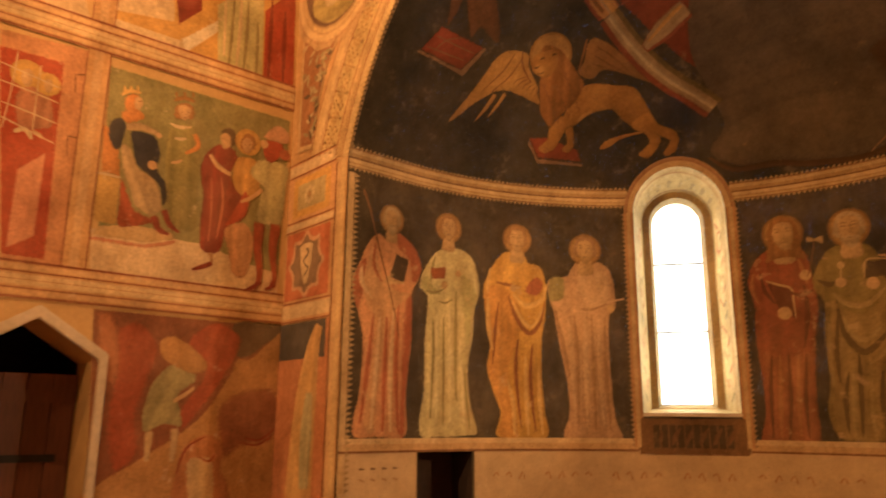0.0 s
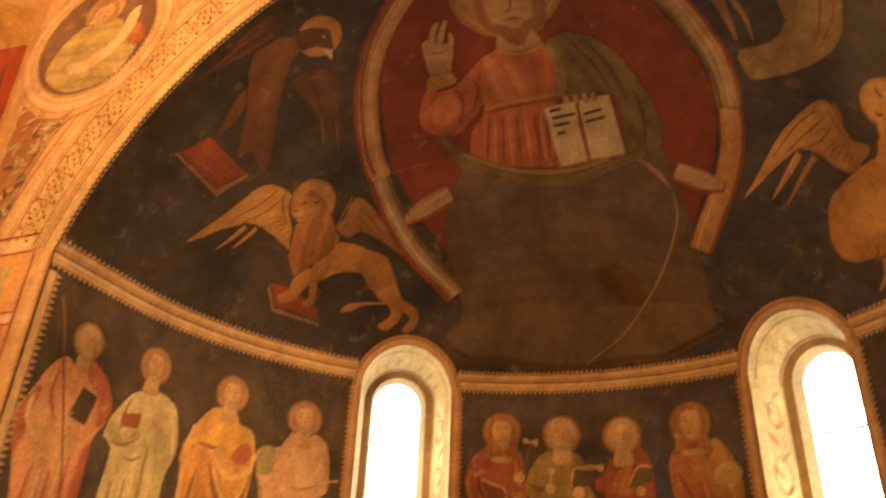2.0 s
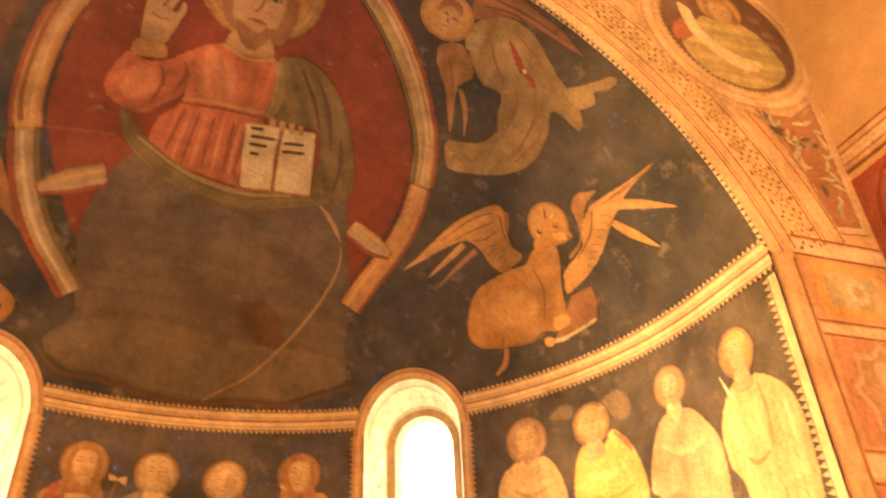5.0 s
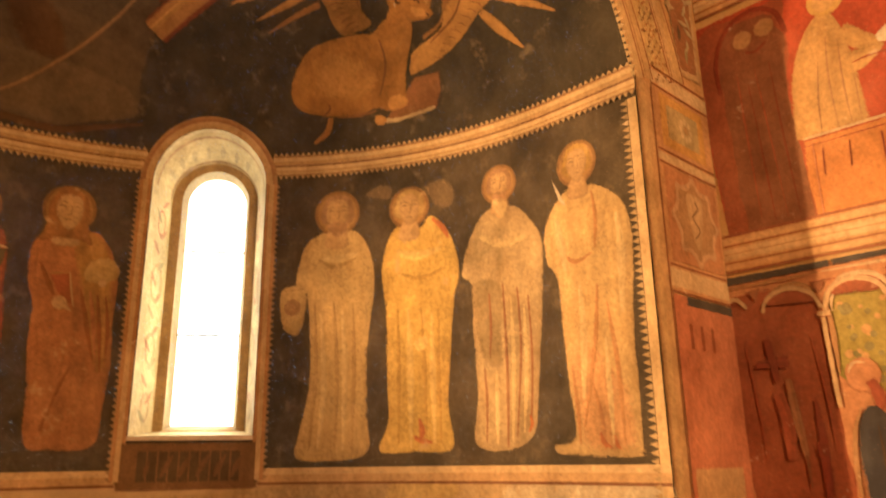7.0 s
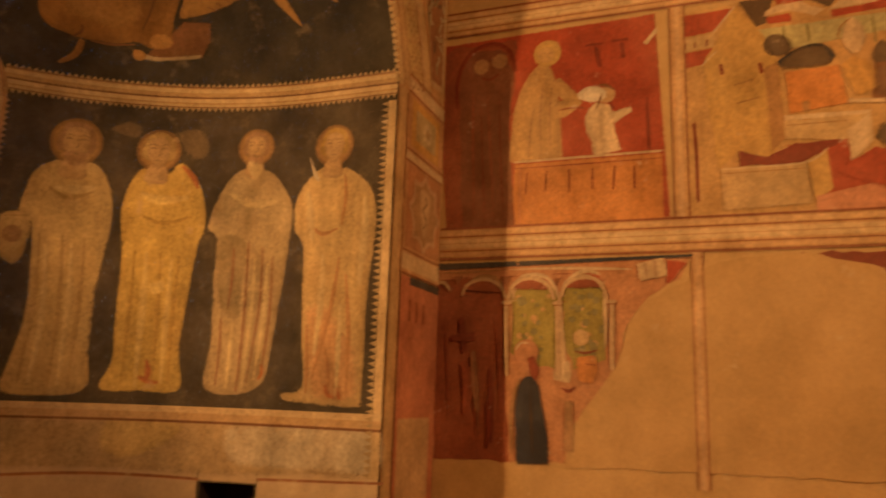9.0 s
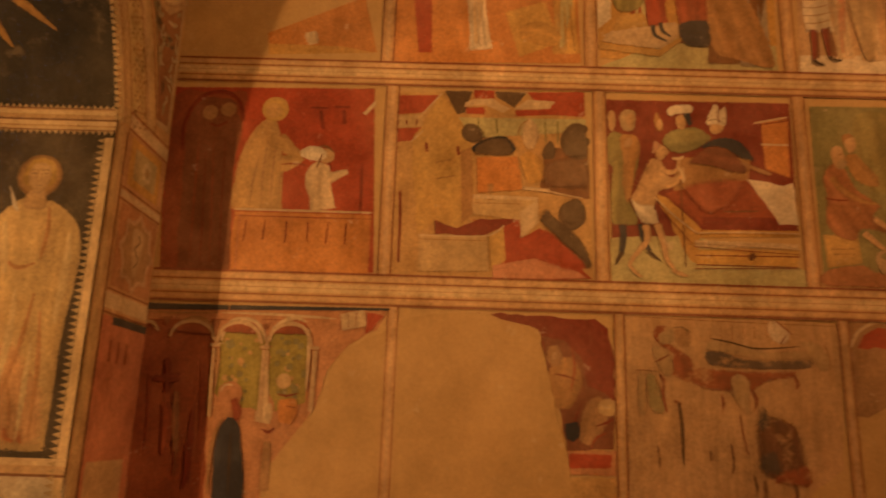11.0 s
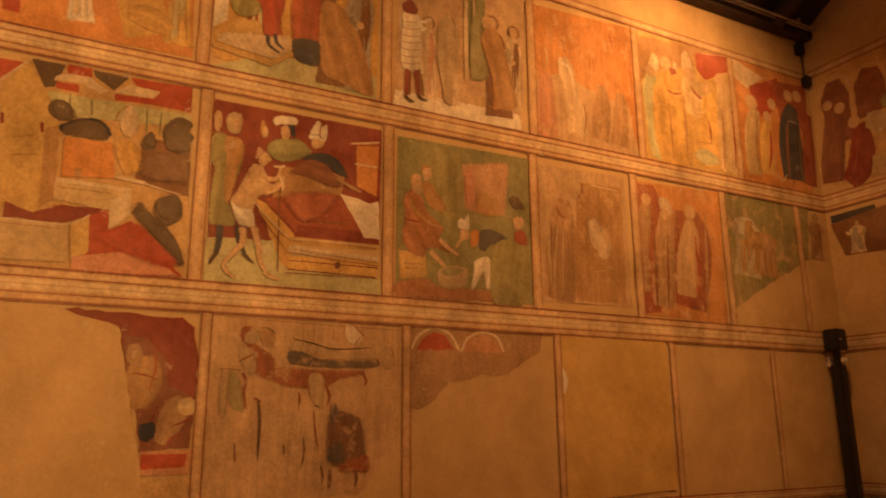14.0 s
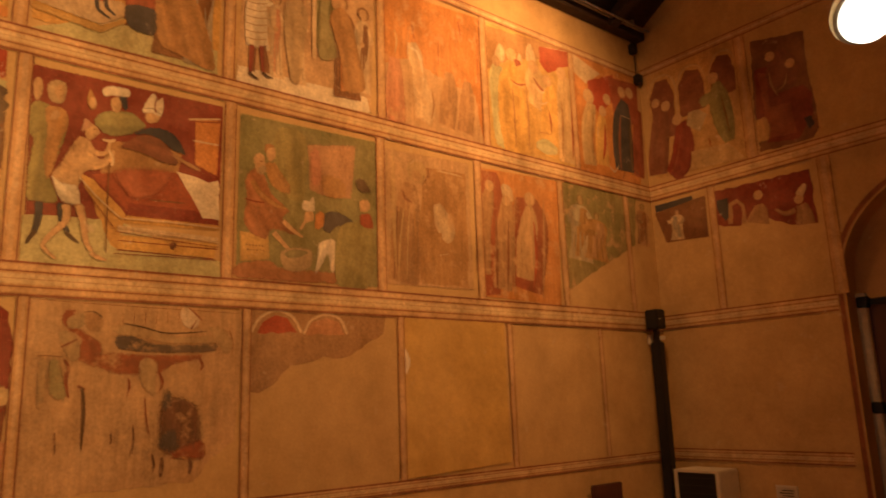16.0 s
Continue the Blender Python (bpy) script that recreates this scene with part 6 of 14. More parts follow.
scene_now = painting(SOUTH, "town_scene_fresco", "buff tower and walls with red roofs and dark trees", FRESCO)
scene_now.begin("painted_field")
scene_now.quad(OCHREWALL, (1.67, 4.23), (3.17, 4.29), (3.22, 2.79), (1.71, 2.75))
scene_now.begin("painted_building")
scene_now.quad(RED, (1.71, 4.21), (2.06, 4.22), (1.93, 4.06), (1.72, 4.04))
scene_now.begin("painted_building")
scene_now.quad(OCHREPALE, (1.7, 4.03), (1.94, 4.06), (1.93, 3.95), (1.7, 3.93))
scene_now.begin("painted_building")
scene_now.quad(RED, (1.7, 3.93), (1.94, 3.95), (1.85, 3.83), (1.7, 3.81))
scene_now.stroke(DEEP, (1.74, 4, .007), (1.74, 3.96, .007))
scene_now.stroke(DEEP, (1.8, 4, .008), (1.81, 3.96, .007))
scene_now.stroke(DEEP, (1.88, 4.01, .008), (1.88, 3.96, .008))
scene_now.begin("painted_building")
scene_now.quad(DARKLEAF, (2.08, 4.26), (2.31, 4.26), (2.25, 4.07), (2.19, 4.05))
scene_now.begin("painted_building")
scene_now.quad(DARKLEAF, (2.47, 4.26), (2.73, 4.26), (2.63, 4.12), (2.49, 4.21))
scene_now.begin("painted_building")
scene_now.quad(RED, (2.31, 4.27), (2.48, 4.27), (2.48, 4.19), (2.31, 4.19))
scene_now.begin("painted_building")
scene_now.area(CREAM, (2.25, 4.16), (2.32, 4.19), (2.46, 4.2), (2.6, 4.12), (2.54, 4.08), (2.4, 4.14), (2.24, 4.12))
scene_now.begin("painted_building")
scene_now.quad(RED, (2.25, 4.12), (2.4, 4.13), (2.41, 4.06), (2.25, 4.06))
scene_now.begin("painted_building")
scene_now.quad(RED, (2.72, 4.26), (3.17, 4.28), (3.17, 4.06), (2.86, 4.07))
scene_now.begin("painted_building")
scene_now.quad(CREAM, (2.73, 4.2), (2.95, 4.19), (2.9, 4.12), (2.61, 4.11))
scene_now.begin("painted_building")
scene_now.quad(RED, (2.63, 4.11), (2.89, 4.12), (2.89, 4.07), (2.63, 4.05))
scene_now.begin("painted_building")
scene_now.quad(PALEGREEN, (2.19, 4.04), (3.18, 4.05), (3.18, 3.94), (2.2, 3.85))
scene_now.stroke(GREEN, (2.35, 4.04, .008), (2.36, 3.89, .008))
scene_now.stroke(GREEN, (2.49, 4.04, .008), (2.5, 3.9, .008))
scene_now.stroke(GREEN, (2.86, 4.03, .008), (2.87, 3.84, .008))
scene_now.stroke(GREEN, (2.96, 4.03, .009), (2.96, 3.83, .008))
scene_now.begin("painted_garden")
scene_now.quad(BROWN, (2.86, 3.81), (3.19, 3.81), (3.2, 3.4), (2.81, 3.45))
scene_now.begin("painted_tree")
scene_now.stroke(DARKLEAF, (3.19, 3.97, .015), (3.11, 3.95, .078), (3.09, 3.87, .121), (3.11, 3.78, .087), (3.18, 3.74, .015))
scene_now.stroke(BROWN, (3.02, 3.88, .002), (3.06, 3.93, .007), (3.11, 3.94, .002))
scene_now.stroke(BROWN, (3.07, 3.82, .002), (3.12, 3.85, .008), (3.16, 3.83, .002))
scene_now.begin("painted_tree")
scene_now.stroke(DARKLEAF, (2.9, 3.86, .008), (2.9, 3.82, .041), (2.89, 3.75, .059), (2.89, 3.71, .040))
scene_now.begin("painted_tree")
scene_now.stroke(DARKLEAF, (3.05, 3.39, .019), (3.07, 3.35, .089), (3.06, 3.26, .112), (3.05, 3.2, .074), (3.04, 3.16, .021))
scene_now.stroke(BROWN, (3, 3.3, .002), (3.04, 3.34, .006), (3.09, 3.34, .002))
scene_now.stroke(BROWN, (3.04, 3.23, .002), (3.08, 3.27, .006), (3.11, 3.26, .002))
scene_now.begin("painted_tree")
scene_now.stroke(DARKLEAF, (2.84, 3.26, .038), (2.95, 3.18, .059), (3.08, 3.04, .067), (3.19, 2.88, .025))
scene_now.begin("painted_building")
scene_now.area(GOLDWALL, (1.85, 3.83), (2.07, 4.23), (2.19, 4.05), (2.31, 3.8), (2.33, 3.28), (2.23, 3.15), (2.04, 3.2), (1.92, 3.1))
scene_now.begin("painted_building")
scene_now.quad(BROWNOCHRE, (2.22, 3.76), (2.31, 3.8), (2.34, 3.28), (2.24, 3.17))
scene_now.stroke(CREAM, (1.92, 4.05, .009), (2.07, 4.23, .009))
scene_now.stroke(CREAM, (1.84, 3.82, .007), (1.94, 3.92, .007))
scene_now.stroke(DEEP, (1.96, 3.82, .014), (1.97, 3.74, .014))
scene_now.stroke(DEEP, (2.2, 3.8, .013), (2.21, 3.72, .013))
scene_now.stroke(DEEP, (1.78, 3.43, .012), (1.79, 3.18, .012), (1.79, 2.88, .012))
scene_now.stroke(BROWNOCHRE, (2.04, 3.53, .006), (2.19, 3.56, .006))
scene_now.stroke(BROWNOCHRE, (2.03, 3.66, .005), (2.17, 3.69, .005))
scene_now.begin("painted_building")
scene_now.disc(DARKLEAF, 2.3, 3.91, .079)
scene_now.begin("painted_building")
scene_now.stroke(NAVYPAINT, (2.31, 3.77, .026), (2.43, 3.82, .052), (2.55, 3.83, .062), (2.63, 3.77, .026))
scene_now.begin("painted_building")
scene_now.quad(ORANGE, (2.34, 3.72), (2.66, 3.73), (2.7, 3.46), (2.35, 3.42))
scene_now.begin("painted_building")
scene_now.quad(BROWNOCHRE, (2.43, 3.51), (2.48, 3.51), (2.48, 3.43), (2.43, 3.43))
scene_now.begin("painted_figure")
scene_now.stroke(OCHRE, (2.7, 3.75, .043), (2.76, 3.67, .089), (2.82, 3.53, .088))
scene_now.stroke(CREAM, (2.74, 4.04, .013), (2.75, 3.95, .066), (2.75, 3.87, .070), (2.75, 3.79, .025))
scene_now.stroke(BROWNOCHRE, (2.66, 3.9, .006), (2.68, 3.98, .006), (2.74, 4.03, .006))
scene_now.stroke(CREAM, (2.69, 3.48, .017), (2.8, 3.47, .017), (2.9, 3.46, .017))
scene_now.stroke(CREAM, (2.88, 3.46, .007), (3.02, 3.43, .007), (3.14, 3.41, .007))
scene_now.begin("painted_building")
scene_now.area(OCHREPALE, (2.32, 3.38), (2.81, 3.38), (2.69, 3.29), (2.67, 3.23), (2.33, 3.26))
scene_now.begin("painted_building")
scene_now.quad(CREAM, (2.32, 3.42), (2.82, 3.41), (2.81, 3.38), (2.32, 3.38))
scene_now.begin("painted_building")
scene_now.area(RED, (2.32, 3.22), (2.67, 3.23), (2.68, 3.08), (2.82, 3.17), (3.01, 2.98), (3.2, 2.8), (2.49, 2.77), (2.56, 3.13))
scene_now.begin("painted_building")
scene_now.area(DEEP, (2.05, 3.21), (2.21, 3.15), (2.38, 3.23), (2.66, 3.23), (2.54, 3.17), (2.41, 3.1), (2.05, 3.1))
scene_now.begin("painted_building")
scene_now.quad(CREAM, (2.67, 3.29), (2.81, 3.4), (2.82, 3.21), (2.68, 3.07))
scene_now.begin("painted_building")
scene_now.quad(OCHREPALE, (1.93, 3.09), (2.44, 3.1), (2.46, 2.83), (1.93, 2.81))
scene_now.begin("painted_building")
scene_now.quad(GOLDWALL, (2.44, 3.1), (2.56, 3.18), (2.58, 2.92), (2.47, 2.82))
scene_now.stroke(CREAM, (1.93, 3.09, .009), (2.18, 3.09, .009), (2.44, 3.1, .009), (2.56, 3.18, .009))
scene_now.stroke(BROWNOCHRE, (1.94, 3.06, .004), (2.43, 3.06, .004))
scene_now.stroke(BROWNOCHRE, (2.33, 3.35, .004), (2.7, 3.35, .004))
scene_now.begin("painted_building")
scene_now.quad(PINK, (2.48, 2.88), (2.91, 2.97), (3.18, 2.8), (2.47, 2.77))
scene_now.begin("painted_tree")
scene_now.form(DARKTREE, (2.993, 3.92), (3.071, 3.98), (3.164, 3.99), (3.194, 3.77), (3.062, 3.72), (2.99, 3.78), soft=0.03)
scene_now.begin("painted_tree")
scene_now.form(DARKTREE, (2.856, 3.8), (2.905, 3.86), (2.955, 3.79), (2.925, 3.73), (2.868, 3.73), soft=0.03)
scene_now.begin("painted_tree")
scene_now.form(DARKTREE, (2.96, 3.31), (3.012, 3.39), (3.113, 3.41), (3.163, 3.32), (3.134, 3.23), (3.034, 3.2), soft=0.03)
scene_now.begin("painted_tree")
scene_now.form(DARKTREE, (2.82, 3.25), (2.87, 3.33), (2.941, 3.26), (3.027, 3.13), (3.167, 3.03), (3.192, 2.9), (3.08, 2.98), (2.94, 3.1), (2.846, 3.19), soft=0.03)
scene_now.begin("painted_tree")
scene_now.form(DARKTREE, (2.225, 3.96), (2.308, 3.99), (2.4, 3.92), (2.396, 3.84), (2.301, 3.82), soft=0.03)
scene_now.begin("painted_tree")
scene_now.form(DARKTREE, (2.325, 3.79), (2.426, 3.87), (2.579, 3.87), (2.628, 3.74), (2.481, 3.72), (2.329, 3.73), soft=0.03)
scene_now.begin("painted_tree")
scene_now.form(TREEWARM, (2.839, 3.66), (2.97, 3.73), (3.178, 3.72), (3.207, 3.51), (3.053, 3.47), (2.849, 3.49), soft=0.06)
scene_now.begin("painted_roof")
scene_now.form(RED, (2.576, 3.05), (2.741, 3.13), (2.87, 3.17), (3.008, 3.06), (3.174, 2.89), (3.021, 2.85), (2.667, 2.97), soft=0.04)
scene_now.end()

scene_now = painting(SOUTH, "bed_scene_fresco", "red scene with bishop at a red-draped bed", FRESCO)
scene_now.begin("painted_field")
scene_now.quad(DEEP, (3.32, 4.22), (4.74, 4.23), (4.73, 3.19), (3.35, 3.1))
scene_now.begin("painted_field")
scene_now.area(PALEGREEN, (3.34, 3.11), (3.92, 3.15), (4.75, 2.91), (4.77, 2.77), (3.34, 2.75))
scene_now.begin("painted_bed")
scene_now.quad(BROWNOCHRE, (3.86, 3.76), (4.42, 3.78), (4.39, 3.58), (3.81, 3.48))
scene_now.begin("painted_bed")
scene_now.area(REDCOVER, (3.76, 3.47), (4.36, 3.59), (4.59, 3.32), (4.73, 3.25), (4.03, 3.21))
scene_now.begin("painted_bed")
scene_now.quad(DEEP, (4.02, 3.3), (4.71, 3.31), (4.72, 3.22), (4.01, 3.2))
scene_now.begin("painted_bed")
scene_now.area(WHITE, (4.37, 3.6), (4.53, 3.58), (4.63, 3.55), (4.71, 3.58), (4.73, 3.25), (4.59, 3.25))
scene_now.begin("painted_bed")
scene_now.area(OCHRE, (3.68, 3.47), (3.78, 3.43), (4.01, 3.2), (3.96, 2.94), (3.92, 2.96))
scene_now.begin("painted_bed")
scene_now.quad(OCHRE, (4.01, 3.2), (4.73, 3.21), (4.73, 3.16), (4, 3.13))
scene_now.begin("painted_bed")
scene_now.quad(CREAM, (3.96, 3.12), (4.73, 3.11), (4.72, 3.07), (3.95, 3.06))
scene_now.begin("painted_bed")
scene_now.quad(GOLD, (3.96, 3.05), (4.72, 3.06), (4.7, 2.93), (3.95, 2.93))
scene_now.stroke(DEEP, (3.96, 3, .005), (4.72, 3.01, .006))
scene_now.stroke(DEEP, (3.95, 2.93, .005), (4.7, 2.93, .005))
scene_now.stroke(BROWN, (4.36, 3.02, .020), (4.36, 2.97, .020))
scene_now.stroke(BROWN, (4.18, 3.34, .007), (4.45, 3.35, .007))
scene_now.begin("painted_bed")
scene_now.quad(ORANGE, (4.5, 4.07), (4.72, 4.1), (4.7, 3.61), (4.51, 3.68))
scene_now.stroke(CREAM, (4.45, 4.05, .010), (4.72, 4.11, .010))
scene_now.stroke(CREAM, (4.49, 3.88, .010), (4.71, 3.88, .010))
scene_now.stroke(DEEP, (4.5, 4.04, .006), (4.72, 4.08, .006))
scene_now.begin("face")
scene_now.form(SKIN, (3.336, 4.1), (3.372, 4.13), (3.403, 4.1), (3.405, 4), (3.371, 3.94), (3.338, 4), soft=0.008)
scene_now.begin("hood")
scene_now.form(BUFFTUNIC, (3.428, 4.09), (3.476, 4.14), (3.546, 4.13), (3.563, 4.05), (3.534, 3.96), (3.46, 3.96), (3.43, 4.02), soft=0.01)
scene_now.begin("face")
scene_now.form(SKIN, (3.474, 4.08), (3.515, 4.11), (3.548, 4.09), (3.547, 4.02), (3.511, 3.98), (3.48, 4.02), soft=0.008)
scene_now.stroke(BROWN, (3.503, 4.06, 0.003), (3.522, 4.064, 0.003), rim=0)
scene_now.stroke(BROWN, (3.51, 4.015, 0.003), (3.531, 4.021, 0.003), rim=0)
scene_now.begin("robe")
scene_now.form(OLIVEGOWN, (3.328, 3.9), (3.386, 3.96), (3.461, 3.94), (3.537, 3.92), (3.583, 3.86), (3.579, 3.74), (3.528, 3.53), (3.493, 3.42), (3.556, 3.23), (3.394, 3.21), (3.348, 3.23), (3.346, 3.48), (3.364, 3.66), (3.331, 3.7), folds=0.3, model=0.25)
scene_now.begin("sleeve")
scene_now.form(OLIVEGOWN, (3.329, 3.88), (3.379, 3.91), (3.445, 3.86), (3.496, 3.89), (3.52, 3.85), (3.441, 3.75), (3.342, 3.69), model=0.3)
scene_now.begin("mantle")
scene_now.form(SACK, (3.422, 3.9), (3.482, 3.94), (3.562, 3.92), (3.59, 3.81), (3.55, 3.69), (3.528, 3.53), (3.475, 3.37), (3.435, 3.52), (3.443, 3.72), folds=0.25, soft=0.012)
scene_now.begin("palms")
scene_now.form(SKIN, (3.447, 3.83), (3.484, 3.91), (3.527, 3.89), (3.51, 3.83), soft=0.008)
scene_now.begin("hose")
scene_now.stroke(NAVYPAINT, (3.434, 3.217, 0.035), (3.437, 3.106, 0.030), (3.418, 2.987, 0.021), rim=0.14)
scene_now.stroke(NAVYPAINT, (3.566, 3.229, 0.026), (3.584, 3.101, 0.024), (3.635, 3.016, 0.019), rim=0.14)
scene_now.begin("shoe")
scene_now.stroke(INK, (3.427, 3.009, 0.019), (3.4, 2.964, 0.019), (3.374, 2.909, 0.009), rim=0)
scene_now.stroke(INK, (3.614, 3.022, 0.019), (3.657, 2.984, 0.017), (3.707, 2.95, 0.006), rim=0)
scene_now.begin("cap")
scene_now.form(SACK, (3.71, 4.13), (3.751, 4.06), (3.764, 3.98), (3.718, 3.96), (3.686, 4.04), soft=0.01)
scene_now.begin("face")
scene_now.form(SKIN, (3.714, 4.05), (3.75, 4.07), (3.765, 4.01), (3.734, 3.97), (3.71, 4), soft=0.008)
scene_now.stroke(DEEP, (3.621, 3.946, 0.007), (3.666, 3.914, 0.011), (3.713, 3.928, 0.007), rim=0)
scene_now.begin("robe")
scene_now.form(GREENFIELD, (3.744, 3.89), (3.807, 3.97), (3.907, 4), (4.021, 4.01), (4.104, 3.95), (4.129, 3.91), (4.028, 3.83), (3.871, 3.78), (3.78, 3.82), folds=0.2, model=0.25)
scene_now.begin("face")
scene_now.form(SKIN, (3.853, 4.08), (3.913, 4.11), (3.945, 4.07), (3.93, 3.99), (3.873, 3.98), soft=0.008)
scene_now.begin("hair")
scene_now.form(NAVYPAINT, (3.913, 4.12), (3.969, 4.13), (3.985, 4.03), (3.952, 4.01), (3.931, 4.06), soft=0.008)
scene_now.begin("white_cap")
scene_now.form(WHITE, (3.791, 4.15), (3.875, 4.19), (3.985, 4.19), (3.988, 4.12), (3.857, 4.1), (3.812, 4.08), soft=0.008, model=0.1)
scene_now.begin("cope")
scene_now.form(NAVYPAINT, (4.016, 3.83), (4.118, 3.91), (4.235, 3.93), (4.331, 3.91), (4.406, 3.83), (4.445, 3.74), (4.335, 3.76), (4.239, 3.81), (4.143, 3.84), model=0.25)
scene_now.begin("chasuble")
scene_now.form(EARTH, (4.029, 3.81), (4.143, 3.86), (4.286, 3.81), (4.386, 3.66), (4.268, 3.64), (4.102, 3.69), (3.942, 3.71), folds=0.2)
scene_now.begin("face")
scene_now.form(SKIN, (4.108, 4.02), (4.183, 4.05), (4.232, 4.02), (4.198, 3.96), (4.128, 3.95), soft=0.008)
scene_now.begin("mitre")
scene_now.form(WHITE, (4.099, 4.1), (4.166, 4.21), (4.203, 4.16), (4.246, 4.19), (4.253, 4.09), (4.232, 4.02), (4.16, 4.03), (4.09, 4.02), soft=0.008, model=0.15)
scene_now.stroke(GREY, (4.1, 4.059, 0.005), (4.17, 4.072, 0.007), (4.236, 4.036, 0.005), rim=0)
scene_now.stroke(DEEP, (4.191, 4.162, 0.005), (4.182, 4.087, 0.006), (4.195, 4.041, 0.005), rim=0)
scene_now.stroke(BUFF, (4.336, 3.726, 0.014), (4.459, 3.673, 0.021), (4.558, 3.639, 0.014), rim=0.14)
scene_now.begin("torso")
scene_now.form(SKIN, (3.624, 3.7), (3.675, 3.75), (3.742, 3.72), (3.768, 3.64), (3.814, 3.6), (3.867, 3.63), (3.903, 3.59), (3.818, 3.51), (3.711, 3.47), (3.675, 3.35), (3.527, 3.37), (3.493, 3.42), (3.548, 3.53), folds=0.12, model=0.3)
scene_now.begin("arm")
scene_now.stroke(SKIN, (3.721, 3.698, 0.027), (3.768, 3.637, 0.027), (3.844, 3.649, 0.020), (3.873, 3.746, 0.014), rim=0.2)
scene_now.stroke(SKIN, (3.763, 3.522, 0.027), (3.838, 3.556, 0.022), (3.889, 3.633, 0.018), (3.898, 3.68, 0.011), rim=0.2)
scene_now.stroke(CREAM, (3.817, 3.748, 0.011), (3.873, 3.746, 0.016), (3.906, 3.763, 0.009), rim=0)
scene_now.stroke(CREAM, (3.865, 3.675, 0.011), (3.897, 3.611, 0.016), (3.893, 3.553, 0.009), rim=0)
scene_now.begin("face")
scene_now.form(SKIN, (3.697, 3.83), (3.745, 3.86), (3.799, 3.81), (3.788, 3.77), (3.731, 3.72), (3.692, 3.76), soft=0.008, model=0.3)
scene_now.begin("pointed_cap")
scene_now.form(PINKCAP, (3.685, 3.89), (3.723, 3.87), (3.747, 3.84), (3.695, 3.79), (3.67, 3.76), (3.671, 3.83), soft=0.008)
scene_now.stroke(BROWN, (3.748, 3.813, 0.003), (3.772, 3.817, 0.003), rim=0)
scene_now.stroke(BROWN, (3.761, 3.764, 0.003), (3.783, 3.773, 0.003), rim=0)
scene_now.begin("loincloth")
scene_now.form(WHITE, (3.493, 3.42), (3.568, 3.38), (3.674, 3.37), (3.701, 3.27), (3.693, 3.22), (3.598, 3.22), (3.543, 3.27), folds=0.25, model=0.2)
scene_now.begin("leg")
scene_now.stroke(SKIN, (3.602, 3.222, 0.039), (3.609, 3.104, 0.030), (3.519, 2.987, 0.024), (3.473, 2.915, 0.017), rim=0.25)
scene_now.stroke(SKIN, (3.686, 3.233, 0.039), (3.727, 3.095, 0.031), (3.749, 2.967, 0.024), (3.795, 2.896, 0.017), rim=0.25)
scene_now.begin("bare_foot")
scene_now.stroke(SKIN, (3.473, 2.919, 0.017), (3.506, 2.869, 0.019), (3.564, 2.822, 0.009), rim=0.2)
scene_now.stroke(SKIN, (3.784, 2.889, 0.020), (3.839, 2.857, 0.020), (3.898, 2.841, 0.009), rim=0.2)
scene_now.begin("staff")
scene_now.stroke(BROWN, (3.874, 3.584, 0.004), (3.877, 3.29, 0.006), (3.886, 2.898, 0.004), rim=0)
scene_now.begin("bed_moulding")
scene_now.stroke(CREAM, (3.67, 3.441, 0.007), (3.829, 3.284, 0.008), (3.988, 3.158, 0.007), rim=0)
scene_now.stroke(CREAM, (3.988, 3.169, 0.007), (4.352, 3.183, 0.008), (4.727, 3.183, 0.007), rim=0)
scene_now.stroke(CREAM, (3.951, 3.098, 0.007), (4.355, 3.085, 0.008), (4.729, 3.065, 0.007), rim=0)
scene_now.stroke(DEEP, (3.944, 3.064, 0.003), (4.356, 3.04, 0.004), (4.722, 3.027, 0.003), rim=0)
scene_now.stroke(DEEP, (3.934, 2.899, 0.003), (4.314, 2.911, 0.004), (4.714, 2.92, 0.003), rim=0)
scene_now.stroke(DEEP, (3.683, 3.398, 0.003), (3.81, 3.237, 0.004), (3.943, 3.075, 0.003), rim=0)
scene_now.begin("lock")
scene_now.form(BROWN, (4.347, 3.03), (4.394, 3.03), (4.396, 2.98), (4.349, 2.98), sharp=1, soft=0.005)
scene_now.begin("quilt_highlight")
scene_now.form(REDLIT, (3.884, 3.52), (4.152, 3.6), (4.364, 3.59), (4.252, 3.38), (4.049, 3.31), soft=0.06)
scene_now.end()

scene_now = painting(SOUTH, "foot_washing_fresco", "green scene with seated figures and a basin", FRESCO)
scene_now.begin("painted_field")
scene_now.quad(GREENFIELD, (4.88, 4.21), (6.26, 4.23), (6.26, 2.81), (4.87, 2.81))
scene_now.begin("curtain")
scene_now.form(OLIVEGOWN, (5.214, 4.12), (5.505, 4.12), (5.51, 3.6), (5.427, 3.51), (5.223, 3.6), soft=0.02, folds=0.2)
scene_now.begin("window_field")
scene_now.form(BUFFPINK, (5.516, 4.06), (6.037, 4.15), (5.981, 3.61), (5.663, 3.6), (5.534, 3.63), sharp=1, soft=0.012)
scene_now.begin("red_floor")
scene_now.form(CROUCH, (4.9, 2.92), (5.177, 2.97), (5.287, 2.92), (5.814, 2.92), (5.799, 2.81), (4.901, 2.79), soft=0.02)
scene_now.begin("bench")
scene_now.form(GOLDWALL, (4.898, 3.19), (5.156, 3.19), (5.177, 2.97), (4.91, 2.93), sharp=1, soft=0.008)
scene_now.begin("bench_hole")
scene_now.disc(BROWN, 4.966, 3.077, 0.007)
scene_now.disc(BROWN, 4.994, 3.078, 0.007)
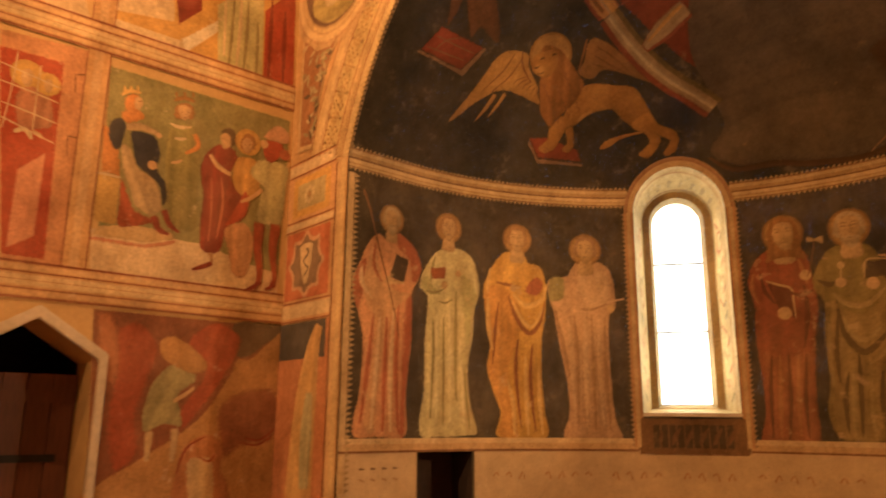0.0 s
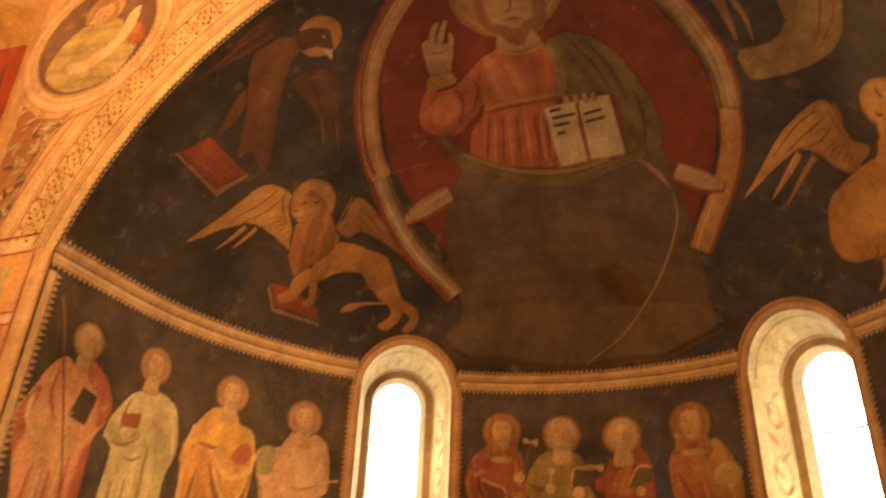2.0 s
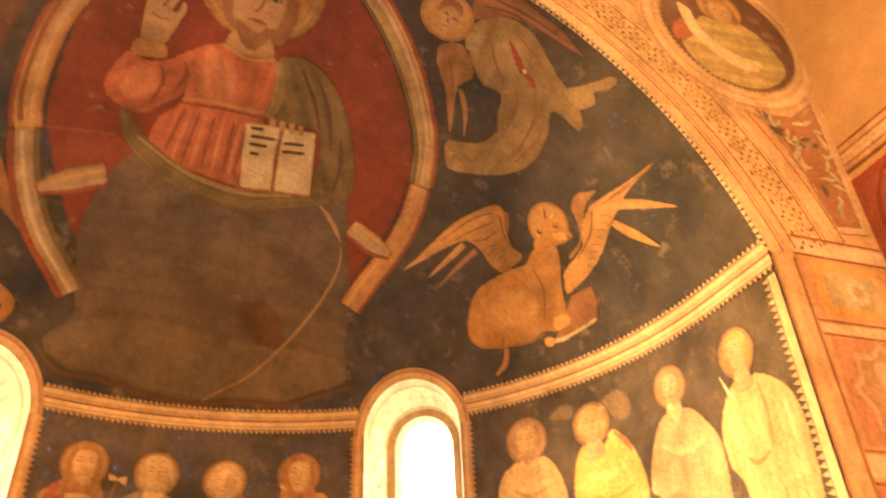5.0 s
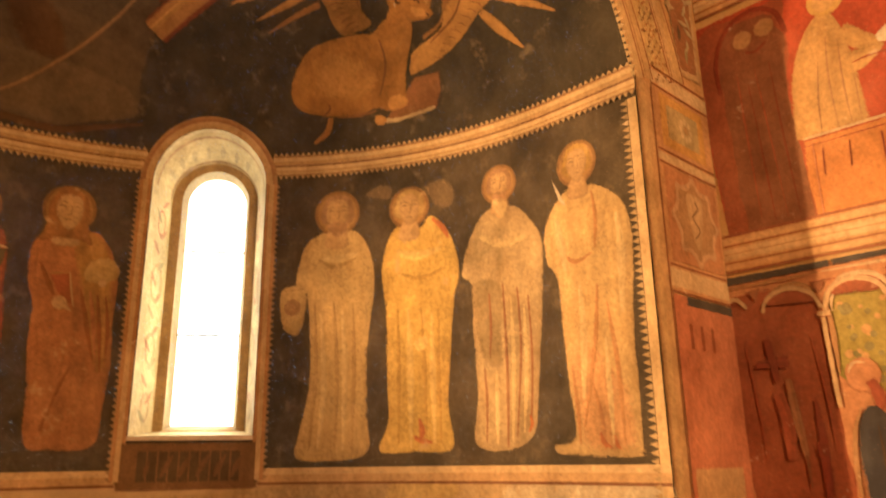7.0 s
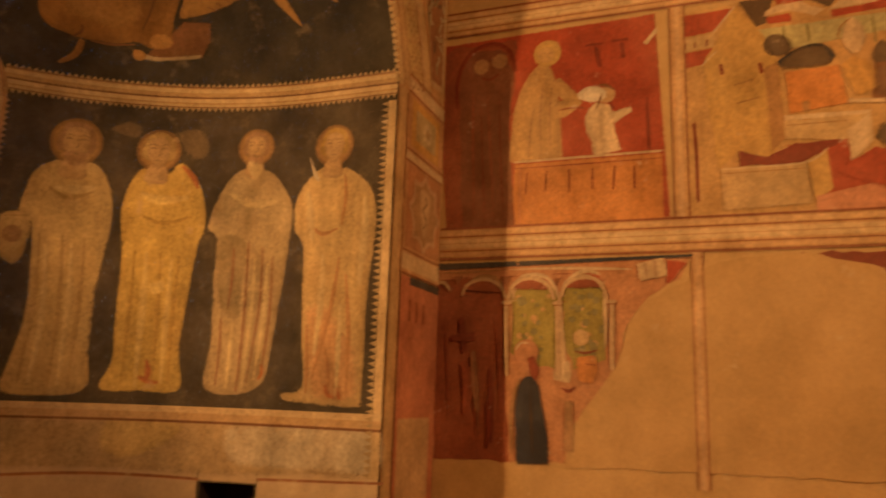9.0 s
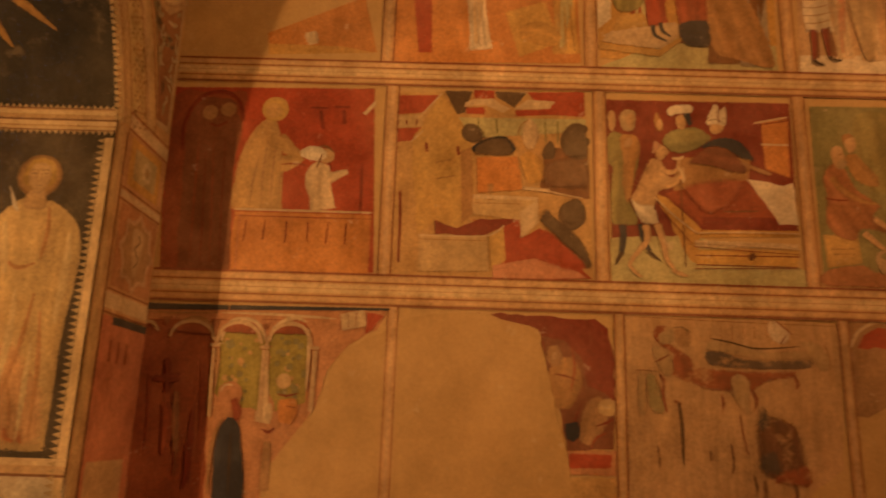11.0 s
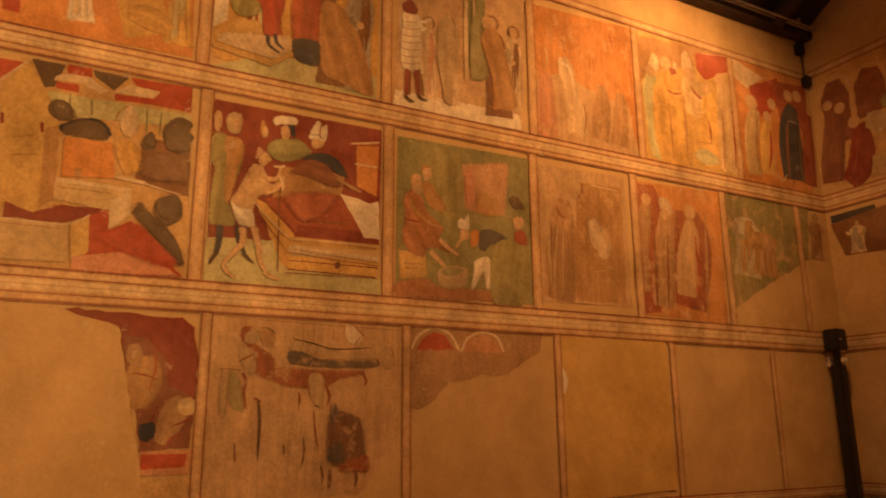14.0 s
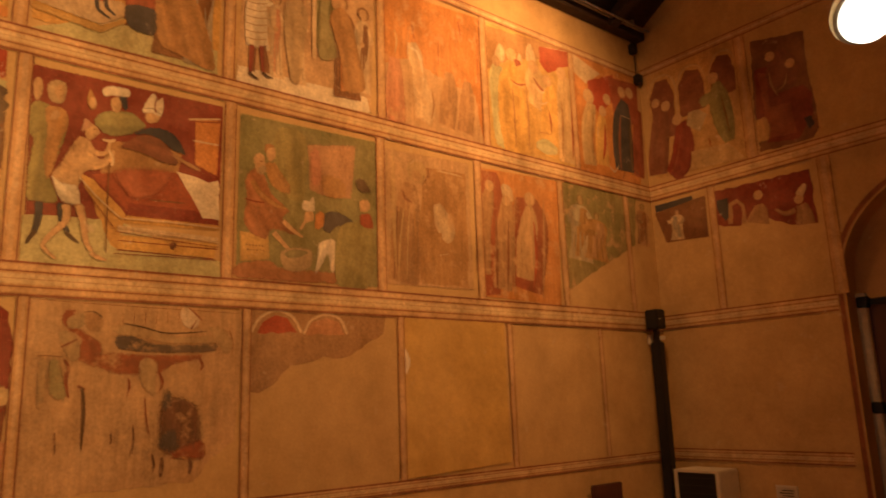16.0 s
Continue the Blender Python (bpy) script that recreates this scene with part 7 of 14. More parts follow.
scene_now.disc(BROWN, 5.022, 3.079, 0.007)
scene_now.disc(BROWN, 5.049, 3.079, 0.007)
scene_now.disc(BROWN, 5.077, 3.08, 0.007)
scene_now.disc(BROWN, 5.106, 3.081, 0.007)
scene_now.disc(BROWN, 4.975, 3.039, 0.007)
scene_now.disc(BROWN, 5.003, 3.039, 0.007)
scene_now.disc(BROWN, 5.03, 3.04, 0.007)
scene_now.disc(BROWN, 5.058, 3.041, 0.007)
scene_now.disc(BROWN, 5.086, 3.041, 0.007)
scene_now.disc(BROWN, 5.114, 3.042, 0.007)
scene_now.begin("robe")
scene_now.form(SACK, (5.112, 3.8), (5.202, 3.83), (5.28, 3.74), (5.36, 3.64), (5.348, 3.56), (5.246, 3.57), (5.156, 3.64), folds=0.2)
scene_now.begin("face")
scene_now.form(SKIN, (5.123, 3.95), (5.191, 3.97), (5.22, 3.91), (5.197, 3.84), (5.139, 3.83), soft=0.008)
scene_now.begin("hair")
scene_now.form(HAIRGOLD2, (5.107, 3.97), (5.168, 3.99), (5.207, 3.96), (5.134, 3.93), (5.116, 3.86), soft=0.008)
scene_now.begin("robe")
scene_now.form(CROUCH, (4.98, 3.72), (5.068, 3.76), (5.123, 3.69), (5.178, 3.56), (5.29, 3.47), (5.358, 3.41), (5.289, 3.34), (5.424, 3.26), (5.401, 3.2), (5.2, 3.23), (5.134, 3.14), (5.004, 3.17), (4.929, 3.28), (4.949, 3.48), (4.933, 3.63), folds=0.25, model=0.3)
scene_now.begin("face")
scene_now.form(SKIN, (5.006, 3.84), (5.067, 3.89), (5.116, 3.86), (5.123, 3.76), (5.09, 3.7), (5.035, 3.71), soft=0.008, model=0.3)
scene_now.begin("grey_beard")
scene_now.form(BUFFTUNIC, (5.057, 3.76), (5.123, 3.78), (5.13, 3.73), (5.09, 3.69), (5.063, 3.71), soft=0.008)
scene_now.stroke(BROWN, (5.067, 3.811, 0.004), (5.094, 3.815, 0.004), rim=0)
scene_now.begin("arm")
scene_now.stroke(SACK, (5.002, 3.635, 0.032), (5.068, 3.541, 0.032), (5.2, 3.456, 0.024), (5.324, 3.43, 0.012), rim=0.2)
scene_now.begin("leg")
scene_now.stroke(SKIN, (5.2, 3.211, 0.031), (5.277, 3.138, 0.028), (5.377, 3.047, 0.018), rim=0.2)
scene_now.stroke(SKIN, (5.289, 3.323, 0.028), (5.379, 3.251, 0.024), (5.481, 3.196, 0.014), rim=0.2)
scene_now.stroke(DEEP, (4.938, 3.467, 0.004), (5.025, 3.454, 0.008), (5.112, 3.455, 0.004), rim=0)
scene_now.begin("basin")
scene_now.form(BUFFTUNIC, (5.261, 3.04), (5.332, 3.09), (5.468, 3.11), (5.571, 3.08), (5.557, 2.94), (5.42, 2.88), (5.286, 2.91), model=0.25)
scene_now.begin("water")
scene_now.form(GREYGREEN, (5.298, 3.04), (5.4, 3.09), (5.536, 3.07), (5.444, 3.01), (5.332, 3), soft=0.012)
scene_now.begin("robe")
scene_now.form(NAVYDIM, (5.684, 3.44), (5.781, 3.48), (5.926, 3.45), (6.035, 3.36), (5.825, 3.33), (5.751, 3.26), (5.669, 3.29), model=0.25)
scene_now.begin("sleeve")
scene_now.form(ORANGE, (5.601, 3.43), (5.689, 3.45), (5.681, 3.32), (5.598, 3.28), soft=0.01)
scene_now.begin("mitre")
scene_now.form(WHITE, (5.461, 3.46), (5.486, 3.54), (5.532, 3.53), (5.58, 3.59), (5.594, 3.45), (5.519, 3.43), soft=0.008)
scene_now.begin("face")
scene_now.form(SKIN, (5.496, 3.43), (5.577, 3.44), (5.588, 3.36), (5.517, 3.33), (5.47, 3.26), (5.436, 3.26), (5.483, 3.35), soft=0.008)
scene_now.begin("towel")
scene_now.form(WHITE, (5.631, 3.17), (5.798, 3.21), (5.802, 2.92), (5.743, 2.93), (5.723, 3.06), (5.662, 2.95), (5.591, 2.88), (5.617, 3.07), folds=0.25)
scene_now.begin("altar")
scene_now.form(OLIVEGOWN, (5.85, 3.34), (6.199, 3.35), (6.165, 2.83), (5.812, 2.82), soft=0.012, folds=0.1)
scene_now.begin("figure_behind")
scene_now.form(REDCOVER, (6.064, 3.48), (6.179, 3.5), (6.212, 3.36), (6.073, 3.37), soft=0.015)
scene_now.begin("face")
scene_now.form(SKIN, (6.056, 3.61), (6.146, 3.64), (6.188, 3.58), (6.141, 3.51), (6.065, 3.51), soft=0.01)
scene_now.begin("cowl")
scene_now.form(DARKLEAF, (6.013, 3.81), (6.115, 3.83), (6.193, 3.71), (6.059, 3.7), soft=0.02)
scene_now.begin("figure_in_window")
scene_now.form(PINK, (5.539, 3.99), (5.636, 4.03), (5.666, 3.75), (5.57, 3.67), soft=0.03)
scene_now.begin("figure_in_window")
scene_now.form(SACK, (5.667, 3.8), (5.887, 3.78), (5.907, 3.61), (5.687, 3.6), soft=0.03)
scene_now.end()

scene_now = painting(SOUTH, "bishop_fresco", "faded pale scene with a haloed bishop", FADED)
scene_now.begin("painted_field")
scene_now.quad(PALEFIELD, (6.31, 4.19), (7.44, 4.23), (7.44, 2.87), (6.32, 2.85))
scene_now.begin("painted_field")
scene_now.area(BROWNOCHRE, (6.85, 4.08), (7.38, 4.1), (7.37, 2.89), (6.74, 2.9), (6.74, 3.47))
scene_now.begin("painted_figure")
scene_now.stroke(BUFF, (6.65, 3.88, .070), (6.63, 3.68, .145), (6.58, 3.39, .169), (6.58, 3.12, .184), (6.55, 2.88, .197))
scene_now.stroke(BROWNOCHRE, (6.69, 3.68, .005), (6.71, 3.35, .017), (6.69, 2.92, .005))
scene_now.stroke(EARTH, (6.56, 3.83, .006), (6.59, 3.72, .021), (6.68, 3.69, .006))
scene_now.stroke(EARTH, (6.5, 3.66, .005), (6.47, 3.33, .016), (6.44, 2.9, .005))
scene_now.stroke(OCHREPALE, (6.57, 3.61, .005), (6.52, 3.28, .016), (6.49, 2.9, .005))
scene_now.stroke(OCHREPALE, (6.64, 3.62, .004), (6.61, 3.29, .013), (6.59, 2.91, .004))
scene_now.begin("painted_halo")
scene_now.disc(OCHREPALE, 6.74, 4.02, .128)
scene_now.stroke(CREAM, (6.66, 4.08, .003), (6.72, 4.13, .011), (6.8, 4.13, .004))
scene_now.stroke(EARTH, (6.88, 4.08, .004), (6.89, 4.01, .014), (6.84, 3.93, .004))
scene_now.disc(SKIN, 6.73, 3.97, .064)
scene_now.begin("painted_cloth")
scene_now.stroke(CREAM, (6.98, 3.72, .047), (7.05, 3.56, .121), (7.11, 3.43, .111), (7.07, 3.34, .042))
scene_now.stroke(CREAM, (6.99, 4.07, .004), (7.2, 4.07, .013), (7.34, 4.06, .004))
scene_now.stroke(CREAM, (6.99, 3.19, .005), (7.13, 3.22, .005))
scene_now.stroke(OCHREPALE, (6.45, 4.22, .010), (6.45, 3.65, .033), (6.46, 3.01, .010))
scene_now.end()

scene_now = painting(SOUTH, "throne_scene_fresco", "faded orange scene with crowded figures", FADED)
scene_now.begin("painted_field")
scene_now.quad(ORANGE, (7.56, 4.22), (8.83, 4.27), (8.76, 2.78), (7.58, 2.81))
scene_now.begin("painted_field")
scene_now.area(EMBER, (7.61, 4.19), (7.84, 4.2), (7.93, 3.97), (7.83, 3.71), (7.81, 2.84), (7.59, 2.82))
scene_now.begin("painted_throne")
scene_now.stroke(EMBER, (8.29, 3.98, .162), (8.3, 3.71, .316), (8.27, 3.34, .308), (8.2, 2.92, .250))
scene_now.stroke(BUFF, (8.11, 3.99, .007), (8.05, 3.5, .024), (8.02, 2.85, .007))
scene_now.stroke(BUFF, (8.56, 3.99, .008), (8.53, 3.49, .025), (8.46, 2.85, .007))
scene_now.begin("painted_figure")
scene_now.stroke(BUFF, (7.99, 3.94, .071), (7.95, 3.73, .121), (7.9, 3.36, .149), (7.85, 2.9, .146))
scene_now.stroke(EARTH, (7.8, 3.71, .010), (7.78, 3.24, .034), (7.77, 2.89, .010))
scene_now.stroke(EARTH, (7.98, 3.67, .007), (7.95, 3.25, .023), (7.92, 2.87, .007))
scene_now.begin("painted_mitre")
scene_now.stroke(CREAM, (7.91, 4.07, .032), (7.98, 4, .097), (8.02, 3.89, .064))
scene_now.disc(SKIN, 7.96, 3.9, .064)
scene_now.begin("painted_figure")
scene_now.stroke(BUFF, (7.72, 3.99, .068), (7.67, 3.81, .106), (7.61, 3.51, .106), (7.58, 3.05, .114))
scene_now.disc(SKIN, 7.72, 4.03, .070)
scene_now.begin("painted_figure")
scene_now.stroke(SKIN, (8.32, 3.89, .054), (8.31, 3.71, .137), (8.24, 3.4, .164), (8.2, 3.04, .152))
scene_now.disc(SKIN, 8.33, 3.97, .088)
scene_now.stroke(RED, (8.38, 3.72, .010), (8.39, 3.29, .033), (8.31, 2.93, .009))
scene_now.end()

scene_now = painting(SOUTH, "ruined_scene_fresco", "faded green scene half lost to bare plaster", FADED)
scene_now.begin("painted_field")
scene_now.area(GREENFIELD, (8.86, 4.28), (10.34, 4.31), (10.23, 3.64), (9.54, 3.31), (8.82, 2.93))
scene_now.person(WHITE, ORANGE, (9.15, 3.34), (9.21, 4.16), .216)
scene_now.person(ORANGE, PINK, (9.45, 3.37), (9.5, 3.98), .223)
scene_now.person(PINK, RED, (10.41, 3.66), (10.45, 4.23), .136)
scene_now.end()

scene_now = painting(SOUTH, "highest_scene_a", "warm scene with pale figures on a floor", FRESCO)
scene_now.begin("painted_field")
scene_now.quad(ORANGE, (0.67, 4.71), (1.43, 5.06), (1.55, 4.56), (0.69, 4.53))
scene_now.begin("painted_field")
scene_now.quad(OCHRE, (0.68, 4.62), (1.27, 4.61), (1.54, 4.56), (0.69, 4.52))
scene_now.begin("painted_figure")
scene_now.stroke(CREAM, (1.01, 4.73, .046), (1.02, 4.69, .060), (1.04, 4.62, .045))
scene_now.end()

scene_now = painting(SOUTH, "chamber_scene_fresco", "orange chamber with pale figure and gold chest", FRESCO)
scene_now.begin("painted_field")
scene_now.quad(ORANGE, (1.55, 5.69), (3.1, 5.8), (3.15, 4.51), (1.65, 4.48))
scene_now.begin("painted_field")
scene_now.quad(RED, (1.79, 5.24), (1.96, 5.25), (1.98, 4.57), (1.87, 4.57))
scene_now.begin("painted_field")
scene_now.quad(GOLD, (2.54, 4.95), (2.87, 5.06), (2.98, 4.68), (2.66, 4.55))
scene_now.person(WHITE, CREAM, (2.36, 4.61), (2.27, 5.5), .100)
scene_now.person(GOLD, PALEGREEN, (3.03, 4.59), (3, 5.56), .117)
scene_now.begin("painted_figure")
scene_now.stroke(OCHRE, (2.66, 4.77, .050), (2.82, 4.77, .111), (2.98, 4.7, .051))
scene_now.end()

scene_now = painting(SOUTH, "throne_king_fresco", "seated red-robed ruler on a stepped throne before attendants", FRESCO)
scene_now.begin("painted_field")
scene_now.quad(OCHRE, (3.24, 5.73), (4.71, 5.84), (4.68, 4.55), (3.29, 4.56))
scene_now.begin("painted_field")
scene_now.area(PALEGREEN, (3.57, 4.63), (4.05, 4.82), (4.67, 4.71), (4.68, 4.5), (3.29, 4.49))
scene_now.begin("painted_field")
scene_now.quad(RED, (3.94, 5.78), (4.04, 5.74), (4.13, 4.75), (3.95, 4.77))
scene_now.begin("painted_throne")
scene_now.quad(CREAM, (3.3, 4.76), (3.7, 4.96), (3.98, 4.83), (3.78, 4.65))
scene_now.quad(GOLD, (3.3, 4.75), (3.78, 4.65), (3.78, 4.6), (3.28, 4.69))
scene_now.quad(WHITE, (3.27, 5.25), (3.4, 5.38), (3.39, 4.91), (3.28, 4.81))
scene_now.person(RED, PALEGREEN, (3.7, 4.75), (3.61, 5.7), .178)
scene_now.begin("painted_figure")
scene_now.stroke(NAVYPAINT, (3.73, 4.86, .027), (3.83, 4.74, .027))
scene_now.person(DEEP, BROWN, (4.05, 4.71), (4.04, 5.69), .141)
scene_now.person(BROWN, OCHRE, (4.31, 4.54), (4.28, 5.68), .187)
scene_now.person(GREY, BROWN, (4.51, 4.52), (4.53, 5.68), .136)
scene_now.begin("dais")
scene_now.form(CREAM, (3.287, 4.7), (3.388, 4.81), (3.89, 4.9), (3.978, 4.82), (3.749, 4.65), sharp=1, soft=0.008)
scene_now.begin("dais_front")
scene_now.form(GOLDWALL, (3.283, 4.69), (3.749, 4.65), (3.986, 4.81), (3.987, 4.76), (3.751, 4.58), (3.285, 4.64), sharp=1, soft=0.008)
scene_now.begin("throne_step")
scene_now.form(GOLDWALL, (3.43, 4.94), (3.644, 4.98), (3.696, 4.85), (3.388, 4.79), sharp=1, soft=0.01)
scene_now.begin("green_robe")
scene_now.form(OLIVEGOWN, (3.382, 5.26), (3.61, 5.31), (3.664, 5.12), (3.595, 4.99), (3.428, 4.99), folds=0.25)
scene_now.begin("red_robe")
scene_now.form(RED, (3.465, 5.29), (3.831, 5.36), (3.832, 5.07), (3.805, 4.88), (3.671, 4.86), (3.64, 5.11), (3.517, 5.17), folds=0.25, model=0.2)
scene_now.begin("stocking")
scene_now.stroke(NAVYPAINT, (3.715, 4.865, 0.022), (3.727, 4.777, 0.019), (3.82, 4.723, 0.010), rim=0.1)
scene_now.stroke(NAVYPAINT, (3.773, 4.888, 0.022), (3.789, 4.813, 0.019), (3.856, 4.761, 0.010), rim=0.1)
scene_now.begin("red_cloak")
scene_now.form(REDCOVER, (3.918, 5.38), (4.134, 5.43), (4.16, 4.91), (3.915, 4.88), folds=0.3)
scene_now.begin("dark_skirt")
scene_now.form(NAVYPAINT, (3.92, 4.88), (4.155, 4.91), (4.152, 4.69), (3.956, 4.7), folds=0.2)
scene_now.begin("ochre_cloak")
scene_now.form(BROWNOCHRE, (4.149, 5.27), (4.343, 5.3), (4.447, 5.16), (4.552, 4.96), (4.653, 4.53), (4.37, 4.57), (4.167, 4.68), folds=0.2, soft=0.02)
scene_now.end()

scene_now = painting(SOUTH, "soldiers_scene_fresco", "pale scene with a soldier in white and red hose", FRESCO)
scene_now.begin("painted_field")
scene_now.quad(PALEFIELD, (4.9, 5.83), (6.28, 6.03), (6.21, 4.5), (4.83, 4.47))
scene_now.begin("painted_field")
scene_now.quad(GREENFIELD, (5.59, 6), (5.81, 6.04), (5.82, 5.01), (5.6, 5.01))
scene_now.begin("painted_field")
scene_now.quad(WHITE, (4.85, 4.64), (6.16, 4.67), (6.21, 4.5), (4.83, 4.46))
scene_now.person(WHITE, CREAM, (5.03, 4.84), (5, 5.57), .119)
scene_now.begin("painted_figure")
scene_now.stroke(BROWN, (4.99, 4.9, .037), (4.98, 4.61, .036))
scene_now.stroke(BROWN, (5.07, 4.9, .039), (5.13, 4.62, .039))
scene_now.stroke(DEEP, (5, 5.57, .013), (4.96, 5.46, .013))
scene_now.person(CREAM, PINK, (5.21, 4.61), (5.19, 5.45), .078)
scene_now.person(CREAM, PALEFIELD, (5.42, 4.6), (5.4, 5.51), .093)
scene_now.person(BROWN, ORANGE, (5.94, 4.59), (5.87, 5.65), .156)
scene_now.person(CREAM, BROWN, (6.1, 4.69), (6.13, 5.6), .104)
scene_now.stroke(CREAM, (5.67, 6.03, .020), (5.69, 4.95, .019))
scene_now.begin("padded_coat")
scene_now.form(WHITE, (4.912, 5.4), (4.991, 5.45), (5.073, 5.41), (5.118, 5.2), (5.104, 4.89), (4.923, 4.85), (4.896, 5.14), (4.918, 5.28), folds=0.15, model=0.25)
scene_now.stroke(BUFF, (4.911, 5.328, 0.004), (5.016, 5.331, 0.005), (5.117, 5.365, 0.004), rim=0)
scene_now.stroke(BUFF, (4.91, 5.257, 0.004), (5.014, 5.26, 0.005), (5.115, 5.294, 0.004), rim=0)
scene_now.stroke(BUFF, (4.908, 5.187, 0.004), (5.013, 5.19, 0.005), (5.113, 5.223, 0.004), rim=0)
scene_now.stroke(BUFF, (4.907, 5.118, 0.004), (5.011, 5.12, 0.005), (5.111, 5.153, 0.004), rim=0)
scene_now.stroke(BUFF, (4.906, 5.049, 0.004), (5.009, 5.051, 0.005), (5.109, 5.083, 0.004), rim=0)
scene_now.stroke(BUFF, (4.904, 4.98, 0.004), (5.008, 4.982, 0.005), (5.108, 5.013, 0.004), rim=0)
scene_now.stroke(BUFF, (4.903, 4.911, 0.004), (5.006, 4.913, 0.005), (5.106, 4.944, 0.004), rim=0)
scene_now.begin("red_cap")
scene_now.form(DEEP, (4.923, 5.51), (5.021, 5.55), (5.081, 5.49), (5.06, 5.42), (4.935, 5.42), soft=0.008)
scene_now.stroke(WHITE, (5.058, 5.348, 0.021), (5.142, 5.373, 0.022), (5.214, 5.421, 0.011), rim=0.1)
scene_now.begin("hose")
scene_now.stroke(DEEP, (4.972, 4.858, 0.031), (4.969, 4.711, 0.025), (4.958, 4.589, 0.018), rim=0.14)
scene_now.stroke(DEEP, (5.06, 4.873, 0.031), (5.07, 4.728, 0.023), (5.081, 4.622, 0.015), rim=0.14)
scene_now.stroke(INK, (4.95, 4.596, 0.018), (4.985, 4.567, 0.018), (5.038, 4.548, 0.008), rim=0)
scene_now.stroke(INK, (5.075, 4.626, 0.015), (5.113, 4.6, 0.015), (5.175, 4.594, 0.008), rim=0)
scene_now.begin("pale_figure")
scene_now.form(BUFFTUNIC, (5.3, 5.44), (5.389, 5.53), (5.458, 5.44), (5.524, 5.28), (5.483, 4.99), (5.44, 4.62), (5.355, 4.61), (5.295, 4.87), (5.263, 5.17), soft=0.02, folds=0.25)
scene_now.begin("friar")
scene_now.form(BROWNOCHRE, (5.749, 5.41), (5.874, 5.52), (5.98, 5.42), (6.074, 5.09), (6.141, 4.73), (5.9, 4.67), (5.859, 4.97), (5.783, 5.21), soft=0.02, folds=0.2)
scene_now.begin("face")
scene_now.form(SKIN, (5.757, 5.57), (5.82, 5.63), (5.869, 5.59), (5.852, 5.5), (5.782, 5.47), soft=0.01)
scene_now.begin("pillar")
scene_now.stroke(CREAM, (5.587, 5.729, 0.026), (5.582, 5.291, 0.028), (5.582, 4.895, 0.024), rim=0.14)
scene_now.begin("garden")
scene_now.form(GREYGREEN, (5.64, 5.59), (5.758, 5.59), (5.761, 5.35), (5.823, 5.13), (5.829, 4.96), (5.609, 4.93), soft=0.05)
scene_now.end()

scene_now = painting(SOUTH, "worn_scene_fresco", "much faded orange scene with ghostly figures", FADED)
scene_now.begin("painted_field")
scene_now.quad(ORANGE, (6.33, 5.92), (7.74, 6), (7.71, 4.45), (6.3, 4.43))
scene_now.begin("painted_field")
scene_now.area(PALEFIELD, (6.33, 5.08), (6.71, 5.23), (7.06, 5.12), (7.58, 5.03), (7.68, 4.48), (6.32, 4.45))
scene_now.begin("painted_figure")
scene_now.stroke(CREAM, (6.72, 5.41, .060), (6.76, 5.27, .108), (6.79, 5.12, .079), (6.83, 4.94, .118), (6.88, 4.74, .142), (6.84, 4.57, .107))
scene_now.stroke(WHITE, (6.66, 5.35, .007), (6.79, 5.32, .024), (6.84, 5.19, .023), (6.87, 5.01, .007))
scene_now.stroke(BUFF, (6.96, 4.97, .006), (6.99, 4.79, .019), (6.95, 4.61, .005))
scene_now.begin("painted_figure")
scene_now.stroke(PINK, (6.5, 5.18, .065), (6.5, 4.94, .110), (6.5, 4.7, .126), (6.51, 4.49, .116))
scene_now.stroke(OCHREPALE, (6.5, 5.49, .006), (6.53, 5.37, .018), (6.5, 5.21, .005))
scene_now.begin("painted_figure")
scene_now.stroke(BUFF, (7.21, 5.21, .061), (7.21, 4.96, .117), (7.15, 4.58, .123))
scene_now.stroke(BUFF, (7.47, 5.17, .052), (7.46, 4.95, .110), (7.41, 4.56, .118))
scene_now.begin("painted_window")
scene_now.stroke(EMBER, (6.73, 5.61, .009), (6.75, 5.46, .009))
scene_now.stroke(EMBER, (7.37, 5.85, .010), (7.39, 5.67, .010))
scene_now.stroke(BUFF, (6.68, 5.59, .006), (6.68, 5.42, .006))
scene_now.stroke(EMBER, (7.08, 5.57, .005), (7.07, 5.25, .005))
scene_now.stroke(EMBER, (7.64, 5.77, .005), (7.62, 5.17, .005))
scene_now.end()

scene_now = painting(SOUTH, "synod_scene_fresco", "golden scene with a mitred figure among robed companions", FRESCO)
scene_now.begin("painted_field")
scene_now.quad(GOLDWALL, (7.78, 5.98), (9.27, 6.1), (9.21, 4.47), (7.77, 4.43))
scene_now.begin("painted_field")
scene_now.area(BROWNOCHRE, (7.79, 5.94), (9.12, 6.05), (8.91, 5.85), (8.11, 5.61), (7.77, 5.4))
scene_now.begin("painted_building")
scene_now.area(RED, (8.66, 5.94), (9.19, 6.04), (9.18, 5.82), (9.04, 5.77), (8.79, 5.63), (8.65, 5.74))
scene_now.stroke(CREAM, (8.77, 5.96, .005), (9.21, 6.03, .005))
scene_now.begin("painted_figure")
scene_now.stroke(PALEGREEN, (7.94, 5.5, .078), (7.93, 5.34, .132), (7.93, 5.14, .134), (8, 4.92, .190), (8.05, 4.61, .216), (8.02, 4.48, .175))
scene_now.stroke(BUFF, (7.97, 5.18, .007), (8.05, 4.87, .022), (8.07, 4.55, .006))
scene_now.stroke(CREAM, (8.04, 5.39, .006), (8.03, 5.19, .006))
scene_now.begin("painted_mitre")
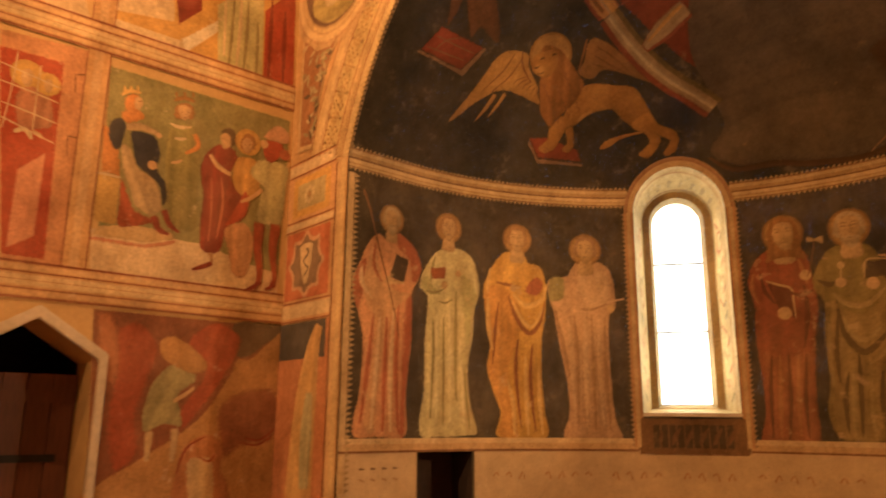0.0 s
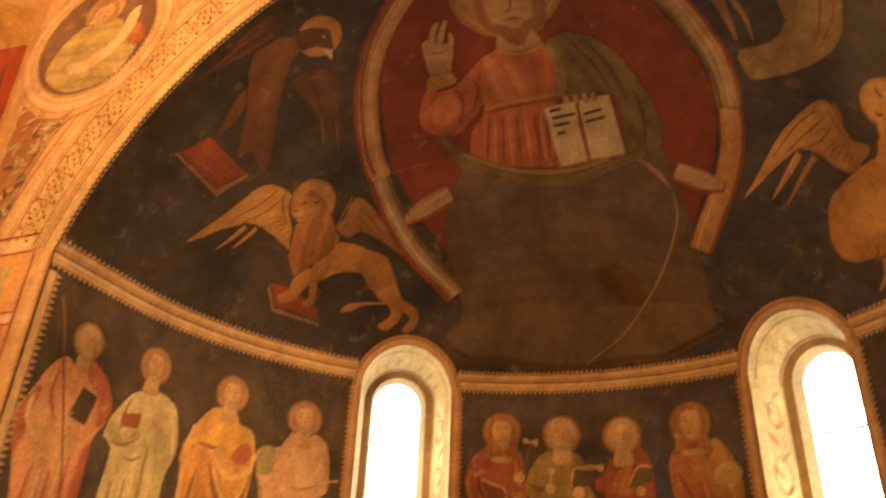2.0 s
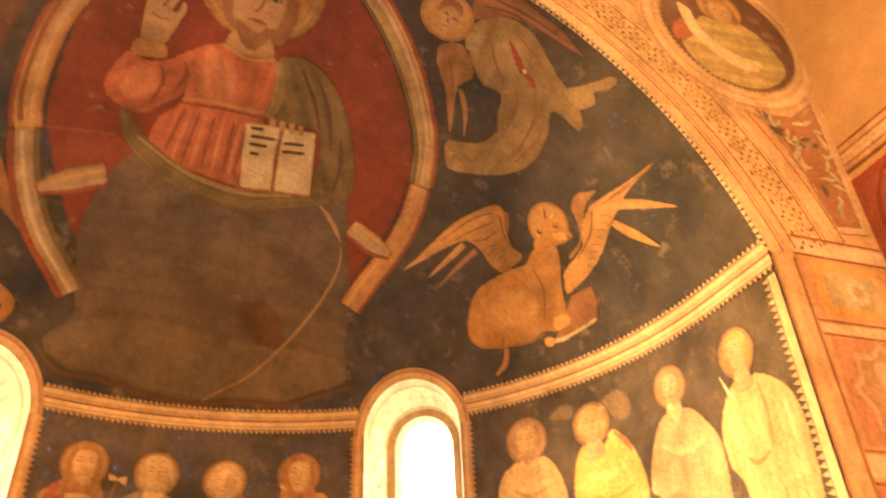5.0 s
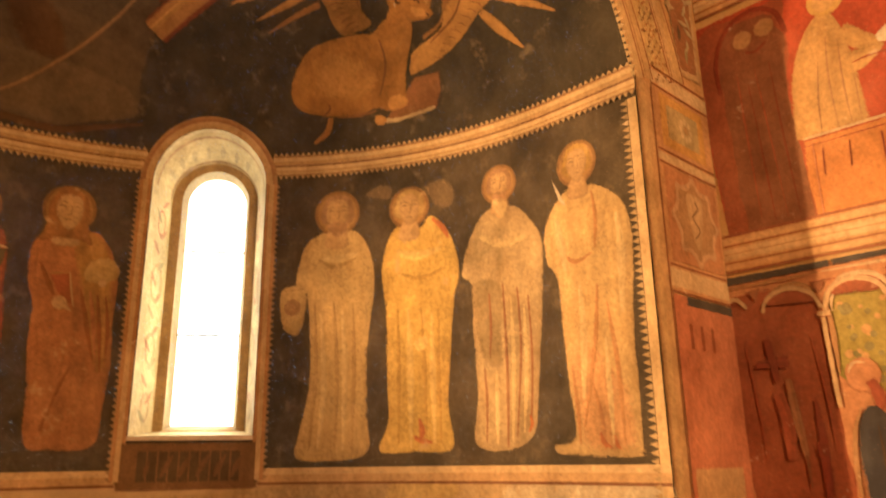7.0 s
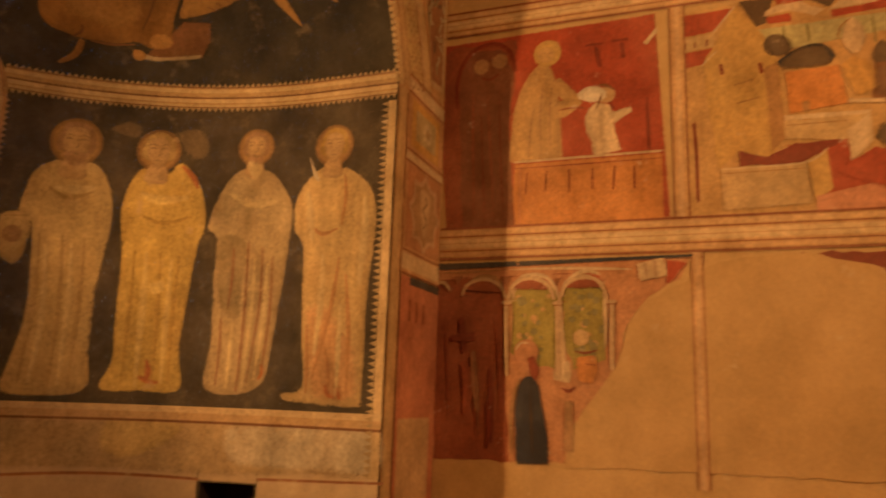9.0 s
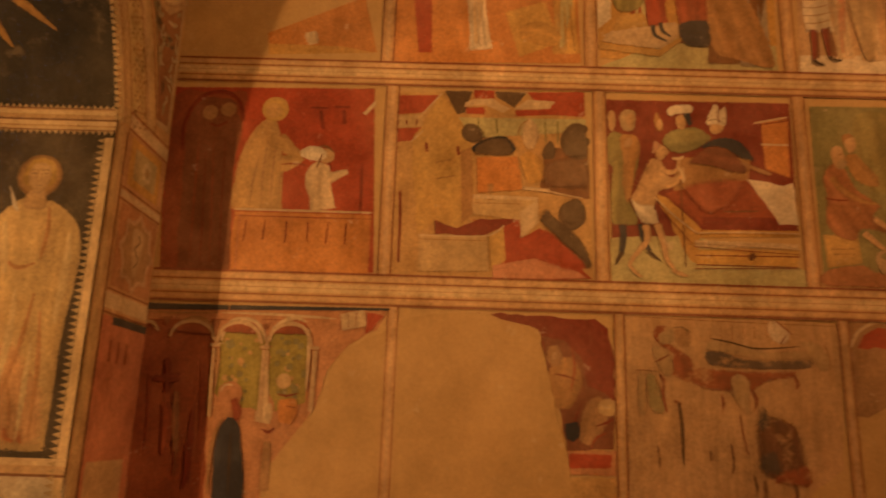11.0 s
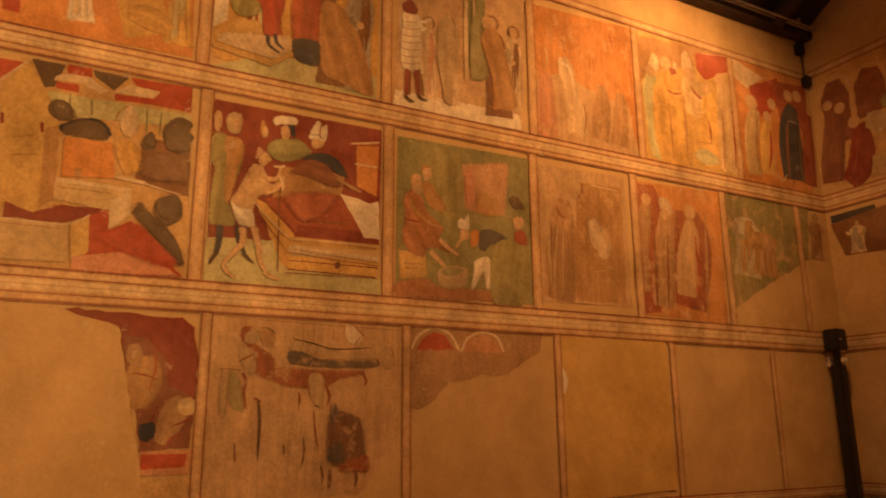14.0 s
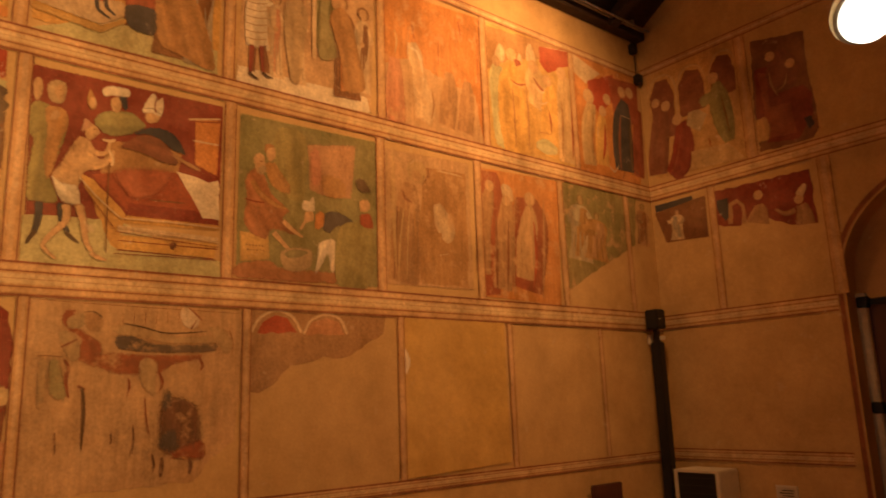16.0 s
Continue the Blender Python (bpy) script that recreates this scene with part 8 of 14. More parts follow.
scene_now.stroke(CREAM, (8, 5.78, .023), (8, 5.69, .076), (7.96, 5.56, .082))
scene_now.disc(SKIN, 7.92, 5.54, .069)
scene_now.begin("painted_figure")
scene_now.stroke(GOLD, (8.24, 5.57, .113), (8.21, 5.36, .249), (8.23, 5.1, .316), (8.26, 4.78, .336), (8.31, 4.49, .312))
scene_now.stroke(EMBER, (8.13, 5.38, .005), (8.26, 5.34, .015), (8.42, 5.39, .004))
scene_now.stroke(CREAM, (8.16, 5.34, .004), (8.34, 5.32, .004))
scene_now.stroke(BROWNOCHRE, (8.38, 5.33, .007), (8.4, 5, .022), (8.38, 4.54, .006))
scene_now.stroke(BROWNOCHRE, (8.16, 5.28, .005), (8.17, 4.95, .017), (8.17, 4.53, .005))
scene_now.begin("painted_head")
scene_now.disc(OCHREPALE, 8.17, 5.69, .087)
scene_now.stroke(EMBER, (8.25, 5.66, .049), (8.29, 5.58, .061))
scene_now.begin("painted_figure")
scene_now.stroke(OCHREPALE, (8.53, 5.64, .086), (8.56, 5.47, .194), (8.58, 5.3, .173), (8.52, 5.12, .120))
scene_now.stroke(EMBER, (8.52, 5.5, .006), (8.62, 5.4, .019), (8.74, 5.35, .005))
scene_now.stroke(CREAM, (8.52, 5.42, .007), (8.63, 5.34, .022), (8.71, 5.37, .005))
scene_now.begin("painted_mitre")
scene_now.stroke(CREAM, (8.5, 5.93, .018), (8.49, 5.83, .073), (8.51, 5.7, .098))
scene_now.disc(SKIN, 8.53, 5.64, .090)
scene_now.begin("painted_mitre")
scene_now.stroke(CREAM, (8.31, 5.74, .024), (8.31, 5.65, .054))
scene_now.begin("painted_figure")
scene_now.stroke(GOLD, (8.86, 5.49, .087), (8.87, 5.3, .207), (8.86, 4.95, .260), (8.82, 4.53, .265))
scene_now.stroke(OCHREPALE, (9.08, 5.66, .102), (9.08, 5.41, .162), (9.06, 4.99, .159), (9.05, 4.52, .168))
scene_now.disc(SKIN, 8.76, 5.52, .083)
scene_now.disc(SKIN, 9.03, 5.68, .094)
scene_now.stroke(EMBER, (8.76, 5.14, .006), (8.78, 5, .019), (8.78, 4.85, .006))
scene_now.stroke(EMBER, (8.57, 4.82, .004), (8.79, 4.84, .004))
scene_now.stroke(BROWNOCHRE, (9, 5.32, .007), (8.99, 4.97, .023), (8.96, 4.56, .007))
scene_now.stroke(EMBER, (9.18, 5.43, .007), (9.17, 5.01, .024), (9.14, 4.59, .007))
scene_now.begin("painted_step")
scene_now.stroke(PALEGREEN, (8.5, 4.65, .037), (8.67, 4.66, .106), (8.87, 4.64, .041))
scene_now.stroke(CREAM, (8.56, 5.19, .005), (8.67, 5.2, .014), (8.76, 5.25, .004))
scene_now.end()

scene_now = painting(SOUTH, "procession_fresco", "crowded scene with red building and dark robes", FRESCO)
scene_now.begin("painted_field")
scene_now.quad(ORANGE, (9.23, 6.05), (10.6, 6.07), (10.49, 4.45), (9.21, 4.47))
scene_now.begin("painted_building")
scene_now.quad(CREAM, (9.23, 6.05), (9.81, 5.89), (9.49, 5.67), (9.23, 5.8))
scene_now.begin("painted_building")
scene_now.area(RED, (9.52, 5.72), (10.07, 5.95), (10.11, 5.66), (9.76, 5.33), (9.54, 5.43))
scene_now.begin("painted_field")
scene_now.quad(EMBER, (9.96, 5.9), (10.6, 5.95), (10.56, 5.34), (10.04, 5.24))
scene_now.begin("painted_figure")
scene_now.stroke(OCHREPALE, (9.59, 5.44, .080), (9.51, 5.21, .129), (9.45, 4.92, .122), (9.47, 4.58, .132))
scene_now.disc(SKIN, 9.53, 5.51, .105)
scene_now.stroke(BROWNOCHRE, (9.6, 5.3, .007), (9.55, 4.94, .025), (9.55, 4.62, .007))
scene_now.begin("painted_figure")
scene_now.stroke(GOLD, (9.78, 5.3, .074), (9.73, 5.04, .126), (9.72, 4.62, .135))
scene_now.disc(SKIN, 9.79, 5.37, .080)
scene_now.stroke(RED, (9.82, 5.2, .011), (9.79, 4.91, .035), (9.73, 4.7, .010))
scene_now.stroke(CREAM, (9.67, 5.13, .008), (9.66, 4.97, .008))
scene_now.begin("painted_figure")
scene_now.stroke(NAVYPAINT, (10.29, 5.62, .086), (10.2, 5.34, .186), (10.17, 4.97, .230), (10.18, 4.62, .218))
scene_now.stroke(EARTH, (10.17, 5.41, .010), (10.1, 5.03, .031), (10.08, 4.6, .009))
scene_now.stroke(DARKLEAF, (10.38, 5.45, .010), (10.34, 5, .032), (10.32, 4.6, .010))
scene_now.stroke(CREAM, (10.17, 5.4, .004), (10.37, 5.39, .004))
scene_now.begin("painted_head")
scene_now.disc(SKIN, 10.23, 5.74, .085)
scene_now.disc(SKIN, 10.4, 5.77, .086)
scene_now.disc(SKIN, 9.9, 5.56, .082)
scene_now.stroke(CREAM, (9.86, 5.57, .006), (9.96, 5.56, .006))
scene_now.begin("painted_figure")
scene_now.stroke(EMBER, (10.57, 5.56, .069), (10.51, 5.18, .114), (10.46, 4.59, .122))
scene_now.stroke(CREAM, (9.84, 4.64, .007), (9.94, 4.58, .017), (10.04, 4.68, .006))
scene_now.stroke(DARKLEAF, (10.16, 4.62, .006), (10.1, 4.51, .006))
scene_now.stroke(DARKLEAF, (10.4, 4.69, .007), (10.46, 4.59, .007))
scene_now.end()

ARCHCREAM, ARCHDIM = (0.60, 0.43, 0.25), (0.34, 0.16, 0.08)
scene_now = painting(SOUTH, "arcade_scene_fresco", "pink and red arcade with figures, half lost", FRESCO)
scene_now.begin("painted_field")
scene_now.area(PINKWALL, (-0.13, 2.49), (1.73, 2.54), (1.66, 2.38), (1.47, 2.27), (1.33, 2.09), (1.26, 1.82), (1.15, 1.67), (1.01, 1.48), (0.92, 1.19), (-0, 1.17))
# dark red strip beside the pier: the shade there is put into the colour
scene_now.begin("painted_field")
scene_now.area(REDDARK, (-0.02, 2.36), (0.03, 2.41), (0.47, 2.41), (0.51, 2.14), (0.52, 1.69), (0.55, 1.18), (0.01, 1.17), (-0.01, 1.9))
scene_now.begin("painted_garden")
scene_now.area(LEAFY, (0.53, 2.28), (0.57, 2.36), (0.86, 2.35), (0.88, 2.16), (0.86, 1.79), (0.61, 1.84), (0.54, 1.91))
scene_now.begin("painted_garden")
scene_now.area(LEAFY, (0.9, 2.29), (0.95, 2.36), (1.18, 2.36), (1.2, 2.09), (1.19, 1.86), (0.98, 1.79), (0.92, 1.96))
scene_now.begin("painted_leaves")
scene_now.disc(GREENFIELD, 0.64, 2.24, .019)
scene_now.disc(OCHREWALL, 0.6, 2.27, .024)
scene_now.disc(OCHREWALL, 0.77, 2.19, .016)
scene_now.disc(GREENFIELD, 0.62, 2.24, .026)
scene_now.disc(OCHREWALL, 0.61, 2.01, .024)
scene_now.disc(OCHREWALL, 0.64, 2.15, .013)
scene_now.disc(GREENFIELD, 0.76, 2, .014)
scene_now.disc(OCHREWALL, 0.7, 2.25, .012)
scene_now.disc(OCHREWALL, 0.68, 1.99, .024)
scene_now.disc(OCHREWALL, 0.72, 2.11, .018)
scene_now.disc(GREEN, 0.63, 2.15, .013)
scene_now.disc(GREENFIELD, 0.74, 1.87, .022)
scene_now.disc(GREEN, 0.65, 2, .018)
scene_now.disc(OCHREWALL, 0.66, 2.02, .014)
scene_now.disc(GREENFIELD, 0.71, 2.04, .025)
scene_now.disc(GREENFIELD, 0.6, 2.26, .016)
scene_now.disc(GREEN, 0.76, 1.92, .016)
scene_now.disc(GREEN, 0.64, 2.09, .017)
scene_now.disc(OCHREWALL, 0.65, 1.87, .022)
scene_now.disc(OCHREWALL, 0.81, 2.28, .017)
scene_now.disc(GREEN, 0.64, 2.01, .016)
scene_now.disc(GREENFIELD, 0.65, 2.1, .015)
scene_now.disc(GREEN, 0.73, 2.22, .017)
scene_now.disc(OCHREWALL, 0.71, 2.13, .027)
scene_now.disc(GREENFIELD, 0.74, 2.1, .018)
scene_now.disc(GREEN, 0.63, 2.26, .023)
scene_now.disc(GREEN, 1.11, 1.89, .020)
scene_now.disc(GREEN, 1.08, 2.16, .014)
scene_now.disc(GREENFIELD, 1.09, 1.97, .021)
scene_now.disc(GREENFIELD, 0.99, 2.21, .018)
scene_now.disc(GREENFIELD, 0.97, 2.12, .022)
scene_now.disc(GREENFIELD, 1.04, 2.21, .012)
scene_now.disc(GREENFIELD, 1.01, 2.19, .024)
scene_now.disc(OCHREWALL, 1.04, 2.19, .012)
scene_now.disc(GREENFIELD, 1.17, 2.06, .027)
scene_now.disc(GREEN, 1.12, 1.93, .019)
scene_now.disc(GREENFIELD, 0.97, 2.2, .017)
scene_now.disc(OCHREWALL, 1.12, 1.96, .024)
scene_now.disc(OCHREWALL, 1.08, 2.02, .017)
scene_now.disc(OCHREWALL, 1.05, 2.09, .026)
scene_now.disc(GREENFIELD, 1.09, 2.28, .024)
scene_now.disc(GREENFIELD, 1.04, 1.93, .022)
scene_now.disc(GREENFIELD, 1.06, 2.1, .026)
scene_now.disc(GREENFIELD, 0.99, 2.3, .012)
scene_now.disc(GREENFIELD, 1.13, 2.25, .025)
scene_now.disc(GREENFIELD, 1.1, 1.93, .014)
scene_now.disc(GREENFIELD, 1.11, 1.95, .026)
scene_now.disc(GREEN, 1.04, 2.27, .020)
scene_now.disc(GREENFIELD, 1.16, 2.04, .012)
scene_now.disc(GREEN, 1, 1.92, .016)
scene_now.disc(GREENFIELD, 1.02, 2.27, .018)
scene_now.disc(GREENFIELD, 1.12, 2.17, .023)
scene_now.begin("painted_shadow_band")
scene_now.quad(NAVYPAINT, (-0.16, 2.53), (0.59, 2.53), (0.59, 2.49), (-0.15, 2.47))
scene_now.quad(NAVYPAINT, (0.59, 2.53), (1.75, 2.54), (1.75, 2.52), (0.59, 2.49))
scene_now.begin("painted_arch")
scene_now.area(RED, (0.61, 2.35), (0.63, 2.4), (0.71, 2.43), (0.79, 2.41), (0.82, 2.36))
scene_now.begin("painted_arch")
scene_now.area(RED, (0.98, 2.36), (0.99, 2.41), (1.07, 2.43), (1.15, 2.41), (1.17, 2.37))
# arches in the shaded strip, darkened from RED to DEEP
scene_now.begin("painted_arch")
scene_now.area(DEEP, (0.26, 2.35), (0.29, 2.4), (0.37, 2.42), (0.45, 2.39), (0.48, 2.34))
scene_now.begin("painted_arch")
scene_now.quad(DEEP, (-0.02, 2.35), (-0, 2.4), (0.05, 2.41), (0.09, 2.35))
scene_now.begin("painted_moulding")
scene_now.stroke(CREAM, (0.56, 2.26, .005), (0.57, 2.33, .018), (0.62, 2.41, .018), (0.71, 2.43, .018), (0.79, 2.41, .017), (0.85, 2.35, .017), (0.88, 2.26, .005))
scene_now.stroke(CREAM, (0.91, 2.27, .005), (0.92, 2.35, .018), (0.99, 2.42, .018), (1.08, 2.45, .018), (1.16, 2.42, .005))
# BUFF instead of CREAM where the strip is painted as shaded
scene_now.stroke(BUFF, (0.21, 2.33, .005), (0.25, 2.39, .016), (0.35, 2.43, .016), (0.45, 2.4, .015), (0.5, 2.31, .004))
scene_now.stroke(CREAM, (0.53, 2.47, .004), (0.86, 2.47, .012), (1.18, 2.46, .012), (1.37, 2.45, .004))
scene_now.stroke(BUFF, (-0.04, 2.46, .003), (0.25, 2.46, .010), (0.53, 2.47, .003))
scene_now.stroke(DEEP, (0.1, 2.42, .002), (0.25, 2.42, .002))
scene_now.stroke(DEEP, (0.46, 2.42, .002), (0.6, 2.42, .002))
scene_now.stroke(DEEP, (0.84, 2.43, .002), (0.96, 2.43, .002))
scene_now.begin("painted_column")
scene_now.stroke(CREAM, (0.89, 2.31, .008), (0.89, 2.12, .025), (0.91, 1.85, .025), (0.9, 1.74, .007))
scene_now.stroke(EMBER, (0.86, 2.24, .002), (0.93, 2.24, .002))
scene_now.begin("painted_column")
scene_now.stroke(BUFF, (0.54, 2.3, .006), (0.55, 2.14, .019), (0.55, 1.91, .006))
scene_now.stroke(CREAM, (0.53, 2.25, .002), (0.58, 2.25, .002))
scene_now.begin("painted_column")
scene_now.stroke(CREAM, (1.18, 2.38, .005), (1.19, 2.17, .017), (1.19, 1.93, .005))
scene_now.begin("painted_figure")
scene_now.stroke(CREAM, (0.92, 1.85, .044), (0.91, 1.77, .068), (0.9, 1.71, .060))
scene_now.stroke(DEEP, (0.9, 1.67, .004), (0.95, 1.65, .015), (0.99, 1.68, .005))
scene_now.stroke(BUFF, (0.95, 1.59, .031), (0.95, 1.44, .039), (0.95, 1.26, .042))
scene_now.begin("painted_head")
scene_now.disc(PINKWALL, 0.66, 1.9, .091)
scene_now.stroke(EMBER, (0.69, 1.87, .031), (0.72, 1.78, .039), (0.71, 1.72, .024))
scene_now.stroke(CREAM, (0.59, 1.91, .003), (0.62, 1.96, .010), (0.68, 1.96, .003))
scene_now.begin("painted_cloak")
scene_now.stroke(NAVYPAINT, (0.68, 1.74, .020), (0.68, 1.68, .070), (0.68, 1.54, .100), (0.7, 1.36, .114), (0.71, 1.17, .117))
scene_now.stroke(INK, (0.69, 1.65, .003), (0.7, 1.43, .011), (0.71, 1.22, .003))
scene_now.stroke(BUFF, (0.63, 1.74, .005), (0.58, 1.62, .015), (0.56, 1.43, .015), (0.57, 1.22, .004))
scene_now.begin("painted_figure")
scene_now.disc(OCHREPALE, 1.03, 2, .057)
scene_now.stroke(ORANGE, (1.06, 1.88, .067), (1.07, 1.8, .079), (1.06, 1.71, .052))
scene_now.stroke(DEEP, (0.99, 1.91, .003), (1.06, 1.9, .010), (1.14, 1.92, .003))
scene_now.stroke(DEEP, (1.05, 1.83, .002), (1.13, 1.82, .002))
scene_now.begin("painted_drapery")
scene_now.stroke(DEEP, (0.16, 2.02, .009), (0.24, 2.01, .031), (0.3, 2.03, .009))
scene_now.stroke(DEEP, (0.24, 1.83, .006), (0.24, 1.64, .019), (0.23, 1.5, .006))
scene_now.stroke(DEEP, (0.41, 1.8, .008), (0.42, 1.57, .026), (0.43, 1.29, .008))
scene_now.stroke(EMBER, (0.07, 2.13, .003), (0.1, 1.82, .009), (0.12, 1.46, .003))
scene_now.stroke(EMBER, (0.44, 2.14, .003), (0.47, 1.84, .009), (0.49, 1.47, .003))
scene_now.stroke(EARTH, (0.29, 1.91, .004), (0.32, 1.61, .015), (0.33, 1.32, .004))
scene_now.begin("painted_building")
scene_now.quad(CREAM, (1.39, 2.49), (1.57, 2.53), (1.6, 2.4), (1.41, 2.36))
scene_now.stroke(EMBER, (1.45, 2.49, .002), (1.46, 2.39, .002))
scene_now.stroke(EMBER, (1.51, 2.5, .002), (1.51, 2.4, .002))
scene_now.begin("painted_building")
scene_now.area(RED, (1.59, 2.5), (1.71, 2.48), (1.58, 2.35))
scene_now.begin("painted_tympanum")
scene_now.form(REDDARK, (0.2095, 2.33), (0.2468, 2.38), (0.3479, 2.4), (0.4476, 2.37), (0.494, 2.31), soft=0.01)
scene_now.begin("painted_tympanum")
scene_now.form(REDDARK, (0.563, 2.33), (0.5936, 2.38), (0.6866, 2.41), (0.78, 2.37), (0.8184, 2.32), soft=0.01)
scene_now.begin("painted_tympanum")
scene_now.form(REDDARK, (0.9241, 2.33), (0.9605, 2.38), (1.055, 2.4), (1.135, 2.37), (1.175, 2.33), soft=0.01)
scene_now.begin("painted_arch")
scene_now.stroke(ARCHCREAM, (-0.00603, 2.38, 0.013), (0.04974, 2.388, 0.016), (0.1059, 2.328, 0.013))
scene_now.begin("painted_arch")
scene_now.stroke(ARCHCREAM, (0.1884, 2.281, 0.013), (0.2281, 2.365, 0.016), (0.3479, 2.407, 0.018), (0.4657, 2.362, 0.015), (0.5094, 2.271, 0.013))
scene_now.begin("painted_arch")
scene_now.stroke(ARCHCREAM, (0.5247, 2.253, 0.015), (0.5682, 2.363, 0.018), (0.6866, 2.408, 0.020), (0.8042, 2.358, 0.018), (0.8512, 2.253, 0.015))
scene_now.begin("painted_arch")
scene_now.stroke(ARCHCREAM, (0.8871, 2.252, 0.015), (0.9365, 2.363, 0.018), (1.055, 2.407, 0.020), (1.157, 2.364, 0.017), (1.204, 2.25, 0.015))
scene_now.begin("painted_column")
scene_now.stroke(ARCHCREAM, (0.5144, 2.233, 0.015), (0.5191, 1.984, 0.015), (0.5287, 1.739, 0.015))
scene_now.begin("painted_column")
scene_now.stroke(ARCHCREAM, (0.8747, 2.223, 0.020), (0.8759, 1.982, 0.020), (0.8813, 1.722, 0.022))
scene_now.begin("painted_column")
scene_now.stroke(ARCHCREAM, (1.235, 2.237, 0.020), (1.233, 2.004, 0.020), (1.231, 1.788, 0.020))
scene_now.begin("painted_capital")
scene_now.stroke(ARCHCREAM, (0.4837, 2.239, 0.013), (0.5195, 2.238, 0.018), (0.5551, 2.237, 0.013))
scene_now.stroke(LINE, (0.4837, 2.221, 0.004), (0.555, 2.22, 0.004), rim=0)
scene_now.begin("painted_capital")
scene_now.stroke(ARCHCREAM, (0.8413, 2.234, 0.013), (0.8749, 2.233, 0.018), (0.9082, 2.232, 0.013))
scene_now.stroke(LINE, (0.8411, 2.217, 0.004), (0.9079, 2.215, 0.004), rim=0)
scene_now.begin("painted_capital")
scene_now.stroke(ARCHCREAM, (1.199, 2.238, 0.012), (1.231, 2.237, 0.017), (1.262, 2.236, 0.012))
scene_now.stroke(LINE, (1.199, 2.222, 0.004), (1.261, 2.22, 0.004), rim=0)
scene_now.begin("painted_spandrel")
scene_now.form(LINE, (0.1156, 2.43), (0.203, 2.44), (0.1604, 2.35), soft=0.006, sharp=1)
scene_now.begin("painted_spandrel")
scene_now.form(LINE, (0.4683, 2.42), (0.5506, 2.42), (0.5095, 2.34), soft=0.006, sharp=1)
scene_now.begin("painted_spandrel")
scene_now.form(LINE, (0.8291, 2.4), (0.9062, 2.41), (0.8667, 2.33), soft=0.006, sharp=1)
scene_now.begin("painted_cross")
scene_now.stroke(DEEP, (0.1159, 1.996, 0.021), (0.2048, 1.99, 0.023), (0.3028, 1.985, 0.018))
scene_now.stroke(DEEP, (0.1952, 2.139, 0.023), (0.2126, 2.01, 0.026), (0.2243, 1.896, 0.021))
scene_now.begin("painted_robe")
scene_now.stroke(EMBER, (0.2196, 1.834, 0.036), (0.2528, 1.66, 0.046), (0.2439, 1.475, 0.026), folds=0.25)
scene_now.stroke(ARCHDIM, (0.2849, 1.909, 0.021), (0.2992, 1.735, 0.031), (0.3265, 1.491, 0.020), folds=0.25)
scene_now.stroke(DEEP, (0.3977, 1.566, 0.020), (0.4158, 1.399, 0.023), (0.4036, 1.255, 0.008), folds=0.2)
scene_now.end()

scene_now = painting(SOUTH, "lost_plaster", "large bare patch of smooth new plaster", BARE, base=0.0096)
scene_now.begin("bare_patch")
scene_now.area(BAREPLASTER, (1.78, 2.44), (2.05, 2.51), (2.44, 2.53), (2.62, 2.47), (2.81, 2.42), (2.9, 2.06), (2.96, 1.75), (3.02, 1.52), (3.05, 1.21), (0.92, 1.17), (0.98, 1.44), (1.15, 1.67), (1.26, 1.82), (1.33, 2.09), (1.47, 2.25), (1.7, 2.36))
scene_now.end()

scene_now = painting(SOUTH, "stable_scene_fresco", "red fragment with crouching animal beside bare plaster", FRESCO)
scene_now.begin("painted_field")
scene_now.area(DEEP, (2.37, 2.53), (2.79, 2.52), (3.22, 2.51), (3.31, 2.44), (3.35, 2.24), (3.35, 1.94), (2.92, 1.93), (2.85, 2.22), (2.8, 2.42), (2.62, 2.45))
scene_now.begin("painted_field")
scene_now.area(EARTH, (2.84, 2.38), (3, 2.35), (3.12, 2.23), (3.16, 2.03), (3.29, 1.98), (3.35, 1.92), (3.33, 1.61), (3.01, 1.59), (2.98, 1.79), (2.91, 2.02))
scene_now.begin("painted_figure")
scene_now.stroke(BROWNOCHRE, (3, 2.23, .064), (3, 2.11, .127), (2.98, 1.99, .126), (2.97, 1.87, .063))
scene_now.stroke(BUFF, (2.92, 2.31, .038), (2.93, 2.23, .064), (2.94, 2.16, .032))
scene_now.stroke(DEEP, (2.92, 2.11, .002), (3, 2.1, .008), (3.09, 2.07, .002))
scene_now.stroke(EMBER, (3.05, 2.31, .004), (3.07, 2.15, .012), (3.04, 1.99, .004))
scene_now.begin("painted_animal")
scene_now.stroke(BUFF, (3.13, 1.64, .043), (3.19, 1.78, .094), (3.23, 1.88, .093), (3.28, 1.92, .062))
scene_now.stroke(OCHREPALE, (3.23, 1.88, .036), (3.3, 1.89, .074), (3.35, 1.85, .031))
scene_now.stroke(CREAM, (3.24, 1.91, .002), (3.29, 1.89, .008), (3.33, 1.9, .002))
scene_now.stroke(DEEP, (3.12, 1.93, .002), (3.08, 1.83, .008), (3.05, 1.71, .002))
scene_now.stroke(DEEP, (3.21, 1.76, .003), (3.29, 1.79, .010), (3.34, 1.82, .003))
scene_now.stroke(EMBER, (3.17, 1.6, .003), (3.21, 1.68, .010), (3.29, 1.72, .003))
scene_now.begin("painted_hoof")
scene_now.stroke(NAVYPAINT, (3.04, 1.78, .050), (3.05, 1.72, .063), (3.03, 1.66, .031))
scene_now.begin("painted_step")
scene_now.quad(PINKWALL, (3.01, 1.6), (3.36, 1.61), (3.35, 1.43), (3.01, 1.43))
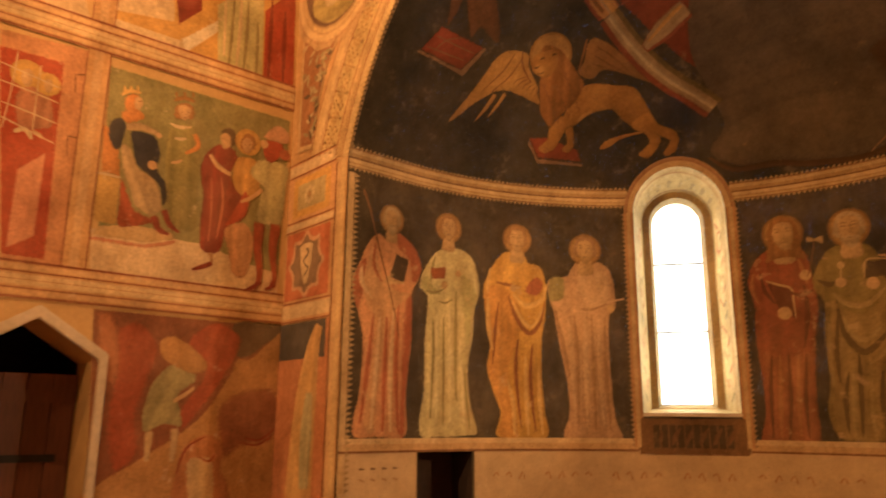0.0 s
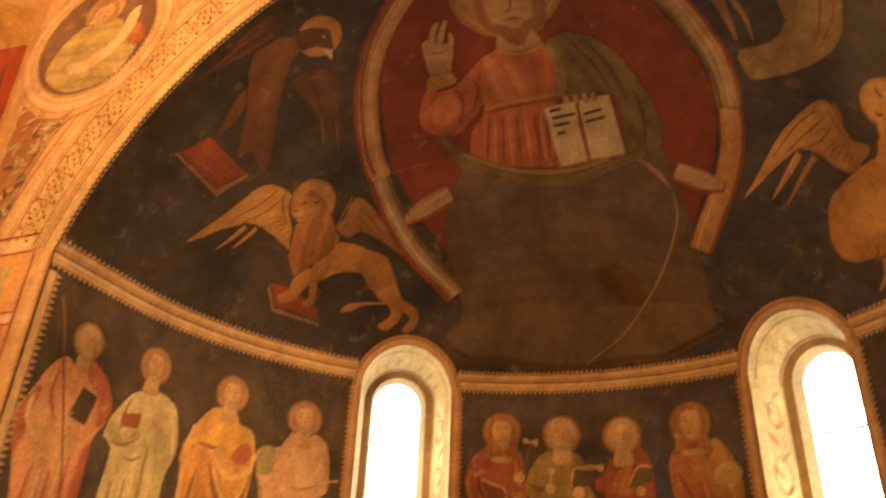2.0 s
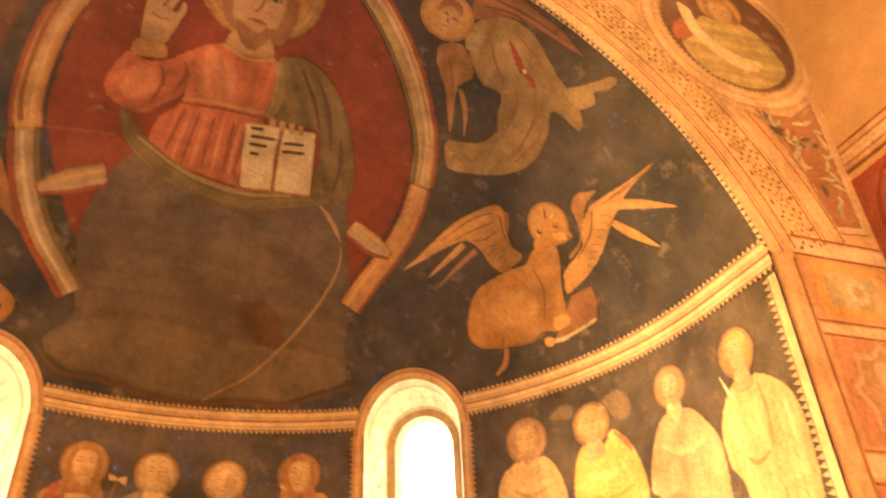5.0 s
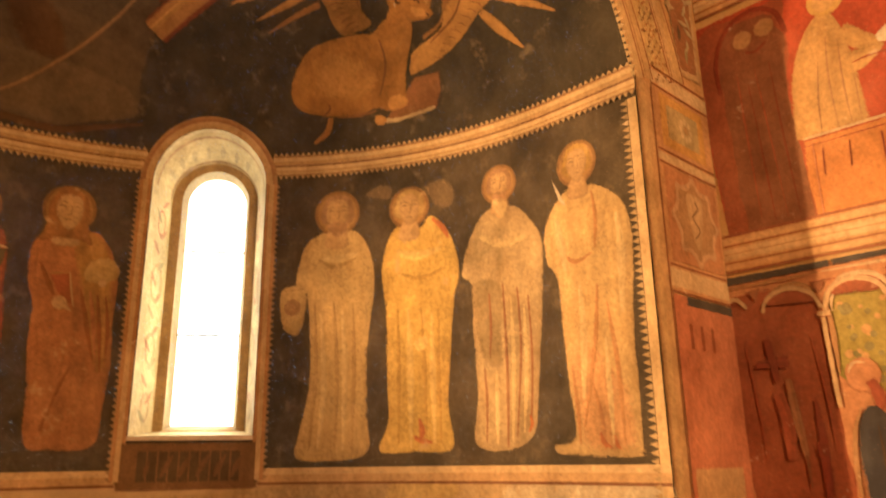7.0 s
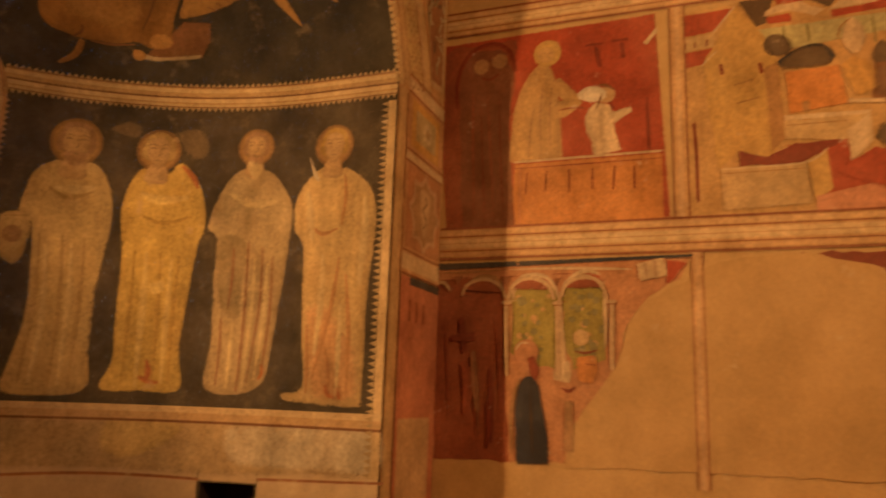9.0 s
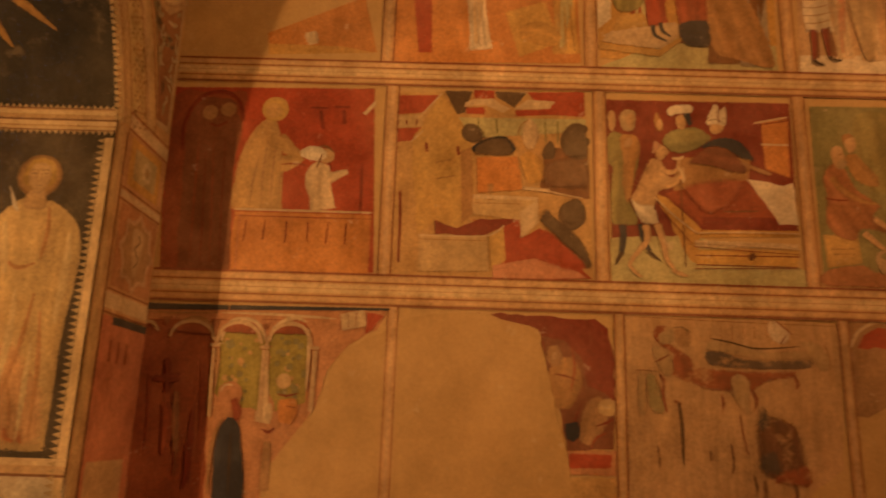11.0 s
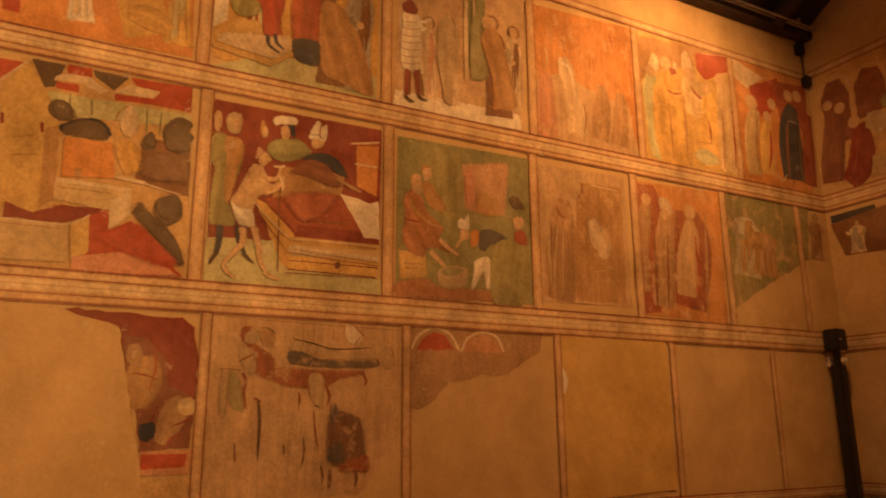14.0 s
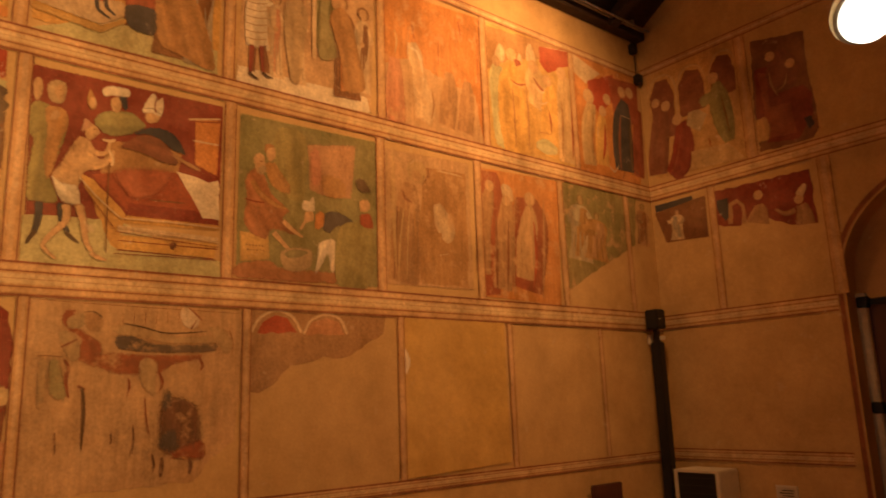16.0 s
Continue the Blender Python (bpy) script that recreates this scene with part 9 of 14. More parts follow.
scene_now.begin("painted_step")
scene_now.quad(RED, (3.02, 1.58), (3.33, 1.58), (3.31, 1.48), (3.02, 1.47))
scene_now.begin("painted_step")
scene_now.quad(OCHREWALL, (3.01, 1.42), (3.36, 1.43), (3.37, 1.23), (3.01, 1.22))
scene_now.begin("painted_window")
scene_now.stroke(REDDARK, (3.18, 2.43, .004), (3.19, 2.32, .004))
scene_now.stroke(REDDARK, (3.27, 2.43, .004), (3.27, 2.32, .004))
scene_now.end()

scene_now = painting(SOUTH, "burial_scene_fresco", "faded burial scene over streaked pale plaster", FADED)
scene_now.begin("painted_field")
scene_now.area(PALEFIELD, (3.42, 2.55), (4.97, 2.53), (4.9, 1.53), (4.72, 1.41), (4.58, 1.25), (3.37, 1.23))
scene_now.begin("arcade_line")
scene_now.stroke(EARTHLINE, (3.477, 2.564, 0.003), (4.092, 2.554, 0.004), (4.915, 2.54, 0.003), rim=0)
scene_now.stroke(EARTHLINE, (3.479, 2.535, 0.003), (4.093, 2.52, 0.004), (4.916, 2.508, 0.003), rim=0)
scene_now.stroke(EARTHLINE, (3.494, 2.155, 0.004), (3.559, 2.157, 0.005), (3.654, 2.15, 0.004), rim=0)
scene_now.stroke(EARTHLINE, (4.033, 2.48, 0.003), (4.033, 2.389, 0.003), rim=0)
scene_now.stroke(EARTHLINE, (4.111, 2.484, 0.003), (4.111, 2.393, 0.003), rim=0)
scene_now.stroke(EARTHLINE, (4.191, 2.489, 0.003), (4.19, 2.397, 0.003), rim=0)
scene_now.stroke(EARTHLINE, (4.272, 2.493, 0.003), (4.27, 2.401, 0.003), rim=0)
scene_now.stroke(EARTHLINE, (4.353, 2.498, 0.003), (4.352, 2.405, 0.003), rim=0)
scene_now.stroke(EARTHLINE, (4.436, 2.503, 0.003), (4.434, 2.409, 0.003), rim=0)
scene_now.stroke(EARTHLINE, (4.52, 2.507, 0.003), (4.518, 2.413, 0.003), rim=0)
scene_now.begin("robe")
scene_now.form(REDDARK, (3.624, 2.4), (3.654, 2.48), (3.732, 2.47), (3.697, 2.4), (3.758, 2.35), (3.902, 2.24), (3.89, 2.08), (3.791, 2.1), (3.71, 2.17), (3.763, 2.27), (3.682, 2.32), soft=0.02, folds=0.2)
scene_now.begin("bier_cloth")
scene_now.form(REDDARK, (3.809, 2.14), (3.944, 2.19), (4.232, 2.18), (4.756, 2.19), (4.745, 2.16), (4.404, 2.09), (4.321, 2.03), (4.154, 2.02), (3.951, 2.04), soft=0.03, folds=0.2)
scene_now.begin("mitre")
scene_now.form(BUFFTUNIC, (3.667, 2.42), (3.772, 2.46), (3.786, 2.38), (3.739, 2.34), (3.671, 2.35), soft=0.01)
scene_now.begin("head")
scene_now.form(BUFF, (3.773, 2.45), (3.851, 2.47), (3.904, 2.41), (3.887, 2.33), (3.799, 2.33), soft=0.012)
scene_now.stroke(INK, (3.768, 2.461, 0.004), (3.835, 2.469, 0.007), (3.897, 2.428, 0.004), rim=0)
scene_now.stroke(INK, (4.036, 2.396, 0.004), (4.183, 2.37, 0.008), (4.354, 2.333, 0.008), (4.663, 2.357, 0.004), rim=0)
scene_now.begin("body_shroud")
scene_now.form(BUFFTUNIC, (3.936, 2.37), (4.057, 2.39), (4.225, 2.36), (4.419, 2.32), (4.709, 2.33), (4.732, 2.27), (4.399, 2.25), (4.186, 2.28), (3.999, 2.31), soft=0.02)
scene_now.begin("bier_panel")
scene_now.form(NAVYDIM, (3.984, 2.3), (4.102, 2.31), (4.271, 2.26), (4.53, 2.26), (4.732, 2.27), (4.722, 2.2), (4.401, 2.18), (4.107, 2.19), (4.004, 2.21), soft=0.02, folds=0.15)
scene_now.begin("mitre")
scene_now.form(WHITE, (4.441, 2.5), (4.49, 2.54), (4.604, 2.45), (4.561, 2.37), (4.472, 2.39), soft=0.01)
scene_now.stroke(DEEP, (4.502, 2.538, 0.004), (4.582, 2.469, 0.007), (4.611, 2.439, 0.004), rim=0)
scene_now.stroke(DEEP, (4.571, 2.437, 0.004), (4.545, 2.394, 0.006), (4.528, 2.372, 0.004), rim=0)
scene_now.begin("mitre")
scene_now.form(BUFFTUNIC, (4.662, 2.38), (4.753, 2.4), (4.835, 2.34), (4.883, 2.23), (4.802, 2.18), (4.732, 2.27), soft=0.015)
scene_now.stroke(EARTHLINE, (4.835, 2.375, 0.004), (4.871, 2.271, 0.006), (4.86, 2.186, 0.004), rim=0)
scene_now.begin("mourner")
scene_now.form(BUFFTUNIC, (3.615, 2.33), (3.701, 2.32), (3.754, 2.25), (3.769, 2.15), (3.713, 2.11), (3.641, 2.21), soft=0.015)
scene_now.stroke(DEEP, (3.631, 2.216, 0.004), (3.677, 2.237, 0.008), (3.739, 2.272, 0.004), rim=0)
scene_now.stroke(DEEP, (3.664, 2.132, 0.008), (3.696, 2.076, 0.014), (3.681, 2, 0.016), (3.708, 1.87, 0.006), rim=0)
scene_now.stroke(DEEP, (3.76, 1.954, 0.012), (3.81, 1.926, 0.010), rim=0)
scene_now.stroke(INK, (3.789, 1.945, 0.010), (3.807, 1.795, 0.016), (3.807, 1.647, 0.012), (3.806, 1.519, 0.004), rim=0)
scene_now.begin("pale_robe")
scene_now.form(GREYGREEN, (3.564, 2.13), (3.64, 2.13), (3.698, 1.87), (3.585, 1.89), soft=0.03)
scene_now.begin("pale_robe")
scene_now.form(BUFFTUNIC, (3.505, 2.13), (3.57, 2.13), (3.569, 1.85), (3.507, 1.81), soft=0.03)
scene_now.begin("mourner")
scene_now.form(BUFFTUNIC, (4.161, 2.13), (4.222, 2.16), (4.297, 2.11), (4.29, 1.99), (4.284, 1.87), (4.21, 1.91), (4.154, 2.03), soft=0.02)
scene_now.stroke(DEEP, (4.089, 2.007, 0.006), (4.1, 1.949, 0.010), (4.087, 1.871, 0.004), rim=0)
scene_now.stroke(DEEP, (4.299, 2.05, 0.008), (4.333, 1.971, 0.015), (4.304, 1.892, 0.006), rim=0)
scene_now.stroke(DEEP, (4.599, 2.158, 0.008), (4.627, 2.097, 0.015), (4.612, 2.056, 0.006), rim=0)
scene_now.stroke(DEEP, (4.211, 1.872, 0.004), (4.227, 1.718, 0.006), (4.252, 1.603, 0.004), rim=0)
scene_now.begin("dark_robe")
scene_now.form(EARTHDARK, (4.316, 1.83), (4.41, 1.89), (4.606, 1.81), (4.643, 1.6), (4.657, 1.44), (4.507, 1.42), (4.338, 1.47), (4.302, 1.64), soft=0.06, folds=0.3)
scene_now.begin("robe_fragment")
scene_now.form(NAVYDIM, (4.334, 1.95), (4.409, 1.91), (4.412, 1.79), (4.329, 1.76), soft=0.04)
scene_now.begin("robe_fragment")
scene_now.form(NAVYDIM, (4.334, 1.62), (4.459, 1.64), (4.485, 1.48), (4.317, 1.49), soft=0.05)
scene_now.begin("robe_fragment")
scene_now.form(REDDARK, (4.421, 1.48), (4.644, 1.56), (4.658, 1.4), (4.34, 1.43), soft=0.04)
scene_now.stroke(EARTHDARK, (4.277, 1.47, 0.006), (4.296, 1.394, 0.010), (4.291, 1.338, 0.004), rim=0)
scene_now.stroke(EARTHDARK, (4.35, 1.439, 0.008), (4.352, 1.373, 0.019), (4.344, 1.302, 0.008), rim=0)
scene_now.stroke(EARTHDARK, (4.55, 1.423, 0.008), (4.562, 1.365, 0.015), (4.552, 1.309, 0.006), rim=0)
scene_now.stroke(EARTHDARK, (4.137, 1.68, 0.004), (4.147, 1.567, 0.008), (4.135, 1.474, 0.004), rim=0)
scene_now.stroke(EARTHDARK, (3.636, 1.65, 0.004), (3.645, 1.559, 0.006), (3.645, 1.505, 0.003), rim=0)
scene_now.stroke(EARTHDARK, (3.99, 1.626, 0.004), (3.996, 1.589, 0.006), (3.993, 1.551, 0.003), rim=0)
scene_now.stroke(EARTHDARK, (4.456, 1.755, 0.006), (4.449, 1.638, 0.010), (4.462, 1.522, 0.004), rim=0)
scene_now.stroke(EARTHDARK, (4.574, 1.794, 0.006), (4.588, 1.636, 0.011), (4.574, 1.481, 0.004), rim=0)
scene_now.end()

scene_now = painting(SOUTH, "arch_fragment_fresco", "buff fragment with two red painted arches", FRESCO)
scene_now.begin("painted_field")
scene_now.area(BUFF, (5, 2.57), (6.34, 2.55), (6.31, 2.4), (6.11, 2.29), (5.96, 2.19), (5.79, 2.16), (5.68, 2.18), (5.51, 2.12), (5.38, 2.1), (5.29, 2.03), (5.21, 1.94), (5.1, 1.88), (5, 1.89))
scene_now.begin("painted_arch")
scene_now.area(RED, (5.07, 2.36), (5.12, 2.45), (5.23, 2.51), (5.34, 2.49), (5.43, 2.37))
scene_now.begin("painted_arch")
scene_now.area(PINKWALL, (5.51, 2.36), (5.58, 2.47), (5.71, 2.51), (5.83, 2.48), (5.89, 2.37))
scene_now.begin("painted_arch")
scene_now.stroke(CREAM, (5.02, 2.36, .015), (5.09, 2.48, .015), (5.24, 2.55, .015), (5.39, 2.5, .016), (5.47, 2.37, .017))
scene_now.begin("painted_arch")
scene_now.stroke(CREAM, (5.49, 2.36, .016), (5.56, 2.48, .015), (5.71, 2.54, .015), (5.85, 2.5, .017), (5.92, 2.37, .017))
scene_now.end()

scene_now = painting(SOUTH, "scuffed_patch", "scuffed ochre plaster patch with a white chip", BARE, base=0.0096)
scene_now.begin("painted_field")
scene_now.quad(GOLDWALL, (6.53, 2.57), (7.83, 2.57), (7.84, 1.14), (6.5, 1.09))
scene_now.begin("chip")
scene_now.stroke(WHITE, (6.53, 2.26, .019), (6.57, 2.14, .039), (6.54, 2.03, .019))
scene_now.end()

scene_now = painting(NORTH, "court_scene_fresco", "green scene with crowned ruler and captives", FRESCO)
scene_now.begin("painted_field")
scene_now.quad(GREENFIELD, (1.54, 4.15), (0.03, 4.14), (0.06, 2.54), (1.48, 2.58))
scene_now.begin("painted_field")
scene_now.area(CREAM, (1.54, 2.9), (0.76, 2.92), (0.07, 2.77), (0.06, 2.54), (1.5, 2.58))
scene_now.begin("dais_top")
scene_now.form(OCHREPALE, (1.542, 2.85), (1.484, 2.93), (1.261, 2.98), (0.9696, 2.97), (0.9352, 2.92), (1.154, 2.85), sharp=1, soft=0.008)
scene_now.begin("dais_front")
scene_now.form(PINK, (1.545, 2.85), (1.154, 2.85), (0.9352, 2.92), (0.9339, 2.88), (1.15, 2.81), (1.544, 2.81), sharp=1, soft=0.006)
scene_now.begin("throne_back")
scene_now.form(ORANGE, (1.54, 3.68), (1.427, 3.67), (1.376, 3.31), (1.518, 3.32), sharp=1, soft=0.01)
scene_now.begin("throne_side")
scene_now.form(GOLDWALL, (1.548, 3.31), (1.375, 3.31), (1.364, 2.94), (1.532, 2.96), sharp=1, soft=0.01, model=0.3)
scene_now.stroke(CREAM, (1.553, 3.311, 0.008), (1.459, 3.313, 0.011), (1.371, 3.31, 0.008), rim=0)
scene_now.begin("under_robe")
scene_now.form(REDCOVER, (1.372, 3.32), (1.292, 3.16), (1.25, 3.09), (1.151, 3.06), (1.117, 3.01), (1.351, 2.94), (1.374, 3.12), folds=0.2)
scene_now.begin("tunic")
scene_now.form(BUFFTUNIC, (1.398, 3.57), (1.319, 3.54), (1.254, 3.42), (1.152, 3.37), (1.081, 3.28), (1.057, 3.12), (1.138, 3.06), (1.252, 3.11), (1.318, 3.25), (1.379, 3.39), folds=0.25, model=0.3)
scene_now.begin("cloak")
scene_now.form(NAVYPAINT, (1.491, 3.72), (1.426, 3.77), (1.371, 3.72), (1.398, 3.53), (1.448, 3.51), (1.505, 3.62))
scene_now.begin("cloak")
scene_now.form(NAVYPAINT, (1.335, 3.69), (1.164, 3.69), (1.104, 3.56), (1.111, 3.43), (1.022, 3.32), (1.025, 3.19), (1.064, 3.15), (1.101, 3.3), (1.182, 3.37), (1.273, 3.42), (1.324, 3.56), model=0.3)
scene_now.begin("arm")
scene_now.stroke(BUFFTUNIC, (1.379, 3.707, 0.035), (1.266, 3.733, 0.035), (1.146, 3.713, 0.022))
scene_now.disc(SKIN, 1.135, 3.703, 0.025)
scene_now.disc(SKIN, 1.161, 3.457, 0.038)
scene_now.begin("collar")
scene_now.form(ORANGE, (1.427, 3.81), (1.304, 3.87), (1.244, 3.81), (1.34, 3.74), (1.397, 3.74))
scene_now.begin("face")
scene_now.form(ORANGE, (1.418, 3.92), (1.364, 3.98), (1.303, 3.98), (1.278, 3.9), (1.323, 3.81), (1.395, 3.82))
scene_now.form(SKIN, (1.342, 3.95), (1.295, 3.97), (1.27, 3.92), (1.294, 3.86), (1.334, 3.87), soft=0.008)
scene_now.stroke(BROWN, (1.31, 3.928, 0.005), (1.287, 3.936, 0.005), rim=0)
scene_now.begin("crown")
scene_now.stroke(GOLDWALL, (1.437, 3.943, 0.014), (1.378, 3.993, 0.022), (1.298, 4.002, 0.014))
scene_now.stroke(GOLDWALL, (1.416, 3.968, 0.008), (1.419, 4.002, 0.011), (1.421, 4.022, 0.005), rim=0)
scene_now.stroke(GOLDWALL, (1.369, 3.983, 0.008), (1.373, 4.016, 0.011), (1.375, 4.037, 0.006), rim=0)
scene_now.stroke(GOLDWALL, (1.322, 3.997, 0.008), (1.326, 4.031, 0.011), (1.328, 4.052, 0.006), rim=0)
scene_now.begin("boot")
scene_now.stroke(DEEP, (1.113, 3.072, 0.037), (1.07, 2.978, 0.032), (0.9874, 2.947, 0.011))
scene_now.begin("boot")
scene_now.stroke(DEEP, (1.045, 3.131, 0.032), (0.9899, 3.026, 0.027), (0.9094, 2.976, 0.011))
scene_now.begin("gown")
scene_now.form(OLIVEGOWN, (1.054, 3.82), (0.9875, 3.85), (0.862, 3.85), (0.7928, 3.67), (0.7958, 3.4), (0.7897, 3.02), (0.9758, 3.04), (1.05, 3.29), (1.079, 3.57), (1.069, 3.71), folds=0.25, model=0.25)
scene_now.stroke(CREAM, (1.062, 3.823, 0.008), (0.9835, 3.812, 0.017), (0.8882, 3.839, 0.008), rim=0)
scene_now.begin("sleeve")
scene_now.stroke(ORANGE, (0.8625, 3.79, 0.022), (0.8268, 3.689, 0.025), (0.9258, 3.609, 0.014))
scene_now.stroke(CREAM, (1.019, 3.715, 0.011), (0.9671, 3.718, 0.017), (0.9212, 3.733, 0.011))
scene_now.stroke(SKIN, (1.025, 3.511, 0.011), (0.983, 3.524, 0.016), (0.9414, 3.551, 0.011))
scene_now.begin("face")
scene_now.form(HAIRGOLD2, (1.038, 3.98), (0.9643, 4.03), (0.887, 4.01), (0.8733, 3.91), (1.028, 3.87))
scene_now.form(SKIN, (1.012, 3.98), (0.9618, 4.01), (0.9127, 3.99), (0.9026, 3.94), (0.9439, 3.87), (0.9972, 3.9), soft=0.008, model=0.3)
scene_now.stroke(BROWN, (0.987, 3.935, 0.004), (0.9664, 3.941, 0.004), rim=0)
scene_now.stroke(BROWN, (0.9378, 3.947, 0.004), (0.9197, 3.952, 0.004), rim=0)
scene_now.stroke(BROWN, (0.9623, 3.895, 0.004), (0.9365, 3.903, 0.004), rim=0)
scene_now.begin("crown")
scene_now.stroke(DEEPGOLD, (1.047, 4.02, 0.017), (0.9719, 4.06, 0.022), (0.8861, 4.058, 0.017))
scene_now.stroke(DEEPGOLD, (1.031, 4.042, 0.008), (1.034, 4.074, 0.014), (1.036, 4.093, 0.006), rim=0)
scene_now.stroke(DEEPGOLD, (0.9667, 4.061, 0.008), (0.9697, 4.094, 0.014), (0.9714, 4.113, 0.006), rim=0)
scene_now.stroke(DEEPGOLD, (0.9017, 4.081, 0.008), (0.9046, 4.115, 0.014), (0.9063, 4.134, 0.006), rim=0)
scene_now.begin("robe")
scene_now.form(DEEP, (0.6628, 3.76), (0.7639, 3.65), (0.7972, 3.5), (0.7627, 3.32), (0.7631, 3.08), (0.7368, 2.87), (0.5894, 2.87), (0.5284, 3.06), (0.4526, 3.25), (0.4044, 3.37), (0.5301, 3.51), (0.4868, 3.69), (0.5498, 3.76), folds=0.3, model=0.25)
scene_now.stroke(REDLIT, (0.6997, 3.472, 0.006), (0.6772, 3.204, 0.014), (0.6815, 2.936, 0.005), rim=0)
scene_now.stroke(REDLIT, (0.6185, 3.49, 0.006), (0.5872, 3.276, 0.014), (0.6172, 2.973, 0.005), rim=0)
scene_now.begin("leg")
scene_now.stroke(BUFF, (0.6591, 2.86, 0.024), (0.6441, 2.81, 0.019), (0.6402, 2.763, 0.013))
scene_now.stroke(DEEP, (0.6362, 2.78, 0.024), (0.7049, 2.744, 0.024), (0.7928, 2.705, 0.011))
scene_now.begin("arm")
scene_now.stroke(SKIN, (0.7291, 3.658, 0.019), (0.6529, 3.571, 0.025), (0.5309, 3.521, 0.020))
scene_now.begin("head")
scene_now.form(DARKLEAF, (0.655, 3.87), (0.5967, 3.92), (0.5265, 3.9), (0.5068, 3.8), (0.5543, 3.75), (0.6156, 3.8))
scene_now.form(SKIN, (0.6528, 3.84), (0.6043, 3.87), (0.5616, 3.84), (0.561, 3.76), (0.6088, 3.72), (0.6464, 3.76), soft=0.008)
scene_now.stroke(BROWN, (0.6388, 3.808, 0.004), (0.6169, 3.817, 0.004), rim=0)
scene_now.begin("robe")
scene_now.form(OCHRE, (0.4977, 3.68), (0.317, 3.7), (0.2673, 3.51), (0.3216, 3.36), (0.4628, 3.38), (0.5335, 3.48), folds=0.25)
scene_now.begin("drape")
scene_now.form(RED, (0.4085, 3.42), (0.4828, 3.27), (0.5633, 3.08), (0.3955, 3.18), (0.3572, 3.32), folds=0.2)
scene_now.begin("lower_robe")
scene_now.form(BUFFPINK, (0.5625, 3.07), (0.3934, 3.15), (0.2897, 3), (0.3548, 2.71), (0.4735, 2.72), (0.5118, 2.86), folds=0.25)
scene_now.begin("halo")
scene_now.disc(GOLD, 0.4101, 3.837, 0.117, rim=0.3)
scene_now.form(HAIRGOLD2, (0.4816, 3.85), (0.4219, 3.92), (0.3452, 3.89), (0.3379, 3.79), (0.474, 3.75))
scene_now.form(SKIN, (0.4662, 3.84), (0.4189, 3.88), (0.3698, 3.85), (0.3647, 3.78), (0.4079, 3.73), (0.4545, 3.76), soft=0.008, model=0.3)
scene_now.stroke(BROWN, (0.4431, 3.805, 0.004), (0.4258, 3.81, 0.004), rim=0)
scene_now.stroke(BROWN, (0.3997, 3.817, 0.004), (0.3823, 3.821, 0.004), rim=0)
scene_now.begin("tunic")
scene_now.form(PALEGREEN, (0.3388, 3.68), (0.2586, 3.73), (0.03356, 3.71), (0.03733, 3.48), (0.06637, 3.2), (0.2849, 3.18), (0.2672, 3.43), (0.2404, 3.47), (0.3787, 3.57), folds=0.2, model=0.25)
scene_now.begin("arm")
scene_now.stroke(SKIN, (0.2544, 3.458, 0.023), (0.3461, 3.37, 0.022), (0.4406, 3.314, 0.014))
scene_now.begin("hood")
scene_now.form(RED, (0.2698, 3.89), (0.1168, 3.92), (0.07237, 3.82), (0.1891, 3.7), (0.2656, 3.75))
scene_now.begin("hat")
scene_now.form(PINKCAP, (0.2789, 3.93), (0.1633, 4.06), (0.0402, 4.02), (0.04637, 3.91), (0.2337, 3.9), model=0.2)
scene_now.begin("face")
scene_now.disc(SKIN, 0.2674, 3.857, 0.040)
scene_now.disc(REDLIT, 0.07141, 3.809, 0.053)
scene_now.begin("hose")
scene_now.stroke(REDCOVER, (0.2609, 3.173, 0.062), (0.2626, 2.95, 0.044), (0.2325, 2.735, 0.028), (0.2732, 2.616, 0.016))
scene_now.begin("shoe")
scene_now.stroke(DEEP, (0.2146, 2.688, 0.022), (0.2831, 2.634, 0.022), (0.3572, 2.595, 0.011))
scene_now.begin("hose")
scene_now.stroke(REDCOVER, (0.1114, 3.186, 0.057), (0.1302, 2.971, 0.042), (0.1004, 2.753, 0.025), (0.09931, 2.648, 0.014))
scene_now.begin("shoe")
scene_now.stroke(DEEP, (0.1095, 2.71, 0.022), (0.1295, 2.653, 0.019), (0.1809, 2.627, 0.011))
scene_now.end()

scene_now = painting(NORTH, "upper_court_fresco", "cream steps with green and red robed figures", FRESCO)
scene_now.begin("painted_field")
scene_now.quad(OCHRE, (1.59, 4.67), (0.07, 5.77), (0.01, 4.41), (1.6, 4.34))
scene_now.begin("painted_field")
scene_now.quad(CREAM, (1.56, 4.69), (1.12, 4.92), (1.1, 4.67), (1.55, 4.6))
scene_now.begin("painted_field")
scene_now.quad(CREAM, (1.58, 4.54), (0.99, 4.54), (1, 4.39), (1.58, 4.37))
scene_now.begin("painted_field")
scene_now.quad(WHITE, (1.04, 4.55), (0.69, 4.89), (0.68, 4.79), (0.99, 4.44))
scene_now.begin("painted_field")
scene_now.quad(DEEP, (1.11, 4.87), (0.9, 5.11), (0.89, 4.86), (1.07, 4.66))
scene_now.begin("painted_field")
scene_now.quad(PALEGREEN, (0.77, 4.96), (0.36, 5.41), (0.32, 4.42), (0.73, 4.46))
scene_now.begin("painted_field")
scene_now.quad(RED, (0.34, 5.08), (0.05, 5.43), (0.02, 4.44), (0.32, 4.45))
scene_now.begin("robe_fold")
scene_now.stroke(SAGEFOLD, (0.6245, 5.072, 0.011), (0.625, 4.753, 0.021), (0.6323, 4.466, 0.010), rim=0)
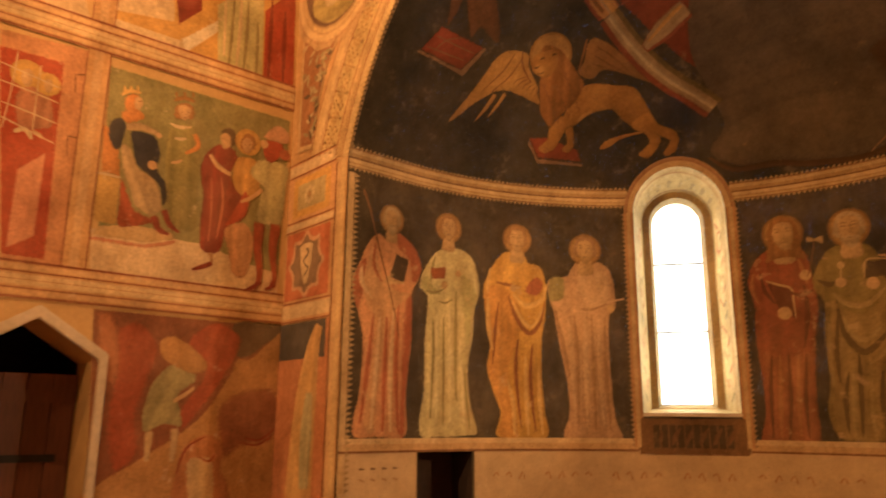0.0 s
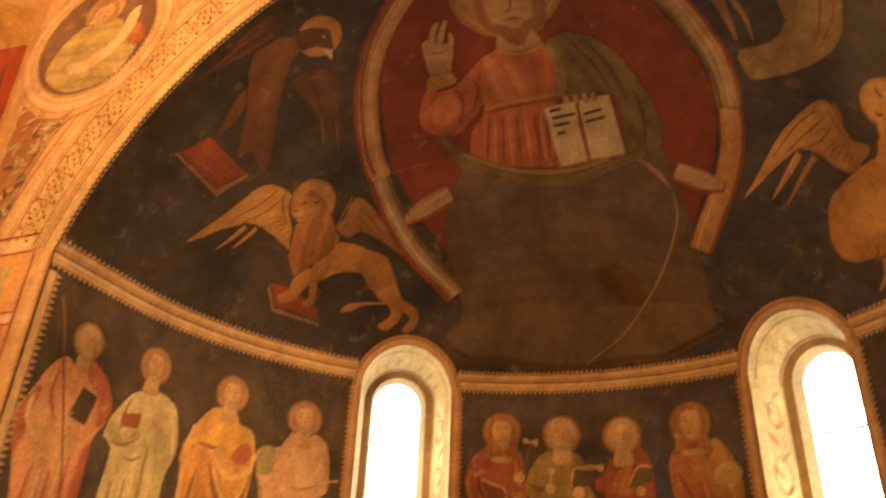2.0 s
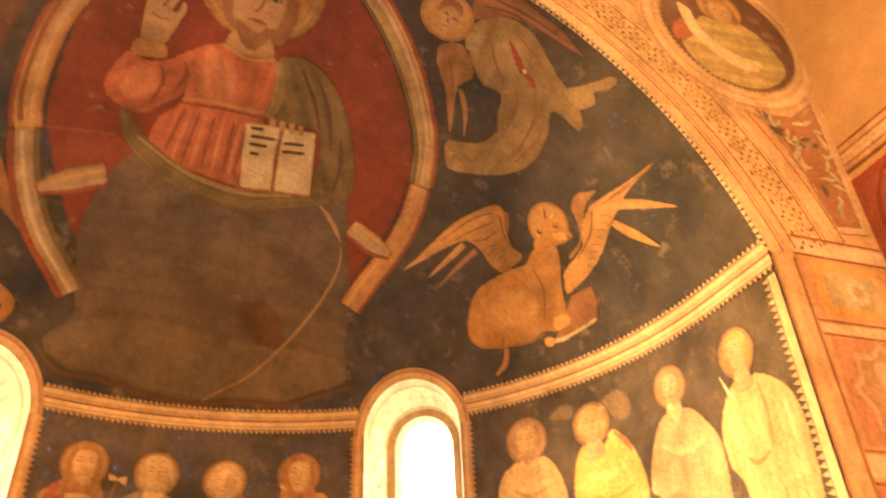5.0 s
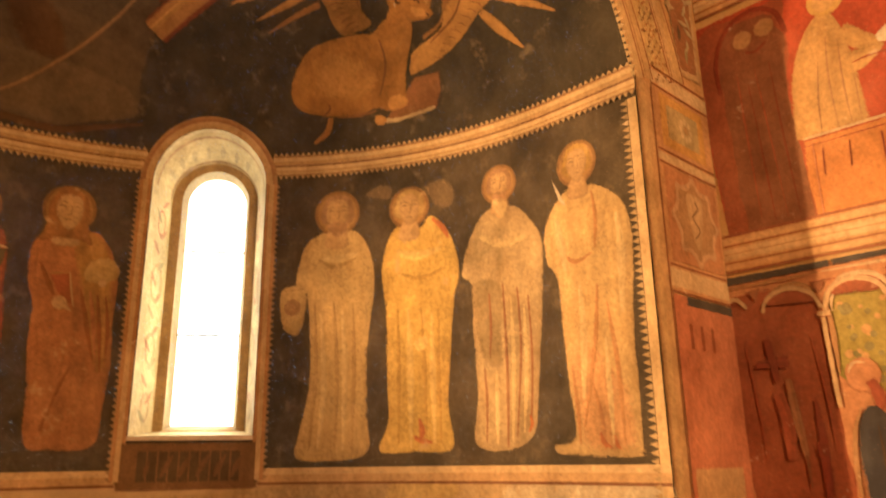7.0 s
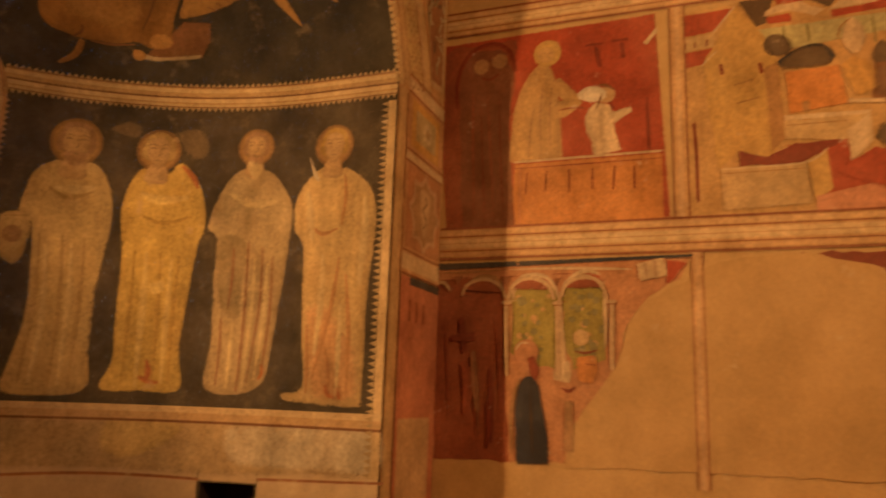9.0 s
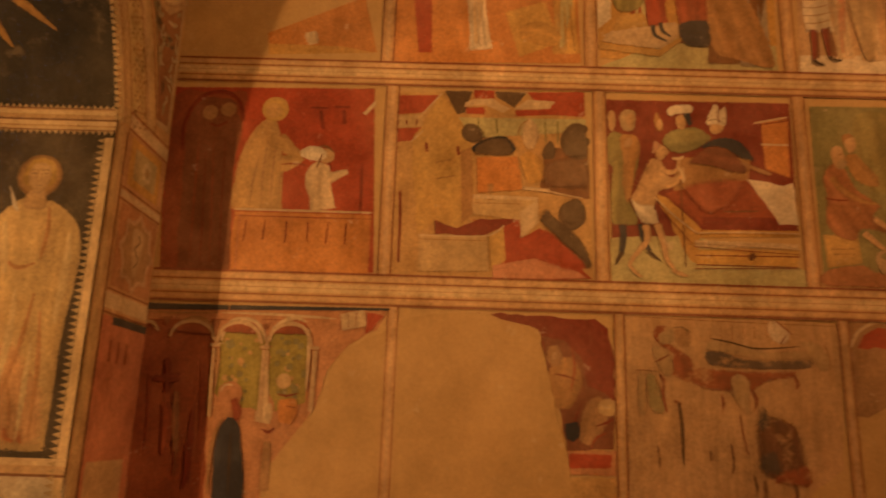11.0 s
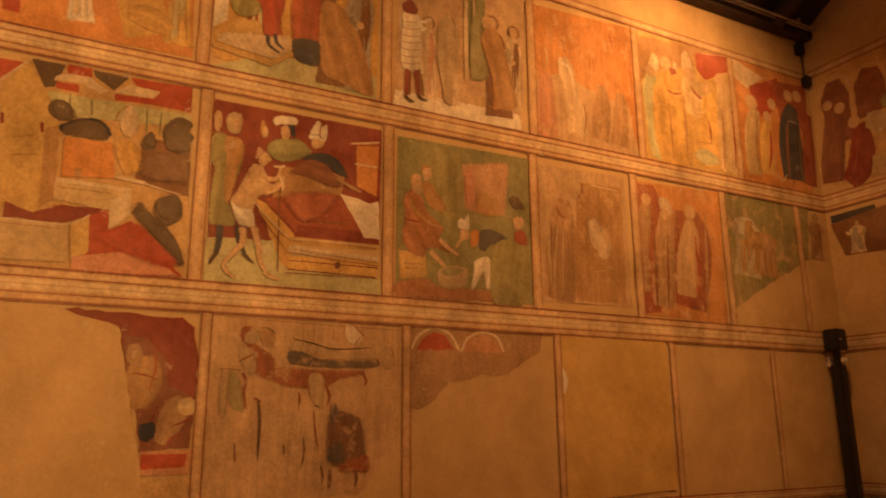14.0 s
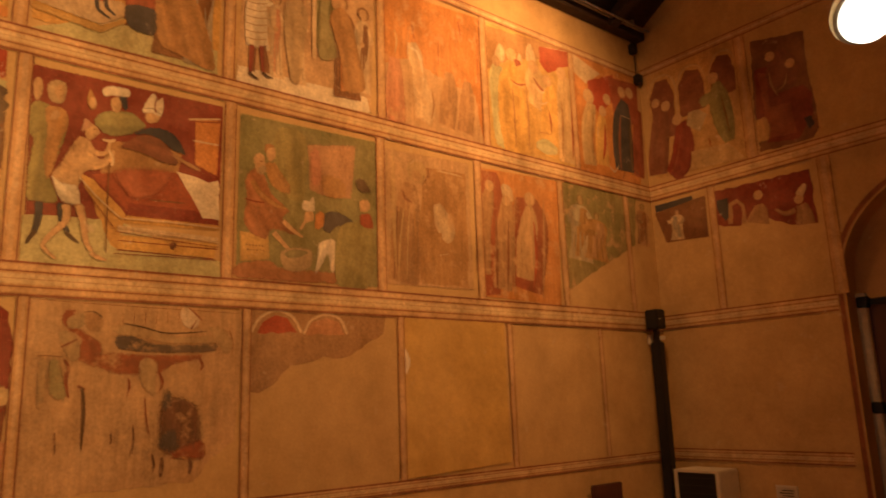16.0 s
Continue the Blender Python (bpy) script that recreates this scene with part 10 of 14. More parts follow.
scene_now.stroke(SAGEFOLD, (0.4984, 5.124, 0.011), (0.4915, 4.751, 0.021), (0.5004, 4.459, 0.010), rim=0)
scene_now.stroke(SAGEFOLD, (0.4005, 4.946, 0.011), (0.3868, 4.683, 0.021), (0.3844, 4.43, 0.010), rim=0)
scene_now.stroke(CREAM, (0.5594, 5.099, 0.011), (0.5556, 4.78, 0.021), (0.5627, 4.474, 0.010), rim=0)
scene_now.stroke(CREAM, (0.6984, 5.041, 0.010), (0.6876, 4.782, 0.015), (0.677, 4.527, 0.010), rim=0)
scene_now.begin("robe_fold")
scene_now.stroke(DEEP, (0.278, 5.215, 0.011), (0.2738, 4.831, 0.026), (0.2689, 4.447, 0.010), rim=0)
scene_now.stroke(DEEP, (0.1454, 5.157, 0.011), (0.1409, 4.826, 0.027), (0.1277, 4.451, 0.010), rim=0)
scene_now.end()

scene_now = painting(NORTH, "prison_scene_fresco", "dark red grated prison window with faces", FRESCO)
scene_now.begin("painted_field")
scene_now.quad(PINKWALL, (2.26, 4.18), (1.67, 4.22), (1.61, 2.58), (2.05, 2.56))
scene_now.begin("painted_field")
scene_now.quad(RED, (2.25, 4.06), (1.84, 4.07), (1.8, 2.63), (2.06, 2.63))
scene_now.begin("halo")
scene_now.disc(GOLD, 2.061, 3.905, 0.107, rim=0.3)
scene_now.begin("prisoner")
scene_now.form(PINKDIM, (2.115, 3.74), (2.054, 3.82), (1.934, 3.84), (1.879, 3.74), (1.859, 3.57), (1.996, 3.51), (2.079, 3.53), folds=0.2)
scene_now.form(SKIN, (2.102, 3.91), (2.061, 3.95), (2.023, 3.93), (2.021, 3.84), (2.053, 3.8), (2.09, 3.84), soft=0.01)
scene_now.begin("prisoner")
scene_now.disc(GOLD, 1.927, 3.87, 0.091, rim=0.3)
scene_now.form(SKIN, (1.956, 3.89), (1.922, 3.92), (1.894, 3.89), (1.895, 3.83), (1.919, 3.8), (1.945, 3.83), soft=0.01)
scene_now.begin("clasped_palms")
scene_now.stroke(CREAM, (2.092, 3.475, 0.016), (2.026, 3.507, 0.023), (1.979, 3.451, 0.016))
scene_now.stroke(SKIN, (1.976, 3.507, 0.018), (1.933, 3.487, 0.018), (1.92, 3.466, 0.010))
scene_now.begin("grille_bar")
scene_now.stroke(CREAM, (2.229, 3.941, 0.005), (2.024, 3.9, 0.007), (1.848, 3.865, 0.005), rim=0)
scene_now.stroke(CREAM, (2.213, 3.813, 0.005), (2.03, 3.787, 0.007), (1.839, 3.752, 0.005), rim=0)
scene_now.stroke(CREAM, (2.194, 3.664, 0.005), (2.012, 3.634, 0.007), (1.838, 3.599, 0.005), rim=0)
scene_now.stroke(CREAM, (2.181, 3.561, 0.005), (1.995, 3.501, 0.007), (1.835, 3.452, 0.005), rim=0)
scene_now.stroke(CREAM, (2.134, 4.049, 0.005), (2.14, 3.777, 0.005), (2.161, 3.484, 0.005), rim=0)
scene_now.stroke(CREAM, (1.984, 4.001, 0.005), (1.985, 3.752, 0.005), (1.978, 3.439, 0.005), rim=0)
scene_now.begin("painted_field")
scene_now.quad(PINK, (2.04, 3.22), (1.88, 3.38), (1.88, 2.78), (2.04, 2.67))
scene_now.stroke(BROWN, (1.76, 4, .007), (1.69, 4.02, .007))
scene_now.stroke(BROWN, (1.76, 4, .006), (1.75, 3.86, .006))
scene_now.stroke(BROWN, (1.76, 3.53, .006), (1.69, 3.53, .006))
scene_now.stroke(BROWN, (1.76, 3.53, .005), (1.75, 3.38, .005))
scene_now.begin("upper")
scene_now.quad(CREAM, (2.29, 4.38), (1.77, 4.64), (1.69, 4.42), (2.28, 4.34))
scene_now.quad(OCHRE, (2.16, 4.44), (2.02, 4.49), (1.93, 4.39), (2.07, 4.34))
scene_now.end()

scene_now = painting(NORTH, "rocky_scene_fresco", "dark red rocky scene with bending green figure", FRESCO)
scene_now.begin("painted_field")
scene_now.quad(EARTH, (1.46, 2.34), (-0.02, 2.34), (-0.06, 1), (1.37, 1.08))
scene_now.begin("red_cliff")
scene_now.form(EMBER, (1.296, 2.2), (1.127, 2.28), (0.9725, 2.11), (1.019, 1.88), (1.082, 1.61), (1.055, 1.35), (1.213, 1.23), (1.3, 1.54), (1.282, 1.87), soft=0.05)
scene_now.begin("red_cliff")
scene_now.form(SIDERED2, (1.434, 2.3), (1.33, 2.32), (1.27, 2.2), (1.227, 1.96), (1.264, 1.8), (1.37, 1.91), soft=0.05)
scene_now.begin("dark_sky")
scene_now.form(DUSK, (0.3922, 2.35), (-0.03529, 2.36), (-0.04168, 2.26), (0.1037, 2.19), (0.263, 2.07), (0.3837, 2.07), (0.434, 2.2), soft=0.03)
scene_now.begin("red_cloth")
scene_now.form(REDCLOTH, (0.7732, 2.15), (0.6247, 2.31), (0.491, 2.32), (0.3509, 2.23), (0.3705, 2.07), (0.5082, 1.83), (0.5979, 1.7), (0.7523, 1.52), (0.7936, 1.66), (0.683, 1.82), (0.6211, 1.97), soft=0.03, folds=0.15)
scene_now.begin("hillside")
scene_now.form(BROWNOCHRE, (1.328, 1.15), (1.073, 1.31), (0.7743, 1.5), (0.5949, 1.66), (0.4826, 1.83), (0.4146, 1.95), (0.3703, 2.06), (0.2575, 2.07), (0.1055, 2.21), (-0.009092, 2.31), (-0.04085, 2.18), (-0.05075, 1.67), (-0.06895, 0.962), (1.315, 1.03), soft=0.02)
scene_now.begin("rock_shade")
scene_now.form(EARTH, (0.4984, 1.71), (0.2993, 1.84), (0.0237, 1.85), (-0.04828, 1.62), (0.0234, 1.42), (0.2647, 1.38), (0.4385, 1.29), (0.5012, 1.5), soft=0.07)
scene_now.stroke(DEEP, (0.271, 1.462, 0.005), (0.1353, 1.444, 0.011), (0.002784, 1.534, 0.005), rim=0)
scene_now.stroke(DEEP, (0.2947, 1.426, 0.005), (0.1597, 1.406, 0.011), (0.02673, 1.472, 0.005), rim=0)
scene_now.begin("leg")
scene_now.stroke(BUFFTUNIC, (0.9918, 1.511, 0.038), (0.9933, 1.391, 0.028), (0.9954, 1.3, 0.018))
scene_now.begin("leg")
scene_now.stroke(BUFFTUNIC, (0.8104, 1.533, 0.038), (0.8109, 1.388, 0.028), (0.8161, 1.295, 0.018))
scene_now.begin("tunic")
scene_now.form(GREYGREEN, (0.9124, 1.97), (0.821, 2.01), (0.7041, 1.95), (0.6798, 1.87), (0.7994, 1.77), (0.7747, 1.66), (0.7615, 1.54), (0.8959, 1.55), (1.03, 1.5), (1.06, 1.61), (1.033, 1.79), (0.9756, 1.9), folds=0.2, model=0.25)
scene_now.begin("sack")
scene_now.form(SACK, (0.9811, 2.15), (0.887, 2.2), (0.7345, 2.13), (0.6076, 2.02), (0.6174, 1.95), (0.7161, 1.92), (0.8655, 1.97), (0.9585, 2.04), model=0.3)
scene_now.begin("arm")
scene_now.stroke(SKIN, (0.842, 1.721, 0.020), (0.7632, 1.769, 0.020), (0.6928, 1.823, 0.013))
scene_now.begin("crouching_figure")
scene_now.form(CROUCH, (0.7923, 1.19), (0.7404, 1.39), (0.6282, 1.48), (0.4996, 1.48), (0.4283, 1.38), (0.4347, 1.24), (0.3695, 1.13), (0.3745, 0.966), (0.774, 0.992), folds=0.15, soft=0.015)
scene_now.begin("shirt")
scene_now.form(BUFFTUNIC, (0.7081, 1.29), (0.5908, 1.33), (0.4989, 1.29), (0.4822, 0.973), (0.6568, 0.984), soft=0.02, folds=0.15)
scene_now.begin("drapery_line")
scene_now.stroke(DEEP, (0.7758, 1.21, 0.005), (0.7166, 1.386, 0.010), (0.5786, 1.471, 0.005), rim=0)
scene_now.stroke(EMBER, (0.6153, 1.328, 0.005), (0.5387, 1.292, 0.010), (0.4977, 1.336, 0.005), rim=0)
scene_now.end()

scene_now = painting(WEST, "audience_scene_fresco", "worn scene of arches with a reader holding a pale book", FRESCO)
scene_now.begin("painted_field")
scene_now.quad(OCHREWALL, (3.4, 6.03), (1.94, 6.07), (2.07, 4.48), (3.39, 4.57))
scene_now.begin("painted_arch")
scene_now.area(EARTH, (3.36, 5.71), (3.25, 5.91), (3.07, 5.89), (2.99, 5.66), (3.02, 5.08), (3.34, 5.09))
scene_now.begin("painted_arch")
scene_now.area(EARTH, (2.91, 5.75), (2.79, 5.9), (2.61, 5.85), (2.55, 5.65), (2.55, 5.31), (2.93, 5.28))
scene_now.begin("painted_arch")
scene_now.area(EARTH, (2.45, 5.77), (2.34, 5.92), (2.19, 5.88), (2.12, 5.68), (2.14, 5.39), (2.47, 5.35))
scene_now.begin("painted_moulding")
scene_now.stroke(OCHREPALE, (3.41, 5.69, .007), (3.28, 5.93, .024), (3.07, 5.94, .018), (2.96, 5.73, .021), (2.98, 5.14, .006))
scene_now.stroke(OCHREPALE, (2.96, 5.68, .007), (2.83, 5.92, .023), (2.61, 5.9, .017), (2.51, 5.67, .005))
scene_now.stroke(OCHREPALE, (2.49, 5.67, .006), (2.37, 5.93, .022), (2.18, 5.93, .017), (2.07, 5.69, .005))
scene_now.begin("painted_figure")
scene_now.stroke(GREENFIELD, (2.38, 5.59, .047), (2.38, 5.43, .123), (2.36, 5.24, .150), (2.33, 5, .133), (2.29, 4.77, .072))
scene_now.stroke(GREENFIELD, (2.63, 5.37, .068), (2.52, 5.41, .083), (2.43, 5.41, .064))
scene_now.disc(SKIN, 2.42, 5.65, .077)
scene_now.stroke(BROWN, (2.34, 5.38, .004), (2.31, 5.15, .015), (2.28, 4.88, .004))
scene_now.begin("painted_figure")
scene_now.stroke(DEEP, (2.92, 5.24, .084), (2.92, 4.97, .154), (2.98, 4.71, .176), (3.14, 4.55, .142))
scene_now.disc(SKIN, 2.98, 5.28, .081)
scene_now.stroke(REDDARK, (2.96, 5.06, .005), (3.03, 4.77, .017), (3.15, 4.57, .005))
scene_now.begin("painted_figure")
scene_now.stroke(EARTH, (3.22, 5.54, .072), (3.23, 5.3, .146), (3.3, 4.92, .164), (3.34, 4.62, .144))
scene_now.disc(SKIN, 3.13, 5.52, .075)
scene_now.disc(SKIN, 3.28, 5.61, .068)
scene_now.begin("painted_book")
scene_now.area(PAGE, (2.81, 5.32), (2.66, 5.31), (2.55, 5.21), (2.67, 5.02), (2.85, 5.16))
scene_now.begin("painted_floor")
scene_now.quad(OCHREPALE, (2.82, 4.8), (2.31, 4.76), (2.11, 4.5), (2.87, 4.55))
scene_now.stroke(RED, (2.56, 4.89, .008), (2.55, 4.78, .008))
scene_now.end()

scene_now = painting(WEST, "dark_scene_fresco", "dark red torn fragment with huddled figures", FRESCO)
scene_now.begin("painted_field")
scene_now.area(BROWN, (1.89, 5.92), (1.26, 5.79), (1.28, 5.34), (1.25, 5.06), (1.24, 4.61), (1.32, 4.51), (1.94, 4.52), (1.94, 5.09))
scene_now.begin("painted_throne")
scene_now.area(DEEP, (1.88, 5.54), (1.72, 5.53), (1.65, 5.17), (1.35, 5.16), (1.26, 5.02), (1.28, 4.79), (1.47, 4.55), (1.83, 4.61), (1.93, 4.98))
scene_now.area(REDDARK, (1.85, 5.5), (1.75, 5.45), (1.75, 5.02), (1.51, 5.01), (1.49, 4.63), (1.81, 4.65))
scene_now.begin("painted_figure")
scene_now.stroke(EARTH, (1.58, 5.68, .066), (1.57, 5.53, .174), (1.56, 5.35, .212), (1.63, 5.21, .133))
scene_now.disc(SKIN, 1.68, 5.64, .063)
scene_now.disc(SKIN, 1.46, 5.47, .061)
scene_now.stroke(BUFF, (1.71, 5.44, .005), (1.7, 5.28, .016), (1.64, 5.13, .005))
scene_now.stroke(BUFF, (1.51, 5.36, .004), (1.55, 5.24, .015), (1.64, 5.19, .005))
scene_now.begin("painted_figure")
scene_now.stroke(OCHREWALL, (1.88, 4.93, .069), (1.87, 4.78, .097), (1.88, 4.64, .069))
scene_now.stroke(NAVYPAINT, (1.37, 4.7, .083), (1.29, 4.72, .069))
scene_now.end()

scene_now = painting(WEST, "meal_scene_fresco", "dark red strip with bishop and seated diners", FRESCO)
scene_now.begin("painted_field")
scene_now.area(DEEP, (2.59, 4.2), (1.41, 4.17), (1.4, 3.55), (1.69, 3.59), (2.07, 3.79), (2.37, 3.72), (2.62, 3.77))
scene_now.begin("painted_door")
scene_now.area(BUFF, (2.42, 4), (2.3, 4.04), (2.21, 3.95), (2.22, 3.72), (2.44, 3.75))
scene_now.area(DEEP, (2.37, 3.96), (2.3, 3.99), (2.25, 3.92), (2.28, 3.7), (2.38, 3.72))
scene_now.begin("painted_figure")
scene_now.area(NAVYPAINT, (2.56, 4.08), (2.41, 4.08), (2.42, 3.84), (2.47, 3.8), (2.55, 3.93))
scene_now.begin("painted_figure")
scene_now.stroke(BUFF, (2.04, 3.91, .055), (2.04, 3.82, .112), (2.08, 3.69, .157))
scene_now.disc(SKIN, 2.03, 4.02, .062)
scene_now.begin("painted_figure")
scene_now.stroke(BUFF, (1.55, 3.8, .062), (1.53, 3.67, .099), (1.53, 3.56, .112))
scene_now.stroke(BUFF, (1.62, 3.75, .040), (1.74, 3.73, .032), (1.85, 3.81, .019))
scene_now.disc(SKIN, 1.57, 3.86, .057)
scene_now.begin("painted_mitre")
scene_now.stroke(CREAM, (1.48, 4.02, .020), (1.52, 3.96, .053), (1.56, 3.9, .054))
scene_now.end()

scene_now = painting(WEST, "small_scene_fresco", "narrow dark fragment with a white mitre", FRESCO)
scene_now.begin("painted_field")
scene_now.quad(NAVYPAINT, (3.45, 4.22), (2.88, 4.23), (2.86, 4.1), (3.44, 4.12))
scene_now.begin("painted_field")
scene_now.quad(BROWN, (3.46, 4.12), (2.7, 4.19), (2.71, 3.65), (3.32, 3.69))
scene_now.person(CREAM, GREY, (3.15, 3.7), (3.12, 4.09), .107)
scene_now.end()


# ---- apse: standing figures, borders ----
SAINTPAINT = fresco("figure_paint_in_apse", 0.26, (0.46, 0.32, 0.16), 0.5, grain=1.4)
SAINTSKIN = (0.52, 0.34, 0.16)
S_PINK, S_GREEN, S_YELLOW, S_BUFF = (0.60, 0.30, 0.15), (0.58, 0.52, 0.27), (0.62, 0.36, 0.08), (0.48, 0.30, 0.17)
S_RED, S_OLIVE, S_WINE, S_RUST = (0.25, 0.06, 0.03), (0.20, 0.155, 0.05), (0.23, 0.045, 0.025), (0.30, 0.10, 0.045)
S_PALE, S_GOLD, S_CREAM, S_IVORY = (0.50, 0.36, 0.16), (0.56, 0.38, 0.10), (0.42, 0.31, 0.16), (0.53, 0.37, 0.16)
SAINT_LABEL = {S_PINK: "painted standing figure in pink with dark book", S_GREEN: "painted standing figure in pale green gown",
               S_YELLOW: "painted standing figure in orange-yellow mantle", S_BUFF: "painted standing figure in faded buff robe",
               S_RED: "painted standing figure in dull red robe", S_OLIVE: "painted standing figure in olive green robe",
               S_WINE: "painted standing figure in wine red mantle", S_RUST: "painted standing figure in rust red robe",
               S_PALE: "painted standing figure in pale worn robe", S_GOLD: "painted standing figure in golden yellow robe",
               S_CREAM: "painted standing figure in cream streaked robe", S_IVORY: "painted standing figure in ivory and pink robe"}
DARKHAIR, GREYHAIR = (0.32, 0.17, 0.07), (0.46, 0.34, 0.19)
HALOPAINT, HALOINNER, INKBOOK, STAFF = (0.28, 0.15, 0.055), (0.38, 0.22, 0.08), (0.03, 0.022, 0.02), (0.16, 0.07, 0.03)
S_ROSE, S_SALMON, S_LIGHT, S_SAGE = (0.42, 0.12, 0.06), (0.58, 0.34, 0.17), (0.68, 0.47, 0.27), (0.42, 0.40, 0.18)
S_SAGEDARK, S_LIGHTGREEN, S_BOOKRED, S_AMBER = (0.27, 0.24, 0.10), (0.66, 0.60, 0.34), (0.36, 0.10, 0.04), (0.58, 0.29, 0.07)
S_RUSTDARK, S_AMBERLIT, S_BUFFPALE, S_BUFFDARK = (0.26, 0.09, 0.03), (0.70, 0.46, 0.16), (0.54, 0.36, 0.21), (0.33, 0.19, 0.10)
S_WINEDARK, S_RUSTLIT, S_HAIRGOLD, S_OLIVEPALE = (0.11, 0.022, 0.014), (0.38, 0.16, 0.065), (0.30, 0.14, 0.05), (0.28, 0.20, 0.075)
S_OLIVEDARK, S_OLIVELIT, S_WINELIT, S_BOOKGREEN = (0.09, 0.065, 0.025), (0.33, 0.25, 0.10), (0.30, 0.06, 0.032), (0.09, 0.085, 0.04)
S_HAIRWHITE, S_ORANGERUST, S_OCHRE, S_OCHREPALE = (0.44, 0.31, 0.19), (0.38, 0.16, 0.065), (0.36, 0.20, 0.06), (0.48, 0.33, 0.13)
S_PALEDARK, S_PALELIT, S_GOLDDARK, S_GOLDLIT = (0.38, 0.26, 0.11), (0.58, 0.44, 0.22), (0.44, 0.28, 0.07), (0.64, 0.46, 0.16)
S_STAINRED, S_CREAMDARK, S_STAINBROWN, S_IVORYPINK = (0.44, 0.15, 0.05), (0.30, 0.22, 0.11), (0.26, 0.12, 0.06), (0.52, 0.29, 0.13)
S_PINKDARK, S_WHITE = (0.44, 0.22, 0.09), (0.66, 0.58, 0.42)
fig = painting(APSE, "standing_figure_fresco", SAINT_LABEL[S_PINK], SAINTPAINT, "fresco", "standing figures of the apse")
fig.begin("robe")
fig.form(S_PINK, (-4.455, 3.02), (-4.558, 2.92), (-4.644, 2.73), (-4.694, 2.6), (-4.641, 2.41), (-4.581, 2.19), (-4.595, 1.82), (-4.645, 1.5), (-4.427, 1.47), (-4.155, 1.48), (-4.152, 1.79), (-4.107, 2.22), (-4.115, 2.56), (-4.034, 2.73), (-4.065, 2.88), (-4.164, 2.99), (-4.263, 3.06), (-4.344, 2.97), folds=0.18, model=0.2)
fig.begin("mantle")
fig.form(S_ROSE, (-4.274, 3.06), (-4.084, 2.95), (-4.018, 2.77), (-4.111, 2.66), (-4.161, 2.85), (-4.265, 2.92))
fig.form(S_ROSE, (-4.58, 2.81), (-4.689, 2.6), (-4.635, 2.4), (-4.57, 2.56), (-4.539, 2.7))
fig.form(S_ROSE, (-4.186, 2.5), (-4.109, 2.56), (-4.107, 2.22), (-4.152, 1.79), (-4.16, 1.49), (-4.225, 1.49), (-4.217, 2), soft=0.03)
fig.form(S_SALMON, (-4.496, 2.95), (-4.563, 2.78), (-4.598, 2.61), (-4.56, 2.44), (-4.473, 2.32), (-4.51, 1.94), (-4.555, 1.56), (-4.433, 1.52), (-4.388, 1.99), (-4.325, 2.34), (-4.143, 2.56), (-4.278, 2.6), (-4.389, 2.67), (-4.46, 2.84), folds=0.2, soft=0.03)
fig.stroke(S_ROSE, (-4.485, 2.363, 0.009), (-4.522, 1.982, 0.026), (-4.576, 1.575, 0.012), rim=0, folds=0.05)
fig.stroke(S_ROSE, (-4.358, 2.375, 0.011), (-4.366, 1.948, 0.026), (-4.372, 1.515, 0.014), rim=0, folds=0.05)
fig.stroke(S_ROSE, (-4.247, 2.475, 0.011), (-4.26, 1.995, 0.026), (-4.225, 1.503, 0.014), rim=0, folds=0.05)
fig.stroke(S_ROSE, (-4.484, 2.933, 0.006), (-4.489, 2.754, 0.020), (-4.41, 2.632, 0.006), rim=0, folds=0.05)
fig.stroke(S_LIGHT, (-4.422, 2.369, 0.009), (-4.449, 1.944, 0.023), (-4.48, 1.536, 0.014), rim=0, folds=0.05)
fig.stroke(S_LIGHT, (-4.295, 2.447, 0.011), (-4.313, 1.95, 0.026), (-4.299, 1.511, 0.014), rim=0, folds=0.05)
fig.stroke(S_LIGHT, (-4.603, 2.738, 0.014), (-4.598, 2.608, 0.026), (-4.49, 2.492, 0.006), rim=0, folds=0.05)
fig.begin("painted_book")
fig.form(INKBOOK, (-4.286, 2.88), (-4.15, 2.85), (-4.196, 2.65), (-4.346, 2.68), sharp=1, soft=0.008, model=0.05)
fig.stroke(S_LIGHT, (-4.341, 2.672, 0.004), (-4.195, 2.637, 0.005), rim=0)
fig.begin("painted_hand")
fig.disc(SAINTSKIN, -4.346, 2.658, 0.035)
fig.stroke(SAINTSKIN, (-4.345, 2.641, 0.018), (-4.268, 2.651, 0.018), (-4.19, 2.652, 0.009))
fig.head(-4.333, 3.147, 0.121, GREYHAIR, "white")
fig.begin("staff")
fig.stroke(STAFF, (-4.612, 3.339, 0.013), (-4.542, 3.185, 0.011), (-4.463, 2.936, 0.009), (-4.331, 2.554, 0.007), (-4.234, 2.212, 0.005), rim=0)
fig.end()

fig = painting(APSE, "standing_figure_fresco", SAINT_LABEL[S_GREEN], SAINTPAINT, "fresco", "standing figures of the apse")
fig.begin("robe")
fig.form(S_GREEN, (-3.83, 2.99), (-3.932, 2.91), (-4.036, 2.73), (-4.045, 2.63), (-3.972, 2.58), (-3.977, 2.4), (-3.993, 2.17), (-3.992, 1.89), (-4.027, 1.5), (-3.825, 1.47), (-3.589, 1.48), (-3.48, 1.51), (-3.545, 1.75), (-3.566, 2.02), (-3.517, 2.28), (-3.504, 2.49), (-3.463, 2.61), (-3.461, 2.76), (-3.521, 2.94), (-3.638, 3.01), (-3.731, 3.01), folds=0.15, model=0.2)
fig.begin("mantle")
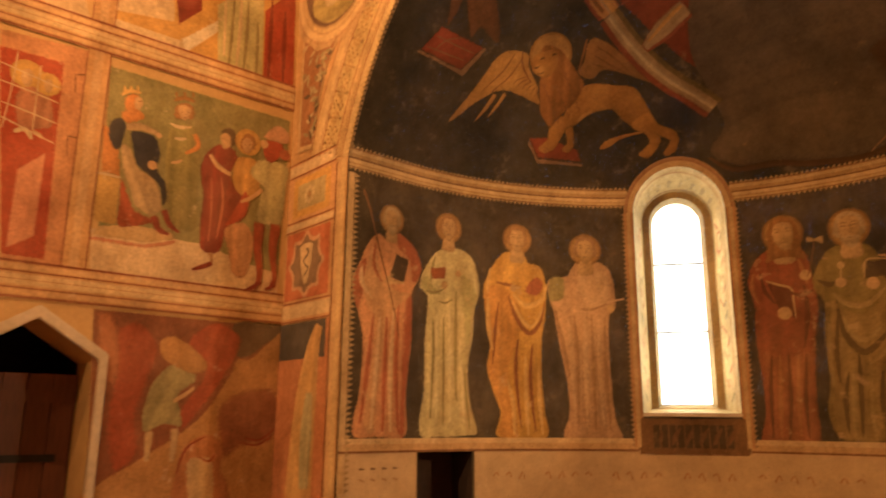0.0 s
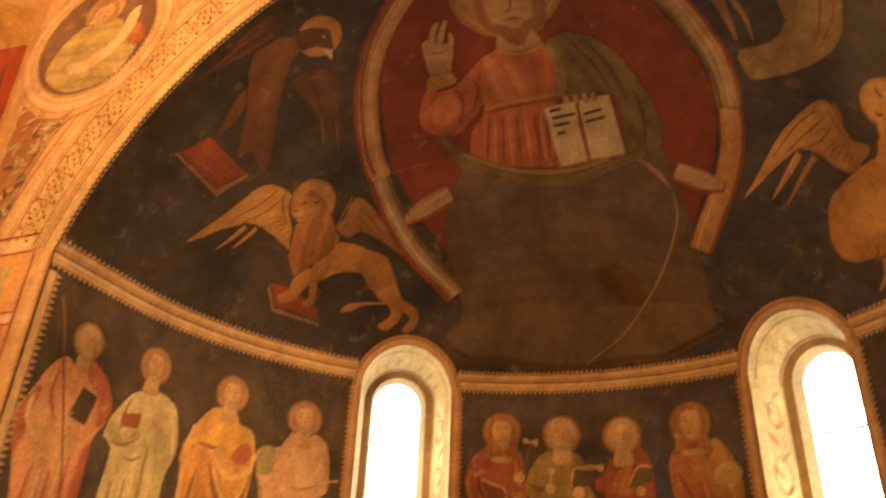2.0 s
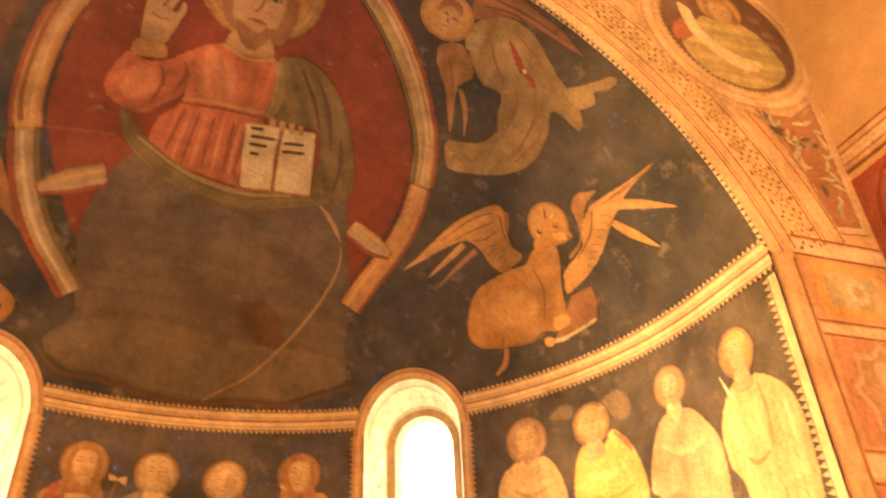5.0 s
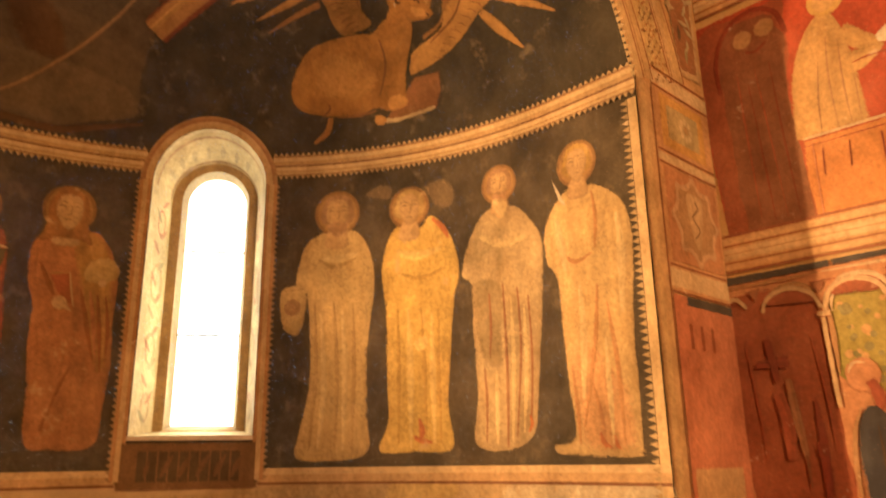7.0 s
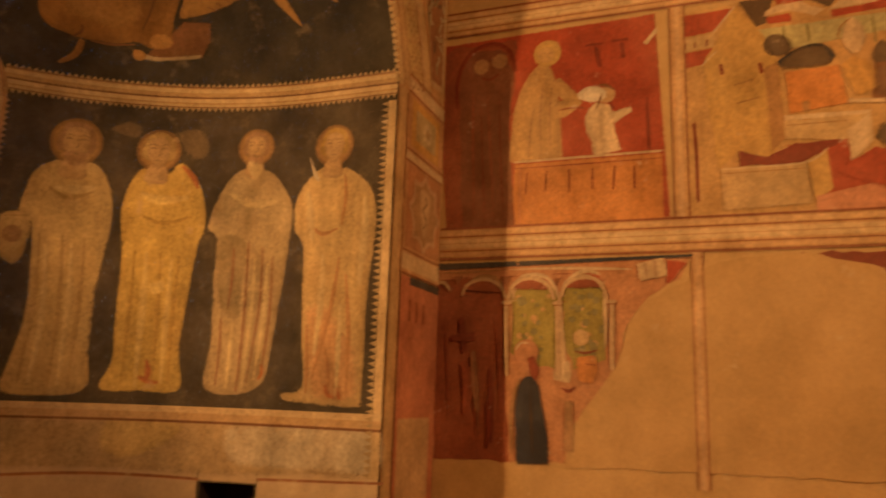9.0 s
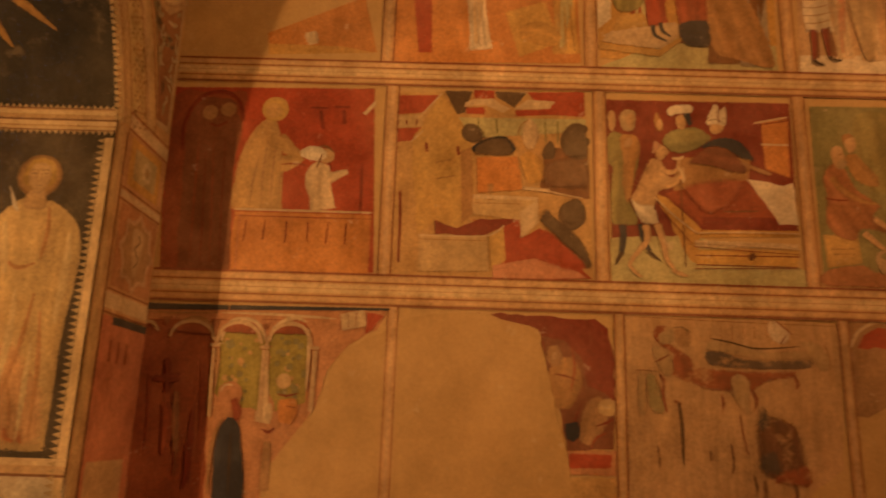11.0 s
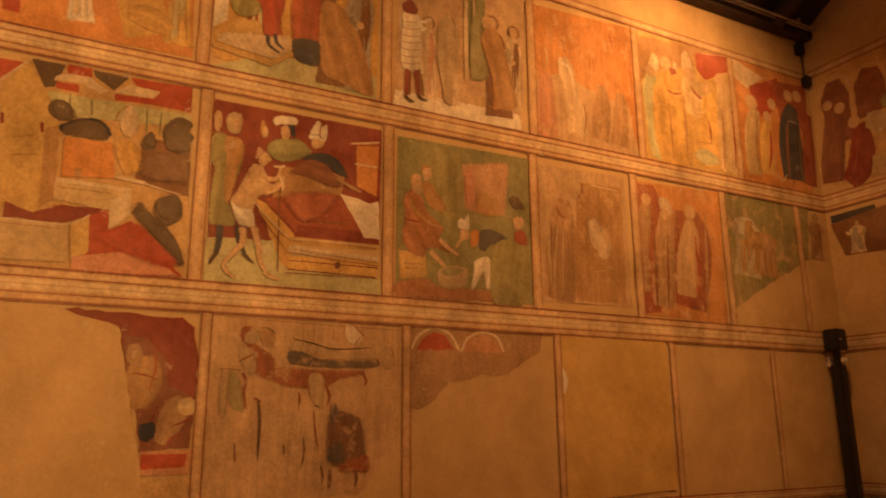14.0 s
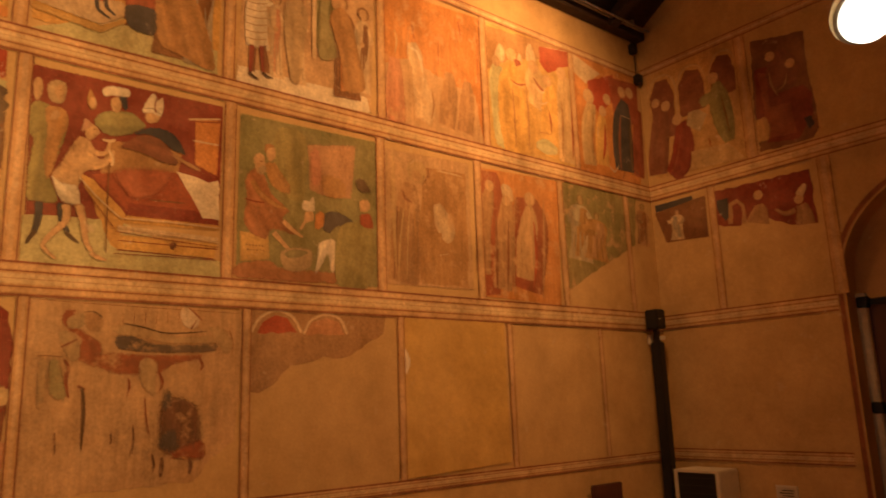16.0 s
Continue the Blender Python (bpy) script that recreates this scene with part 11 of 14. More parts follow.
fig.form(S_SAGE, (-3.632, 2.81), (-3.472, 2.66), (-3.517, 2.49), (-3.54, 2.25), (-3.577, 2.11), (-3.611, 2.34), (-3.641, 2.59), soft=0.03)
fig.form(S_SAGE, (-4.041, 2.66), (-3.981, 2.76), (-3.878, 2.66), (-3.778, 2.61), (-3.944, 2.58), soft=0.03)
fig.stroke(S_SAGEDARK, (-3.687, 2.637, 0.008), (-3.688, 2.356, 0.022), (-3.689, 2.014, 0.019), (-3.677, 1.748, 0.008), rim=0, folds=0.05)
fig.stroke(S_SAGEDARK, (-3.908, 2.403, 0.008), (-3.901, 2.089, 0.017), (-3.924, 1.613, 0.008), rim=0, folds=0.05)
fig.stroke(S_SAGEDARK, (-3.806, 2.413, 0.008), (-3.802, 2.051, 0.017), (-3.803, 1.572, 0.008), rim=0, folds=0.05)
fig.stroke(S_SAGEDARK, (-3.606, 2.018, 0.008), (-3.584, 1.751, 0.019), (-3.551, 1.532, 0.008), rim=0, folds=0.05)
fig.stroke(S_SAGEDARK, (-3.889, 2.918, 0.008), (-3.919, 2.818, 0.014), (-3.93, 2.699, 0.008), rim=0, folds=0.05)
fig.stroke(S_LIGHTGREEN, (-3.868, 2.453, 0.008), (-3.866, 2.092, 0.022), (-3.869, 1.571, 0.011), rim=0, folds=0.05)
fig.stroke(S_LIGHTGREEN, (-3.746, 2.512, 0.008), (-3.744, 2.1, 0.025), (-3.737, 1.573, 0.011), rim=0, folds=0.05)
fig.stroke(S_LIGHTGREEN, (-3.646, 2.244, 0.008), (-3.629, 1.905, 0.019), (-3.605, 1.575, 0.011), rim=0, folds=0.05)
fig.stroke(S_LIGHTGREEN, (-3.578, 2.892, 0.008), (-3.514, 2.778, 0.022), (-3.494, 2.635, 0.008), rim=0, folds=0.05)
fig.stroke(S_SAGEDARK, (-3.859, 2.546, 0.005), (-3.789, 2.536, 0.011), (-3.721, 2.574, 0.006), rim=0, folds=0.05)
fig.stroke(S_SAGEDARK, (-3.988, 2.617, 0.008), (-3.89, 2.612, 0.014), (-3.807, 2.65, 0.008), rim=0, folds=0.05)
fig.begin("painted_book")
fig.form(S_BOOKRED, (-3.95, 2.81), (-3.784, 2.84), (-3.788, 2.73), (-3.92, 2.72), sharp=1, soft=0.008)
fig.begin("painted_hand")
fig.disc(SAINTSKIN, -3.665, 2.793, 0.031)
fig.begin("painted_hand")
fig.disc(SAINTSKIN, -3.8, 2.684, 0.035)
fig.head(-3.763, 3.173, 0.131, DARKHAIR, "")
fig.end()

fig = painting(APSE, "standing_figure_fresco", SAINT_LABEL[S_YELLOW], SAINTPAINT, "fresco", "standing figures of the apse")
fig.begin("robe")
fig.form(S_YELLOW, (-3.215, 3.03), (-3.316, 2.93), (-3.396, 2.79), (-3.431, 2.67), (-3.407, 2.45), (-3.37, 2.22), (-3.401, 2.03), (-3.349, 1.85), (-3.278, 1.67), (-3.319, 1.49), (-3.123, 1.45), (-2.851, 1.47), (-2.863, 1.68), (-2.888, 1.96), (-2.878, 2.29), (-2.843, 2.49), (-2.832, 2.77), (-2.893, 2.93), (-2.996, 2.95), (-3.043, 3.03), folds=0.16, model=0.25)
fig.begin("mantle")
fig.form(S_AMBER, (-3.429, 2.67), (-3.313, 2.75), (-3.148, 2.67), (-3.053, 2.48), (-3.104, 2.23), (-3.181, 1.99), (-3.098, 1.48), (-3.303, 1.49), (-3.278, 1.67), (-3.349, 1.85), (-3.401, 2.03), (-3.37, 2.22), (-3.407, 2.45), folds=0.2, soft=0.04)
fig.form(S_ROSE, (-3.001, 2.78), (-2.92, 2.83), (-2.861, 2.79), (-2.88, 2.68), (-2.96, 2.65), (-3.041, 2.69), soft=0.02)
fig.stroke(S_RUSTDARK, (-3.189, 2.652, 0.008), (-3.119, 2.462, 0.023), (-2.999, 2.331, 0.026), (-2.893, 2.44, 0.016), (-2.851, 2.616, 0.008), rim=0, folds=0.05)
fig.stroke(S_RUSTDARK, (-3.282, 2.583, 0.008), (-3.318, 2.315, 0.019), (-3.34, 2.056, 0.008), rim=0, folds=0.05)
fig.stroke(S_RUSTDARK, (-3.104, 2.281, 0.008), (-3.128, 1.996, 0.023), (-3.085, 1.538, 0.008), rim=0, folds=0.05)
fig.stroke(S_RUSTDARK, (-2.972, 2.241, 0.008), (-2.997, 1.931, 0.023), (-2.957, 1.517, 0.008), rim=0, folds=0.05)
fig.stroke(S_RUSTDARK, (-3.299, 2.753, 0.008), (-3.19, 2.739, 0.019), (-3.095, 2.728, 0.008), rim=0, folds=0.05)
fig.stroke(S_AMBERLIT, (-3.148, 2.668, 0.011), (-3.027, 2.567, 0.031), (-2.88, 2.627, 0.026), (-2.834, 2.769, 0.012), rim=0, folds=0.05)
fig.stroke(S_AMBERLIT, (-3.161, 2.618, 0.008), (-3.052, 2.43, 0.023), (-2.959, 2.399, 0.016), (-2.867, 2.565, 0.008), rim=0, folds=0.05)
fig.stroke(S_AMBERLIT, (-3.378, 2.622, 0.011), (-3.379, 2.382, 0.026), (-3.337, 2.172, 0.011), rim=0, folds=0.05)
fig.stroke(S_AMBERLIT, (-3.206, 1.946, 0.011), (-3.151, 1.718, 0.026), (-3.149, 1.492, 0.011), rim=0, folds=0.05)
fig.stroke(S_AMBERLIT, (-3.037, 2.142, 0.011), (-3.036, 1.813, 0.026), (-3.021, 1.482, 0.011), rim=0, folds=0.05)
fig.stroke(S_AMBERLIT, (-2.92, 2.052, 0.008), (-2.919, 1.77, 0.023), (-2.894, 1.495, 0.008), rim=0, folds=0.05)
fig.stroke(S_AMBERLIT, (-3.356, 2.871, 0.011), (-3.381, 2.744, 0.019), (-3.384, 2.646, 0.008), rim=0, folds=0.05)
fig.begin("painted_hand")
fig.disc(SAINTSKIN, -3.141, 2.714, 0.034)
fig.stroke(SAINTSKIN, (-3.168, 2.721, 0.015), (-3.108, 2.717, 0.017), (-3.068, 2.73, 0.007))
fig.head(-3.101, 3.149, 0.138, DARKHAIR, "")
fig.end()

fig = painting(APSE, "standing_figure_fresco", SAINT_LABEL[S_BUFF], SAINTPAINT, "fresco", "standing figures of the apse")
fig.begin("robe")
fig.form(S_BUFF, (-2.556, 2.98), (-2.655, 2.85), (-2.807, 2.82), (-2.834, 2.71), (-2.777, 2.5), (-2.739, 2.25), (-2.677, 1.94), (-2.664, 1.68), (-2.712, 1.47), (-2.483, 1.45), (-2.208, 1.45), (-2.257, 1.64), (-2.282, 1.98), (-2.286, 2.32), (-2.269, 2.51), (-2.214, 2.57), (-2.23, 2.83), (-2.294, 2.95), (-2.397, 2.99), folds=0.1, model=0.2)
fig.begin("mantle")
fig.form(S_BUFFPALE, (-2.535, 2.92), (-2.326, 2.92), (-2.247, 2.77), (-2.283, 2.57), (-2.463, 2.57), (-2.565, 2.71), soft=0.06)
fig.begin("painted_book")
fig.form(S_SAGEDARK, (-2.807, 2.82), (-2.674, 2.83), (-2.681, 2.64), (-2.818, 2.62), soft=0.02)
fig.stroke(S_BUFFDARK, (-2.528, 2.559, 0.012), (-2.437, 2.552, 0.016), (-2.294, 2.605, 0.008), rim=0, folds=0.05)
fig.stroke(S_BUFFDARK, (-2.593, 2.506, 0.008), (-2.572, 2.161, 0.023), (-2.581, 1.545, 0.008), rim=0, folds=0.05)
fig.stroke(S_BUFFDARK, (-2.438, 2.512, 0.008), (-2.434, 2.068, 0.023), (-2.432, 1.524, 0.008), rim=0, folds=0.05)
fig.stroke(S_BUFFDARK, (-2.761, 2.547, 0.012), (-2.7, 2.254, 0.026), (-2.646, 1.966, 0.011), rim=0, folds=0.05)
fig.stroke(S_BUFFDARK, (-2.323, 2.491, 0.008), (-2.326, 2.023, 0.023), (-2.309, 1.526, 0.008), rim=0, folds=0.05)
fig.stroke(S_BUFFPALE, (-2.646, 2.478, 0.008), (-2.618, 2.159, 0.028), (-2.605, 1.591, 0.011), rim=0, folds=0.05)
fig.stroke(S_BUFFPALE, (-2.503, 2.484, 0.008), (-2.497, 2.066, 0.028), (-2.501, 1.546, 0.012), rim=0, folds=0.05)
fig.stroke(S_BUFFPALE, (-2.374, 2.489, 0.008), (-2.376, 2.07, 0.028), (-2.362, 1.548, 0.012), rim=0, folds=0.05)
fig.begin("painted_hand")
fig.disc(SAINTSKIN, -2.262, 2.568, 0.036)
fig.begin("staff")
fig.stroke(S_BUFFPALE, (-2.307, 2.623, 0.008), (-2.23, 2.635, 0.010), (-2.145, 2.65, 0.010), rim=0)
fig.head(-2.475, 3.084, 0.147, S_BUFFDARK, "")
fig.end()

fig = painting(APSE, "standing_figure_fresco", SAINT_LABEL[S_RED], SAINTPAINT, "fresco", "standing figures of the apse")
fig.begin("robe")
fig.form(S_RED, (-0.9255, 3.03), (-1.062, 2.93), (-1.126, 2.75), (-1.088, 2.57), (-1.098, 2.3), (-1.079, 2), (-1.072, 1.7), (-1.117, 1.44), (-0.911, 1.41), (-0.6917, 1.45), (-0.6773, 1.8), (-0.6418, 2.25), (-0.5971, 2.5), (-0.6155, 2.76), (-0.6457, 2.95), (-0.716, 3.02), folds=0.2, model=0.2)
fig.begin("lower_robe")
fig.form(S_RUST, (-1.089, 2.25), (-0.8834, 2.15), (-0.6482, 2.2), (-0.6773, 1.8), (-0.6954, 1.46), (-0.91, 1.42), (-1.105, 1.44), (-1.072, 1.7), (-1.079, 2), folds=0.25, soft=0.08)
fig.begin("collar")
fig.form(S_PALE, (-0.892, 3.03), (-0.754, 3.02), (-0.778, 2.94), (-0.8671, 2.94), soft=0.01)
fig.begin("painted_book")
fig.form(S_WINEDARK, (-0.9816, 2.76), (-0.7913, 2.68), (-0.7748, 2.43), (-0.9024, 2.53), sharp=1, soft=0.01)
fig.stroke(S_PALE, (-0.9789, 2.76, 0.008), (-0.8821, 2.719, 0.011), (-0.7913, 2.681, 0.011), (-0.7802, 2.557, 0.008), (-0.774, 2.437, 0.006), rim=0)
fig.stroke(S_WINEDARK, (-0.6939, 2.71, 0.009), (-0.6872, 2.476, 0.026), (-0.733, 2.197, 0.009), rim=0, folds=0.05)
fig.stroke(S_WINEDARK, (-1.016, 2.831, 0.009), (-0.9871, 2.669, 0.022), (-0.9179, 2.561, 0.009), rim=0, folds=0.05)
fig.stroke(S_WINEDARK, (-0.9823, 2.149, 0.009), (-1.014, 1.849, 0.022), (-1.025, 1.487, 0.008), rim=0, folds=0.05)
fig.stroke(S_WINEDARK, (-0.8589, 2.148, 0.009), (-0.8711, 1.802, 0.022), (-0.9067, 1.466, 0.008), rim=0, folds=0.05)
fig.stroke(S_WINEDARK, (-0.7247, 2.147, 0.009), (-0.763, 1.803, 0.022), (-0.7629, 1.494, 0.008), rim=0, folds=0.05)
fig.stroke(S_WINEDARK, (-0.8227, 2.663, 0.009), (-0.7257, 2.62, 0.022), (-0.6238, 2.654, 0.009), rim=0, folds=0.05)
fig.stroke(S_RUSTLIT, (-0.9204, 2.149, 0.009), (-0.9438, 1.801, 0.022), (-0.9648, 1.488, 0.008), rim=0, folds=0.05)
fig.stroke(S_RUSTLIT, (-0.7855, 2.148, 0.009), (-0.8109, 1.803, 0.022), (-0.8219, 1.492, 0.008), rim=0, folds=0.05)
fig.stroke(S_RUSTLIT, (-1.067, 2.833, 0.009), (-1.088, 2.699, 0.022), (-1.045, 2.564, 0.009), rim=0, folds=0.05)
fig.stroke(S_RUSTLIT, (-0.7155, 2.925, 0.009), (-0.6859, 2.816, 0.022), (-0.6642, 2.709, 0.009), rim=0, folds=0.05)
fig.begin("painted_hand")
fig.disc(SAINTSKIN, -0.8555, 2.481, 0.058)
fig.begin("painted_hand")
fig.disc(SAINTSKIN, -0.6736, 2.781, 0.047)
fig.begin("axe")
fig.form(S_PALE, (-0.6356, 3.11), (-0.5771, 3.08), (-0.5129, 3.1), (-0.5171, 3.02), (-0.5747, 3.05), (-0.6377, 3.05), soft=0.008)
fig.stroke(STAFF, (-0.5813, 3.061, 0.006), (-0.6128, 2.918, 0.006), (-0.6601, 2.761, 0.006), rim=0)
fig.head(-0.8147, 3.145, 0.164, S_HAIRGOLD, "long")
fig.end()

fig = painting(APSE, "standing_figure_fresco", SAINT_LABEL[S_OLIVE], SAINTPAINT, "fresco", "standing figures of the apse")
fig.begin("robe")
fig.form(S_OLIVE, (-0.4418, 3), (-0.5677, 2.89), (-0.6415, 2.68), (-0.5637, 2.55), (-0.5919, 2.29), (-0.5869, 1.92), (-0.6214, 1.71), (-0.5856, 1.53), (-0.5106, 1.47), (-0.3299, 1.47), (-0.1261, 1.47), (-0.1189, 1.76), (-0.07856, 2.13), (-0.03367, 2.42), (-0.04025, 2.59), (-0.1014, 2.69), (-0.1358, 2.89), (-0.2268, 2.99), folds=0.18, model=0.2)
fig.begin("mantle")
fig.form(S_OLIVEPALE, (-0.5148, 2.64), (-0.4167, 2.51), (-0.2775, 2.47), (-0.1106, 2.61), (-0.05051, 2.52), (-0.08865, 2.23), (-0.1701, 2.04), (-0.2388, 1.49), (-0.5554, 1.48), (-0.6003, 1.71), (-0.5821, 1.92), (-0.5799, 2.29), folds=0.22, soft=0.06)
fig.stroke(S_OLIVEDARK, (-0.4729, 2.556, 0.009), (-0.4365, 2.29, 0.029), (-0.3096, 2.139, 0.034), (-0.1451, 2.278, 0.017), rim=0, folds=0.05)
fig.stroke(S_OLIVEDARK, (-0.3561, 2.14, 0.008), (-0.3718, 1.853, 0.025), (-0.3936, 1.505, 0.008), rim=0, folds=0.05)
fig.stroke(S_OLIVEDARK, (-0.4709, 2.441, 0.009), (-0.5089, 2.143, 0.025), (-0.5066, 1.901, 0.008), rim=0, folds=0.05)
fig.stroke(S_OLIVEDARK, (-0.2091, 1.993, 0.008), (-0.233, 1.76, 0.025), (-0.2254, 1.51, 0.008), rim=0, folds=0.05)
fig.stroke(S_OLIVEDARK, (-0.4396, 1.996, 0.008), (-0.4844, 1.758, 0.025), (-0.4825, 1.525, 0.008), rim=0, folds=0.05)
fig.stroke(S_OLIVEDARK, (-0.5929, 2.731, 0.012), (-0.5104, 2.687, 0.026), (-0.4474, 2.709, 0.009), rim=0, folds=0.05)
fig.stroke(S_OLIVELIT, (-0.4916, 2.621, 0.012), (-0.3919, 2.518, 0.026), (-0.2499, 2.51, 0.025), (-0.09505, 2.643, 0.012), rim=0, folds=0.05)
fig.stroke(S_OLIVELIT, (-0.4447, 2.465, 0.009), (-0.3893, 2.288, 0.025), (-0.2886, 2.235, 0.025), (-0.1606, 2.351, 0.008), rim=0, folds=0.05)
fig.stroke(S_OLIVELIT, (-0.2959, 2.042, 0.008), (-0.2083, 2.112, 0.025), (-0.1324, 2.181, 0.008), rim=0, folds=0.05)
fig.stroke(S_OLIVELIT, (-0.4001, 2.044, 0.008), (-0.4266, 1.759, 0.025), (-0.4389, 1.504, 0.008), rim=0, folds=0.05)
fig.stroke(S_OLIVELIT, (-0.2823, 1.947, 0.008), (-0.3055, 1.713, 0.025), (-0.3035, 1.508, 0.008), rim=0, folds=0.05)
fig.stroke(S_OLIVELIT, (-0.5353, 2.393, 0.009), (-0.5564, 2.144, 0.025), (-0.5536, 1.901, 0.008), rim=0, folds=0.05)
fig.begin("collar")
fig.form(S_PALE, (-0.3781, 2.99), (-0.2709, 2.99), (-0.2925, 2.91), (-0.3674, 2.92), soft=0.01)
fig.begin("painted_book")
fig.form(INKBOOK, (-0.2308, 2.85), (-0.07029, 2.83), (-0.07426, 2.71), (-0.2548, 2.7), sharp=1, soft=0.008)
fig.stroke(S_PALE, (-0.2543, 2.707, 0.006), (-0.2258, 2.851, 0.008), (-0.06975, 2.837, 0.006), rim=0)
fig.begin("key")
fig.disc(S_PALE, -0.4094, 2.833, 0.031)
fig.stroke(S_PALE, (-0.4108, 2.818, 0.008), (-0.4196, 2.72, 0.008), (-0.4246, 2.663, 0.008), rim=0)
fig.begin("painted_hand")
fig.disc(SAINTSKIN, -0.4219, 2.694, 0.044)
fig.begin("painted_hand")
fig.disc(SAINTSKIN, -0.1992, 2.662, 0.052)
fig.stroke(SAINTSKIN, (-0.2403, 2.655, 0.014), (-0.2226, 2.689, 0.014), (-0.2112, 2.709, 0.008))
fig.head(-0.3214, 3.127, 0.160, GREYHAIR, "short")
fig.end()

fig = painting(APSE, "standing_figure_fresco", SAINT_LABEL[S_WINE], SAINTPAINT, "fresco", "standing figures of the apse")
fig.begin("robe")
fig.form(S_WINE, (0.05767, 2.97), (0.02194, 2.86), (-0.05857, 2.77), (-0.07253, 2.68), (-0.003239, 2.63), (-0.02152, 2.46), (-0.0134, 2.13), (-0.02757, 1.81), (-0.02089, 1.48), (0.1672, 1.46), (0.3833, 1.5), (0.4073, 1.76), (0.4341, 2.11), (0.4257, 2.43), (0.404, 2.59), (0.4007, 2.74), (0.3784, 2.91), (0.3012, 3.02), (0.2484, 3), (0.1823, 2.84), (0.118, 2.84), folds=0.2, model=0.2)
fig.begin("tunic")
fig.form(S_RUSTLIT, (0.118, 2.84), (0.2145, 2.88), (0.2686, 2.76), (0.2309, 2.64), (0.1121, 2.63), (0.0565, 2.71), folds=0.15)
fig.begin("sleeve")
fig.form(S_WINELIT, (-0.06789, 2.77), (-0.0006143, 2.76), (0.08282, 2.68), (0.02241, 2.65), (-0.06789, 2.68))
fig.begin("outer_mantle")
fig.form(S_RUST, (0.2952, 3.01), (0.3784, 2.91), (0.4042, 2.71), (0.3948, 2.52), (0.4031, 2.29), (0.3765, 1.94), (0.3038, 1.55), (0.1937, 1.5), (0.2385, 1.94), (0.2519, 2.3), (0.282, 2.63), (0.253, 2.85), folds=0.25, soft=0.05)
fig.stroke(S_WINEDARK, (0.265, 2.62, 0.012), (0.2576, 2.49, 0.025), (0.2284, 2.398, 0.012), rim=0, folds=0.05)
fig.stroke(S_WINEDARK, (0.08891, 2.432, 0.008), (0.09769, 2.125, 0.025), (0.04462, 1.584, 0.008), rim=0, folds=0.05)
fig.stroke(S_WINEDARK, (0.1861, 2.307, 0.008), (0.1687, 1.985, 0.025), (0.1117, 1.52, 0.008), rim=0, folds=0.05)
fig.stroke(S_WINEDARK, (0.3349, 2.436, 0.008), (0.2986, 2.072, 0.025), (0.2412, 1.545, 0.008), rim=0, folds=0.05)
fig.stroke(S_WINEDARK, (0.008944, 2.129, 0.008), (0.02159, 1.852, 0.025), (0.007086, 1.539, 0.008), rim=0, folds=0.05)
fig.stroke(S_WINELIT, (0.01292, 2.609, 0.012), (0.1276, 2.569, 0.025), (0.2481, 2.629, 0.012), rim=0, folds=0.05)
fig.stroke(S_WINELIT, (0.02939, 2.509, 0.008), (0.08891, 2.432, 0.022), (0.209, 2.494, 0.008), rim=0, folds=0.05)
fig.stroke(S_WINELIT, (0.1643, 2.403, 0.008), (0.1307, 2.032, 0.025), (0.07593, 1.541, 0.008), rim=0, folds=0.05)
fig.stroke(S_WINELIT, (0.2686, 2.348, 0.008), (0.2499, 2.028, 0.025), (0.1992, 1.544, 0.008), rim=0, folds=0.05)
fig.stroke(S_WINELIT, (0.3847, 2.316, 0.008), (0.3613, 1.98, 0.025), (0.3274, 1.569, 0.008), rim=0, folds=0.05)
fig.stroke(S_WINELIT, (0.01855, 2.413, 0.008), (0.02009, 2.128, 0.025), (0.01636, 1.806, 0.008), rim=0, folds=0.05)
fig.begin("painted_book")
fig.form(S_BOOKGREEN, (0.2749, 2.85), (0.3934, 2.83), (0.3713, 2.72), (0.1866, 2.68), sharp=1, soft=0.008)
fig.stroke(S_PALE, (0.1785, 2.69, 0.005), (0.2749, 2.845, 0.011), (0.3918, 2.838, 0.008), rim=0)
fig.begin("painted_hand")
fig.disc(SAINTSKIN, -0.02094, 2.852, 0.033)
fig.stroke(SAINTSKIN, (-0.1418, 2.876, 0.008), (-0.07176, 2.863, 0.014), (-0.002895, 2.845, 0.016))
fig.begin("painted_hand")
fig.disc(SAINTSKIN, 0.284, 2.664, 0.041)
fig.begin("painted_hand")
fig.disc(SAINTSKIN, 0.2389, 2.411, 0.022)
fig.head(0.1665, 3.097, 0.160, S_HAIRWHITE, "white")
fig.begin("long_beard")
fig.form(S_HAIRWHITE, (0.08672, 3.06), (0.1583, 3.03), (0.2514, 3.03), (0.2108, 2.92), (0.1636, 2.84), (0.1289, 2.89), (0.09522, 2.99), folds=0.25, soft=0.02)
fig.end()

fig = painting(APSE, "standing_figure_fresco", SAINT_LABEL[S_RUST], SAINTPAINT, "fresco", "standing figures of the apse")
fig.begin("robe")
fig.form(S_ORANGERUST, (0.6344, 3.01), (0.5294, 2.92), (0.5062, 2.79), (0.5224, 2.61), (0.5618, 2.5), (0.5652, 2.24), (0.592, 1.97), (0.6197, 1.63), (0.7789, 1.59), (1.014, 1.62), (1.048, 1.87), (1.07, 2.15), (1.053, 2.4), (1.058, 2.6), (1.055, 2.71), (0.9934, 2.9), (0.8902, 3.02), (0.773, 2.98), folds=0.18, model=0.2)
fig.begin("mantle")
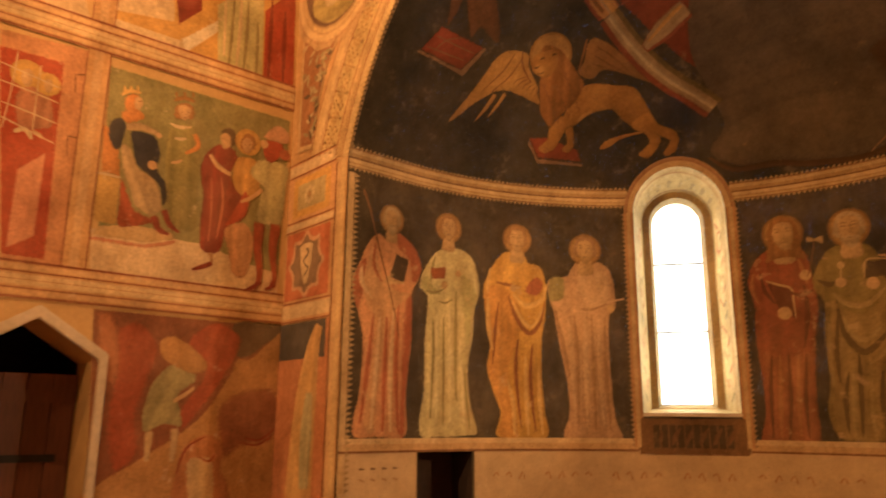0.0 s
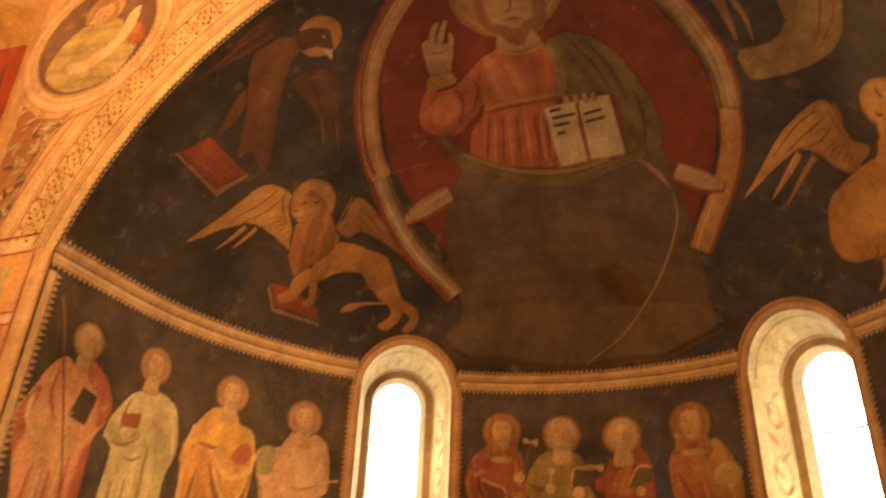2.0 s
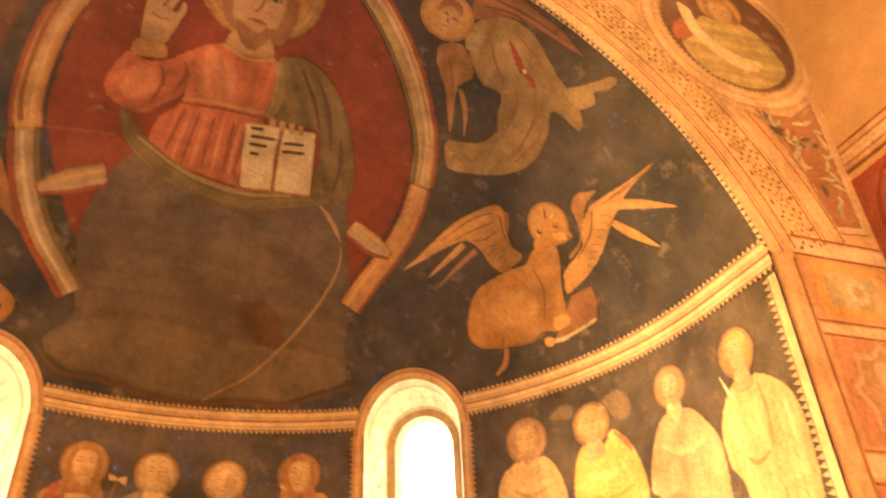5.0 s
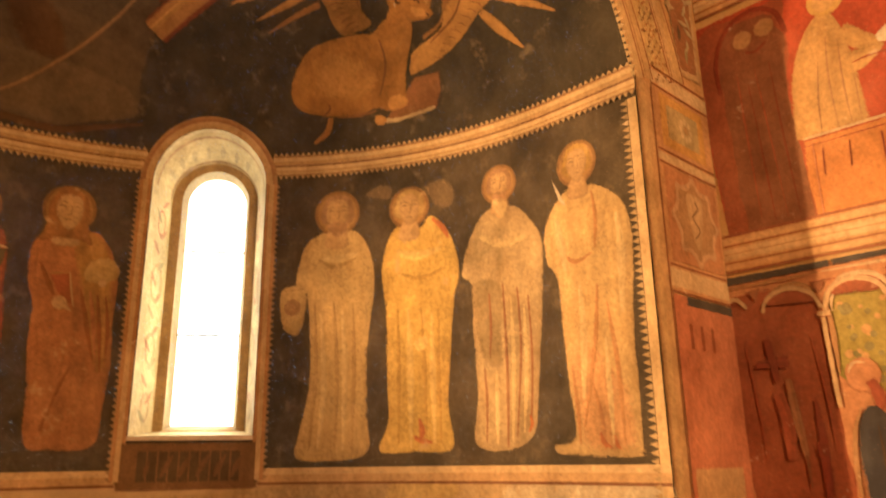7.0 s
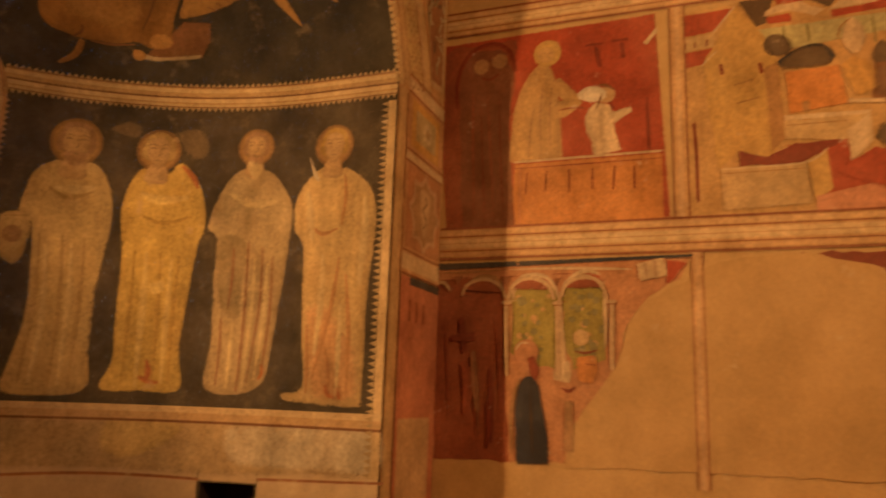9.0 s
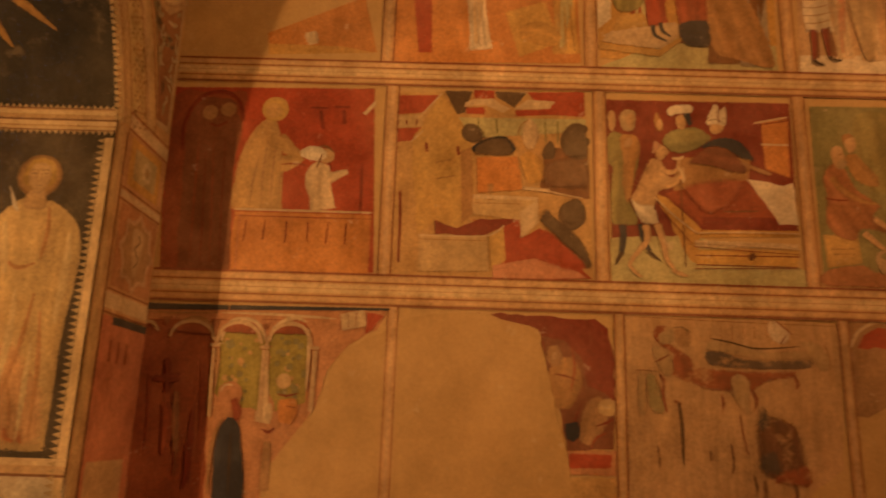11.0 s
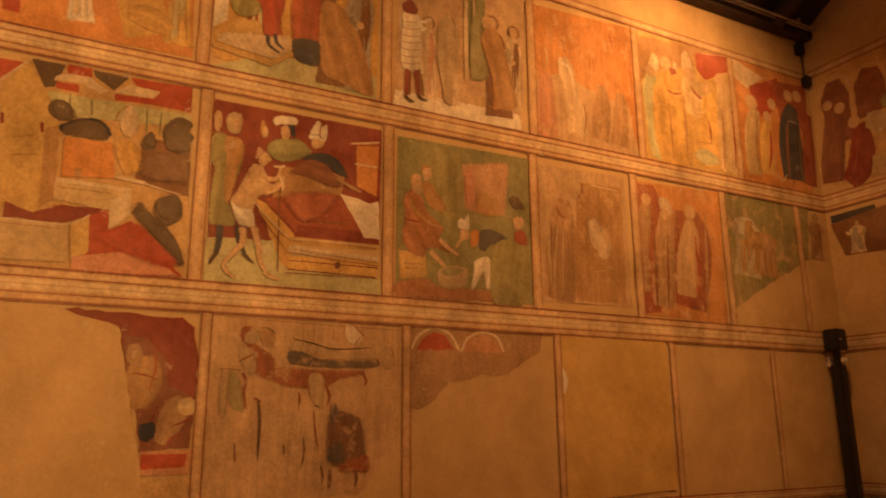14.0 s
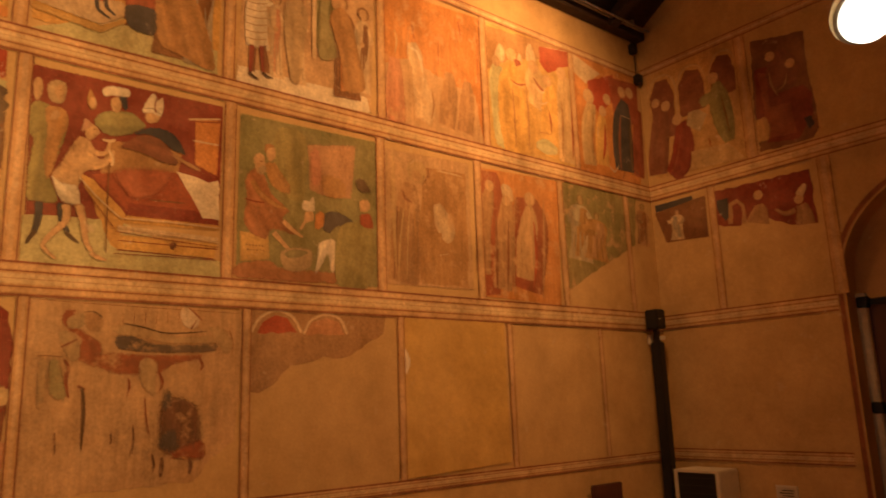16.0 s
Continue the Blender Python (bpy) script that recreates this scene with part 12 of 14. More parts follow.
fig.form(S_OCHRE, (0.773, 2.98), (0.8898, 3.02), (1.002, 2.88), (1.032, 2.69), (1.059, 2.4), (1.042, 2.11), (1.03, 1.89), (0.9358, 2.15), (0.8616, 2.39), (0.8123, 2.64), (0.7527, 2.87), folds=0.28, soft=0.05)
fig.stroke(S_RUSTDARK, (0.8311, 2.627, 0.006), (0.8914, 2.392, 0.019), (0.9523, 2.145, 0.006), rim=0, folds=0.05)
fig.stroke(S_RUSTDARK, (0.9362, 2.596, 0.006), (0.9704, 2.359, 0.019), (1.001, 2.076, 0.006), rim=0, folds=0.05)
fig.stroke(S_RUSTDARK, (0.826, 2.108, 0.006), (0.7534, 1.92, 0.019), (0.7031, 1.707, 0.006), rim=0, folds=0.05)
fig.stroke(S_RUSTDARK, (0.5809, 2.776, 0.009), (0.648, 2.634, 0.019), (0.6814, 2.563, 0.006), rim=0, folds=0.05)
fig.stroke(S_RUSTDARK, (0.9892, 2.58, 0.006), (1.021, 2.36, 0.016), (1.023, 2.182, 0.006), rim=0, folds=0.05)
fig.stroke(S_RUSTLIT, (0.5955, 2.414, 0.009), (0.6238, 2.137, 0.025), (0.6649, 1.707, 0.009), rim=0, folds=0.05)
fig.stroke(S_RUSTLIT, (0.7729, 2.281, 0.006), (0.7662, 2.073, 0.022), (0.7213, 1.804, 0.006), rim=0, folds=0.05)
fig.stroke(S_RUSTLIT, (0.8623, 2.074, 0.006), (0.8702, 1.871, 0.022), (0.8799, 1.656, 0.006), rim=0, folds=0.05)
fig.stroke(S_RUSTLIT, (0.8919, 2.612, 0.006), (0.933, 2.394, 0.019), (0.9688, 2.146, 0.006), rim=0, folds=0.05)
fig.stroke(S_RUSTLIT, (0.5552, 2.848, 0.009), (0.5454, 2.735, 0.025), (0.57, 2.609, 0.009), rim=0, folds=0.05)
fig.begin("painted_book")
fig.form(S_BOOKRED, (0.636, 2.7), (0.7612, 2.72), (0.8016, 2.49), (0.7002, 2.58), sharp=1, soft=0.008)
fig.stroke(S_PALE, (0.7599, 2.72, 0.006), (0.7801, 2.606, 0.008), (0.8012, 2.497, 0.006), rim=0)
fig.stroke(S_OCHRE, (0.6393, 2.703, 0.006), (0.7595, 2.723, 0.006), rim=0)
fig.begin("bag")
fig.form(S_OCHREPALE, (0.8318, 2.72), (0.8775, 2.82), (0.9781, 2.85), (1.057, 2.79), (1.057, 2.71), (0.9805, 2.66), (0.8777, 2.66), model=0.25)
fig.begin("painted_hand")
fig.disc(SAINTSKIN, 0.7196, 2.518, 0.048)
fig.stroke(SAINTSKIN, (0.7183, 2.529, 0.028), (0.7553, 2.495, 0.020), (0.7913, 2.469, 0.008))
fig.begin("painted_hand")
fig.disc(SAINTSKIN, 0.9595, 2.664, 0.028)
fig.head(0.7102, 3.153, 0.165, S_HAIRGOLD, "long")
fig.end()

fig = painting(APSE, "standing_figure_fresco", SAINT_LABEL[S_PALE], SAINTPAINT, "fresco", "standing figures of the apse")
fig.begin("robe")
fig.form(S_PALE, (2.423, 3.06), (2.291, 2.97), (2.24, 2.8), (2.231, 2.64), (2.31, 2.59), (2.343, 2.26), (2.344, 1.97), (2.287, 1.68), (2.27, 1.53), (2.454, 1.5), (2.763, 1.55), (2.764, 1.82), (2.764, 2.25), (2.804, 2.6), (2.79, 2.82), (2.722, 2.99), (2.613, 3.07), folds=0.07, model=0.18, rim=0.2)
fig.stroke(S_PALEDARK, (2.372, 2.555, 0.009), (2.396, 2.082, 0.019), (2.364, 1.573, 0.009), rim=0, folds=0.05)
fig.stroke(S_PALEDARK, (2.507, 2.553, 0.009), (2.543, 2.081, 0.019), (2.538, 1.546, 0.009), rim=0, folds=0.05)
fig.stroke(S_PALEDARK, (2.643, 2.55, 0.009), (2.662, 2.08, 0.019), (2.653, 1.574, 0.009), rim=0, folds=0.05)
fig.stroke(S_PALEDARK, (2.387, 2.86, 0.009), (2.511, 2.796, 0.019), (2.662, 2.853, 0.009), rim=0, folds=0.05)
fig.stroke(S_PALELIT, (2.417, 2.86, 0.019), (2.539, 2.857, 0.037), (2.676, 2.883, 0.019), rim=0, folds=0.05)
fig.stroke(S_PALELIT, (2.57, 2.492, 0.009), (2.597, 2.081, 0.028), (2.595, 1.573, 0.009), rim=0, folds=0.05)
fig.stroke(S_PALELIT, (2.421, 2.464, 0.009), (2.454, 1.967, 0.028), (2.422, 1.573, 0.009), rim=0, folds=0.05)
fig.begin("held_pouch")
fig.form(S_PALE, (2.133, 2.65), (2.306, 2.67), (2.314, 2.47), (2.269, 2.33), (2.189, 2.34), (2.134, 2.43), rim=0.3)
fig.disc(S_BUFFDARK, 2.217, 2.525, 0.061, rim=0.05)
fig.stroke(S_PALEDARK, (2.154, 2.639, 0.005), (2.289, 2.652, 0.005), rim=0)
fig.head(2.518, 3.189, 0.167, S_BUFFDARK, "short")
fig.end()

fig = painting(APSE, "standing_figure_fresco", SAINT_LABEL[S_GOLD], SAINTPAINT, "fresco", "standing figures of the apse")
fig.begin("robe")
fig.form(S_GOLD, (2.952, 3.05), (2.863, 2.87), (2.844, 2.69), (2.875, 2.48), (2.891, 1.96), (2.898, 1.74), (2.842, 1.56), (3.097, 1.55), (3.357, 1.57), (3.335, 1.84), (3.362, 2.23), (3.39, 2.51), (3.429, 2.68), (3.387, 2.89), (3.302, 3.03), (3.205, 3.1), (3.111, 3.01), folds=0.06, model=0.18, rim=0.2)
fig.stroke(S_GOLDDARK, (2.977, 2.715, 0.009), (3.134, 2.668, 0.019), (3.322, 2.717, 0.009), rim=0, folds=0.05)
fig.stroke(S_GOLDDARK, (2.968, 2.478, 0.009), (2.979, 2.073, 0.017), (2.977, 1.601, 0.009), rim=0, folds=0.05)
fig.stroke(S_GOLDDARK, (3.138, 2.468, 0.009), (3.162, 2.067, 0.017), (3.171, 1.587, 0.009), rim=0, folds=0.05)
fig.stroke(S_GOLDDARK, (3.263, 2.46, 0.009), (3.262, 2.063, 0.017), (3.275, 1.6, 0.009), rim=0, folds=0.05)
fig.stroke(S_GOLDLIT, (2.957, 2.867, 0.023), (3.1, 2.826, 0.040), (3.289, 2.853, 0.019), rim=0, folds=0.05)
fig.stroke(S_GOLDLIT, (3.045, 2.474, 0.009), (3.061, 2.07, 0.031), (3.067, 1.573, 0.009), rim=0, folds=0.05)
fig.stroke(S_GOLDLIT, (3.216, 2.434, 0.009), (3.221, 2.009, 0.026), (3.23, 1.6, 0.009), rim=0, folds=0.05)
fig.stroke(S_GOLDLIT, (3.127, 2.267, 0.053), (3.143, 2.223, 0.062), (3.159, 2.194, 0.036), rim=0, folds=0.05)
fig.stroke(S_STAINRED, (3.222, 3.075, 0.014), (3.306, 2.992, 0.026), (3.345, 2.916, 0.009), rim=0, folds=0.05)
fig.stroke(S_STAINRED, (3.122, 1.758, 0.009), (3.142, 1.681, 0.026), (3.131, 1.614, 0.012), rim=0, folds=0.05)
fig.stroke(S_STAINRED, (3.083, 1.649, 0.012), (3.14, 1.622, 0.022), (3.215, 1.611, 0.009), rim=0, folds=0.05)
fig.head(3.054, 3.173, 0.153, S_OCHREPALE, "")
fig.end()

fig = painting(APSE, "standing_figure_fresco", SAINT_LABEL[S_CREAM], SAINTPAINT, "fresco", "standing figures of the apse")
fig.begin("robe")
fig.form(S_CREAM, (3.654, 3.06), (3.542, 2.96), (3.463, 2.79), (3.436, 2.64), (3.512, 2.56), (3.507, 2.27), (3.53, 1.89), (3.513, 1.59), (3.755, 1.55), (3.924, 1.64), (3.967, 1.87), (4.01, 2.23), (4.043, 2.6), (4.038, 2.8), (3.945, 2.95), (3.847, 3.04), folds=0.12, model=0.18, rim=0.2)
fig.begin("mantle")
fig.form(S_CREAMDARK, (3.512, 2.58), (3.725, 2.56), (3.73, 2.26), (3.716, 2.04), (3.59, 2.07), (3.528, 2.27), soft=0.03, folds=0.1)
fig.stroke(S_STAINBROWN, (3.738, 2.557, 0.008), (3.75, 2.039, 0.014), (3.737, 1.567, 0.008), rim=0, folds=0.05)
fig.stroke(S_STAINBROWN, (3.841, 2.517, 0.008), (3.852, 2.138, 0.012), (3.801, 1.622, 0.005), rim=0, folds=0.05)
fig.stroke(S_STAINBROWN, (3.918, 2.453, 0.008), (3.928, 2.08, 0.012), (3.9, 1.671, 0.008), rim=0, folds=0.05)
fig.stroke(S_STAINBROWN, (3.59, 2.048, 0.008), (3.6, 1.834, 0.012), (3.591, 1.598, 0.005), rim=0, folds=0.05)
fig.stroke(S_STAINBROWN, (3.637, 2.512, 0.008), (3.643, 2.289, 0.012), (3.63, 2.1, 0.005), rim=0, folds=0.05)
fig.stroke(S_PALELIT, (3.574, 2.892, 0.017), (3.733, 2.812, 0.039), (3.924, 2.824, 0.017), rim=0, folds=0.05)
fig.stroke(S_PALELIT, (3.794, 2.467, 0.008), (3.796, 2.036, 0.020), (3.771, 1.597, 0.008), rim=0, folds=0.05)
fig.stroke(S_PALELIT, (3.886, 2.402, 0.008), (3.887, 2.031, 0.020), (3.852, 1.647, 0.008), rim=0, folds=0.05)
fig.stroke(S_PALELIT, (3.673, 2.017, 0.008), (3.672, 1.805, 0.020), (3.666, 1.585, 0.008), rim=0, folds=0.05)
fig.stroke(S_STAINRED, (3.895, 1.752, 0.008), (3.907, 1.697, 0.016), (3.882, 1.652, 0.008), rim=0, folds=0.05)
fig.stroke(S_STAINRED, (3.687, 3.08, 0.009), (3.734, 2.999, 0.022), (3.773, 3.059, 0.009), rim=0, folds=0.05)
fig.head(3.736, 3.207, 0.133, S_BUFFDARK, "short")
fig.begin("painted_beard")
fig.form(S_PALELIT, (3.677, 3.12), (3.799, 3.09), (3.805, 3), (3.747, 2.96), (3.69, 3.02), soft=0.03)
fig.end()

fig = painting(APSE, "standing_figure_fresco", SAINT_LABEL[S_IVORY], SAINTPAINT, "fresco", "standing figures of the apse")
fig.begin("robe")
fig.form(S_IVORY, (4.231, 3.04), (4.1, 2.92), (4.05, 2.79), (4.059, 2.62), (4.131, 2.5), (4.145, 2.22), (4.167, 1.91), (4.188, 1.62), (4.051, 1.58), (4.064, 1.53), (4.228, 1.51), (4.588, 1.5), (4.617, 1.57), (4.62, 1.89), (4.621, 2.17), (4.65, 2.5), (4.656, 2.72), (4.601, 2.89), (4.463, 3.01), (4.369, 3.04), folds=0.1, model=0.18, rim=0.2)
fig.begin("mantle")
fig.form(S_IVORYPINK, (4.172, 2.11), (4.337, 2.15), (4.472, 1.99), (4.573, 1.84), (4.585, 1.55), (4.342, 1.52), (4.23, 1.57), (4.194, 1.81), soft=0.08, folds=0.2)
fig.stroke(S_PINKDARK, (4.406, 2.439, 0.008), (4.364, 2.095, 0.019), (4.262, 1.665, 0.008), rim=0, folds=0.05)
fig.stroke(S_PINKDARK, (4.458, 2.331, 0.008), (4.499, 1.987, 0.019), (4.508, 1.569, 0.008), rim=0, folds=0.05)
fig.stroke(S_PINKDARK, (4.328, 1.902, 0.008), (4.377, 1.709, 0.016), (4.385, 1.546, 0.008), rim=0, folds=0.05)
fig.stroke(S_PINKDARK, (4.2, 2.009, 0.008), (4.222, 1.786, 0.016), (4.23, 1.57, 0.008), rim=0, folds=0.05)
fig.stroke(S_PINKDARK, (4.142, 2.69, 0.008), (4.263, 2.589, 0.016), (4.384, 2.621, 0.008), rim=0, folds=0.05)
fig.stroke(S_PINKDARK, (4.412, 2.983, 0.008), (4.426, 2.821, 0.016), (4.408, 2.642, 0.008), rim=0, folds=0.05)
fig.stroke(S_PALELIT, (4.147, 2.879, 0.017), (4.174, 2.711, 0.037), (4.2, 2.547, 0.016), rim=0, folds=0.05)
fig.stroke(S_PALELIT, (4.289, 2.455, 0.012), (4.293, 2.151, 0.031), (4.267, 1.809, 0.011), rim=0, folds=0.05)
fig.stroke(S_PALELIT, (4.564, 2.818, 0.016), (4.575, 2.563, 0.034), (4.552, 2.246, 0.016), rim=0, folds=0.05)
fig.stroke(S_PALELIT, (4.436, 2.137, 0.008), (4.438, 1.849, 0.023), (4.44, 1.569, 0.008), rim=0, folds=0.05)
fig.stroke(S_STAINRED, (4.361, 1.635, 0.008), (4.378, 1.581, 0.019), (4.426, 1.557, 0.008), rim=0, folds=0.05)
fig.stroke(S_STAINRED, (4.451, 1.619, 0.008), (4.459, 1.569, 0.016), (4.48, 1.55, 0.008), rim=0, folds=0.05)
fig.begin("knife")
fig.form(S_WHITE, (4.131, 3.13), (4.177, 3.06), (4.231, 2.94), (4.181, 2.97), (4.158, 3.04), soft=0.006)
fig.head(4.319, 3.182, 0.143, S_GOLDDARK, "")
fig.end()


def teeth(canvas, line, label, depth=0.03, pitch=0.04, colour=(0.40, 0.28, 0.13), flip=1, base=0.014):
    """A saw-toothed fringe along a line of (u, v) points."""
    P = np.array(line, float)
    c = canvas.at(P[:, 0], P[:, 1])
    run = np.concatenate([[0], np.cumsum(np.linalg.norm(np.diff(c, axis=0), axis=1))])
    n = max(2, int(run[-1] / pitch))
    x = np.linspace(0, run[-1], n + 1)
    pts = np.stack([np.interp(x, run, c[:, k]) for k in range(3)], 1)
    d = np.diff(pts, axis=0)
    mid = (pts[:-1] + pts[1:]) / 2
    side = np.cross(canvas.normal(mid.copy()), d / np.linalg.norm(d, axis=1, keepdims=True)) * flip
    tip = mid + side * depth
    v, f = [], []
    for i in range(n):
        k = len(v)
        v.extend((canvas.lay(pts[i], base), canvas.lay(pts[i] * 0.15 + pts[i + 1] * 0.85, base), canvas.lay(tip[i], base)))
        f.append((k, k + 1, k + 2))
    ob = mesh_object("toothed_fringe", v, f, FRESCO, None, np.tile(colour, (len(v), 1)))
    return tagged(ob, label, "painted border", "painted borders", "stuff")


def moulding(canvas, line, bands, name, label, base=0.011):
    """Parallel painted bands along a line: (offset, half width, colour)."""
    p = painting(canvas, name, label, FRESCO, "painted border", "painted borders", base=base)
    P = np.array(line, float)
    c = canvas.at(P[:, 0], P[:, 1])
    d = np.gradient(c, axis=0)
    d /= np.linalg.norm(d, axis=1, keepdims=True)
    side = np.cross(canvas.normal(c.copy()), d)
    for off, half, colour in bands:
        p.begin("painted_moulding")
        e = np.array((-1, -0.5, 0, 0.5, 1))
        g = c[:, None] + side[:, None] * (off + half * e)[None, :, None]
        tone = 1 + 0.1 * (rng.random((len(c), 5)) - 0.5)
        p.grid(g, np.array(colour) * tone[..., None])
    p.end()


def spread(a, b, step=0.05):
    n = max(2, int(max(abs(b[0] - a[0]), abs(b[1] - a[1])) / step))
    return [(a[0] + (b[0] - a[0]) * i / n, a[1] + (b[1] - a[1]) * i / n) for i in range(n + 1)]


CORNICE = ((0, 0.042, (0.42, 0.26, 0.11)), (0.014, 0.013, (0.58, 0.43, 0.22)), (-0.02, 0.009, (0.5, 0.36, 0.18)), (0.036, 0.005, (0.16, 0.06, 0.02)), (-0.036, 0.005, (0.16, 0.06, 0.02)))
cz = ZS - 0.04


def on_vault(s, z):
    """The place on the half dome at height z over the apse wall's run s: degrees round the arch, depth."""
    p = APSE.at(np.array(s), np.array(z))
    r = math.sqrt(RD ** 2 - (z - ZC) ** 2) / RC
    x, y = p[0] * r, CY + max(0.0, p[1] - CY) * r
    return math.degrees(math.atan2(x, z - ZC)), p[1] if p[1] < CY else CY + RD * math.asin(min(1.0, (y - CY) / RD))


for a, b in ((-S_END, WIN_L - WIN_HALF - 0.05), (WIN_L + WIN_HALF + 0.05, WIN_R - WIN_HALF - 0.05), (WIN_R + WIN_HALF + 0.05, S_END)):
    run = spread((a, cz), (b, cz))
    moulding(APSE, run, CORNICE, "apse_cornice", "ochre painted cornice band round the apse")
    teeth(APSE, [(u, cz - 0.038) for u, _ in run], "pale saw-toothed fringe under the painted cornice", flip=-1)
    moulding(DOME, [on_vault(u, ZS + 0.038) for u, _ in run], ((0, 0.034, (0.42, 0.27, 0.12)), (0.006, 0.012, (0.54, 0.40, 0.20)), (0.031, 0.004, (0.2, 0.09, 0.035))), "apse_cornice", "ochre painted cornice band at the foot of the vault")
    teeth(DOME, [on_vault(u, ZS + 0.072) for u, _ in run], "dull saw-toothed fringe over the painted cornice", depth=0.022)
    low = spread((a, 1.42), (b, 1.42))
    moulding(APSE, low, ((0, 0.05, (0.5, 0.32, 0.15)), (0.03, 0.02, (0.58, 0.42, 0.22)), (-0.045, 0.008, (0.2, 0.08, 0.03))), "ground_ledge", "cream painted ledge under the standing figures")
for w in (WIN_L, WIN_R):
    for e in (-1, 1):
        u = w + e * (WIN_HALF + 0.045)
        run = spread((u, 1.4), (u, WIN_SPRING))
        moulding(APSE, run, ((0, 0.04, (0.42, 0.22, 0.09)), (0, 0.016, (0.52, 0.36, 0.17))), "window_border", "red and buff painted border beside a window", base=0.012)
        teeth(APSE, [(w + e * (WIN_HALF + 0.085), z) for _, z in run], "dull saw-toothed fringe beside a window", flip=-e, depth=0.025, colour=(0.30, 0.19, 0.09))
    v, f, cols = [], [], []
    for i in range(41):
        a = math.pi * i / 40
        for r, col in ((WIN_HALF + 0.002, (0.5, 0.34, 0.16)), (WIN_HALF + 0.045, (0.52, 0.36, 0.17)), (WIN_HALF + 0.055, (0.3, 0.14, 0.06)), (WIN_HALF + 0.085, (0.38, 0.22, 0.1))):
            s, z = w + r * math.cos(a), WIN_SPRING + r * math.sin(a)
            q = apse_point(s, z, 0.014) if z <= ZS else dome_column_point(s, 0, z)
            if z > ZS:
                q = Vector(DOME.lay(np.array(q)[None], 0.014)[0])
            v.append(q)
            cols.append(col)
    for i in range(40):
        for k in range(3):
            f.append((i * 4 + k, i * 4 + k + 1, i * 4 + k + 5, i * 4 + k + 4))
    hood = mesh_object("window_arch_border", v, f, FRESCO, None, cols)
    tagged(hood, "painted arch border round a window head", "painted border", "painted borders")
    q = painting(APSE, "sill_panel_fresco", "small brown painted panel under a window", NIGHTPAINT, "fresco", base=0.012)
    q.begin("painted_field").box((0.2, 0.11, 0.05), w - WIN_HALF - 0.05, w + WIN_HALF + 0.05, 1.34, 1.64)
    q.box((0.085, 0.06, 0.035), w - WIN_HALF + 0.05, w + WIN_HALF - 0.05, 1.39, 1.59)
    for k in range(6):
        q.begin("painted_leaf")
        q.stroke((0.17, 0.09, 0.045), (w - 0.28 + k * 0.11, 1.42, 0.01), (w - 0.25 + k * 0.11, 1.49, 0.025), (w - 0.21 + k * 0.11, 1.56, 0.008))
    q.end()
    # thin stone sill
    sill = [window_point(1 if w > 0 else -1, a, WIN_SILL + dz, e) for a in (-WIN_HALF - 0.01, WIN_HALF + 0.01) for dz in (-0.03, 0.0) for e in (-0.035, 0.3)]
    mesh_object("window_sill", sill, [(0, 1, 3, 2), (4, 6, 7, 5), (0, 4, 5, 1), (2, 3, 7, 6), (1, 5, 7, 3), (0, 2, 6, 4)], STONE, window_2 if w > 0 else window_1)
for e in (-1, 1):
    u = e * (S_END - 0.03)
    run = spread((u, 1.1), (u, ZS - 0.12))
    moulding(APSE, run, ((0, 0.028, (0.56, 0.4, 0.2)),), "edge_border", "buff painted border at the apse edge")
    teeth(APSE, [(e * (S_END - 0.06), z) for _, z in run], "pale saw-toothed fringe at the apse edge", flip=e, depth=0.045)

# plaster skirt of the apse below the figures
p = painting(APSE, "apse_skirt", "worn cream plaster skirt with faint lettering", BARE, "plaster", base=0.004)
p.begin("plaster_field")
for a, b in ((-S_END, NICHES[0][0] - 0.01), (NICHES[0][1] + 0.01, NICHES[1][0] - 0.01), (NICHES[1][1] + 0.01, S_END)):
    p.box((0.50, 0.36, 0.2), a, b, 0.02, 1.39)
p.box((0.50, 0.36, 0.2), NICHES[1][0] - 0.02, NICHES[1][1] + 0.02, NICHES[1][3] + 0.004, 1.39)
p.begin("painted_marks")
for k in range(26):
    u = -RC * radians(72) + k * 0.115
    if k % 5 != 3:
        p.stroke((0.4, 0.22, 0.1), (u, 1.16 + 0.02 * math.sin(k * 2.1), 0.012), (u + 0.03, 1.2, 0.006), (u + 0.05, 1.15 + 0.02 * math.cos(k), 0.01))
for k in range(4):
    p.stroke((0.16, 0.09, 0.05), (-RC * radians(98.5) + k * 0.1, 1.26, 0.012), (-RC * radians(98.5) + k * 0.1 + 0.05, 1.255, 0.004))
    p.stroke((0.34, 0.2, 0.1), (-RC * radians(98.5) + k * 0.1, 1.19, 0.008), (-RC * radians(98.5) + k * 0.1 + 0.05, 1.17, 0.008))
p.end()

SKIRTPALE, SKIRTGREY, SKIRTSTAIN, SKIRTLINE, STAINGROUND = (0.46, 0.33, 0.17), (0.54, 0.45, 0.30), (0.56, 0.40, 0.16), (0.34, 0.13, 0.06), (0.125, 0.09, 0.05)
fig = painting(APSE, "skirt_wash", "pale worn lime wash under the standing figures", SAINTPAINT, "plaster", base=0.0062)
fig.begin("pale_wash")
fig.form(SKIRTPALE, (2.131, 1.39), (2.789, 1.45), (3.492, 1.45), (4.052, 1.41), (4.745, 1.44), (4.793, 1.11), (4.256, 1.08), (3.541, 1.04), (2.89, 1.06), (2.16, 1.05), (1.657, 1.02), (1.254, 1.01), (1.223, 1.3), (1.627, 1.33), soft=0.04)
fig.begin("grey_patch")
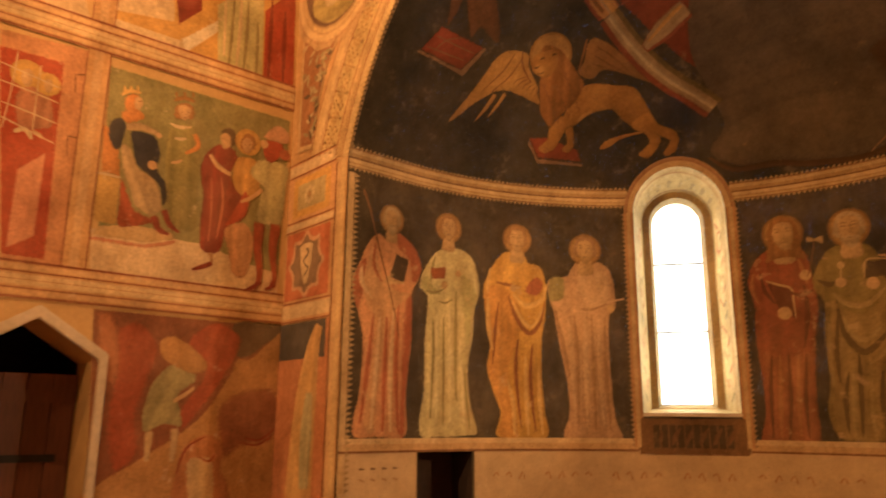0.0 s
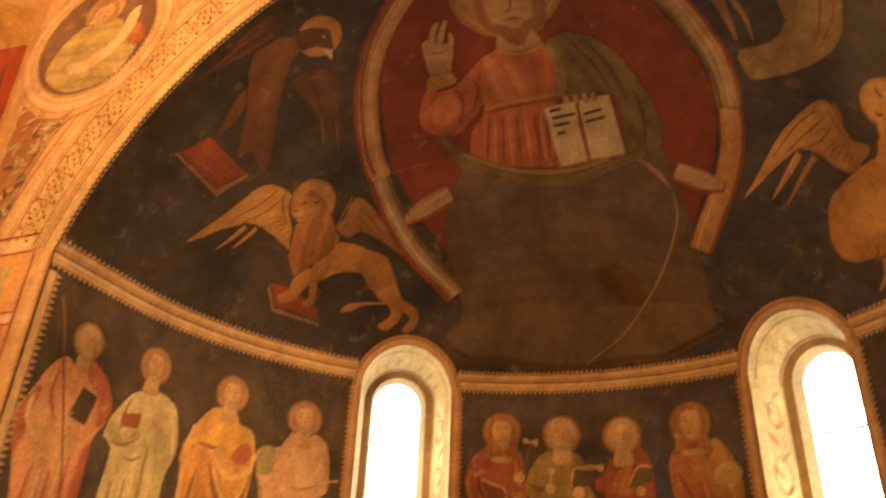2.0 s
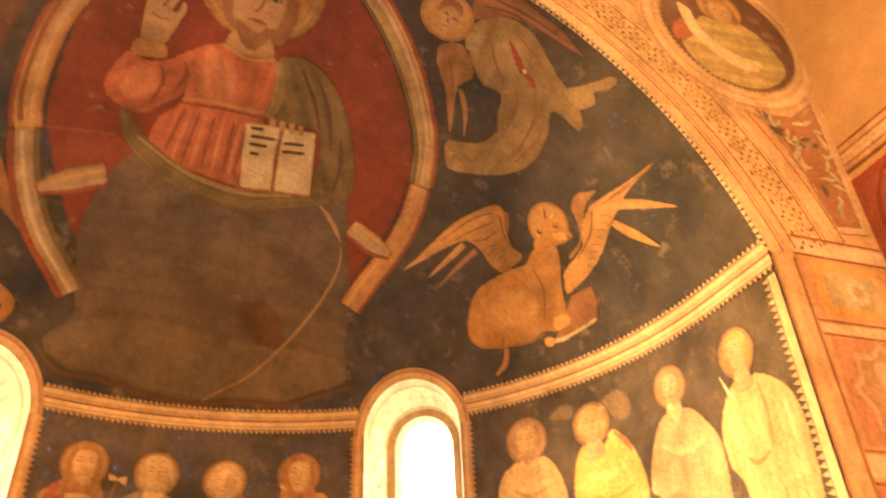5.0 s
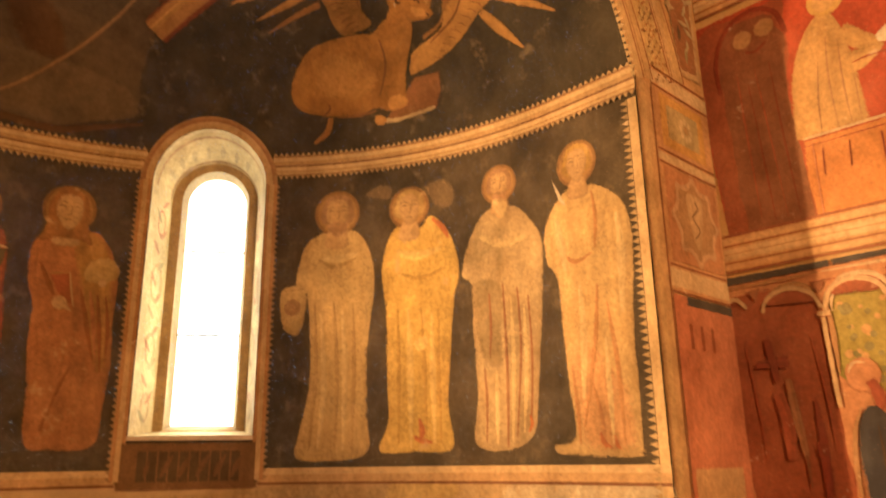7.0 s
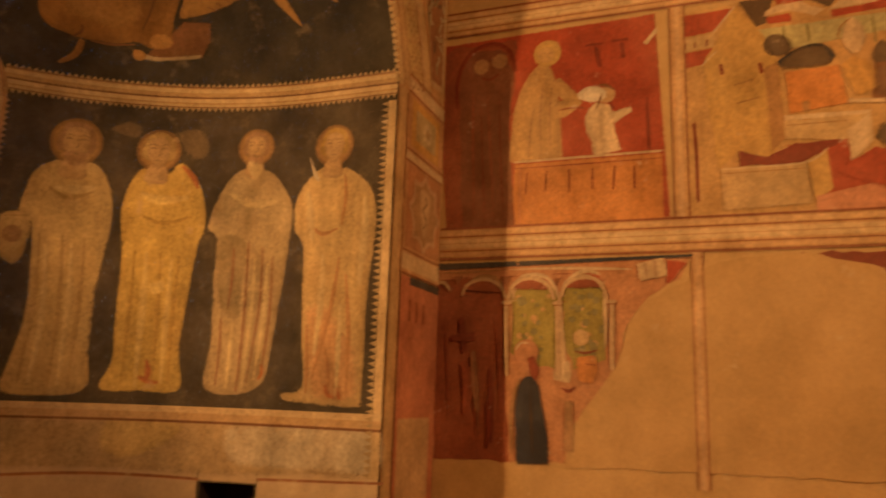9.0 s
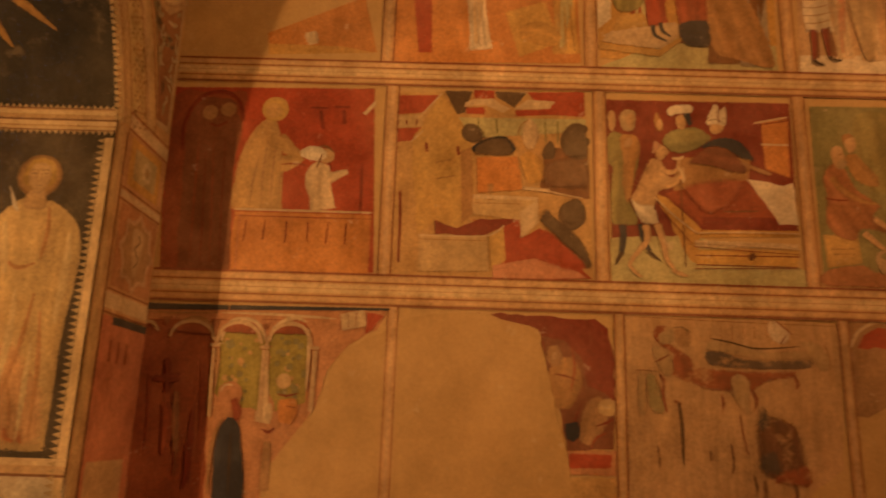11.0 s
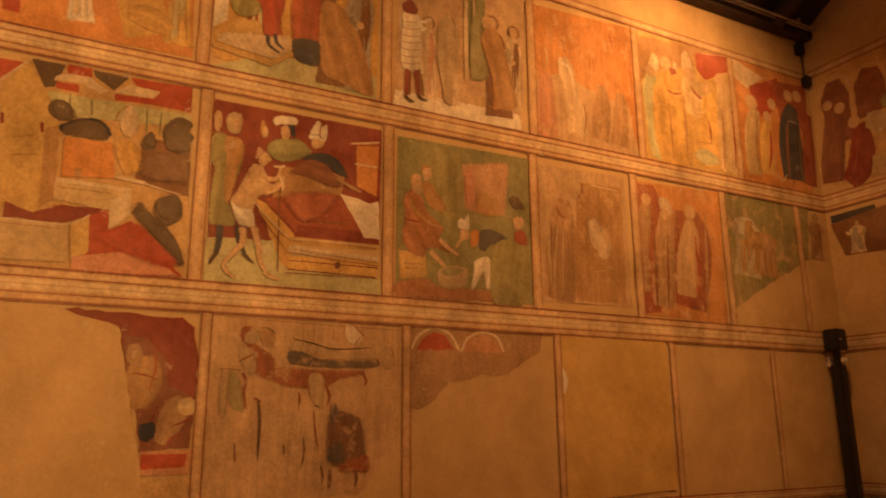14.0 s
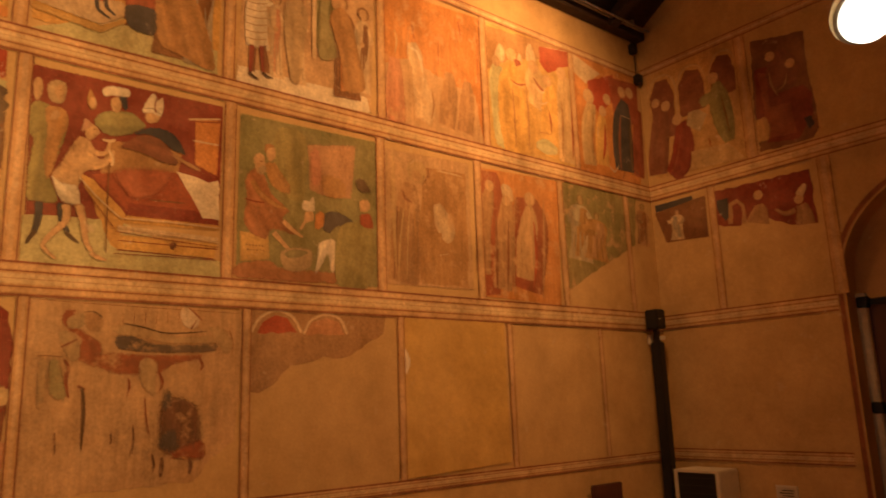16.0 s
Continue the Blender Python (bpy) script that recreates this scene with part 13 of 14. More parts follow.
fig.form(SKIRTGREY, (3.675, 1.35), (4.013, 1.4), (4.442, 1.41), (4.745, 1.41), (4.753, 1.13), (4.294, 1.1), (4.06, 1.1), (3.723, 1.13), soft=0.06)
fig.begin("ochre_stain")
fig.form(SKIRTSTAIN, (2.944, 1.43), (3.255, 1.45), (3.419, 1.32), (3.116, 1.13), (2.882, 1.2), soft=0.05)
fig.begin("ruled_line")
fig.stroke(SKIRTLINE, (1.226, 1.002, 0.012), (1.99, 1.014, 0.012), (2.816, 1.042, 0.012), (3.542, 1.027, 0.011), rim=0)
fig.begin("ruled_line")
fig.stroke(SKIRTLINE, (3.935, 1.047, 0.011), (4.444, 1.066, 0.010), (4.793, 1.081, 0.010), rim=0)
fig.end()
fig = painting(APSE, "flaked_ground", "pale flaked patches in the dark painted ground", SAINTPAINT, "plaster", base=0.0032)
fig.begin("flake")
fig.form(STAINGROUND, (2.708, 3.31), (2.826, 3.38), (2.93, 3.35), (2.915, 3.25), (2.772, 3.27), soft=0.03)
fig.begin("flake")
fig.form(STAINGROUND, (3.159, 3.32), (3.326, 3.35), (3.417, 3.2), (3.337, 3.11), (3.217, 3.18), soft=0.04)
fig.end()

# ---- chancel arch face ----
ARCH0 = SPRING_ANGLE

p = painting(EAST, "arch_border", "buff painted arch band with rows of red flowers", FRESCO, "painted border", "painted borders", base=0.004)
for r0, half, colour in ((0.30, 0.30, (0.58, 0.40, 0.19)), (0.05, 0.035, (0.62, 0.46, 0.24)), (0.31, 0.105, (0.60, 0.44, 0.20)), (0.47, 0.05, (0.62, 0.44, 0.23)), (0.095, 0.005, LINE), (0.125, 0.004, (0.4, 0.22, 0.1)), (0.195, 0.005, LINE), (0.425, 0.006, LINE), (0.455, 0.004, (0.4, 0.22, 0.1)), (0.59, 0.006, LINE)):
    p.begin("painted_moulding")
    ang = np.radians(np.linspace(-ARCH0, ARCH0, 140))
    rr = RD + r0 + half * np.array((-1, 0, 1.0))
    g = EAST.at(rr[None] * np.sin(ang)[:, None], ZC + rr[None] * np.cos(ang)[:, None])
    p.grid(g, np.array(colour) * (1 + 0.12 * (rng.random((140, 3, 1)) - 0.5)))
p.end()
# eight-petalled flowers with dark triangles between them, round the arch
marks = {"painted_flowers": ([], [], (0.46, 0.24, 0.10)), "painted_triangles": ([], [], (0.32, 0.18, 0.08))}


def arch_mark(kind, angle, radius, pts):
    v, f, _ = marks[kind]
    k = len(v)
    for along, out in pts:
        b, r = angle + along / radius, radius + out
        v.append((r * math.sin(b), -0.0135, ZC + r * math.cos(b)))
    f.append(tuple(range(k, k + len(pts))))


for i in range(38):
    a = radians(-ARCH0 + 2 * ARCH0 * (i + 0.5) / 38)
    R = RD + 0.31
    for k in range(8):
        b = k * math.pi / 4
        arch_mark("painted_flowers", a, R, [(0.044 * math.cos(b) + 0.013 * math.cos(b + t), 0.044 * math.sin(b) + 0.011 * math.sin(b + t)) for t in (0, 1.57, 3.14, 4.71)])
    arch_mark("painted_flowers", a, R, [(0.012 * math.cos(t), 0.012 * math.sin(t)) for t in (0, 1.05, 2.1, 3.14, 4.19, 5.24)])
    for along in (0.075, 0.105, -0.075):
        for out in (-0.075, 0.0, 0.075) if along == 0.105 else (-0.045, 0.045):
            e = 1 if out >= 0 else -1
            arch_mark("painted_triangles", a, R, [(along - 0.014, out - e * 0.010), (along + 0.014, out - e * 0.010), (along, out + e * 0.016)])
    for out in (-0.08, 0.08):
        arch_mark("painted_triangles", a, R, [(-0.02, out), (0.0, out + 0.012), (0.02, out), (0.0, out - 0.012)])
for name, (v, f, c) in marks.items():
    tagged(mesh_object(name, v, f, FRESCO, None, np.tile(c, (len(v), 1))), "small red flowers painted along the arch band" if name == "painted_flowers" else "small dark triangles painted between arch flowers", "painted border", kind="stuff")
teeth(DOME, [(a, 0.012) for a in np.linspace(-ARCH0, ARCH0, 160)], "pale saw-toothed fringe round the vault", depth=0.045, flip=1)

SIDE_RED = (0.5, 0.14, 0.06)
for e in (-1, 1):
    wide = WL if e < 0 else HALF
    x = lambda v: e * v
    p = painting(EAST, "pier_fresco", "painted pier panels with a white serpent shield", FRESCO, "fresco", "pier panels", base=0.004)
    p.begin("painted_moulding")
    p.box((0.60, 0.40, 0.2), *sorted((x(RC + 0.012), x(RC + 0.15))), 0.02, ZS + 0.02)
    p.box((0.62, 0.44, 0.22), *sorted((x(RC + 0.03), x(RC + 0.09))), 0.02, ZS)
    p.begin("ruled_line").box(LINE, *sorted((x(RC + 0.145), x(RC + 0.16))), 0.02, ZS)
    p.begin("painted_field")
    p.box((0.6, 0.34, 0.16), *sorted((x(RC + 0.16), x(wide))), 2.36, 3.72)
    p.box(CREAM, *sorted((x(RC + 0.16), x(wide))), 3.60, 3.70)
    p.box(CREAM, *sorted((x(RC + 0.16), x(wide))), 2.38, 2.50)
    p.box(CREAM, *sorted((x(RC + 0.16), x(wide))), 3.12, 3.18)
    p.box(OCHRE, *sorted((x(RC + 0.23), x(wide - 0.09))), 3.22, 3.57)
    p.box((0.45, 0.36, 0.18), *sorted((x(RC + 0.30), x(wide - 0.16))), 3.28, 3.51)
    mid = (RC + 0.2 + wide) / 2
    for k in range(8):
        t = k * 0.785
        p.begin("painted_petal").disc((0.60, 0.48, 0.28), x(mid) + 0.06 * math.cos(t), 3.395 + 0.06 * math.sin(t), 0.024, rim=0.3)
    p.begin("painted_petal").disc((0.42, 0.27, 0.12), x(mid), 3.395, 0.03, rim=0.3)
    p.begin("painted_field").box(SIDE_RED if e < 0 else (0.52, 0.25, 0.12), *sorted((x(RC + 0.2), x(wide - 0.03))), 2.53, 3.10)
    lobe = lambda grow: [(x(mid) + grow * (0.215 + 0.03 * math.cos(8 * t)) * math.cos(t) * 1.1, 2.815 + grow * (0.215 + 0.03 * math.cos(8 * t)) * math.sin(t) * 1.1) for t in np.linspace(0, 2 * math.pi, 24, endpoint=False)]
    p.begin("lobed_frame").form((0.60, 0.34, 0.20) if e < 0 else (0.64, 0.42, 0.25), *lobe(1.1), model=0.1)
    p.begin("lobed_field").form((0.20, 0.12, 0.075) if e < 0 else (0.46, 0.28, 0.14), *lobe(0.94), model=0.1)
    p.begin("painted_shield").form(CREAM if e < 0 else (0.62, 0.44, 0.25), (x(mid) - 0.09, 2.97), (x(mid) + 0.09, 2.97), (x(mid) + 0.085, 2.82), (x(mid) + 0.05, 2.70), (x(mid), 2.64), (x(mid) - 0.05, 2.70), (x(mid) - 0.085, 2.82), soft=0.008)
    p.begin("serpent").stroke((0.10, 0.07, 0.05) if e < 0 else (0.30, 0.19, 0.1), *[(x(mid) + 0.036 * math.sin(k * 1.5), 2.94 - k * 0.033, 0.014 - 0.001 * k) for k in range(8)], folds=0.05)
    p.begin("ruled_line")
    for z in (2.36, 2.51, 3.11, 3.19, 3.59, 3.71):
        p.begin("ruled_line")
        p.box(LINE, *sorted((x(RC + 0.16), x(wide))), z - 0.006, z + 0.008)
    p.begin("painted_field")
    low = (0.5, 0.2, 0.09) if e < 0 else (0.56, 0.2, 0.11)
    p.box(low, *sorted((x(RC + 0.16), x(wide))), 0.02, 2.35)
    if e > 0:
        for k in (0, 1, 2):
            p.box((0.3, 0.07, 0.03), *sorted((x(RC + 0.3 + 0.12 * k), x(RC + 0.34 + 0.12 * k))), 2.05, 2.2)
        p.box((0.58, 0.38, 0.2), *sorted((x(RC + 0.2), x(wide - 0.1))), 0.02, 1.45)
        p.box(NAVYPAINT, *sorted((x(RC + 0.3), x(wide))), 2.29, 2.35)
    else:
        p.box(NAVYPAINT, *sorted((x(RC + 0.2), x(wide))), 2.05, 2.35)
        p.stroke(OCHREWALL, (x(RC + 0.3), 2.3, 0.05), (x(RC + 0.38), 2.1, 0.1), (x(RC + 0.45), 1.7, 0.16), (x(RC + 0.5), 1.0, 0.2))
        p.stroke((0.4, 0.36, 0.2), (x(RC + 0.4), 1.8, 0.05), (x(RC + 0.42), 1.5, 0.09), (x(RC + 0.42), 1.1, 0.07))
    # spandrel: leaf panels and roundel
    p.end()
    q = painting(EAST, "leaf_panel_fresco", "russet painted panel crowded with grey-green leaves", FRESCO, "fresco", "leaf panels", base=0.006)
    for corners, spots in (((((2.83, 4.72), (2.98, 4.66), (3.20, 4.70), (3.46, 4.90), (3.46, 4.46), (3.46, 3.80), (3.2, 3.78), (3.13, 4.19), (3.01, 4.48))), 46),
                           (((2.1, 5.42), (1.75, 5.71), (1.3, 5.98), (0.95, 6.16), (1.5, 6.12), (2.2, 6.02), (2.28, 5.8)), 40)):
        q.begin("panel_frame").form((0.62, 0.44, 0.23), *[(x(a), b) for a, b in corners], model=0.05, sharp=1)
        cu, cv = sum(a for a, _ in corners) / len(corners), sum(b for _, b in corners) / len(corners)
        q.begin("panel_ground").form((0.36, 0.16, 0.07), *[(x(cu + 0.88 * (a - cu)), cv + 0.93 * (b - cv)) for a, b in corners], model=0.05, sharp=1)
        loop = np.array(corners)
        for k in range(spots):
            # a point somewhere between the middle and the outline
            n0 = int(rng.integers(len(loop)))
            edge = loop[n0] + (loop[(n0 + 1) % len(loop)] - loop[n0]) * rng.random()
            spot = np.array((cu, cv)) + (edge - np.array((cu, cv))) * (0.8 * math.sqrt(rng.random()))
            t, size = rng.random() * 6.28, 0.035 + 0.03 * rng.random()
            tint = ((0.46, 0.38, 0.22), (0.54, 0.42, 0.24), (0.32, 0.26, 0.13), (0.14, 0.09, 0.05))[int(rng.integers(4))]
            q.begin("painted_leaf").stroke(tint, (x(spot[0] - size * math.cos(t)), spot[1] - size * math.sin(t), 0.004), (x(spot[0] + 0.01 * math.sin(t)), spot[1], 0.024), (x(spot[0] + size * math.cos(t)), spot[1] + size * math.sin(t), 0.004), rim=0.3)
    q.end()
    cu, cv, rr = e * 2.913, 5.341, 0.536
    q = painting(EAST, "roundel_fresco", "round painted medallion with a half-length prophet and scroll", FRESCO, "fresco", "arch roundels", base=0.006)
    q.begin("roundel_frame").disc((0.60, 0.40, 0.20), cu, cv, rr * 1.36).disc((0.40, 0.2, 0.09), cu, cv, rr * 1.27, rim=0).disc((0.64, 0.46, 0.24), cu, cv, rr * 1.245, rim=0).disc((0.44, 0.25, 0.11), cu, cv, rr * 1.12, rim=0).disc((0.60, 0.43, 0.21), cu, cv, rr * 1.1, rim=0)
    q.begin("roundel_ground").disc((0.15, 0.075, 0.045), cu, cv, rr, rim=0)
    for k in range(9):
        t = k * 2.4
        q.begin("painted_cloud").form((0.23, 0.125, 0.075), *[(cu + e * 0.1 + rr * (0.55 * math.cos(t) + 0.2 * math.cos(b)), cv + rr * (0.55 * math.sin(t) + 0.1 * math.sin(b))) for b in (0, 1, 2, 3, 4, 5)], soft=0.05)
    fit = lambda pts: [(cu - e * a, cv + b) for a, b in pts]
    q.begin("painted_halo").disc((0.52, 0.31, 0.11), cu, cv + 0.26, 0.185, rim=0.4)
    q.begin("robe").form((0.42, 0.33, 0.12), *fit(((-0.1, 0.16), (0.16, 0.14), (0.3, -0.02), (0.42, -0.2), (0.3, -0.42), (0.05, -0.5), (-0.2, -0.45), (-0.4, -0.26), (-0.36, -0.05), (-0.24, 0.1))), folds=0.25)
    q.begin("hair").form((0.34, 0.2, 0.08), *fit(((-0.13, 0.26), (-0.06, 0.38), (0.07, 0.38), (0.14, 0.26), (0.12, 0.12), (-0.12, 0.12))), folds=0.2)
    q.begin("face").form(SAINTSKIN, *fit(((-0.08, 0.3), (0.06, 0.32), (0.1, 0.22), (0.05, 0.1), (-0.05, 0.1), (-0.1, 0.2))), model=0.3)
    q.begin("facial_feature").stroke((0.26, 0.13, 0.06), (cu - 0.06, cv + 0.23, 0.005), (cu - 0.02, cv + 0.24, 0.006)).stroke((0.26, 0.13, 0.06), (cu + 0.02, cv + 0.24, 0.006), (cu + 0.06, cv + 0.23, 0.005)).stroke((0.26, 0.13, 0.06), (cu, cv + 0.22, 0.004), (cu + 0.01, cv + 0.17, 0.006))
    q.begin("sleeve").form((0.38, 0.13, 0.06), *fit(((0.3, 0.05), (0.42, 0.0), (0.48, -0.14), (0.4, -0.2), (0.3, -0.1))))
    q.begin("scroll").form((0.68, 0.54, 0.30), *fit(((0.36, 0.2), (0.26, 0.16), (0.22, 0.0), (0.1, -0.14), (-0.08, -0.2), (-0.2, -0.2), (-0.16, -0.32), (0.04, -0.32), (0.22, -0.2), (0.34, -0.04))), model=0.15)
    q.end()
    teeth(EAST, [(cu + rr * 1.01 * math.cos(t), cv + rr * 1.01 * math.sin(t)) for t in np.linspace(0, 2 * math.pi, 90)], "pale saw-toothed fringe inside a painted roundel", depth=0.03, flip=1, colour=(0.56, 0.38, 0.18), base=0.0125)


# ---- doorway in the north wall ----
def doorway():
    door = structure("door_1", "dark doorway with pointed stone frame and shut wooden leaf", "door")
    o = [(DOOR_Y - 0.465, 0), (DOOR_Y - 0.465, 2.03), (DOOR_Y, 2.33), (DOOR_Y + 0.465, 2.03), (DOOR_Y + 0.465, 0)]
    i = [(DOOR_Y + DOOR_HALF, 0), (DOOR_Y + DOOR_HALF, DOOR_SHOULDER), (DOOR_Y, DOOR_APEX), (DOOR_Y - DOOR_HALF, DOOR_SHOULDER), (DOOR_Y - DOOR_HALF, 0)]
    bm = holed_slab(o + i, [], lambda a, b, d: (-WL + 0.03 - d, a, b), 0.05)
    bmesh.ops.bevel(bm, geom=[e for e in bm.edges if len(e.link_faces) == 2 and e.calc_face_angle(0) > 0.8], offset=0.008, segments=2, affect="EDGES")
    part("stone_frame", bm, STONE, door, "pale stone frame with a pointed head")
    # added near-black box that shuts out the sky behind the opening
    part("closing_box", box_bm((-WL - 1.6, -WL - 1.55, DOOR_Y - 0.6, DOOR_Y + 0.6, 0, 2.4), (-WL - 1.6, -WL - 0.5, DOOR_Y - 0.65, DOOR_Y - 0.6, 0, 2.4),
                           (-WL - 1.6, -WL - 0.5, DOOR_Y + 0.6, DOOR_Y + 0.65, 0, 2.4), (-WL - 1.6, -WL - 0.5, DOOR_Y - 0.65, DOOR_Y + 0.65, 2.4, 2.45)), DARK, door)
    for k in range(5):
        y = DOOR_Y - 0.40 + k * 0.16
        part("plank", box_bm((-WL - 0.44, -WL - 0.40, y, y + 0.156, 0.01, 1.9), bevel=0.004), DOORWOOD, door)
    part("lintel_board", box_bm((-WL - 0.46, -WL - 0.39, DOOR_Y - 0.4, DOOR_Y + 0.4, 1.70, 1.78), bevel=0.006), DOORWOOD, door)
    for z in (0.5, 1.3):
        part("strap_hinge", box_bm((-WL - 0.40, -WL - 0.392, DOOR_Y - 0.34, DOOR_Y + 0.3, z, z + 0.05)), IRON, door)


doorway()


# ---- entrance portal in the west wall ----
def portal():
    door = structure("door_2", "arched entrance portal with dark red-brown wooden leaves", "door")
    y = -LONG - 0.28
    for k in range(12):
        x = -PORTAL_HALF + 0.08 + k * (2 * PORTAL_HALF - 0.16) / 12
        part("plank", box_bm((x, x + 0.185, y - 0.06, y, 0.01, 2.62), bevel=0.005), DOORWOOD, door)
    for z in (1.52, 2.62):
        part("iron_bar", box_bm((-PORTAL_HALF + 0.02, PORTAL_HALF - 0.02, y, y + 0.035, z, z + 0.06), bevel=0.006), IRON, door)
        for x in (-PORTAL_HALF + 0.01, PORTAL_HALF - 0.12):
            part("hinge_pin", box_bm((x, x + 0.11, y - 0.01, y + 0.1, z - 0.03, z + 0.09), bevel=0.01), IRON, door)
    for e in (-1, 1):
        x = e * (PORTAL_HALF - 0.05)
        part("stone_jamb", box_bm((x - 0.05, x + 0.05, y - 0.05, y + 0.08, 0, 2.75), bevel=0.01), STONE, door)
    head = [(-PORTAL_HALF, 2.69), (PORTAL_HALF, 2.69), (PORTAL_HALF, PORTAL_SPRING)] + [(PORTAL_HALF * math.cos(radians(a)), PORTAL_SPRING + 1.05 * math.sin(radians(a))) for a in range(6, 175, 6)] + [(-PORTAL_HALF, PORTAL_SPRING)]
    ob = part("tympanum", holed_slab(head, [], lambda a, b, d: (a, y - d, b), 0.1), BARE, door, "plain plaster tympanum")
    coloured(ob, (0.5, 0.3, 0.13))
    rim = [((PORTAL_HALF + 0.05) * math.cos(radians(a)), PORTAL_SPRING + 1.10 * math.sin(radians(a)), 0.035) for a in range(0, 181, 6)]
    p = painting(WEST, "portal_border", "dark red painted border round the portal arch", FRESCO, "painted border", "painted borders")
    p.begin("painted_moulding").stroke((0.3, 0.1, 0.04), *rim, folds=0.05)
    for e in (-1, 1):
        p.begin("painted_moulding").stroke((0.3, 0.1, 0.04), (e * (PORTAL_HALF + 0.05), 0.02, 0.035), (e * (PORTAL_HALF + 0.05), 1.5, 0.035), (e * (PORTAL_HALF + 0.05), PORTAL_SPRING, 0.035), folds=0.05)
    p.end()
    # unseen slab added outside the wall to keep sky light out of the portal
    part("unseen_backing", box_bm((-PORTAL_HALF - 0.1, PORTAL_HALF + 0.1, -LONG - 0.62, -LONG - 0.52, 0, 4.2)), DARK, door)


portal()


def oculus():
    win = structure("window_3", "round daylit window high in the entrance wall", "window")
    n = 40
    for name, r0, r1, d0, d1, mat in (("rim", OCULUS_R - 0.045, OCULUS_R + 0.004, 0.10, 0.16, STEEL), ("pane", 0.0, OCULUS_R - 0.04, 0.13, 0.145, DAYLIGHT)):
        v, f = [], []
        for d in (d0, d1):
            for r in (r0, r1):
                for i in range(n):
                    a = 2 * math.pi * i / n
                    v.append((OCULUS_X + max(r, 0.001) * math.cos(a), -LONG - d, OCULUS_Z + max(r, 0.001) * math.sin(a)))
        for i in range(n):
            j = (i + 1) % n
            f += [(i, j, n + j, n + i), (2 * n + i, 3 * n + i, 3 * n + j, 2 * n + j), (n + i, n + j, 3 * n + j, 3 * n + i), (i, 2 * n + i, 2 * n + j, j)]
        mesh_object(name, v, f, mat, win)


oculus()


# ---- roof timbers and wiring ----
def rod(path, radius, n=8):
    """A round bar along points."""
    bm = bmesh.new()
    for a, b in zip(path, path[1:]):
        a, b = Vector(a), Vector(b)
        turn = (b - a).to_track_quat("Z", "Y").to_matrix().to_4x4()
        bmesh.ops.create_cone(bm, cap_ends=True, segments=n, radius1=radius, radius2=radius, depth=(b - a).length, matrix=Matrix.Translation((a + b) / 2) @ turn)
    return bm


def thing(name, label, category, group=""):
    return tagged(new(name), label, category, group)


for e, wide, word in ((1, HALF, "south"), (-1, WL, "north")):
    beam = thing("wall_plate", "dark timber wall plate under the roof slope", "roof beam", "roof timbers")
    x0, x1 = sorted((e * (wide - 0.16), e * (wide - 0.005)))
    part("timber", box_bm((x0, x1, -LONG + 0.01, -0.01, PLATE - 0.12, PLATE + 0.02), bevel=0.012), TIMBER, beam)
for k in range(6):
    y = -1.2 - k * 1.75
    tie = thing("rafter_pair", "dark timber rafters below the roof boarding", "roof beam", "roof timbers")
    for e, wide in ((1, HALF), (-1, WL)):
        bm = bmesh.new()
        run = Vector((e * wide, 0, PLATE - RIDGE))
        mid = Vector((e * wide / 2, y, (PLATE + RIDGE) / 2 - 0.17))
        turn = Matrix.Rotation(math.atan2(RIDGE - PLATE, wide) * e, 4, "Y")
        bmesh.ops.create_cube(bm, size=1, matrix=Matrix.Translation(mid) @ turn @ Matrix.Diagonal((run.length - 0.35, 0.14, 0.16, 1)))
        part("rafter", bm, TIMBER, tie)
for k, off in enumerate((0.0, 0.13)):
    pipe = thing("conduit", "pale cable conduit clipped along the wall plate", "conduit", "conduits")
    x, z = HALF - 0.22 - off * 0.6, PLATE - 0.06 - off * 0.2
    part("pipe", rod([(x, -LONG + 0.12, z), (x, -2.0, z)], 0.014), STEEL, pipe)
    for y in (-10.2, -8.4, -6.6, -4.8):
        part("clip", box_bm((x - 0.02, x + 0.02, y - 0.02, y + 0.02, z - 0.005, z + 0.06)), STEEL, pipe)
for y, z, h in ((-LONG + 0.16, PLATE - 0.18, 0.14), (-LONG + 0.1, PLATE - 0.62, 0.13)):
    box = thing("junction_box", "small dark electrical box in the roof corner", "electrical box", "electrical boxes")
    part("casing", box_bm((HALF - 0.1, HALF - 0.006, y - 0.05, y + 0.05, z - h, z), bevel=0.01), BLACK, box)
    part("cable", rod([(HALF - 0.03, y, z), (HALF - 0.03, y, z + 0.3)], 0.008), BLACK, box)


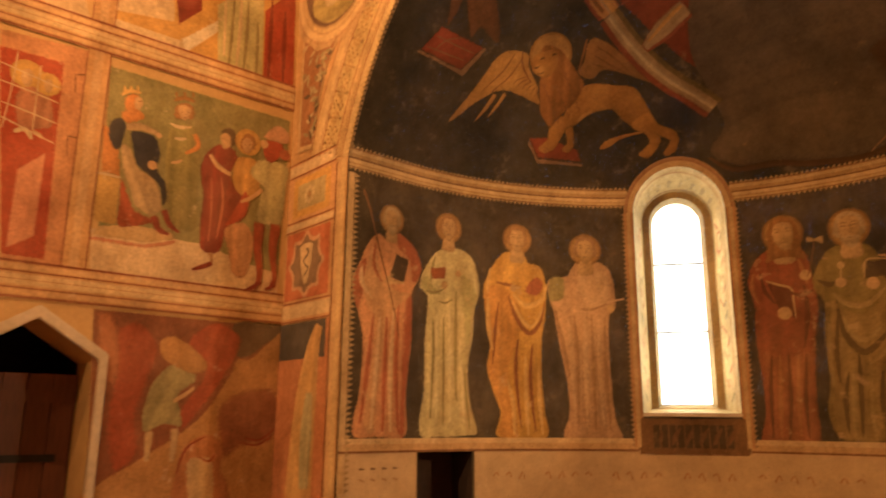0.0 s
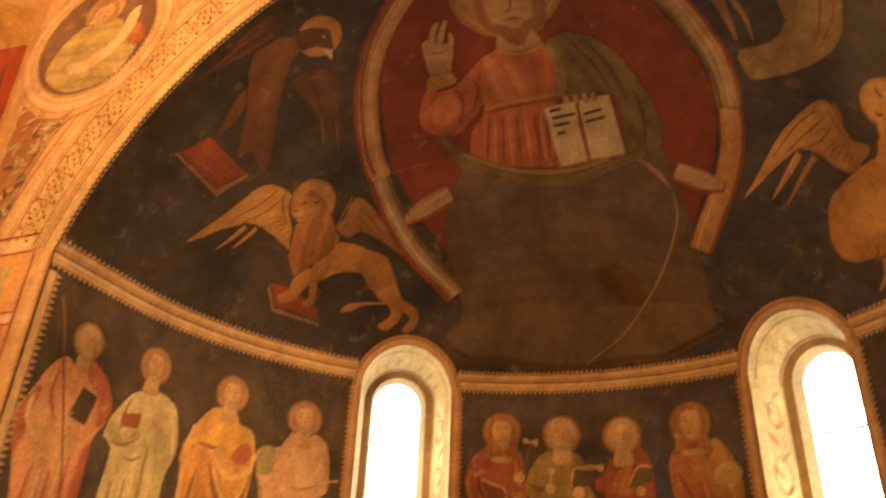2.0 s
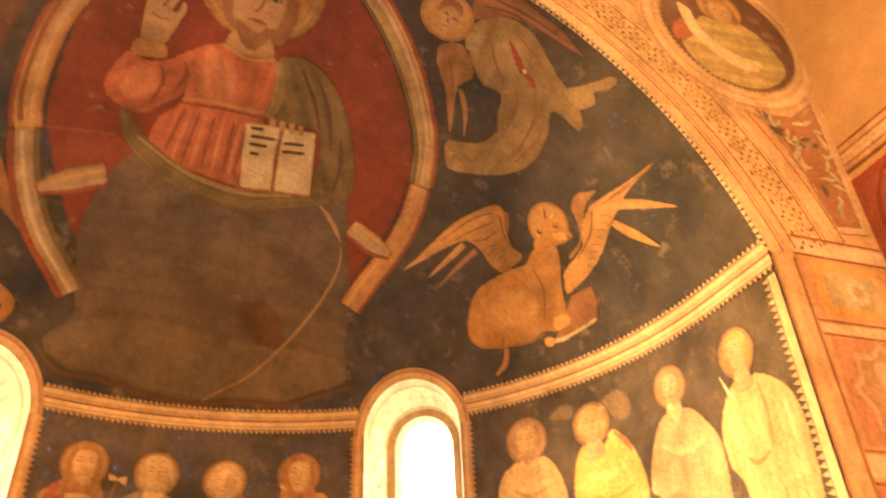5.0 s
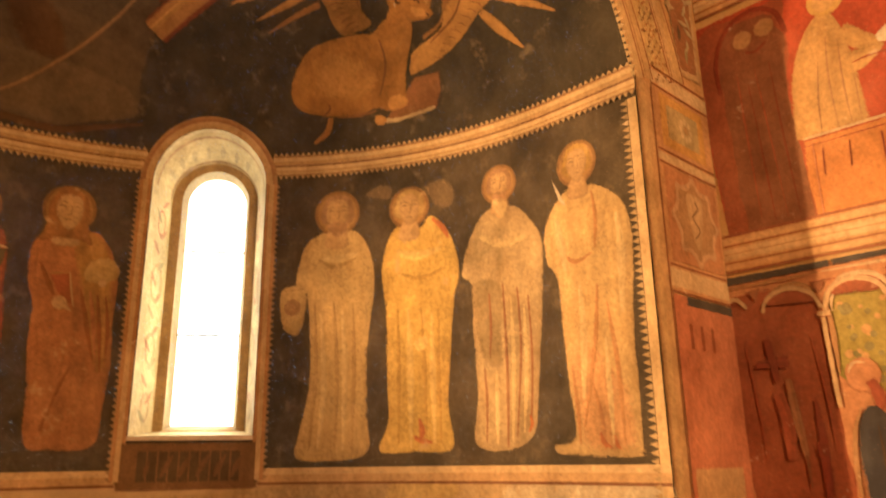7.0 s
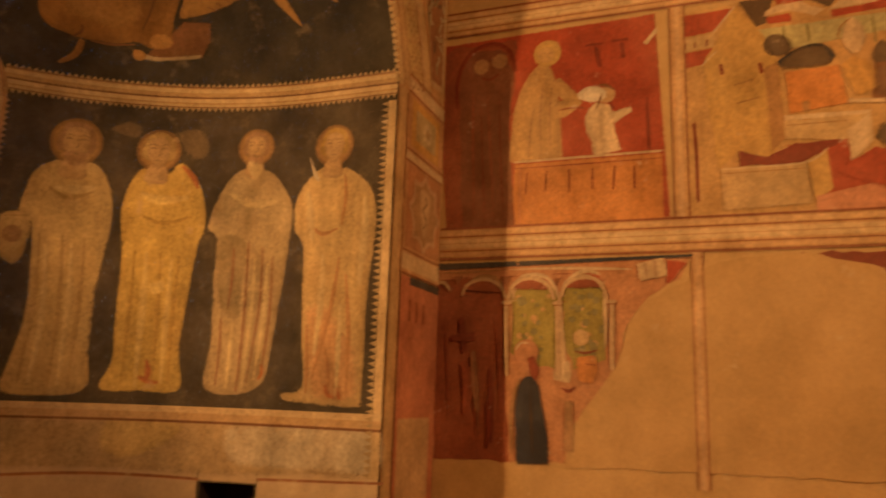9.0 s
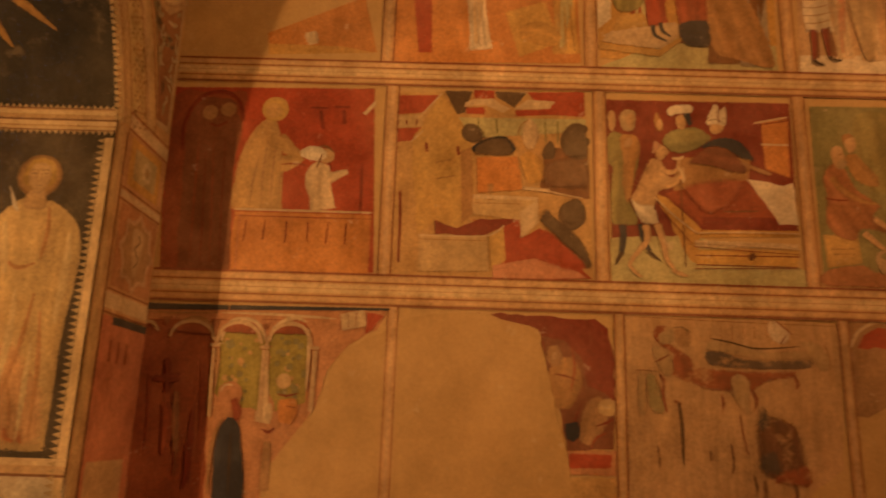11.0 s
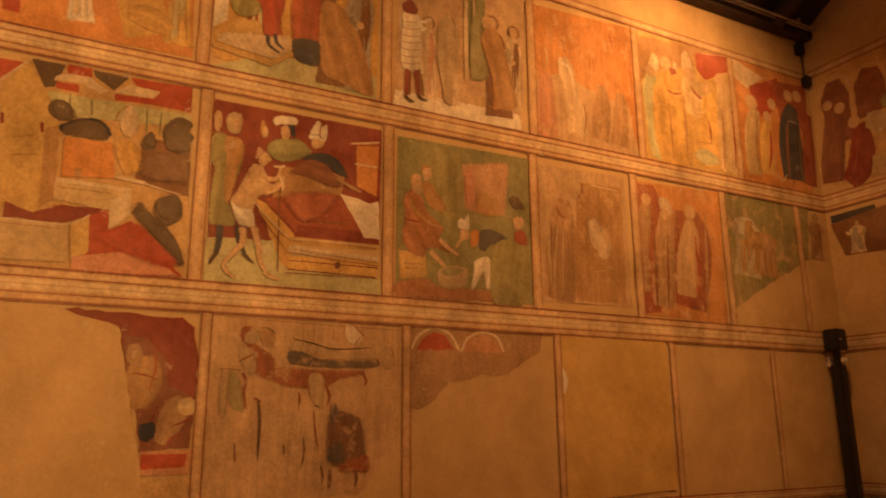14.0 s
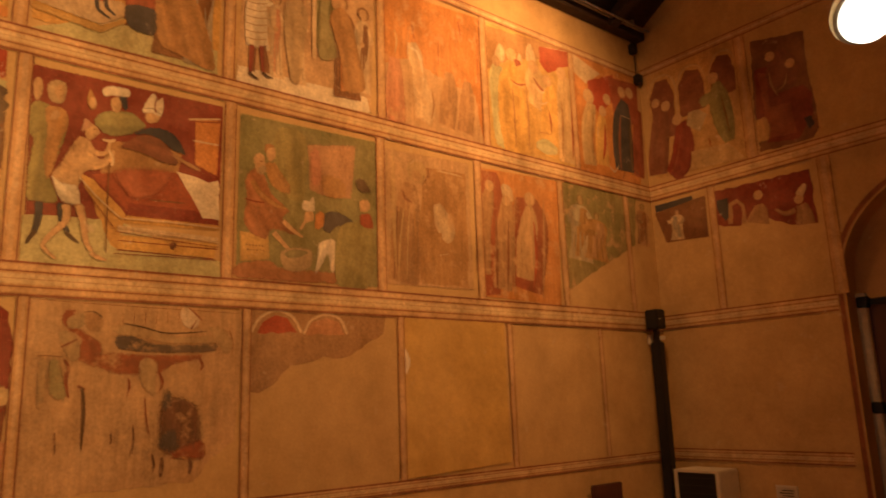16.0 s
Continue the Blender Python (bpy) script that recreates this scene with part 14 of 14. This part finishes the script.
# ---- furniture by the entrance wall ----
def column_speaker(x, y):
    sp = thing("loudspeaker_column", "tall black column loudspeaker on a pole in the corner", "loudspeaker")
    part("foot", box_bm((x - 0.2, x + 0.15, y - 0.12, y + 0.2, 0, 0.03), bevel=0.008), BLACK, sp)
    part("column", box_bm((x - 0.065, x + 0.065, y - 0.06, y + 0.06, 0.03, 2.40), bevel=0.012), BLACK, sp)
    head = part("speaker_head", box_bm((x - 0.10, x + 0.08, y - 0.08, y + 0.1, 2.56, 2.80), bevel=0.014), BLACK, sp)
    part("bracket", box_bm((x - 0.11, x - 0.06, y - 0.02, y + 0.03, 2.42, 2.47), (x + 0.07, x + 0.12, y - 0.02, y + 0.03, 2.38, 2.50), bevel=0.005), ENAMEL, sp, "pale bracket")
    part("neck", box_bm((x - 0.03, x + 0.03, y - 0.03, y + 0.03, 2.38, 2.58)), BLACK, sp)
    bm = bmesh.new()
    bmesh.ops.create_cone(bm, cap_ends=True, segments=16, radius1=0.012, radius2=0.008, depth=0.012, matrix=Matrix.Translation((x - 0.1, y + 0.05, 2.68)) @ Matrix.Rotation(radians(-90), 4, "Y"))
    part("indicator", bm, ENAMEL, head)


column_speaker(HALF - 0.13, -LONG + 0.34)


def heater(x0, x1, y0, y1, h):
    ob = thing("heater_cabinet", "cream metal cabinet with a black grille front", "heater")
    part("casing", box_bm((x0, x1, y0, y1 - 0.03, 0.04, h), bevel=0.015), ENAMEL, ob)
    part("plinth", box_bm((x0 + 0.02, x1 - 0.02, y0 + 0.02, y1 - 0.06, 0, 0.04)), BLACK, ob)
    w = 0.045
    for bx in ((x0, x0 + w, h - 0.9, h), (x1 - w, x1, h - 0.9, h), (x0 + w, x1 - w, h - w * 0.7, h), (x0 + w, x1 - w, h - 0.9, h - 0.86)):
        part("front_frame", box_bm((bx[0], bx[1], y1 - 0.03, y1, max(0.04, bx[2]), bx[3]), bevel=0.006), ENAMEL, ob)
    part("grille", box_bm((x0 + w, x1 - w, y1 - 0.032, y1 - 0.02, 0.06, h - 0.03)), BLACK, ob, "black grille panel")
    for k in range(9):
        z = 0.12 + k * 0.085
        part("slat", box_bm((x0 + w, x1 - w, y1 - 0.02, y1 - 0.012, z, z + 0.012)), BLACK, ob)


heater(2.66, 3.24, -LONG + 0.02, -LONG + 0.45, 0.9)

plate = thing("wall_sign", "small framed notice with unreadable lines on plaster", "notice")
part("frame", box_bm((2.0, 2.24, -LONG, -LONG + 0.02, 0.56, 0.74), bevel=0.004), ENAMEL, plate)
part("sheet", box_bm((2.02, 2.22, -LONG + 0.02, -LONG + 0.024, 0.58, 0.72)), STONE, plate)
for k in range(4):
    part("printed_line", box_bm((2.04, 2.20 - 0.03 * (k % 2), -LONG + 0.024, -LONG + 0.026, 0.60 + k * 0.028, 0.61 + k * 0.028)), BLACK, plate)


def bench(y0, y1):
    ob = thing("wooden_bench", "dark brown wooden bench against the painted wall", "bench")
    x = HALF - 0.06
    part("back_rail", box_bm((x - 0.05, x, y0, y1, 0.55, 0.82), bevel=0.01), DOORWOOD, ob)
    part("seat", box_bm((x - 0.42, x, y0, y1, 0.41, 0.45), bevel=0.008), DOORWOOD, ob)
    for y in (y0 + 0.06, y1 - 0.06):
        part("leg", box_bm((x - 0.05, x, y - 0.03, y + 0.03, 0, 0.55), bevel=0.005), DOORWOOD, ob)
        part("leg", box_bm((x - 0.42, x - 0.37, y - 0.03, y + 0.03, 0, 0.41), bevel=0.005), DOORWOOD, ob)


bench(-9.45, -8.95)
